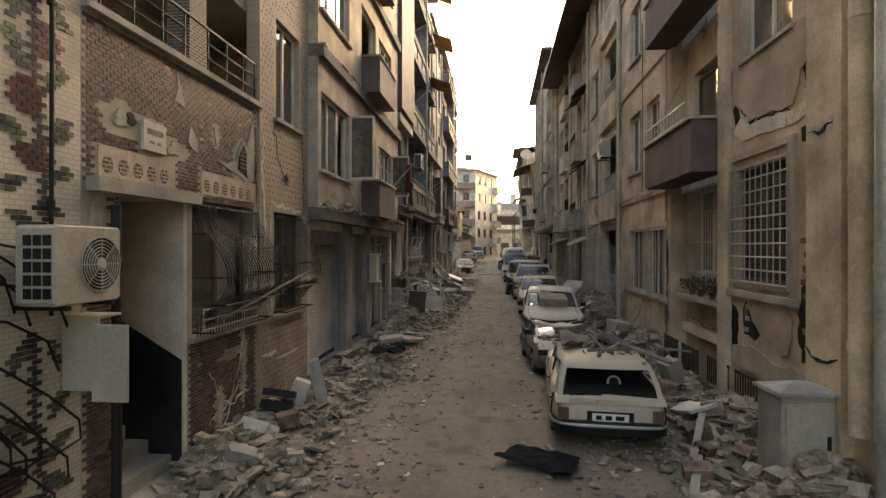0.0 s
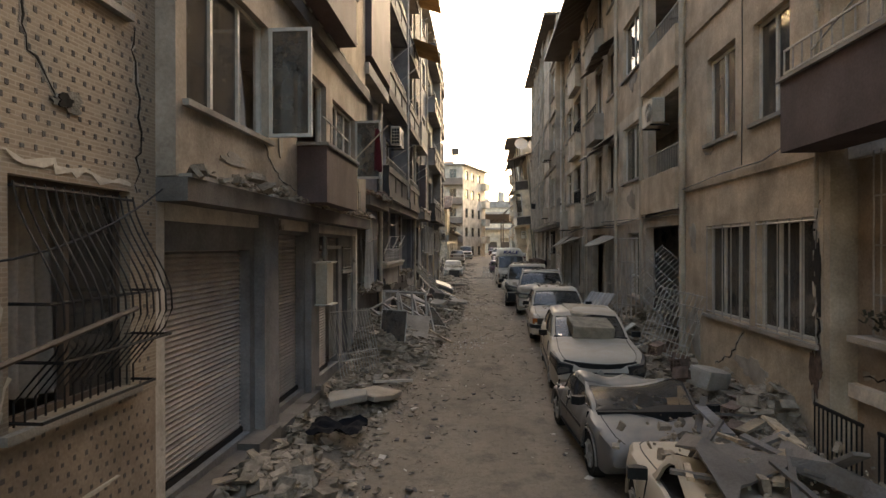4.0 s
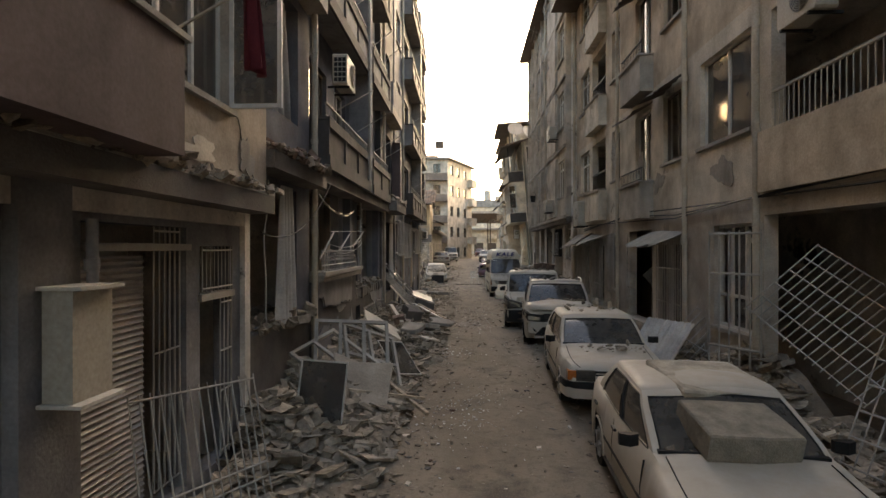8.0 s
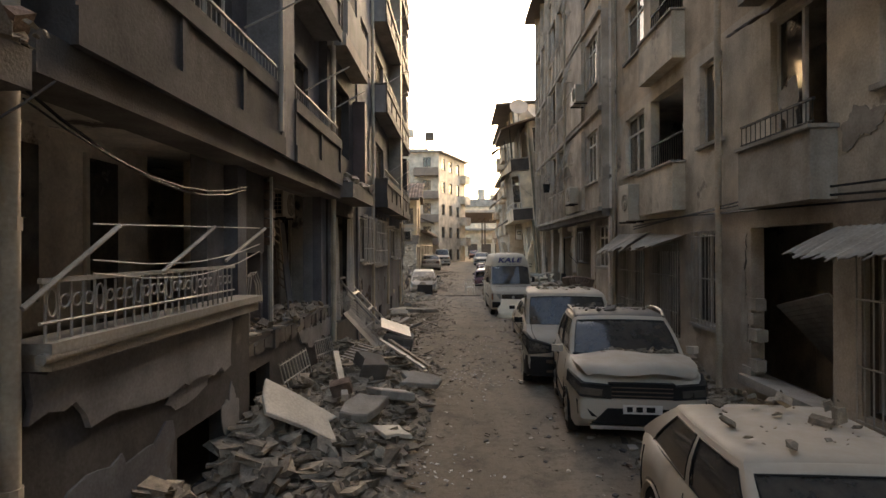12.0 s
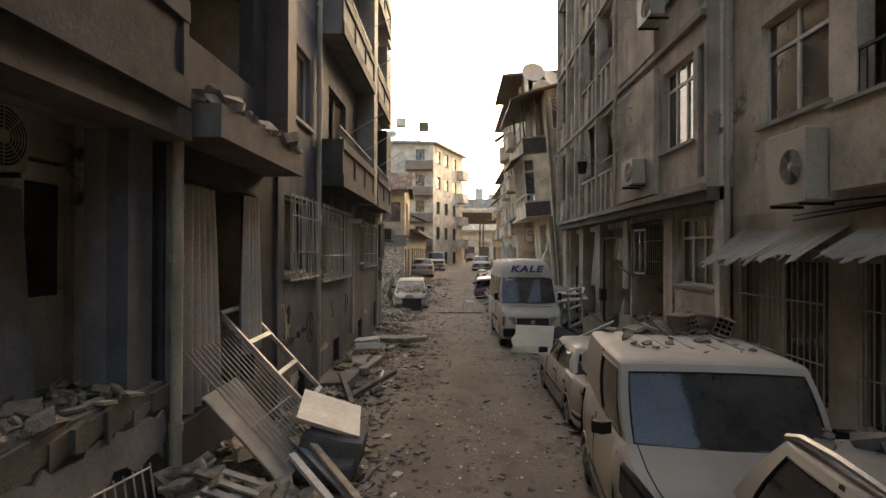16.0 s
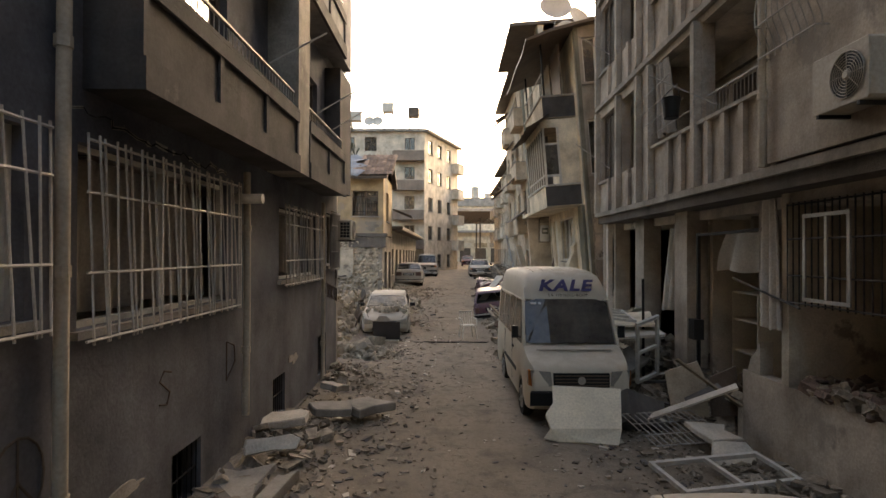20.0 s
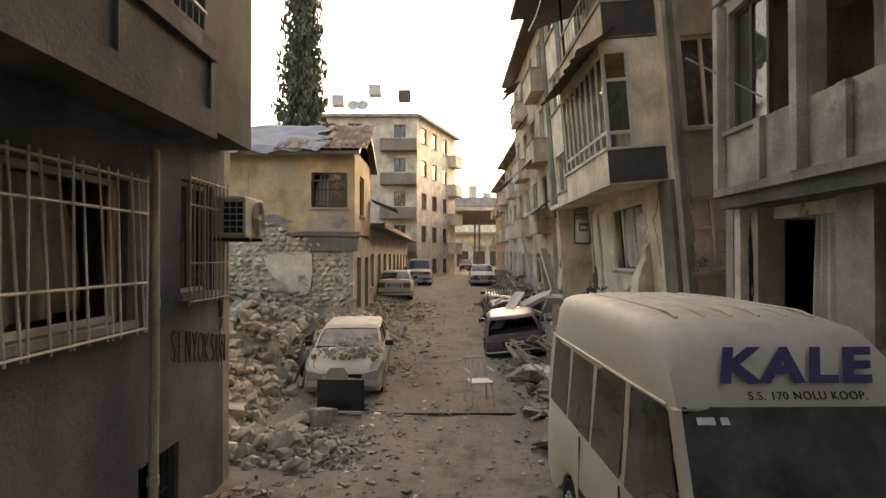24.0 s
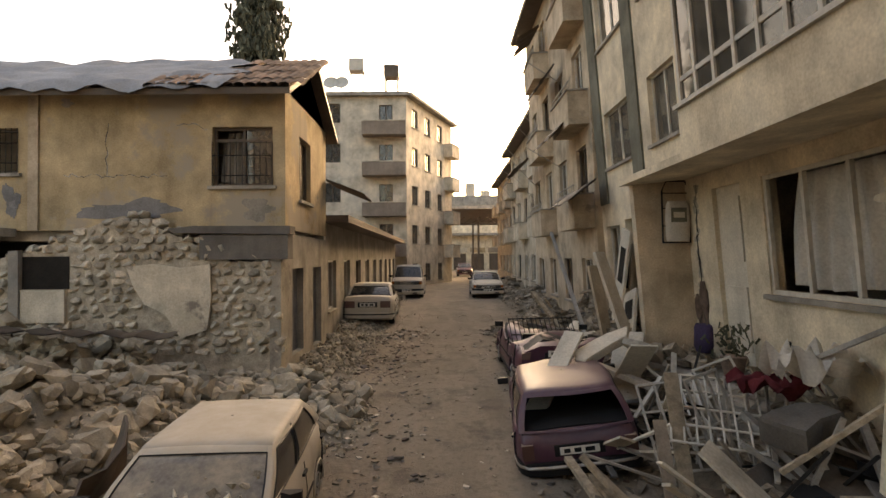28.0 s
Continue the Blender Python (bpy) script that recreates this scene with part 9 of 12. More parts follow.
    wr_ = half(L - 0.05)
    if rear_face:
        for s in (-1, 1):
            rmk("tail_lamp", *sorted((s * (wr_ - 0.01), s * (wr_ - 0.16 if rear_face == "small" else wr_ - 0.34))), zr - 0.34, zr - 0.12, 0.015, LAMP_R)
        bumper("bumper", 0.3, 0.48, 0.03, BLACK if rear_face == "small" else paint, tail=True)
        bumper("bumper_strip", 0.4, 0.45, 0.04, ALU if rear_face == "small" else BLACK, tail=True)
        rmk("plate_recess", -0.32, 0.32, zr - 0.32, zr - 0.16, 0.006, BLACK)
        plate(t, pose(0, L + 0.018, zr - 0.24, 0, 0, 180))
    return t


# white estate with a shattered tail gate, its rear towards the start of the street
TOP_EST = [(0, 0.6), (0.06, 0.72), (1.0, 0.8), (1.2, 0.84), (3.4, 0.84), (3.95, 0.82), (4.12, 0.79), (4.2, 0.74), (4.25, 0.64)]
est = car("estate_car", "cream-white old estate car with shattered tailgate and crushed roof, among rubble", pose(1.93, 12.2, -0.05, 0, 0, 180 - 4), 4.25, 1.64, 1.26, CAR_CREAM, TOP_EST, (0.84, 0.8), (1.2, 1.7), (4.16, 3.85), (0.75, 3.3), 0.28,
          shift=bent(1, 0.2, lambda p: max(0, min(1, (p[2] - 0.75) * 1.6)) * (0.12 + 1.6 * max(0, min(1, (3.3 - p[1]) / 1.2)))), rear_face="small", glass=(1, 0, 0), doors=4)
part("tailgate_sill", MB().rings([[(x, 4.06, 0.84 - 0.05 * abs(x) - (0.05 if 0.1 < x < 0.5 else 0)), (x, 4.2, 0.82 - 0.05 * abs(x) - (0.07 if 0.1 < x < 0.5 else 0)), (x, 4.262, 0.72), (x, 4.06, 0.7)] for x in [-0.76 + 0.095 * k for k in range(17)]]), CAR_CREAM, est)
part("glass_ledge", MB().box(-0.5, 0.35, 3.8, 4.0, 0.74, 0.82), CONC_DK, est)
spk = thing("loudspeaker", "round car loudspeaker on the parcel shelf", "loudspeaker", pose(1.8, 8.55, 0.84, 70, 0, 0))
part("cone", MB().rings([[(r * math.cos(a), r * math.sin(a), z) for a in (k * math.pi / 10 for k in range(20))] for r, z in ((0.11, 0), (0.1, 0.03), (0.05, 0.0), (0.03, 0.02))]), BLACK, spk, smooth=40)
part("ring", MB().rings([[(r * math.cos(a), r * math.sin(a), z) for a in (k * math.pi / 10 for k in range(20))] for r, z in ((0.105, 0.031), (0.085, 0.045), (0.075, 0.02))], caps=False), PLASTIC_W, spk)
# crushed saloon, facing the start
TOP_SED = [(0, 0.55), (0.05, 0.7), (0.3, 0.8), (1.05, 0.9), (1.25, 0.95), (3.5, 0.98), (4.3, 0.98), (4.4, 0.75)]
car("crushed_car", "dust-covered saloon with flattened roof and crumpled bonnet", pose(1.75, 12.15, 0.0, 0, 0, 4), 3.4, 1.72, 1.42, CAR_WRECK, [(0, 0.5), (0.05, 0.62), (0.4, 0.74), (0.8, 0.84), (2.3, 0.8), (2.9, 0.62), (3.3, 0.55), (3.4, 0.45)], (0.86, 0.74), (0.75, 1.75), (2.9, 2.2), (0.7, 2.75), 0.29,
    shift=bent(2, 0.34, lambda p: max(0, min(1, (p[2] - 0.62) * 2.2))), face="plain", glass=(1, 1, 0), roof_drop=0.25, doors=4)
# white saloon under slabs
car("saloon_car", "dusty white saloon with concrete slabs on its broken windscreen", pose(1.65, 15.82, 0.13, 0, 0, -3), 4.4, 1.78, 1.46, CAR_WHITE, TOP_SED, (0.95, 0.98), (1.3, 2.1), (3.9, 3.3), (0.85, 3.5), 0.31,
    shift=bent(3, 0.06, lambda p: max(0, min(1, (p[2] - 0.6) * 2)) * (p[1] < 3)), face="wide", doors=4)
for k, (y, z, x, w, d, h, rx) in enumerate(((17.35, 1.14, 1.74, 0.86, 0.66, 0.26, 12), (18.3, 1.47, 1.9, 1.0, 1.0, 0.09, 7))):
    tagged(part("concrete_block", MB().rings([[(sx * w / 2 * q, sy * d / 2 * q, zz) for sx, sy in ((-1, -1), (0.1, -1.05), (1, -0.95), (1.03, 0), (1, 1), (-0.2, 1.04), (-1, 1))] for q, zz in ((0.97, 0), (1, 0.03), (1, h - 0.02), (0.97, h))]), RUBBLE_L, m=pose(x, y, z, rx, 3, 4)), "broken pale concrete slab lying on a car windscreen", "concrete slab", "slabs on the car")
# white three-door hatchback
TOP_HAT = [(0, 0.58), (0.05, 0.72), (0.2, 0.78), (1.0, 0.9), (1.15, 0.94), (3.8, 0.99), (3.98, 0.9), (4.05, 0.7)]
car("hatchback_car", "dusty white hatchback with stones on its bonnet and roof", pose(1.69, 21.15, 0.25, 0, 0, -3), 4.05, 1.72, 1.45, CAR_WHITE, TOP_HAT, (0.94, 0.98), (1.15, 1.85), (3.9, 3.2), (0.78, 3.3), 0.29, face="hatch", doors=2)
# white crossover with its bonnet sprung
TOP_SUV = [(0, 0.6), (0.05, 0.88), (0.22, 0.99), (0.8, 1.09), (0.95, 1.12), (3.15, 1.14), (3.33, 1.0), (3.4, 0.8)]
suv = car("crossover_car", "white crossover with sprung bonnet and dusty windscreen", pose(1.78, 27.1, 0.27, 0, 0, -5), 3.4, 2.0, 1.74, CAR_WHITE, TOP_SUV, (1.12, 1.16), (0.98, 1.62), (3.28, 2.8), (0.72, 2.7), 0.34, face="suv", doors=4, roof_mat=CAR_DARK,
    shift=bent(5, 0.06, lambda p: max(0, min(1, (p[2] - 0.85) * 4)) * (p[1] < 0.9)))
sb = MB()
sb.rings([[(q * hw_, y + 0.14 * q * q * (y < 0.3), z + 0.05 * (1 - q * q) - lip * (abs(q) > 0.9) + 0.02 * math.sin(q * 5 + y * 3)) for q in [-1 + 0.125 * k for k in range(17)]] for y, z, hw_, lip in ((-0.02, 0.99, 0.74, 0.02), (0.0, 1.06, 0.8, 0.03), (0.12, 1.12, 0.85, 0.04), (0.4, 1.15, 0.89, 0.04), (0.75, 1.17, 0.9, 0.03), (0.95, 1.15, 0.89, 0.02))], caps=False, closed=False)
part("bonnet", sb, CAR_WHITE, suv, smooth=60)
for e in (-1, 1):
    part("roof_rail", MB().tube([(e * 0.73, 1.6, 1.68), (e * 0.75, 1.78, 1.76), (e * 0.76, 2.2, 1.785), (e * 0.75, 2.6, 1.765), (e * 0.73, 2.82, 1.7)], 0.024, 6), ALU, suv, smooth=50)
# white panel van
TOP_VAN = [(0, 0.62), (0.05, 0.9), (0.15, 1.02), (0.6, 1.18), (0.75, 1.22), (3.25, 1.22), (3.42, 1.15), (3.5, 0.9)]
van = car("panel_van", "white panel van, bumper torn off, broken bricks on its roof", pose(1.45, 30.45, 0.24, 0, 0, -6), 3.5, 1.96, 1.92, CAR_WHITE, TOP_VAN, (1.22, 1.24), (0.74, 1.16), (3.42, 3.2), (0.66, 2.8), 0.32, face="torn", doors=4, blank=0.4, tumble=0.86)
for k in range(5):
    part("roof_rib", MB().box(-0.5 + 0.25 * k - 0.02, -0.5 + 0.25 * k + 0.02, 1.75, 2.7, 1.915, 1.93), CAR_WHITE, van)
# white notchback, tail to the start, rubble through its rear window
TOP_NOT = [(0, 0.58), (0.05, 0.72), (0.2, 0.78), (1.0, 0.9), (1.15, 0.94), (3.35, 0.98), (4.2, 0.98), (4.3, 0.85), (4.35, 0.7)]
car("notchback_car", "white four-door car with rubble through its rear window", pose(1.88, 39.15, 0.13, 0, 0, 180), 4.3, 1.7, 1.4, CAR_WHITE, TOP_NOT, (0.94, 0.97), (1.15, 1.8), (3.5, 3.0), (0.78, 3.3), 0.29, rear_face=True, doors=4, glass=(1, 1, 0),
    shift=bent(6, 0.2, lambda p: max(0, min(1, (p[2] - 0.9) * 2)) * (p[1] > 2.2)))
bw = thing("fallen_wall_piece", "plaster-faced piece of hollow-brick wall lying on a car", "debris", pose(1.68, 35.62, 1.33, 40, -24, 22) @ Matrix.Diagonal((0.9, 0.85, 0.9, 1)))
part("plaster_face", MB().rings([[(-0.56, -0.34, z), (-0.3, -0.36, z), (0.1, -0.33, z), (0.55, -0.36, z), (0.62, 0.05, z), (0.56, 0.3, z), (0.1, 0.33, z), (-0.4, 0.3, z), (-0.6, 0.05, z)] for z in (0.185, 0.21)]), PL_TAN2, bw)
for a in range(4):
    for c in range(3):
        if (a, c) == (3, 0):
            continue
        tmp = FrontX(None, 0, 1).wall(-0.54 + 0.28 * a, -0.27 + 0.28 * a, 0.0 + 0.004 * a, 0.18, [(-0.51 + 0.28 * a + 0.058 * k, -0.47 + 0.28 * a + 0.058 * k, q, q + 0.055) for k in range(4) for q in (0.025, 0.1)], BRICK_R, thick=0.2, w=0.42 - 0.215 * c + 0.02 * (a % 2), name="brick")
        tmp.parent = bw
for k, (x, y, z, sx, sy, sz, rx, rz) in enumerate(((1.5, 35.15, 1.12, 0.34, 0.26, 0.12, 12, 20), (2.3, 35.2, 1.1, 0.4, 0.3, 0.14, -8, 60), (2.45, 35.75, 1.22, 0.3, 0.22, 0.12, 30, 10), (1.45, 35.95, 1.1, 0.22, 0.3, 0.1, 24, -20))):
    tagged(part("concrete_block", MB().rings([[(ex * sx / 2 * q, ey * sy / 2 * q, zz) for ex, ey in ((-1, -1), (0.2, -1.1), (1, -0.8), (1.1, 0.2), (0.8, 1), (-0.3, 1.05), (-1, 0.8))] for q, zz in ((0.94, 0), (1, 0.02), (1, sz - 0.02), (0.94, sz))]), (CONC_DK, STUCCO_PATCH, CONC, CONC_DK)[k], m=pose(x, y, z, rx, 5, rz)), "broken piece of masonry lying in a smashed rear window", "masonry piece", "slabs on the car")
# white hatchback beside the rubble heap
car("small_white_car", "dusty white hatchback half buried by rubble, facing the street corner", pose(-2.98, 51.98, gz(52.3) - 0.1, 1.5, 0, 3.5), 3.7, 1.62, 1.4, CAR_WHITE, [(0, 0.58), (0.05, 0.7), (0.25, 0.8), (0.75, 0.93), (0.9, 0.98), (3.4, 1.0), (3.6, 0.95), (3.7, 0.75)], (0.98, 1.0), (0.88, 1.62), (3.6, 3.1), (0.7, 3.05), 0.29, face="round", doors=4, ws_mat=GLASS_DUST)
# wine-red hatchback tipped in the debris
car("wine_red_car", "wine-red hatchback tipped on debris, its tail to the street", pose(1.36, 59.1, gz(56) - 0.02, -3, 8, 180 - 6) @ Matrix.Diagonal((1, 1, 0.9, 1)), 3.75, 1.66, 1.42, CAR_PURPLE, [(0, 0.58), (0.05, 0.72), (0.9, 0.85), (1.05, 0.9), (3.5, 0.9), (3.7, 0.85), (3.75, 0.6)], (0.9, 0.92), (1.05, 1.7), (3.65, 3.3), (0.75, 3.1), 0.27, rear_face="small", doors=4, glass=(1, 1, 0),
    shift=bent(7, 0.05, lambda p: max(0, min(1, (p[2] - 0.8) * 2))))
car("crushed_red_car", "flattened dark red car under a window grille", pose(1.3, 62.0, gz(61), 0, 0, 180), 3.9, 1.65, 1.35, CAR_PURPLE, TOP_HAT, (0.94, 0.98), (1.15, 1.85), (3.8, 3.2), (0.78, 3.2), 0.28, rear_face="small", shift=bent(8, 0.4, lambda p: max(0, min(1, (p[2] - 0.6) * 2))), roof_drop=0.3)
# white saloon parked on the west side, tail to the start; more beyond
car("white_saloon", "white saloon parked against the low houses", pose(-3.45, 70.6, gz(68), 0, 0, 182), 4.3, 1.7, 1.4, CAR_WHITE, TOP_NOT, (0.94, 0.97), (1.15, 1.8), (3.5, 2.95), (0.78, 3.3), 0.29, rear_face=True, doors=4)
car("distant_white_car", "white car parked far along the street", pose(1.6, 77.4, gz(78), 0, 0, 0), 4.3, 1.7, 1.42, CAR_WHITE, TOP_NOT, (0.94, 0.97), (1.15, 1.8), (3.5, 2.95), (0.78, 3.3), 0.29, face="hatch", doors=4)
car("distant_red_car", "dull red car at the far end of the street", pose(1.6, 108, gz(108), 0, 0, 0), 4.2, 1.7, 1.45, CAR_PURPLE, TOP_HAT, (0.94, 0.98), (1.15, 1.85), (3.9, 3.2), (0.78, 3.3), 0.29, face="hatch")
car("pickup_truck", "white pickup truck parked with its nose towards the corner", pose(-2.75, 77.6, gz(78), 0, 0, 0), 4.9, 1.75, 1.8, CAR_WHITE, [(0, 0.7), (0.05, 0.95), (0.9, 1.08), (1.05, 1.1), (2.6, 1.1), (2.7, 0.95), (4.8, 0.95), (4.9, 0.85)], (1.1, 1.1), (1.05, 1.6), (2.6, 2.4), (0.85, 3.8), 0.36, face="hatch", doors=2)


def islands(me):
    """The connected pieces of a mesh, each as a mesh of its own."""
    bm = bmesh.new()
    bm.from_mesh(me)
    bmesh.ops.remove_doubles(bm, verts=bm.verts[:], dist=0.00001)
    left, out = set(bm.verts), []
    while left:
        todo, seen = [left.pop()], []
        while todo:
            v = todo.pop()
            seen.append(v)
            for e in v.link_edges:
                o = e.other_vert(v)
                if o in left:
                    left.discard(o)
                    todo.append(o)
        idx = {v: k for k, v in enumerate(seen)}
        faces = {f for v in seen for f in v.link_faces}
        one = bpy.data.meshes.new("letter")
        one.from_pydata([tuple(v.co) for v in seen], [], [[idx[v] for v in f.verts] for f in sorted(faces, key=lambda f: f.index)])
        out.append(one)
    bm.free()
    return out


def minibus(m):
    """High-roofed minibus that faces -y."""
    t = thing("minibus", "white high-roof minibus with lettered brow and dusty windows", "minibus", m)
    L, hw = 4.85, 0.965
    ys = [0.0, 0.04, 0.12, 0.3, 0.5, 0.62, 0.7, 0.85, 1.0, 1.12, 1.2, 1.35, 1.5, 1.7, 2.0, 2.6, 3.0, 3.33, 3.41, 3.55, 3.7, 3.85, 3.99, 4.07, 4.4, 4.7, 4.82, 4.85]
    r = 0.34
    rings = []
    for y in ys:
        zt = float(np.interp(y, (0, 0.04, 0.12, 0.75, 0.9), (0.75, 0.98, 1.06, 1.3, 1.36)))
        zl = 0.3 + 0.1 * max(0, 1 - y / 0.15)
        for c in (0.92, 3.7):
            d = abs(y - c)
            if d < r + 0.07:
                zl = max(zl, 0.32 + math.sqrt((r + 0.07) ** 2 - d * d))
        w = hw * (1 - 0.12 * max(0, 1 - y / 0.5) ** 2 - 0.05 * max(0, 1 - (L - y) / 0.15))
        d = zt - zl
        side = [(w * 0.96, zl), (w, zl + 0.2 * d), (w, zl + 0.6 * d), (w * 0.985, zl + 0.9 * d), (w * 0.95, zt), (w * 0.5, zt + 0.02)]
        rings.append([(x, y, z) for x, z in side] + [(-x, y, z) for x, z in reversed(side)])
    part("body", MB().rings(rings), CAR_MINI, t, smooth=38)
    # roof: rounded brow, long ribbed top
    rr_ = []
    for y, z, w, lo in ((1.22, 2.12, 0.84, 2.1), (1.36, 2.42, 0.83, 2.08), (1.62, 2.6, 0.82, 2.08), (2.2, 2.66, 0.83, 2.06), (3.2, 2.67, 0.84, 2.06), (4.3, 2.64, 0.84, 2.06), (4.68, 2.6, 0.82, 2.06), (4.8, 2.5, 0.8, 2.06)):
        side = [(w + 0.04, lo), (w + 0.03, lo + 0.25 * (z - lo)), (w - 0.01, lo + 0.7 * (z - lo)), (w - 0.07, z - 0.05), (w - 0.16, z - 0.01), (w * 0.4, z + 0.015)]
        rr_.append([(x, y, q) for x, q in side] + [(-x, y, q) for x, q in reversed(side)])
    part("roof", MB().rings(rr_), CAR_MINI, t, smooth=50)
    for k in range(6):
        x = -0.55 + 0.22 * k
        zc = 2.66 + 0.015 * (1 - abs(x) / 0.7)
        part("roof_rib", MB().tube([(x, 1.85, zc - 0.03), (x, 2.0, zc + 0.002), (x, 3.2, zc + 0.012), (x, 4.2, zc - 0.012), (x, 4.3, zc - 0.04)], 0.012, 6), CAR_MINI, t, smooth=60)
    part("rain_gutter", MB().tube([(-0.87, 1.3, 2.12), (-0.885, 2.2, 2.12), (-0.89, 4.6, 2.11)], 0.014, 6), CAR_MINI, t)
    part("rain_gutter", MB().tube([(0.87, 1.3, 2.12), (0.885, 2.2, 2.12), (0.89, 4.6, 2.11)], 0.014, 6), CAR_MINI, t)
    for s in (-1, 1):
        for ya, yb, wd in ((0.78, 1.22, 0.05), (1.98, 2.02, 0.05), (2.9, 2.9, 0.05), (3.8, 3.8, 0.05), (4.73, 4.73, 0.09)):
            p, q = Vector((s * hw * 0.97, ya, 1.28)), Vector((s * (0.875), yb, 2.12))
            v, u = Vector((0, wd, 0)), Vector((-s * 0.05, 0, 0))
            part("pillar", MB().rings([[p - v, p + v, p + v + u, p - v + u], [q - v, q + v, q + v + u, q - v + u]]), CAR_MINI, t)
        for ya, yb, yc, yd in ((0.9, 1.93, 1.95, 1.3), (2.07, 2.85, 2.85, 2.07), (2.95, 3.75, 3.75, 2.95), (3.85, 4.64, 4.64, 3.85)):
            g = part("side_window", MB().slab([(s * 0.945, ya, 1.33), (s * 0.945, yb, 1.33), (s * 0.872, yc, 2.1), (s * 0.872, yd, 2.1)], (-s * 0.01, 0, 0)), GLASS_MINI, t)
            g.visible_shadow = False
        part("side_strip", MB().box(*sorted((s * hw * 0.99, s * (hw + 0.012))), 1.4, 3.2, 0.72, 0.8), BLACK, t)
        for y in (2.0, 3.2):
            part("door_gap", MB().box(*sorted((s * hw * 0.99, s * (hw + 0.003))), y, y + 0.012, 0.45, 1.3), BLACK, t)
        part("handle", MB().box(*sorted((s * hw, s * (hw + 0.02))), 1.75, 1.92, 1.12, 1.16), BLACK, t)
        part("headlamp", MB().rings([[(s * 0.52, -0.012, 0.74), (s * 0.87, 0.05, 0.72), (s * 0.9, 0.07, 1.0), (s * 0.55, 0.0, 0.98)], [(s * 0.52, 0.2, 0.74), (s * 0.87, 0.22, 0.72), (s * 0.9, 0.22, 1.0), (s * 0.55, 0.2, 0.98)]]), LAMP_L, t)
        part("indicator", MB().rings([[(s * 0.875, 0.05, 0.72), (s * 0.93, 0.12, 0.74), (s * 0.935, 0.12, 0.98), (s * 0.905, 0.06, 1.0)], [(s * 0.875, 0.2, 0.72), (s * 0.93, 0.24, 0.74), (s * 0.935, 0.24, 0.98), (s * 0.905, 0.2, 1.0)]]), LAMP_O, t)
        part("mirror", MB().box(*sorted((s * 0.99, s * 1.11)), 0.97, 1.05, 1.42, 1.64), BLACK, t)
        rod(t, "mirror_arm", (s * 0.92, 1.0, 1.42), (s * 1.1, 1.0, 1.5), 0.02, BLACK)
        for y in (0.92, 3.7):
            wheel(t, s * (hw - 0.13), y, r, s)
        part("wiper", MB().tube([(s * 0.2, 0.8, 1.37), (s * 0.65, 0.9, 1.42)], 0.012, 5), BLACK, t)
    g = part("windscreen", panel([(-0.86, 0.8, 1.35), (-0.4, 0.72, 1.36), (0.4, 0.72, 1.36), (0.86, 0.8, 1.35), (0.82, 1.25, 2.12), (0.4, 1.2, 2.13), (-0.4, 1.2, 2.13), (-0.82, 1.25, 2.12)], 0.01, (0, 1, -0.4)), GLASS_MINI, t)
    g.visible_shadow = False
    part("radiator_grille", MB().box(-0.5, 0.5, -0.018, 0.1, 0.72, 0.96), BLACK, t)
    for k in range(4):
        part("grille_slat", MB().box(-0.48, 0.48, -0.026, -0.019, 0.74 + 0.055 * k, 0.765 + 0.055 * k), PVC_D, t)
    part("badge", MB().rings([[(0.07 * math.cos(a), -0.034 + 0.006 * j, 0.84 + 0.07 * math.sin(a)) for a in (k * math.pi / 8 for k in range(16))] for j in (0, 1)]), ALU, t)
    part("bonnet_slot", MB().box(-0.7, 0.7, 0.52, 0.56, 1.262, 1.268), BLACK, t)
    part("bumper", MB().rings([[(-0.9, 0.02, 0.4), (0.9, 0.02, 0.4), (0.9, 0.0, 0.66), (-0.9, 0.0, 0.66)], [(-0.93, -0.06, 0.42), (0.93, -0.06, 0.42), (0.93, -0.07, 0.64), (-0.93, -0.07, 0.64)]]), BLACK, t)
    part("underbody", MB().box(-0.85, 0.85, 0.3, 4.6, 0.3, 0.38), BLACK, t)
    part("cabin_floor", MB().box(-0.9, 0.9, 0.8, 4.7, 0.55, 0.62).box(-0.85, 0.85, 0.75, 1.15, 0.62, 1.28), BLACK, t)
    for x in (-0.5, 0.5):
        for y in (1.7, 2.6, 3.4, 4.2):
            part("seat", MB().box(x - 0.25, x + 0.25, y, y + 0.12, 0.62, 1.55), BLACK, t)
    part("rear_wall", MB().box(-0.86, 0.86, 4.74, 4.79, 1.2, 2.2), CAR_MINI, t)
    # lettering on the brow
    q = look((0, 0, 0), (0, 1.0, -0.36)).to_3x3().to_4x4()
    for txt, size, z, y, mt in (("KALE", 0.32, 2.29, 1.26, BLUE_P), ("S.S. 170 NOLU KOOP.", 0.075, 2.18, 1.222, BLACK)):
        cu = bpy.data.curves.new("lettering", "FONT")
        cu.body, cu.size, cu.extrude, cu.align_x, cu.shear = txt, size, 0.003, "CENTER", 0.25 if size > 0.2 else 0
        cu.offset = 0.013 if size > 0.2 else 0.0
        cu.space_character = 1.15
        tmp = new("tmp", cu)
        me = bpy.data.meshes.new_from_object(tmp.evaluated_get(bpy.context.evaluated_depsgraph_get()))
        bpy.data.objects.remove(tmp)
        me.materials.append(mt)
        place = pose(-0.02, y - 0.035, z, 62, 0, 0) @ Matrix.Diagonal((1.3, 1, 1, 1)) if size > 0.2 else pose(0.05, y - 0.035, z, 66, 0, 0)
        for piece in islands(me):
            piece.materials.append(mt)
            part("letter", piece, None, t, m=place)
    x = -0.72
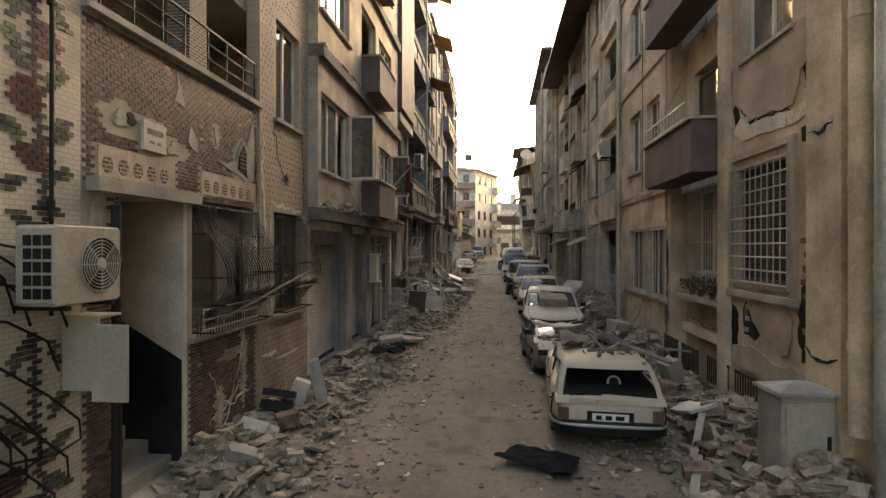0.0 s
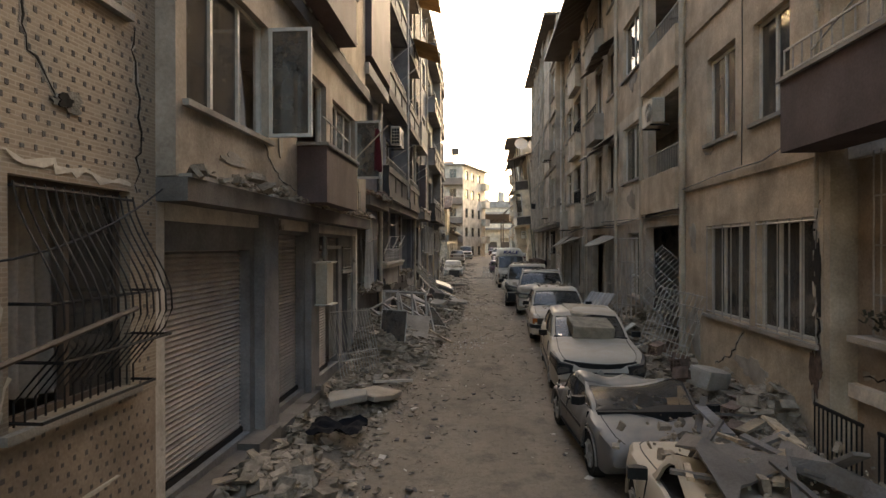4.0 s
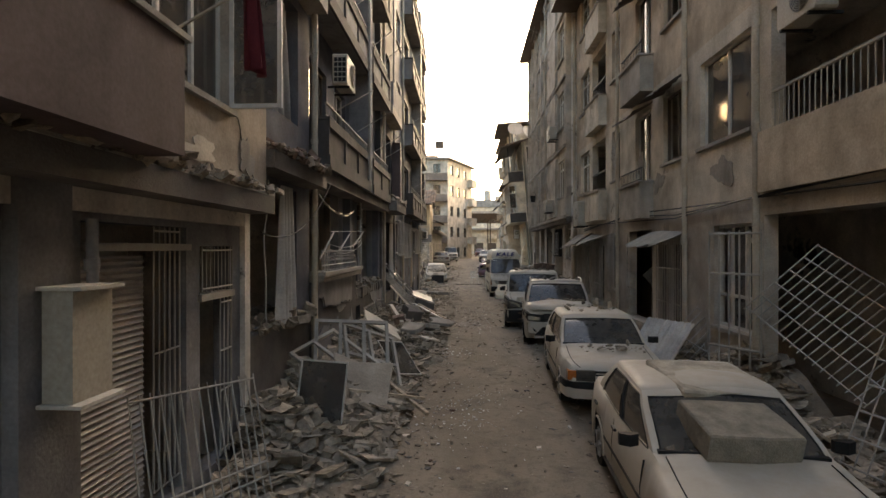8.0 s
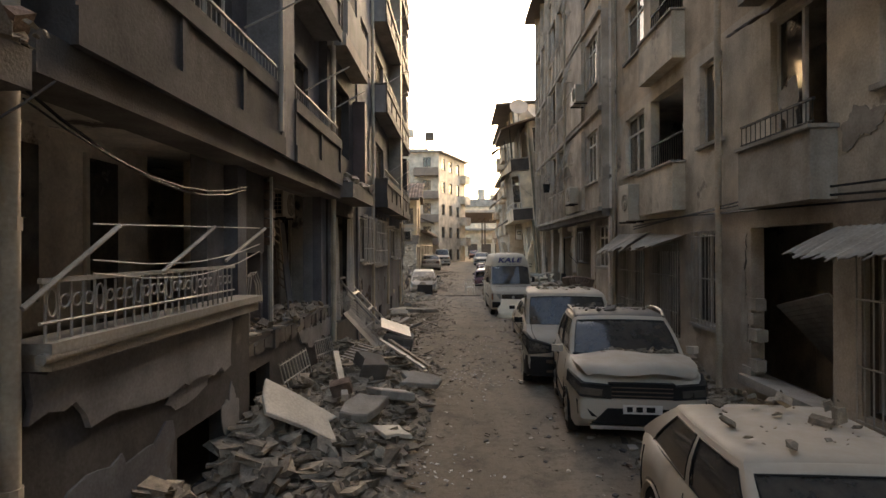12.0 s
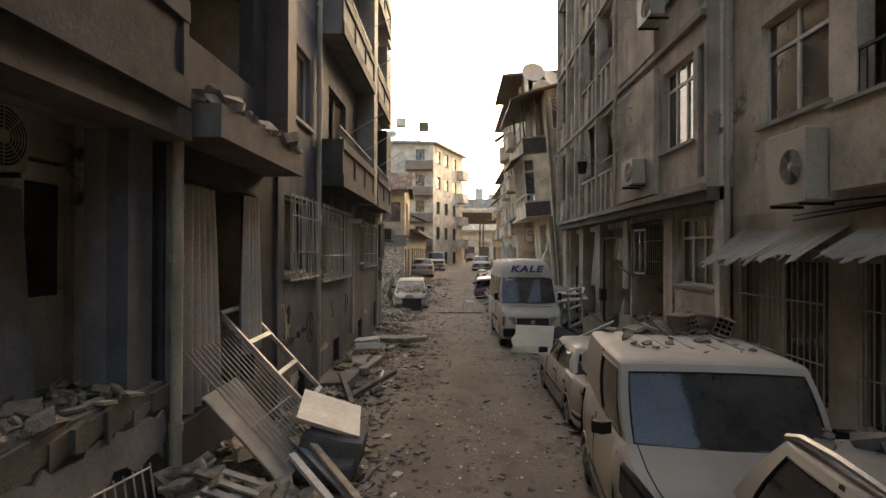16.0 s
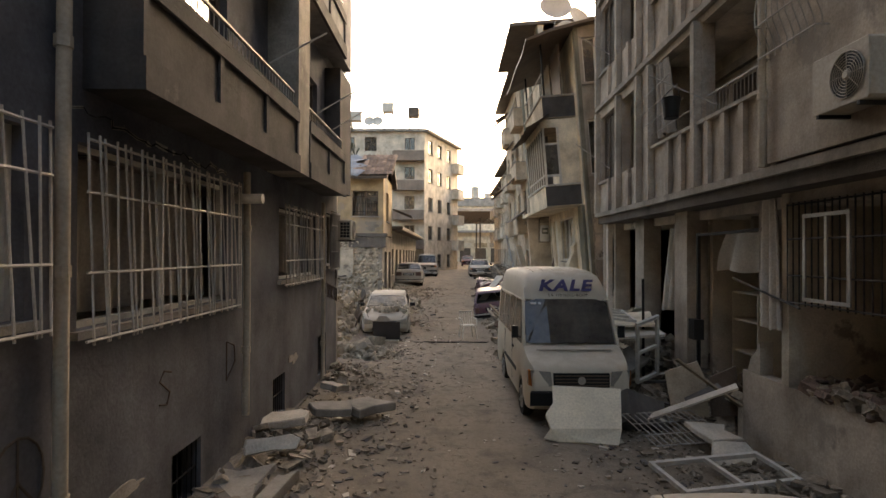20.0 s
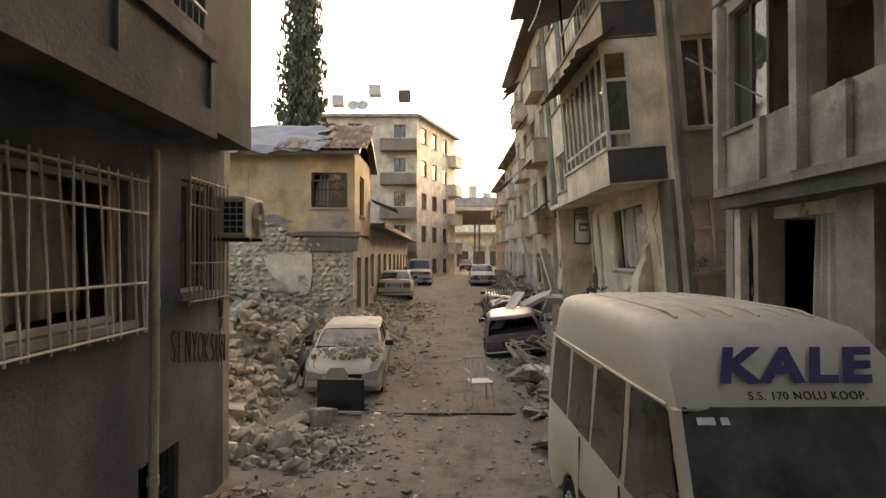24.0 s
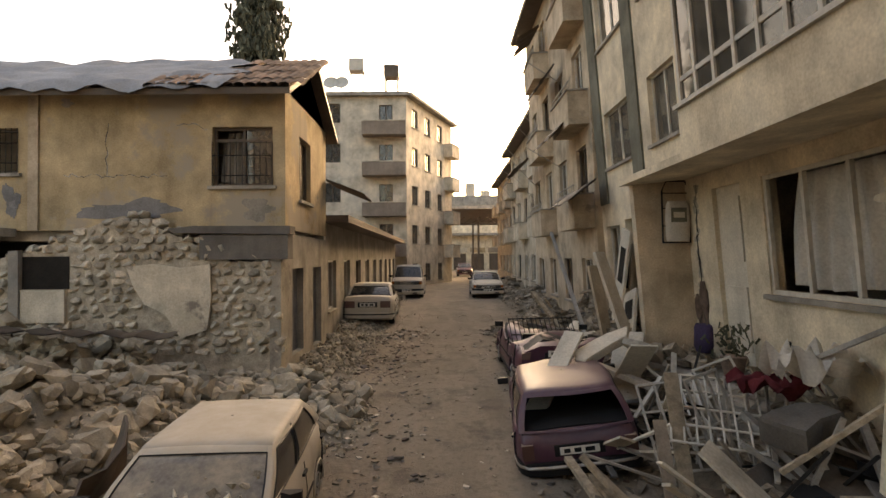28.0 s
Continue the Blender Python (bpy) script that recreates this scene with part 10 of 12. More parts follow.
    for d in (0.12, 0.1, 0.06, 0.06):
        part("phone_bar", MB().slab([(x, 1.16, 2.03), (x + d, 1.16, 2.03), (x + d, 1.185, 2.07), (x, 1.185, 2.07)], (0, -0.006, 0.0)), PLATE, t)
        x += d + 0.04
    return t


minibus(pose(1.54, 43.45, 0.1, 0.3, 0, 1.5) @ Matrix.Diagonal((1, 1, 1.045, 1)))


# ---- rubble ----
PROTO = []
rr = random.Random(90)
for k in range(10):
    bm = bmesh.new()
    for _ in range(20):
        d = Vector((rr.gauss(0, 1), rr.gauss(0, 1), rr.gauss(0, 1))).normalized()
        q = 0.47 / (abs(d.x) ** 3 + abs(d.y) ** 3 + abs(d.z) ** 3) ** (1 / 3)
        bm.verts.new(d * q * rr.uniform(0.84, 1.08))
    bmesh.ops.convex_hull(bm, input=bm.verts[:])
    bmesh.ops.delete(bm, geom=[v for v in bm.verts if not v.link_faces], context="VERTS")
    bm.verts.index_update()
    PROTO.append(([tuple(v.co) for v in bm.verts], [tuple(v.index for v in p.verts) for p in bm.faces]))
    bm.free()
for k in range(8):
    b = MB().box(-0.5, 0.5, -0.5, 0.5, -0.5, 0.5)
    PROTO.append(([tuple(c + rr.uniform(-0.16, 0.1) for c in v) for v in b.v], b.f))


def scatter(name, label, mat, items, group=""):
    """Many stones as one mesh: items are place, turn, size and kind."""
    vs, fs, base = [], [], 0
    for pos, eul, size, kind in items:
        pv, pf = PROTO[kind % len(PROTO)]
        m = Matrix.LocRotScale(Vector(pos), Euler(eul), Vector(size))
        vs += [tuple(m @ Vector(v)) for v in pv]
        fs += [tuple(base + i for i in f) for f in pf]
        base += len(pv)
    me = bpy.data.meshes.new(name)
    me.from_pydata(vs, [], fs)
    me.materials.append(mat)
    ob = new(name, me)
    return tagged(ob, label, "rubble", group, "stuff")


def heap(name, label, x0, x1, y0, y1, height, n, smin, smax, mat, seed, flat=0.35, mound_mat=None, blocks=0.45, big=0.6):
    """A heap over a stretch of street: a mound of grit under loose stones. height gives its profile."""
    rr = random.Random(seed)
    def h(x, y):
        e = min(1.0, (y - y0) / 0.8, (y1 - y) / 0.8)
        return gz(y) + gx(x, y) + max(0.0, height(x, y)) * max(0.0, e) * (0.75 + 0.5 * noise.noise(Vector((x * 1.3, y * 1.1, seed))))
    step = 0.22 if (x1 - x0) * (y1 - y0) < 60 else 0.32
    xs = [x0 + k * step for k in range(int((x1 - x0) / step) + 2)]
    ys = [y0 + k * step for k in range(int((y1 - y0) / step) + 2)]
    mb = MB().rings([[(x, y, h(x, y) - 0.035 + 0.05 * noise.noise(Vector((x * (4 if step < 0.3 else 1.6), y * (4 if step < 0.3 else 1.6), seed)))) for x in xs] for y in ys], caps=False, closed=False)
    ob = part(name + "_bed", mb, mound_mat or (ROAD if mat is RUBBLE else mat), smooth=175)
    tagged(ob, "bed of grit and broken plaster under loose rubble", "rubble", kind="stuff")
    items = []
    for k in range(int(n * 2.6)):
        x, y = rr.uniform(x0, x1), rr.uniform(y0, y1)
        hh = height(x, y)
        if hh < 0.015 or rr.random() > 0.12 + 2.6 * hh + (mat is RUBBLE_L):
            continue
        s = smin * 0.5 + (smax * big * 1.15 - smin * 0.5) * rr.random() ** 3.6
        if hh < 0.12:
            s = min(s, 0.04 + hh * 0.7)
        pick = rr.random()
        if mat is RUBBLE_L:
            kind, size = rr.randrange(10), (s * 1.15, s * rr.uniform(0.75, 1.0), s * rr.uniform(0.6, 0.85))
            turn = (rr.gauss(0, 0.5), rr.gauss(0, 0.5), rr.random() * 6)
        elif pick > 0.58:
            s *= 1.15
            kind, size = 10 + rr.randrange(8), (s * rr.uniform(1.1, 1.9), s * rr.uniform(0.8, 1.2), max(0.012, s * rr.uniform(0.12, 0.28)))
            turn = (rr.gauss(0, 0.28), rr.gauss(0, 0.28), rr.random() * 6)
        elif pick < blocks * 0.7:
            kind, size = 10 + rr.randrange(8), (s * 1.2, s * rr.uniform(0.6, 1.0), s * rr.uniform(0.3, 0.7))
            turn = (rr.gauss(0, 0.3), rr.gauss(0, 0.3), rr.random() * 6)
        else:
            kind, size = rr.randrange(10), (s * 1.1, s * rr.uniform(0.65, 1.0), s * rr.uniform(flat, 0.8))
            turn = (rr.random() * 6, rr.random() * 6, rr.random() * 6)
        items.append(((x, y, h(x, y) + s * 0.1), turn, size, kind))
    scatter(name, label, mat, items)
    return h


def ridge(xc, w, hh):
    return lambda x, y: hh * max(0.0, 1 - abs(x - xc) / w)


def against(xw, w, hh):
    """Piled against a wall at xw, running out over w metres."""
    return lambda x, y: hh * max(0.0, 1 - abs(x - xw) / w) ** 0.8


def lumps(base, k, seed):
    return lambda x, y: base(x, y) * (0.35 + 1.1 * max(0.0, 0.5 + noise.noise(Vector((seed, y * k, 0.3)))))


heap("rubble_strip", "broken brick and plaster along the brick house", -3.75, -1.9, 5.6, 11.5, lumps(against(-3.8, 1.7, 0.38), 0.5, 1), 900, 0.05, 0.3, RUBBLE, 201)
heap("rubble_strip", "plaster lumps along the shuttered shops", -3.5, -1.7, 11.0, 19.5, lumps(against(-3.6, 1.6, 0.36), 0.45, 2), 1300, 0.05, 0.3, RUBBLE, 202)
heap("rubble_heap", "heap of plaster, brick and boards below the fallen front", -3.7, -1.3, 18.6, 25.0, lumps(against(-3.8, 2.2, 0.85), 0.4, 3), 1500, 0.05, 0.36, RUBBLE, 203)
heap("rubble_heap", "heap of broken slabs and tiles beside the balcony house", -3.7, -1.0, 25.0, 32.5, lumps(against(-3.7, 2.4, 0.8), 0.5, 4), 1700, 0.05, 0.36, RUBBLE, 204)
heap("rubble_strip", "thin litter of slabs and glass along the curtained bay", -3.8, -1.4, 32.3, 37.8, lumps(against(-3.8, 2.0, 0.5), 0.5, 5), 900, 0.05, 0.3, RUBBLE, 205)
heap("rubble_strip", "low broken paving along the grille house", -3.8, -2.0, 37.8, 48.2, lumps(against(-3.8, 1.5, 0.24), 0.5, 6), 1100, 0.05, 0.34, RUBBLE, 206)
heap("rubble_strip", "bricks and timber between parked cars and wall", 2.3, 3.95, 4.6, 13.0, lumps(against(4.0, 1.5, 0.5), 0.6, 7), 1300, 0.05, 0.32, RUBBLE, 207)
heap("rubble_strip", "grit and bricks in front of the wrecked estate car", 0.2, 2.6, 5.6, 8.2, lumps(ridge(2.6, 1.8, 0.16), 0.9, 7), 500, 0.03, 0.16, RUBBLE, 217)
heap("rubble_heap", "hollow bricks and boards behind the parked cars", 2.4, 3.95, 13.0, 25.0, lumps(against(4.0, 1.6, 0.85), 0.45, 8), 1900, 0.05, 0.36, RUBBLE, 208)
heap("rubble_strip", "rubble behind parked cars along the loggia house", 2.6, 3.95, 25.0, 37.0, lumps(against(4.0, 1.3, 0.45), 0.5, 9), 1200, 0.05, 0.3, RUBBLE, 209)
heap("rubble_heap", "rubble spilling from the gutted ground floor", 2.3, 4.2, 37.0, 51.0, lambda x, y: lumps(against(4.2, 2.0, 0.65), 0.5, 10)(x, y) * (0.2 + 0.8 * max(0.0, min(1.0, (y - 42.6) / 1.2))), 1900, 0.05, 0.38, RUBBLE, 210)
heap("rubble_heap", "debris heap round the wine-red car", 0.2, 4.1, 49.5, 66.0, lambda x, y: (0.62 + 0.55 * max(0, min(1, (x - 2.4) / 1.2))) * max(0, min(1, (x - 0.3) / 1.9)) * (0.45 + 1.0 * max(0, 0.45 + noise.noise(Vector((x * 0.8, y * 0.5, 11))))) * (0.12 if abs(x - 1.35) < 0.95 and 54.2 < y < 59.3 else 1.0), 3000, 0.05, 0.4, RUBBLE, 211)
stone_height = heap("rubble_heap", "great heap of pale building stones of a collapsed house", -16.0, -2.1, 48.7, 59.0, lambda x, y: (1.4 * max(0, min(1, (-2.1 - x) / 3.4)) ** 0.8) * (0.6 + 0.7 * max(0, 0.4 + noise.noise(Vector((x * 0.35, y * 0.35, 5))))) * (0.45 + 0.55 * min(1, max(0, (y - 48.7) / 4.5))) * min(1.0, 0.06 + max(abs(x + 3.1) - 0.85, 0.5 * (abs(y - 53.2) - 2.6), 0.0) * 1.1), 8000, 0.08, 0.5, RUBBLE_L, 212, blocks=0.12, big=0.7, flat=0.5)
heap("rubble_strip", "stones fallen along the yellow house", -4.0, -2.6, 59.0, 72.0, against(-4.0, 1.4, 0.35), 900, 0.05, 0.3, RUBBLE_L, 213)
heap("rubble_strip", "debris along the far east row", 1.8, 4.0, 66.0, 90.0, lumps(against(4.0, 2.0, 0.7), 0.4, 14), 1500, 0.06, 0.4, RUBBLE, 214)
heap("rubble_strip", "scattered debris far along the west side", -4.0, -2.4, 72.0, 95.0, lumps(against(-4.0, 1.4, 0.4), 0.4, 15), 900, 0.06, 0.3, RUBBLE, 215)
# grit over the whole street, denser at its edges
rr = random.Random(301)
items = []
for k in range(42000):
    y = rr.uniform(4.0, 70.0)
    x = rr.uniform(-3.6, 3.6)
    edge = abs(x + 0.3) / 3.2
    if rr.random() > 0.06 + 1.0 * edge ** 2.2:
        continue
    s = 0.008 + 0.05 * rr.random() ** 5 * (0.5 + 0.8 * min(edge, 1.0))
    items.append(((x, y, gz(y) + gx(x, y) + 0.05 * max(0, abs(x) - 1.5) / 2 + s * 0.2), (rr.random() * 6, rr.random() * 6, rr.random() * 6), (s * 1.3, s, s * 0.6), rr.randrange(18)))
scatter("gravel", "loose grit and small stones strewn over the street", GRAVEL, items)
# flat crumbs of plaster, tile and brick trodden into the road, drifting out from both sides
for lab, mt, n, seed in (("flat plaster and mortar crumbs trodden into the road", RUBBLE, 46000, 311), ("dark crumbs of roof tile and asphalt on the road", CONC_DK, 22000, 312), ("pale plaster flakes on the road", WHITE_PL, 7000, 313), ("crumbs of red brick on the road", BRICK_R, 2600, 314)):
    rr = random.Random(seed)
    items = []
    for k in range(n):
        y = rr.uniform(4.5, 66.0)
        x = rr.uniform(-3.4, 3.2)
        drift = noise.noise(Vector((x * 0.9, y * 0.33, seed * 0.1)))
        west, east = max(0.0, (-0.75 - x) / 1.5), max(0.0, (x - 0.1) / 1.9)
        if rr.random() > 0.06 + 0.5 * max(west, 0.6 * east) ** 1.3 + 0.55 * max(0.0, drift - 0.12):
            continue
        s = 0.013 + 0.095 * rr.random() ** 3.0 * (0.5 + 0.6 * min(1.0, max(west, east)))
        items.append(((x, y, gz(y) + gx(x, y) + s * 0.12), (rr.gauss(0, 0.14), rr.gauss(0, 0.14), rr.random() * 6), (s * rr.uniform(1.0, 1.7), s, s * rr.uniform(0.2, 0.5)), rr.randrange(18)))
    scatter("road_litter", lab, mt, items)
# broken brick and plaster lying on the ledges and in the open rooms
for lab, mt, x0, x1, y0, y1, z, n, smax in (("broken bricks heaped on a slab edge", BRICK_R, -3.85, -3.32, 19.7, 22.4, 4.36, 130, 0.2), ("plaster crumbs on a slab edge", RUBBLE, -3.85, -3.3, 19.7, 22.5, 4.36, 160, 0.14), ("broken plaster on a slab edge", RUBBLE, -3.88, -3.32, 32.0, 34.8, 4.71, 260, 0.22), ("rubble on the raised terrace", RUBBLE, -4.5, -3.84, 26.9, 31.8, 1.86, 260, 0.14),
                                            ("rubble on the floor of the fallen bay", RUBBLE, -4.9, -3.6, 19.8, 22.4, 1.72, 300, 0.22), ("bricks spilled in the pillar rooms", RUBBLE, 4.0, 5.4, 42.7, 50.3, 0.77, 700, 0.28), ("broken brick heaped in the open bay", BRICK_R, 3.98, 5.2, 39.2, 41.3, 1.4, 420, 0.2), ("plaster heaped in the open bay", RUBBLE, 3.98, 5.2, 39.2, 41.3, 1.4, 420, 0.18), ("rubble on the porch", RUBBLE, 3.0, 3.95, 54.6, 60.8, 1.72, 240, 0.2), ("crumbs along a broken slab edge", RUBBLE, -3.55, -3.3, 10.8, 19.5, 3.72, 260, 0.12)):
    items = []
    for k in range(n):
        s = 0.025 + smax * rr.random() ** 2.6
        x = rr.uniform(x0, x1)
        items.append(((x, rr.uniform(y0, y1), z + s * 0.2 + 0.1 * rr.random() ** 3), (rr.gauss(0, 0.6), rr.gauss(0, 0.6), rr.random() * 6), (s * 1.4, s, s * 0.55), rr.randrange(18)))
    scatter("ledge_rubble", lab, mt, items)
# stones and flakes lying on the cars
for lab, mt, x0, x1, y0, y1, z, n, smax in (("flakes and stones on a dusty hatchback roof", RUBBLE, 1.25, 2.35, 23.1, 24.3, 1.72, 40, 0.09), ("stones on a hatchback bonnet", RUBBLE, 1.2, 2.3, 21.6, 22.3, 1.19, 45, 0.1), ("rubble at the foot of a crossover windscreen", RUBBLE, 1.45, 2.6, 27.92, 28.3, 1.46, 170, 0.11), ("flakes on a crossover roof", CONC_DK, 1.3, 2.6, 28.9, 29.9, 2.03, 60, 0.12),
                                            ("crumbs on a van roof", RUBBLE, 1.0, 2.3, 31.9, 33.5, 2.17, 45, 0.09), ("broken brick piled on the back of a van roof", RUBBLE, 1.3, 2.5, 33.1, 33.7, 2.17, 70, 0.18), ("rubble on a notchback boot", RUBBLE, 1.3, 2.5, 34.95, 35.9, 1.13, 130, 0.12)):
    items = []
    for k in range(n):
        s = 0.014 + smax * rr.random() ** 3.0
        items.append(((rr.uniform(x0, x1), rr.uniform(y0, y1), z + s * 0.12), (rr.gauss(0, 0.3), rr.gauss(0, 0.3), rr.random() * 6), (s * 1.5, s, s * 0.45), rr.randrange(18)))
    scatter("car_rubble", lab, mt, items)
# glass shards and pale litter where windows fell
items = []
for cx, cy, n, sp in ((-0.9, 21.3, 170, 0.9), (-0.7, 31.5, 300, 0.8), (-1.3, 26.4, 110, 0.6), (-0.4, 35.3, 160, 1.0)):
    for k in range(n):
        s = 0.008 + 0.026 * rr.random() ** 2
        x, y = rr.gauss(cx, sp * 0.6), rr.gauss(cy, sp)
        items.append(((x, y, gz(y) + 0.035), (rr.uniform(-0.4, 0.4), rr.uniform(-0.4, 0.4), rr.random() * 6), (s * 1.4, s, 0.006), 10 + rr.randrange(8)))
scatter("glass_shards", "bright splinters of window glass on the road", SHARD, items)

# ---- loose things ----
def chunk(label, x, y, z, sx, sy, sz, rx, ry, rz, mat, seed, name="concrete_slab", cat="concrete slab", group="fallen slabs"):
    """A broken slab with a ragged outline."""
    rr = random.Random(seed)
    pts = []
    for a, c in ((-1, -1), (0.1, -1), (1, -1), (1, 0.15), (1, 1), (-0.15, 1), (-1, 1), (-1, -0.1)):
        q = rr.uniform(0.62, 1.0)
        pts.append((a * sx / 2 * q + rr.uniform(-0.08, 0.08) * sx, c * sy / 2 * rr.uniform(0.66, 1.0) + rr.uniform(-0.06, 0.06) * sy))
    mb = MB().rings([[(a * q, b * q, c) for a, b in pts] for q, c in ((0.96, 0), (1, 0.15 * sz), (1, 0.85 * sz), (0.95, sz))])
    return tagged(part(name, mb, mat, m=pose(x, y, z, rx, ry, rz)), label, cat, group)


SL = [("broken pale concrete slab on the rubble", -2.9, 14.9, 0.318, 0.7, 0.5, 0.12, 4, -6, 20, CONC), ("flat slab of render beside the shops", -2.5, 15.6, 0.212, 1.0, 0.7, 0.1, 3, 6, 60, PL_TAN2),
      ("large sheet of fallen plaster leaning on the heap", -2.55, 21.3, 0.657, 1.1, 1.3, 0.07, 32, 12, 10, PL_TAN2), ("pale floor slab tipped against the terrace", -3.05, 26.55, 0.9, 1.15, 0.8, 0.06, 22, 30, 25, WHITE_PL),
      ("broken slab on the rubble heap", -2.3, 27.4, 0.676, 0.8, 0.6, 0.14, 8, -10, 70, CONC), ("broken slab on the rubble heap", -2.0, 28.6, 0.552, 0.9, 0.7, 0.14, -10, 8, 10, CONC), ("tile slab with a clean face", -1.8, 27.0, 0.474, 0.6, 0.5, 0.06, 4, 10, 40, WHITE_PL),
      ("slab of broken render", -1.6, 29.8, 0.537, 0.9, 0.6, 0.1, 12, 8, 15, CONC), ("dark block of masonry", -2.6, 29.6, 0.736, 0.6, 0.6, 0.35, 20, 10, 30, CONC_DK), ("dark block of masonry", -2.4, 33.2, 0.552, 1.0, 0.7, 0.4, 8, 12, 10, CONC_DK),
      ("dark slab of masonry lying flat", -2.45, 32.95, 0.501, 1.0, 0.8, 0.22, 4, 6, 15, CONC_DK), ("pale stone by the kerb", -2.9, 31.4, 0.544, 0.5, 0.4, 0.15, 8, 6, 40, WHITE_PL),
      ("broken slab of pavement", -2.95, 43.5, 0.35, 0.9, 0.6, 0.14, 5, 4, 20, CONC), ("pale slab of render", -3.5, 42.6, 0.448, 0.8, 0.5, 0.14, 6, -6, 10, WHITE_PL), ("broken slab of pavement", -2.4, 43.9, 0.282, 1.0, 0.7, 0.16, 3, 2, 50, CONC),
      ("broken slab of pavement", -3.2, 44.8, 0.45, 0.7, 0.5, 0.12, 10, 10, 80, CONC), ("slab raised on edge", -3.3, 41.2, 0.576, 0.8, 0.25, 0.1, 60, 0, 30, WHITE_PL),
      ("jagged pale slab beside the minibus", 3.35, 42.3, 0.404, 0.8, 0.6, 0.08, 14, 8, 20, WHITE_PL), ("slab of wall on the debris", 2.9, 45.3, 0.869, 1.1, 0.8, 0.12, 20, -14, 40, CONC),
      ("masonry block by the brick wall", -3.2, 6.5, 0.12, 0.42, 0.34, 0.3, 10, 24, 30, CONC), ("masonry block by the brick wall", -3.35, 7.4, 0.2, 0.3, 0.5, 0.25, 4, 30, 70, WHITE_PL), ("upright broken concrete post", -3.0, 9.4, 0.1, 0.24, 0.24, 0.85, 3, -12, 20, CONC), ("concrete block leaning on the wall", -3.35, 8.9, 0.2, 0.3, 0.2, 0.5, 5, 20, 10, WHITE_PL),
      ("broken parapet block on its side", 3.2, 15.0, 0.64, 0.9, 0.5, 0.3, 10, 10, 40, CONC), ("pale block of masonry", 3.3, 10.6, 0.45, 0.35, 0.3, 0.4, 10, -25, 20, CONC), ("long slab slid off the wall", 3.1, 9.0, 0.35, 0.5, 1.3, 0.06, -14, -18, 10, ZINC),
      ("curb stone knocked loose", -2.95, 39.8, 0.322, 0.25, 1.8, 0.14, 0, 0, -8, CONC), ("pavement slab lifted", -3.45, 40.2, 0.296, 0.8, 1.6, 0.1, 2, -4, 4, CONC), ("large building stone", -4.6, 50.3, 0.5, 0.55, 0.4, 0.3, 10, 10, 20, RUBBLE_L), ("large building stone", -3.1, 50.6, 0.35, 0.55, 0.35, 0.3, 0, 10, 60, RUBBLE_L),
      ("large building stone", -5.9, 51.2, 0.8, 0.5, 0.4, 0.3, 15, 10, 40, RUBBLE_L), ("large building stone", -6.4, 54.8, 1.4, 0.55, 0.45, 0.3, 15, -20, 10, RUBBLE_L), ("large building stone", -5.2, 56.4, 1.6, 0.5, 0.4, 0.3, 25, 10, 70, RUBBLE_L), ("pale stone on the heap", -7.5, 53.0, 1.4, 0.5, 0.4, 0.3, 12, 6, 20, RUBBLE_L)]
for k, (lab, *v) in enumerate(SL):
    chunk(lab, *v, seed=400 + k)
# the larger stones of the collapsed house, one by one
rr = random.Random(77)
sh_ = thing("stone_pile", "tumbled tan building stones of a collapsed house on a heap", "stone pile", pose(0, 0, 0))
big_stones = []
for pv, pf in PROTO[:10]:
    me = bpy.data.meshes.new("building_stone")
    me.from_pydata(pv, [], pf)
    me.materials.append(RUBBLE_L)
    big_stones.append(me)
for k in range(280):
    y = 49.2 + 9.2 * rr.random()
    x = -2.9 - 7.5 * rr.random() ** 1.2
    if x > -4.6 and 50.6 < y < 56.6:
        continue
    s = 0.2 + 0.32 * rr.random() ** 2
    part("stone", big_stones[rr.randrange(10)], None, sh_, m=Matrix.LocRotScale((x, y, stone_height(x, y) + s * 0.12), Euler((rr.gauss(0, 0.4), rr.gauss(0, 0.4), rr.random() * 6)), (s * rr.uniform(1.0, 1.6), s, s * rr.uniform(0.5, 0.85))))
# panel in front of the minibus
tagged(part("wall_panel", MB().slab([(0.74, 42.68, 0.206), (1.0, 42.6, 0.168), (1.4, 42.55, 0.189), (1.9, 42.45, 0.171), (2.0, 42.62, 0.388), (2.16, 43.2, 0.896), (1.6, 43.22, 0.916), (0.98, 43.24, 0.935), (0.95, 43.0, 0.7), (0.8, 42.86, 0.543), (0.85, 42.66, 0.367)], (0.01, 0.05, -0.06)), PANEL_W), "cream wall panel propped against the minibus front", "wall panel")


def hollow_brick(x, y, z, rx, ry, rz, label="red hollow clay brick", group="hollow bricks"):
    t = thing("hollow_brick", label, "brick", pose(x, y, z, rx, ry, rz), group)
    if "hb" not in WHEEL:
        w, h, l, k, th = 0.2, 0.2, 0.32, 3, 0.016
        cell = (w - th) / k
        holes = [(-w / 2 + th + cell * a, -w / 2 + cell * (a + 1), th + cell * c, cell * (c + 1)) for a in range(k) for c in range(k)]
        tmp = FrontX(None, -l / 2, 1).wall(-w / 2, w / 2, 0, h, holes, BRICK_R, thick=l)
        me = tmp.data
        bpy.data.objects.remove(tmp)
        back = MB().box(-w / 2 + 0.02, w / 2 - 0.02, -0.01, 0.01, 0.02, h - 0.02).mesh("core")
        back.materials.append(CRACK)
        WHEEL["hb"] = (me, back)
    part("clay_shell", WHEEL["hb"][0], None, t)
    part("core", WHEEL["hb"][1], None, t)
    return t


rr = random.Random(55)
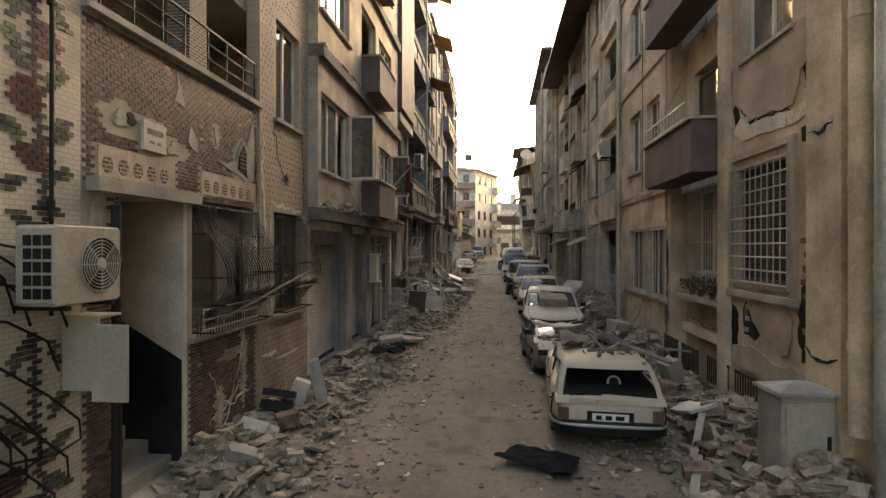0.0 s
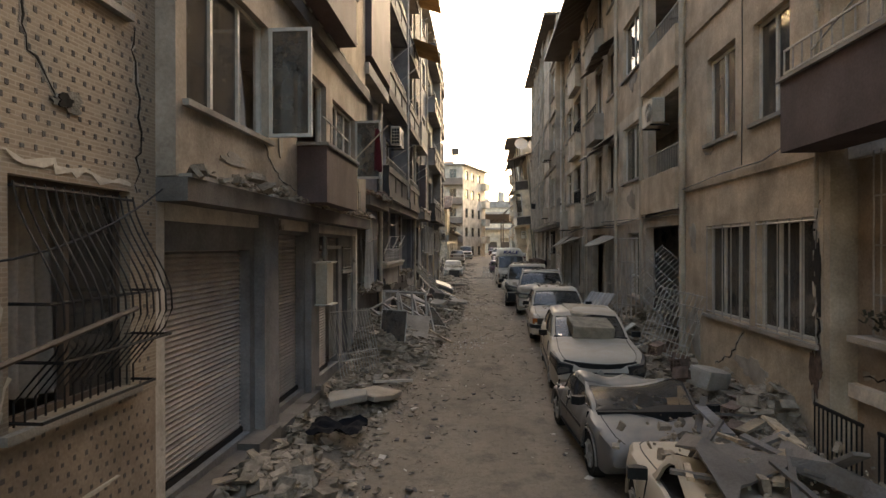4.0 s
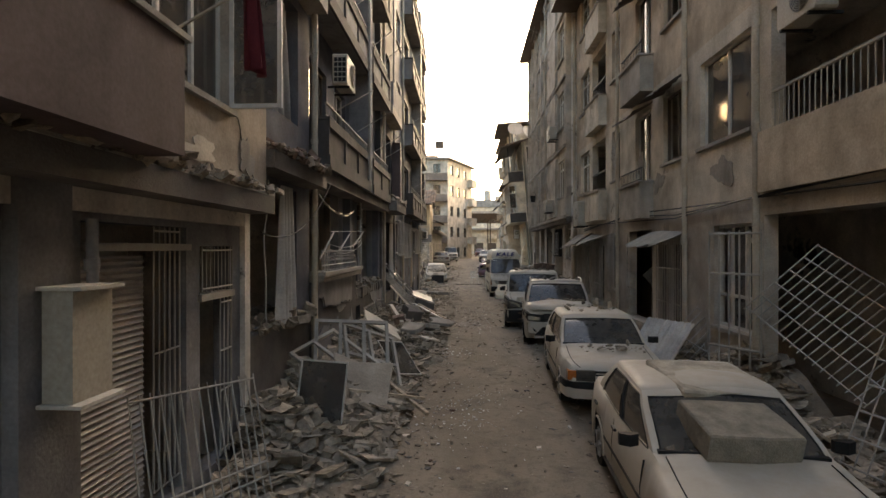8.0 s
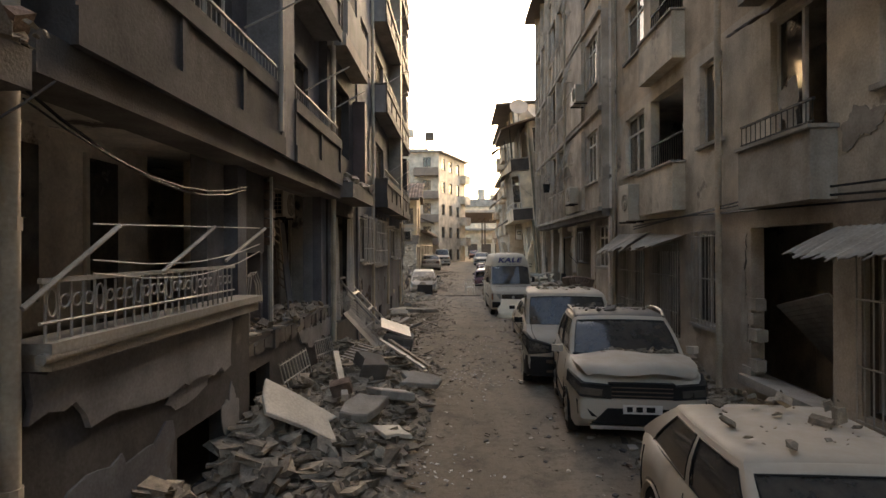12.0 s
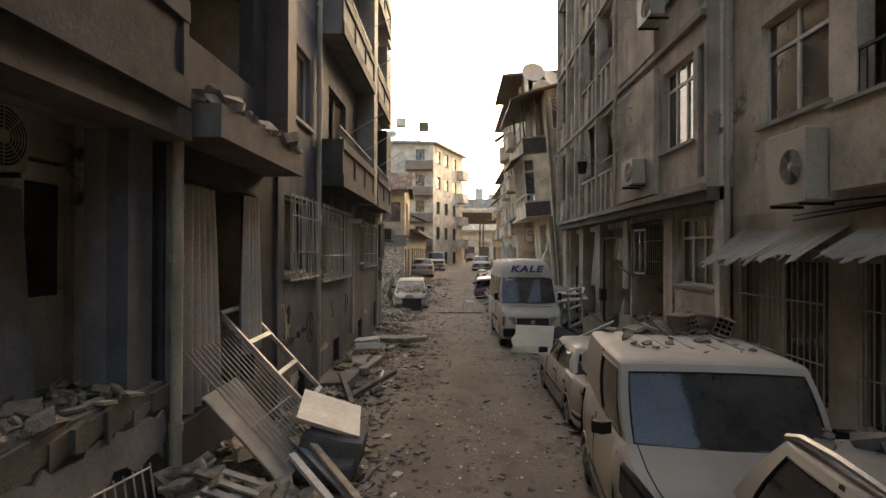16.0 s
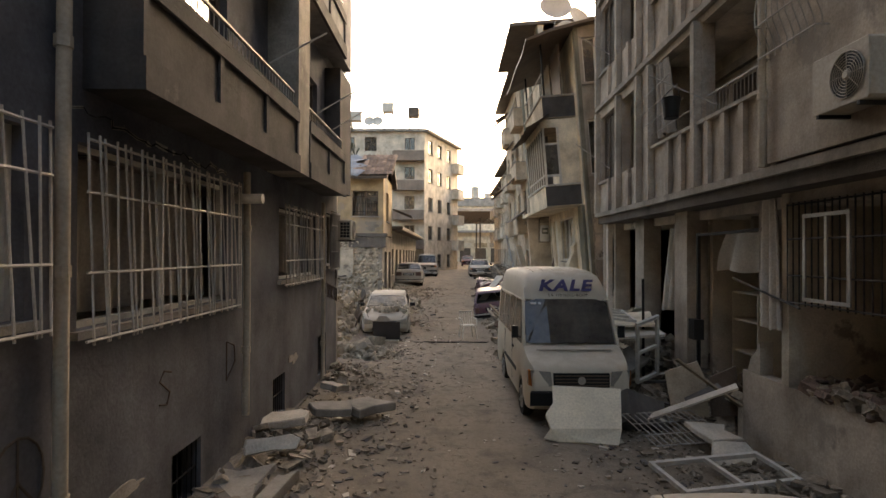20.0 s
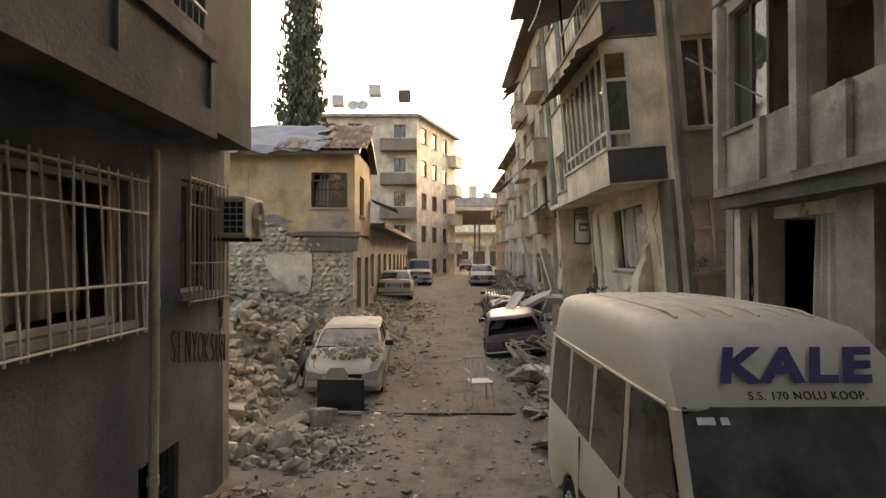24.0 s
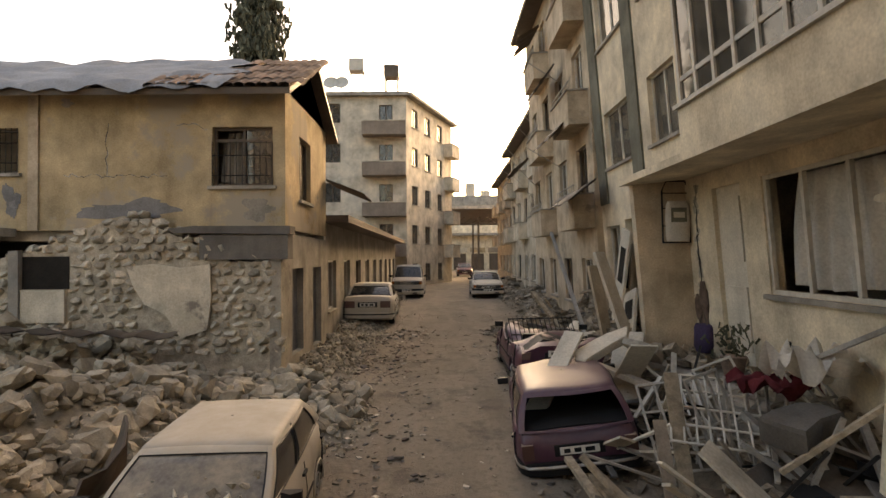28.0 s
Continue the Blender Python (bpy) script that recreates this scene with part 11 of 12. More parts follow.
for x, y, z in ((2.85, 15.0, 0.74), (2.95, 15.4, 0.798), (3.0, 16.9, 0.828), (3.3, 16.6, 0.672), (3.2, 14.0, 0.42), (3.5, 14.3, 0.476), (3.1, 13.5, 0.3), (3.55, 17.6, 0.792), (2.9, 8.1, 0.2), (2.7, 7.5, 0.12), (3.1, 7.3, 0.15), (3.3, 8.6, 0.35), (2.45, 6.9, 0.08), (2.95, 10.0, 0.35), (2.0, 33.3, 2.2), (2.22, 33.36, 2.2), (2.38, 33.1, 2.18), (2.42, 35.35, 1.16), (2.25, 35.15, 1.14), (-2.9, 21.0, 0.753), (-2.6, 22.6, 0.625), (-2.7, 27.9, 0.828), (2.9, 47.0, 0.732), (0.9, 52.5, 0.7), (-3.1, 8.0, 0.2)):
    hollow_brick(x, y, z, rr.uniform(-20, 20), rr.uniform(-25, 25), rr.uniform(0, 180))
# stones on bonnets and roofs
rr = random.Random(56)
for cx, cy, z, n, sx, sy in ((1.95, 10.0, 1.18, 90, 0.6, 0.9), (1.85, 11.3, 0.95, 110, 0.8, 0.7), (1.95, 9.1, 1.2, 40, 0.5, 0.3), (1.95, 22.35, 1.221, 15, 0.45, 0.2), (1.95, 24.0, 1.783, 9, 0.45, 0.5)):
    items = []
    for k in range(n):
        s = 0.02 + 0.085 * rr.random() ** 2.5
        items.append(((cx + rr.gauss(0, sx * 0.6), cy + rr.gauss(0, sy * 0.6), z + s * 0.1), (rr.random() * 6, rr.random() * 6, 0), (s * 1.4, s, s * 0.6), rr.randrange(18)))
    scatter("stone_litter", "small stones and plaster crumbs lying on a parked car", RUBBLE, items)
items = []
for k in range(420):
    s = 0.02 + 0.1 * rr.random() ** 2.5
    y = rr.triangular(0.1, 1.35, 0.75)
    zz = 0.86 + 0.14 * min(1.0, y) + max(0, y - 0.9) * 0.5
    items.append(((-3.02 + rr.gauss(0, 0.35), 51.98 + y, gz(52.3) - 0.07 + zz * 0.99), (rr.random() * 6, rr.random() * 6, 0), (s * 1.2, s, s * 0.7), rr.randrange(18)))
scatter("stone_litter", "stones piled on the windscreen of a white car", RUBBLE_L, items)


rr = random.Random(58)
for k in range(26):
    x, y = 1.9 + rr.gauss(0, 0.45), rr.uniform(8.45, 12.3)
    ln, wd = rr.uniform(0.3, 0.85), rr.choice((0.04, 0.05, 0.08, 0.14))
    ob_ = part("broken_board", MB().box(-ln / 2, ln / 2, -wd / 2, wd / 2, 0, 0.03), rr.choice((WOOD, CONC_DK, PL_DARK, CONC_DK, WOOD)), m=pose(x, y, 1.27 - 0.1 * max(0, y - 9.6), rr.gauss(0, 10), rr.gauss(0, 12), rr.random() * 180))
    tagged(ob_, "splintered board lying on the crushed estate car", "board", "boards on the car")


def frame_thing(name, label, m, w, h, mat, bars_v=1, bars_h=0, t=0.06, d=0.06, glass=None, group="loose window frames"):
    """A loose window or door frame lying about: w by h in its own xz plane."""
    o = thing(name, label, "window frame", m, group)
    part("bottom_rail", MB().box(-w / 2, w / 2, 0, d, 0, t), mat, o)
    part("top_rail", MB().box(-w / 2, w / 2, 0, d, h - t, h), mat, o)
    for k in range(bars_v + 2):
        x = -w / 2 + (w - t) * k / (bars_v + 1)
        part("stile", MB().box(x, x + t, 0.002, d - 0.002, t, h - t), mat, o)
    for k in range(bars_h):
        z = h * (k + 1) / (bars_h + 1)
        part("cross_rail", MB().box(-w / 2 + t, w / 2 - t, 0.006, d - 0.006, z - t / 2, z + t / 2), mat, o)
    if glass:
        g = part("pane", MB().box(-w / 2 + t * 0.7, w / 2 - t * 0.7, d * 0.45, d * 0.55, t * 0.7, h - t * 0.7), glass, o)
        g.visible_shadow = False
    return o


def grate_thing(name, label, m, w, h, mat, nv, hs, r=0.009, group="loose grilles"):
    o = thing(name, label, "metal grille", m, group)
    for z in hs:
        rod(o, "rail", (-w / 2, 0, z), (w / 2, 0, z), r * 1.3, mat)
    for k in range(nv + 1):
        x = -w / 2 + w * k / nv
        rod(o, "bar", (x, 0, 0), (x, 0, h), r, mat)
    return o


frame_thing("window_frame", "empty white window frame leaning on rubble", pose(-2.75, 21.5, 0.5, -32, 4, 18), 1.35, 1.35, IRON_L, 2, 0)
frame_thing("window_frame", "empty white window frame leaning on rubble", pose(-2.35, 21.8, 0.44, -42, 20, 40), 1.2, 1.35, IRON_L, 1, 1)
frame_thing("window_frame", "white window frame lying on debris", pose(-2.55, 21.4, 0.759, -60, -15, 60), 1.1, 1.2, IRON_L, 1, 0)
frame_thing("window_sash", "white-framed sash with its dusty pane standing on rubble", pose(-2.95, 20.0, 0.34, -12, 3, -4), 0.72, 0.98, PVC, 0, 0, t=0.025, d=0.02, glass=GLASS)
frame_thing("window_sash", "white-framed sash lying behind the frames", pose(-1.9, 22.9, 0.479, -50, 10, 50), 0.7, 0.9, PVC, 0, 0, t=0.02, d=0.02, glass=GLASS)
frame_thing("window_frame", "long aluminium window frame propped on grilles", Matrix.Translation((-2.87, 34.1, 1.116)) @ rot("Z", 92) @ rot("X", -43), 0.98, 1.72, ZINC, 0, 2, t=0.06)
tb = thing("table_board", "cream tabletop board tipped on broken slabs", "table", Matrix.Translation((-2.5, 33.4, 1.073)) @ rot("Z", 12) @ rot("Y", 20) @ rot("X", 10))
part("tabletop", MB().box(-0.4, 0.4, -0.42, 0.42, 0, 0.028), DOORWHITE, tb)
part("edge_band", MB().box(-0.405, 0.405, -0.43, -0.421, -0.02, 0.032), ALU, tb)
rod(tb, "leg", (0.3, -0.35, -0.02), (0.2, -0.4, -0.55), 0.016, ALU)
rod(tb, "leg", (-0.3, 0.3, -0.02), (-0.45, 0.36, -0.6), 0.016, ALU)
frame_thing("window_frame", "white window frame lying flat by the wall", Matrix.Translation((2.95, 40.62, 0.32)) @ rot("Z", 14) @ rot("X", -84), 1.75, 0.8, PVC, 1, 0)
frame_thing("window_frame", "splintered door frame in the debris", pose(2.95, 46.4, 0.91, -60, 20, 60), 0.9, 1.8, WOOD, 0, 1)
frame_thing("window_frame", "splintered door frame in the debris", pose(2.8, 45.0, 0.657, -50, -25, 30), 0.8, 1.5, PVC, 0, 1)
frame_thing("window_frame", "white window frame lying on top of the debris", Matrix.Translation((3.35, 46.4, 1.83)) @ rot("Z", 80) @ rot("X", -84), 2.2, 0.8, PVC, 2, 0)
frame_thing("window_frame", "white window frame tipped beside the minibus", Matrix.Translation((2.85, 45.3, 0.919)) @ rot("Z", 62) @ rot("X", -48), 1.4, 1.2, PVC, 2, 0)
frame_thing("window_frame", "bent white door frame standing in the debris", Matrix.Translation((3.15, 44.6, 0.743)) @ rot("Z", 30) @ rot("X", 12) @ rot("Y", -14), 0.6, 1.3, PVC, 0, 1)
frame_thing("window_frame", "white casement fallen on the heap", Matrix.Translation((2.8, 46.9, 1.079)) @ rot("Z", 40) @ rot("X", -62), 1.0, 1.3, ALU, 1, 0)
grate_thing("fallen_grille", "fallen iron grille leaning on the shop front", pose(-3.1, 17.2, 0.184, -16, 4, 68), 1.5, 1.5, IRON_L, 14, (0.05, 0.4, 0.55, 1.45))
grate_thing("fallen_grille", "pale railing grille lying over debris", Matrix.Translation((-2.75, 33.15, 0.752)) @ rot("Z", 88) @ rot("X", -44), 1.35, 1.75, IRON_L, 12, (0.05, 0.6, 1.85))
sheet("board", "dull wallboard slid under the fallen grille", "board", Matrix.Translation((-3.6, 32.6, 1.599)) @ rot("Z", 90) @ rot("X", 48), 0.9, 1.3, CONC, waves=1, amp=0.01, seed=6)
grate_thing("fallen_grille", "railing of the terrace bent into the street", pose(-3.62, 30.75, 0.6, -12, 4, 86), 1.1, 0.66, IRON_L, 9, (0.04, 0.33, 0.62))
grate_thing("fallen_grille", "railing of the terrace bent into the street", pose(-3.6, 28.75, 0.62, -14, -3, 84), 1.15, 0.66, IRON_L, 9, (0.04, 0.33, 0.62))
for k in range(16):
    beam_at = Vector((-3.28 + 0.022 * k, 29.2 + 0.17 * k, 0.62 + 0.018 * k))
    ob_ = part("lath", MB().box(-0.27, 0.27, -0.05, 0.05, 0, 0.02), CONC, m=Matrix.Translation(beam_at) @ rot("Z", -8 + 3 * math.sin(k)) @ rot("Y", 14) @ rot("X", 4 * math.sin(2.1 * k)))
    tagged(ob_, "thin grey lath in a collapsed slatted screen", "lath", "laths of a fallen screen")
grate_thing("fallen_grille", "pale lattice grille leaning on the cream house", pose(3.05, 16.9, 0.828, -20, 6, -66), 1.3, 1.35, IRON_L, 11, (0.03, 0.3, 0.56, 0.82, 1.08, 1.32))
grate_thing("fallen_grille", "torn lattice grille hanging from the gutted shop", pose(3.45, 19.3, 1.626, -35, 30, -70), 1.9, 1.3, IRON_L, 16, (0.05, 0.3, 0.55, 0.8, 1.05, 1.28))
grate_thing("fallen_grille", "buckled shutter grille lying by the hatchback", pose(3.2, 22.9, 0.529, -42, 20, -60), 1.2, 1.5, ZINC, 9, (0.05, 0.75, 1.45))
grate_thing("fallen_grille", "lattice iron door standing ajar", pose(3.55, 21.15, 0.355, 0, 0, -60), 0.9, 2.9, IRON_L, 5, (0.05, 1.0, 2.2, 2.85), 0.016)
grate_thing("fallen_grille", "fallen grille lying by the gutted rooms", Matrix.Translation((2.95, 42.05, 0.34)) @ rot("Z", 12) @ rot("X", -80), 1.3, 1.1, IRON_L, 12, (0.03, 0.36, 0.72, 1.07))
chunk("jagged pale slab of plaster by the low wall", 3.35, 41.75, 0.28, 0.85, 0.55, 0.06, 38, 4, 8, WHITE_PL, 471)
grate_thing("bed_grille", "white bed-frame grille tipped on the debris", Matrix.Translation((2.15, 54.25, 1.42)) @ rot("Z", -14) @ rot("X", -58) @ rot("Y", 6), 0.95, 1.1, PVC, 7, (0.02, 0.28, 0.55, 0.82, 1.08), 0.012)
grate_thing("fallen_grille", "dark window grille over a flattened car", pose(1.2, 58.9, gz(59) + 0.75, -40, 0, 8), 1.3, 0.8, IRON, 14, (0.03, 0.4, 0.77))
sheet("metal_sheet", "dotted grey metal sheet propped behind a hatchback", "metal sheet", pose(3.3, 23.2, 1.533, 0, 0, -60) @ rot("X", 48), 1.1, 1.5, ZINC, waves=7, amp=0.015, seed=3)
tagged(part("bent_panel", MB().rings([[(-4.15 + 0.12 * math.sin(k * 0.9), 52.5 + 0.17 * k, 0.55 + 0.1 * k), (-4.02 + 0.1 * math.sin(k * 1.3), 52.6 + 0.17 * k, 1.0 + 0.12 * k + 0.05 * math.sin(k * 2.1)), (-3.99 + 0.1 * math.sin(k * 1.3), 52.6 + 0.17 * k, 1.0 + 0.12 * k + 0.05 * math.sin(k * 2.1)), (-4.12 + 0.12 * math.sin(k * 0.9), 52.5 + 0.17 * k, 0.55 + 0.1 * k)] for k in range(9)]), PVC_D, smooth=40), "rusty brown sheet metal panel stuck upright beside a white car", "metal panel")
tagged(part("bent_panel", MB().rings([[(1.1 + 0.17 * k, 9.2 + 0.5 * math.sin(k * 0.5) + 0.05 * k, 1.27 + 0.05 * math.sin(k * 1.9)), (1.15 + 0.17 * k, 10.0 + 0.4 * math.sin(k * 0.8), 1.33 + 0.08 * math.sin(k * 1.4 + 1)), (1.2 + 0.16 * k, 10.6 + 0.2 * math.sin(k * 1.1), 1.2 + 0.07 * math.sin(k * 2.3)), (1.2 + 0.16 * k, 10.6 + 0.2 * math.sin(k * 1.1), 1.18 + 0.07 * math.sin(k * 2.3)), (1.15 + 0.17 * k, 10.0 + 0.4 * math.sin(k * 0.8), 1.31 + 0.08 * math.sin(k * 1.4 + 1)), (1.1 + 0.17 * k, 9.2 + 0.5 * math.sin(k * 0.5) + 0.05 * k, 1.25 + 0.05 * math.sin(k * 1.9))] for k in range(8)]), CONC_DK, smooth=30), "crumpled dark panel lying on the crushed estate roof", "metal panel")
sheet("metal_sheet", "rusty dark sheet lying across the stone heap", "metal sheet", pose(-7.0, 57.6, 2.35, 4, 5, 12), 3.2, 0.7, PVC_D, waves=6, amp=0.03, ragged_edge=0.3, seed=4)
sheet("board", "pale board lying on rubble under the yellow house", "board", pose(-9.0, 56.8, 1.8, 10, 6, 10), 1.0, 0.6, WHITE_PL, waves=1, amp=0.01, seed=5)


def beam(name, label, p, q, w, h, mat, cat="timber", group="loose timbers"):
    p, q = Vector(p), Vector(q)
    d = q - p
    mb = MB().box(-w / 2, w / 2, -h / 2, h / 2, 0, d.length)
    o = part(name, mb, mat, m=Matrix.Translation(p) @ d.to_track_quat("Z", "Y").to_matrix().to_4x4())
    return tagged(o, label, cat, group)


for p, q, w, h, mt in (((0.25, 55.9, 1.0), (1.35, 57.4, 2.25), 0.32, 0.05, WHITE_PL), ((1.0, 53.2, 0.7), (0.75, 55.3, 0.95), 0.1, 0.06, WOOD), ((1.25, 52.6, 0.75), (0.85, 54.6, 1.0), 0.07, 0.05, WOOD), ((1.75, 54.0, 0.6), (1.9, 54.9, 2.1), 0.16, 0.05, WOOD),
                       ((1.62, 54.1, 0.6), (1.68, 54.7, 1.6), 0.14, 0.04, PL_SALMON), ((0.7, 54.4, 1.3), (1.38, 53.7, 0.62), 0.09, 0.04, WOOD), ((0.78, 54.5, 1.2), (1.5, 53.75, 0.6), 0.06, 0.04, WOOD), ((2.35, 54.2, 1.5), (3.3, 53.8, 0.85), 0.1, 0.05, ZINC), ((2.9, 54.0, 1.75), (3.3, 53.9, 0.85), 0.06, 0.04, ALU), ((3.1, 53.7, 1.9), (2.75, 53.9, 0.8), 0.07, 0.05, ALU), ((3.6, 53.4, 2.3), (2.6, 53.9, 1.3), 0.07, 0.05, WOOD), ((3.4, 54.6, 2.3), (3.75, 53.6, 2.9), 0.07, 0.05, ZINC), ((2.0, 57.0, 1.2), (2.6, 58.4, 2.1), 0.5, 0.06, WHITE_PL), ((1.7, 57.6, 1.7), (2.4, 56.6, 1.5), 0.16, 0.08, WHITE_PL), ((2.7, 53.0, 0.7), (3.4, 54.9, 1.6), 0.08, 0.08, ZINC), ((3.3, 53.0, 0.6), (2.6, 54.6, 1.7), 0.08, 0.08, ZINC),
                       ((2.9, 52.4, 0.6), (3.5, 54.0, 1.8), 0.07, 0.07, ZINC), ((2.2, 60.0, 1.3), (1.5, 62.5, 2.6), 0.1, 0.06, WOOD), ((2.6, 61.0, 1.3), (2.3, 64.0, 4.2), 0.08, 0.08, ZINC), ((3.0, 59.0, 1.2), (2.4, 59.6, 3.6), 0.4, 0.06, WHITE_PL), ((2.9, 60.4, 1.2), (2.6, 60.8, 3.3), 0.35, 0.06, PL_CREAM),
                       ((2.6, 7.3, 0.2), (2.2, 6.3, 0.12), 0.1, 0.1, CONC), ((3.0, 8.3, 0.45), (2.5, 7.2, 0.2), 0.09, 0.09, CONC), ((-2.0, 16.9, 0.198), (-2.6, 15.9, 0.408), 0.05, 0.05, PVC), ((-2.2, 22.2, 0.469), (-1.4, 20.9, 0.302), 0.06, 0.05, WOOD), ((-2.7, 21.0, 0.653), (-1.5, 21.6, 0.361), 0.06, 0.04, WOOD),
                       ((-2.6, 27.6, 0.827), (-3.2, 29.6, 1.136), 0.1, 0.1, WHITE_PL), ((-1.6, 31.2, 0.493), (-2.7, 32.4, 0.898), 0.08, 0.05, PVC), ((-1.5, 31.5, 0.464), (-2.6, 32.9, 0.851), 0.08, 0.05, WOOD), ((-1.7, 31.8, 0.496), (-2.9, 33.1, 0.852), 0.1, 0.03, ALU), ((-2.9, 36.6, 0.391), (-2.2, 38.4, 0.519), 0.09, 0.09, CONC_DK), ((-2.7, 36.0, 0.448), (-3.3, 37.9, 0.575), 0.09, 0.09, CONC_DK),
                       ((-2.6, 39.4, 0.307), (-2.45, 37.6, 0.429), 0.05, 0.05, PVC), ((2.6, 47.2, 0.84), (3.5, 45.4, 1.872), 0.06, 0.06, WOOD), ((2.6, 44.4, 0.635), (2.9, 46.6, 1.818), 0.07, 0.07, PVC), ((2.6, 48.4, 0.9), (3.8, 47.0, 1.932), 0.5, 0.05, WHITE_PL), ((2.5, 49.6, 1.0), (3.8, 48.0, 1.75), 0.6, 0.05, PVC), ((3.4, 45.6, 0.58), (3.35, 45.5, 2.7), 0.05, 0.05, IRON)):
    beam("timber_piece", {WOOD: "splintered wooden lath in the debris", WHITE_PL: "pale broken panel sticking out of the debris", PVC: "white plastic frame piece among rubble", ZINC: "bent steel channel in the debris", ALU: "aluminium strip on the heap", CONC: "round concrete pipe piece beside bricks", CONC_DK: "dark broken pipe along the kerb", PL_SALMON: "salmon painted door leaf edge in debris", PL_CREAM: "cream door leaf torn from its hinges", IRON: "bare steel post standing in the debris"}[mt], p, q, w, h, mt)
# big leaning slab by the leaning house
tw = thing("leaning_column", "tall pale concrete wall piece leaning upright in the debris", "wall panel", Matrix.Translation((3.4, 53.1, 0.5)) @ rot("Y", 7) @ rot("X", -3) @ rot("Z", 14))
part("face_slab", MB().rings([[(-0.28, 0, z), (0.28, -0.02, z), (0.3, 0.3, z), (-0.26, 0.3, z)] if z < 2.4 else [(-0.24 + q, 0.02, z), (0.24 - 0.6 * q, 0, z), (0.26 - 0.5 * q, 0.28, z), (-0.2 + q, 0.28, z)] for z, q in ((0, 0), (0.9, 0), (1.7, 0), (2.35, 0), (2.6, 0.03), (2.8, 0.1), (3.0, 0.06), (3.15, 0.14))]), PL_IVORY, tw)
for z in (1.5, 1.66):
    part("slot", MB().box(-0.12, 0.06, -0.02, -0.004, z, z + 0.05), CRACK, tw)
chunk("pale wall fragment propped against the column", 3.75, 53.0, 0.6, 0.5, 1.5, 0.14, 78, 0, 30, CONC, 451)
chunk("grey box of broken wall on the debris", 2.95, 54.1, 1.55, 0.7, 0.5, 0.3, 6, -14, 20, CONC_DK, 452)
chunk("pale plank of wall on the wreck", 1.75, 57.3, 1.95, 1.5, 0.4, 0.14, 8, -18, 30, WHITE_PL, 453)
chunk("broken roof slab on the wreck", 2.45, 57.3, 1.9, 1.3, 0.6, 0.12, 12, 20, 60, CONC, 454)
chunk("flat pale slab on the stones", 1.1, 53.3, 0.75, 0.55, 0.45, 0.1, 10, 6, 30, WHITE_PL, 455)
chunk("dark metal sheet slumped in the debris", 2.5, 53.9, 0.95, 0.9, 0.9, 0.03, 62, 8, 30, CONC_DK, 456)
# many more laths, boards and pipes thrown over one another
rr = random.Random(640)
for k in range(95):
    zone = ((1.2, 3.7, 52.4, 58.8), (1.0, 3.6, 59.0, 65.0), (2.6, 3.8, 42.6, 50.2), (2.5, 3.8, 18.6, 24.4))[0 if k < 45 else 1 if k < 65 else 2 if k < 83 else 3]
    x, y = rr.uniform(*zone[:2]), rr.uniform(*zone[2:])
    base = gz(y) + 0.12 + (0.62 if y > 50 else 0.45) * (x - zone[0]) / (zone[1] - zone[0])
    ln = rr.uniform(0.5, 1.5)
    az, el = rr.random() * 6.28, rr.gauss(0.15, 0.38)
    wd = rr.choice((0.05, 0.06, 0.08, 0.12, 0.22, 0.4))
    mt = rr.choice((WOOD, WOOD, WHITE_PL, CONC, ZINC, PVC, PL_PALE, CONC_DK))
    m = Matrix.Translation((x, y, base + 0.5 * ln * abs(math.sin(el)))) @ rot("Z", math.degrees(az)) @ rot("Y", math.degrees(el)) @ rot("X", rr.uniform(-30, 30))
    c = rr.uniform(-0.15, 0.15)
    ob_ = part("broken_board", MB().rings([[(-ln / 2, -wd / 2, 0), (-ln / 2 + c * wd, wd / 2, 0), (-ln / 2 + c * wd, wd / 2, 0.03), (-ln / 2, -wd / 2, 0.03)], [(ln / 2, -wd / 2, 0), (ln / 2 - 2 * c * wd, wd / 2, 0), (ln / 2 - 2 * c * wd, wd / 2, 0.03), (ln / 2, -wd / 2, 0.03)]]), mt, m=m)
    tagged(ob_, {WOOD: "splintered wooden board thrown on the rubble", WHITE_PL: "pale plastered strip thrown on the rubble", CONC: "grey concrete strip on the rubble", ZINC: "bent metal strip on the rubble", PVC: "white plastic frame strip on the rubble", PL_PALE: "cream painted board on the rubble", CONC_DK: "dark scorched board on the rubble"}[mt], "board", "broken boards")
rr = random.Random(777)
for k in range(9):
    x, y = 2.15 + 0.2 * k + rr.uniform(-0.1, 0.1), 54.6 + rr.uniform(-0.5, 1.0)
    frame_thing("broken_bed", "bent pale steel bed tangled in the debris", Matrix.Translation((x, y, gz(y) + 0.35 + 0.05 * k)) @ rot("Z", rr.uniform(-60, 60)) @ rot("X", rr.uniform(-55, -10)) @ rot("Y", rr.uniform(-35, 35)), rr.uniform(0.45, 0.8), rr.uniform(0.7, 1.25), rr.choice((ALU, ZINC, IRON_L)), rr.randrange(3), rr.randrange(1, 3), t=0.03, d=0.03, group="broken beds")
for k in range(14):
    x, y = rr.uniform(1.8, 3.7), rr.uniform(53.6, 56.4)
    chunk("dark torn sheet thrown on the debris", x, y, gz(y) + 0.35 + 0.25 * (x - 1.8), rr.uniform(0.35, 0.9), rr.uniform(0.3, 0.6), 0.025, rr.uniform(-50, 50), rr.uniform(-40, 40), rr.uniform(0, 180), rr.choice((CONC_DK, BLACK, PVC_D)), 480 + k, name="torn_sheet", cat="metal sheet", group="torn sheets")
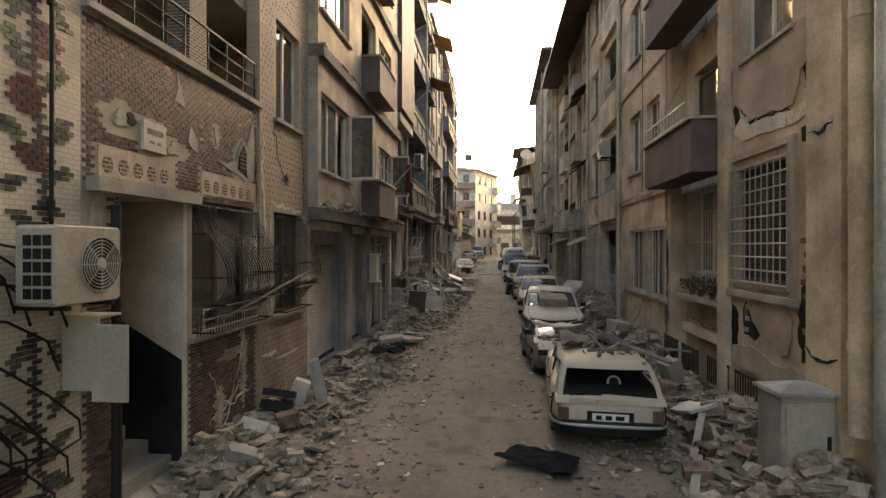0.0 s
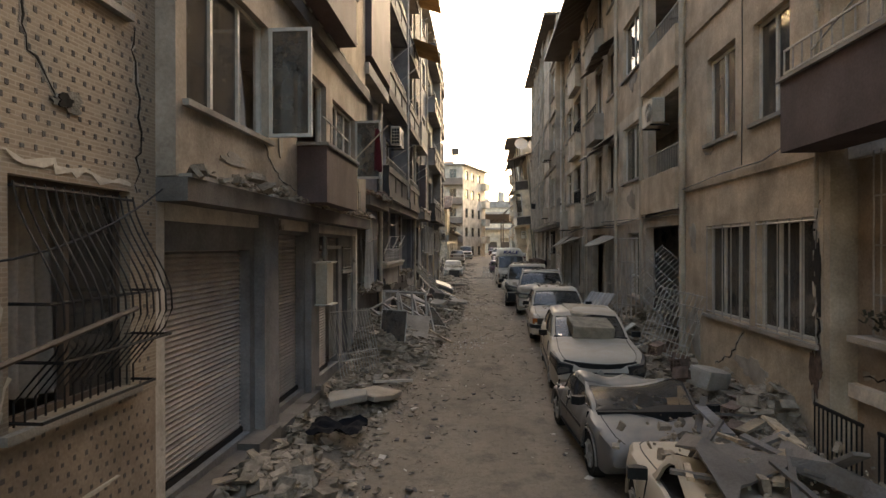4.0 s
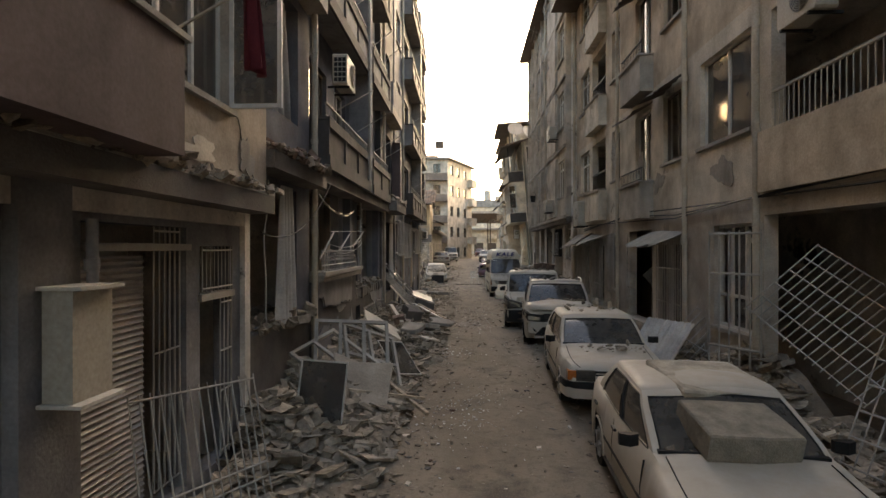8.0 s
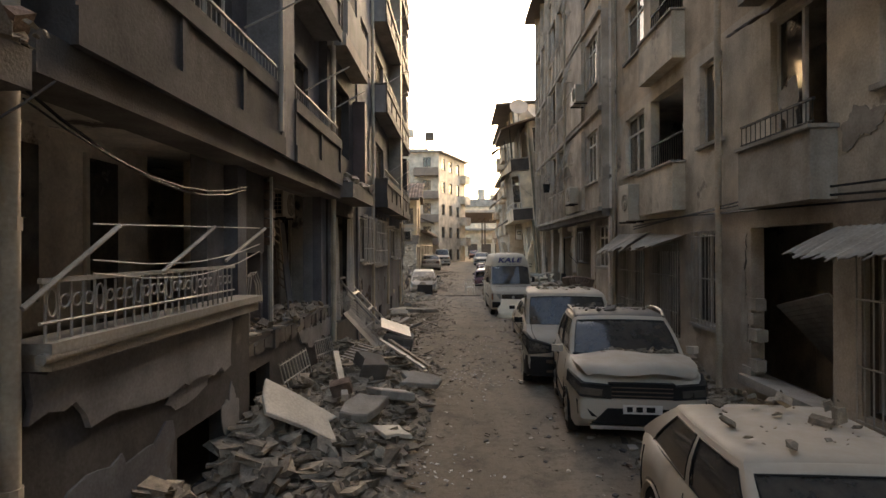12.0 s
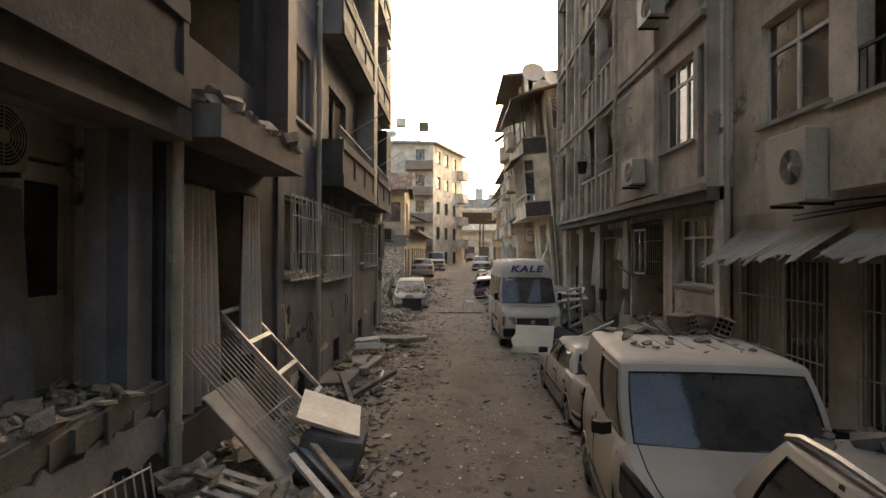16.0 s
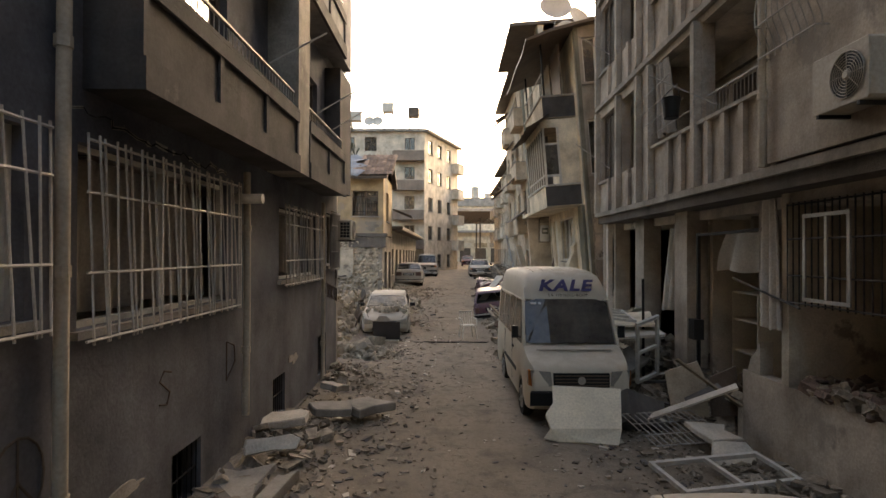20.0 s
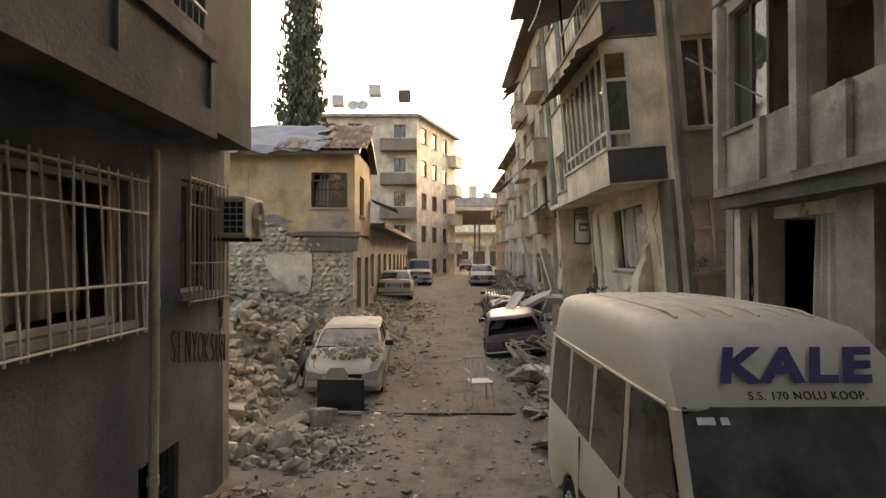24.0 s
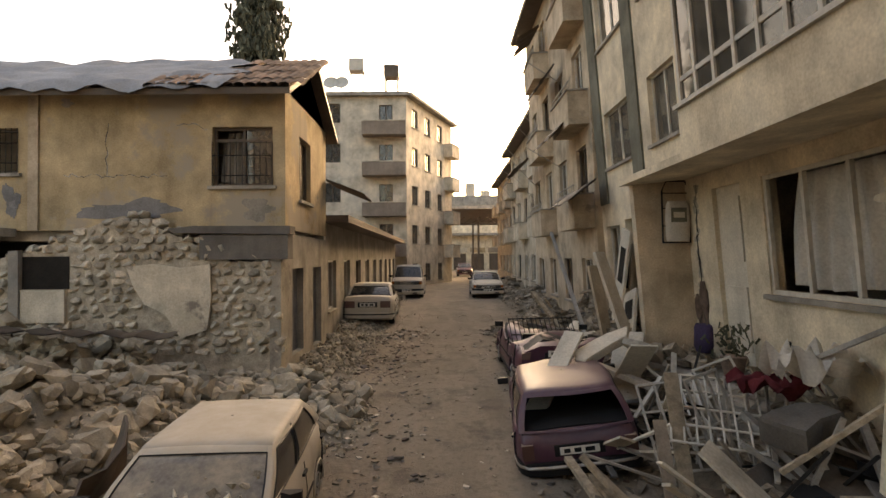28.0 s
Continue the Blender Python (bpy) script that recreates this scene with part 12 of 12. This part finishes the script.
for k in range(22):
    x, y = rr.uniform(1.9, 3.7), rr.uniform(53.4, 56.6)
    az, el, ln = rr.random() * 6.28, rr.uniform(0.1, 1.1), rr.uniform(0.6, 1.4)
    p = Vector((x, y, gz(y) + 0.3 + 0.2 * (x - 1.9)))
    beam("metal_bar", "bent steel bar sticking out of the debris", p, p + Vector((math.cos(az) * math.cos(el), math.sin(az) * math.cos(el), math.sin(el))) * ln, 0.03, 0.03, rr.choice((IRON, ZINC, IRON_L)), "metal bar", "steel bars")
cb2 = thing("drawer_cabinet", "grey board cabinet lying open beside the minibus", "cabinet", pose(2.62, 43.05, 0.3, -34, 22, 24))
part("carcass", MB().box(-0.45, 0.45, -0.02, 0.02, 0, 0.55).box(-0.45, -0.42, 0.02, 0.4, 0, 0.55).box(0.42, 0.45, 0.02, 0.4, 0, 0.55).box(-0.42, 0.42, 0.02, 0.4, 0, 0.03), CONC_DK, cb2)
# crate, cloths, television, armchair, plastic chair
cr = thing("plastic_crate", "dark blue plastic crate upside on rubble", "crate", pose(-3.4, 8.3, 0.35, -14, 10, 12))
part("crate_base", MB().box(-0.24, 0.24, -0.17, 0.17, 0, 0.02), BLACK, cr)
for a, b, c, d in ((-0.24, 0.24, -0.17, -0.15), (-0.24, 0.24, 0.15, 0.17), (-0.24, -0.22, -0.15, 0.15), (0.22, 0.24, -0.15, 0.15)):
    part("crate_side", MB().box(a, b, c, d, 0.02, 0.13).box(a, b, c, d, 0.2, 0.3), BLACK, cr)
def cloth(label, x, y, sx, sy, mat, seed, z=0.03, h=0.07, rz=0):
    rr = random.Random(seed)
    n = 12
    rows = []
    for back in (0, 1):
        g = []
        for a in range(n + 1):
            row = []
            for c in range(n + 1):
                u, v = a / n * 2 - 1, c / n * 2 - 1
                row.append((u * sx * (1 + 0.25 * noise.noise(Vector((v * 2, seed, 0)))), v * sy * (1 + 0.3 * noise.noise(Vector((u * 2, seed, 3)))), h * (0.5 + noise.noise(Vector((u * 2.2, v * 2.2, seed)))) - 0.012 * back))
            g.append(row)
        rows.append(g)
    mb = MB()
    for g in rows:
        mb.rings(g, caps=False, closed=False)
    return tagged(part("cloth", mb, mat, m=pose(x, y, z, 0, 0, rz), smooth=60), label, "cloth")
cloth("black cloth lying crumpled on the road", 0.6, 7.4, 0.5, 0.3, CLOTH_BLACK, 3, rz=-30, z=0.06)
cloth("dark blue rag on the road", -0.1, 34.4, 0.707, 0.2, CLOTH_BLACK, 5, z=0.04)
cloth("dark clothing beside a slab", -2.7, 13.6, 0.4, 0.3, CLOTH_BLACK, 7, z=0.25, h=0.12)
cloth("dark red blanket on the debris", 2.95, 54.6, 0.4, 0.3, FLAG_R, 9, z=1.95, h=0.2)
cloth("pale sacks slumped on the debris", 3.3, 54.4, 0.4, 0.4, FABRIC, 11, z=2.1, h=0.4)
tv = thing("television", "black flat television standing by the rubble", "television", pose(-2.85, 51.15, gz(51.15) + 0.04, 0, 0, -3) @ Matrix.Diagonal((1, 1, 1.1, 1)))
part("screen", MB().box(-0.44, 0.44, -0.03, 0.03, 0.04, 0.56), BLACK, tv)
part("screen_face", MB().box(-0.41, 0.41, -0.036, -0.031, 0.07, 0.53), GRANITE, tv)
part("foot", MB().box(-0.3, 0.4, -0.1, 0.1, 0.0, 0.04), PLASTIC_W, tv)
ch = thing("armchair", "small brown armchair behind the television", "armchair", pose(-3.0, 51.5, gz(51.5) + 0.03, 0, 0, 8) @ Matrix.Diagonal((0.72, 0.6, 0.82, 1)))
part("seat", MB().box(-0.3, 0.3, -0.3, 0.3, 0.15, 0.42), PVC_D, ch)
part("backrest", MB().rings([[(-0.3, y, 0.42), (0.3, y, 0.42), (0.3, y, 0.75), (0.18, y, 0.9), (-0.18, y, 0.9), (-0.3, y, 0.75)] for y in (0.18, 0.3)]), FABRIC_D, ch)
for s in (-1, 1):
    part("armrest", MB().box(*sorted((s * 0.3, s * 0.42)), -0.3, 0.3, 0.15, 0.58), PVC_D, ch)
wc = thing("plastic_chair", "white plastic garden chair standing on the road", "chair", pose(-0.22, 51.9, gz(51.8), 0, 0, 15))
part("seat", MB().box(-0.22, 0.22, -0.22, 0.2, 0.42, 0.45), PLASTIC_W, wc)
for x in (-1, 1):
    for y in (-1, 1):
        rod(wc, "leg", (x * 0.24, y * 0.24, 0), (x * 0.19, y * 0.18, 0.43), 0.022, PLASTIC_W)
    rod(wc, "armrest", (x * 0.25, -0.2, 0.64), (x * 0.24, 0.24, 0.66), 0.02, PLASTIC_W)
    rod(wc, "arm_post", (x * 0.24, -0.2, 0.43), (x * 0.25, -0.2, 0.64), 0.018, PLASTIC_W)
for k in range(6):
    x = -0.19 + 0.076 * k
    rod(wc, "back_slat", (x * 0.95, 0.19, 0.44), (x * 1.1, 0.3, 0.86), 0.016, PLASTIC_W)
rod(wc, "top_rail", (-0.22, 0.3, 0.86), (0.22, 0.3, 0.86), 0.024, PLASTIC_W)
# drain groove across the street
tagged(part("gutter", MB().box(-2.4, 0.9, 51.18, 51.25, gz(51.2) - 0.02, gz(51.2) + 0.012), CRACK, m=pose(0, 0, 0)), "narrow drain groove across the road", kind="structure")
tagged(part("pavement", MB().rings([[(-3.84, 37.7, 0), (-3.1, 37.8, 0), (-3.04, 39.2, 0), (-3.12, 40.9, 0), (-3.84, 41.1, 0)], [(-3.84, 37.7, 0.398), (-3.12, 37.8, 0.426), (-3.06, 39.2, 0.43), (-3.14, 40.9, 0.382), (-3.84, 41.1, 0.378)]]), CONC_DK), "raised concrete footpath along the barred windows", kind="structure")
tagged(part("pavement", MB().box(-3.84, -3.0, 46.6, 50.4, 0.0, 0.24), CONC), "broken concrete pavement at the house corner", kind="structure")
# cables over the street
for p, q, sag in (((-3.6, 10.6, 3.55), (-3.72, 6.7, 3.3), 0.55), ((3.9, 8.5, 13.5), (4.0, 44.0, 14.5), 1.0), ((-3.4, 22.6, 4.2), (-3.7, 19.8, 3.2), 0.4)):
    p, q = Vector(p), Vector(q)
    pts = [p.lerp(q, k / 12) - Vector((0, 0, sag * 4 * (k / 12) * (1 - k / 12))) for k in range(13)]
    tagged(part("hanging_cable", MB().tube(pts, 0.009, 5), BLACK), "loose black cable hanging in the street", "cable")
dp = thing("flower_pot", "terracotta pot with a withered plant by the door", "plant", pose(3.35, 56.2, 1.76))
part("pot", MB().rings([[(r * math.cos(a), r * math.sin(a), z) for a in (k * math.pi / 7 for k in range(14))] for r, z in ((0.12, 0), (0.17, 0.26), (0.18, 0.3), (0.15, 0.3))]), BRICK_R, dp, smooth=40)
lf = MB()
rr = random.Random(12)
for k in range(70):
    q = Vector((rr.gauss(0, 0.14), rr.gauss(0, 0.14), 0.3 + rr.random() * 0.45))
    lf.obox(Matrix.Translation(q) @ Euler((rr.random() * 6, rr.random() * 6, 0)).to_matrix().to_4x4(), 0.1, 0.035, 0.004)
part("foliage", lf, LEAF, dp)


# broken plaster edge, bent rails and boards along the open terrace
rr = random.Random(640)
for k in range(26):
    ln, wd = rr.uniform(0.15, 0.5), rr.uniform(0.06, 0.2)
    ob_ = part("plaster_shard", MB().rings([[(-ln / 2, -wd / 2, z), (ln * 0.1, -wd * 0.62, z), (ln / 2, -wd * 0.3, z), (ln * 0.42, wd / 2, z), (-ln * 0.3, wd * 0.45, z)] for z in (0, 0.03)]), rr.choice((CONC, CONC, PL_PALE, PL_DARK)), m=pose(rr.uniform(-4.3, -3.82), rr.uniform(27.0, 31.6), 1.862, rr.gauss(0, 3), rr.gauss(0, 4), rr.random() * 180))
    tagged(ob_, "flat shard of fallen plaster on the terrace edge", "plaster shard", "plaster shards")

# boards, boxes and a cabinet in front of and inside the pillar rooms
def board(label, pts, out, mat, cat="board", name="loose_board"):
    return tagged(part(name, MB().slab(pts, out), mat), label, cat, "boards by the pillars")


board("cream cardboard sheet standing in the debris by the pillars", [(3.15, 43.45, 0.42), (3.72, 43.25, 0.4), (3.72, 43.4, 1.02), (3.62, 43.5, 1.32), (3.1, 43.65, 1.1)], (0.01, 0.05, 0), PL_TAN)
board("brown wooden cabinet door leaning in the debris", [(3.74, 43.2, 0.42), (4.1, 43.0, 0.5), (4.16, 43.2, 1.3), (3.78, 43.4, 1.05)], (0.01, 0.05, 0), PVC_D)

board("white door leaf lying flat over rubble", [(2.5, 45.2, 1.415), (3.6, 44.9, 1.554), (3.8, 47.2, 1.74), (2.7, 47.4, 1.547)], (0, 0, 0.05), DOORWHITE, "door leaf")
board("second white door leaf lying over the first", [(2.7, 45.6, 1.63), (3.5, 45.2, 1.715), (3.9, 46.6, 1.838), (3.1, 47.0, 1.732)], (0, 0, 0.05), PL_IVORY, "door leaf")
kc = thing("kitchen_cabinet", "white kitchen cabinet standing open inside the pillar room", "cabinet", pose(5.0, 43.95, 0.77))
part("side_panel", MB().box(-0.3, 0.3, -0.45, -0.42, 0.0, 1.75), DOORWHITE, kc)
part("side_panel", MB().box(-0.3, 0.3, 0.42, 0.45, 0.0, 1.75), DOORWHITE, kc)
part("back_panel", MB().box(0.27, 0.3, -0.42, 0.42, 0.0, 1.75), PVC_D, kc)
for z in (0.0, 0.6, 1.2, 1.72):
    part("shelf", MB().box(-0.28, 0.27, -0.42, 0.42, z, z + 0.03), DOORWHITE, kc)
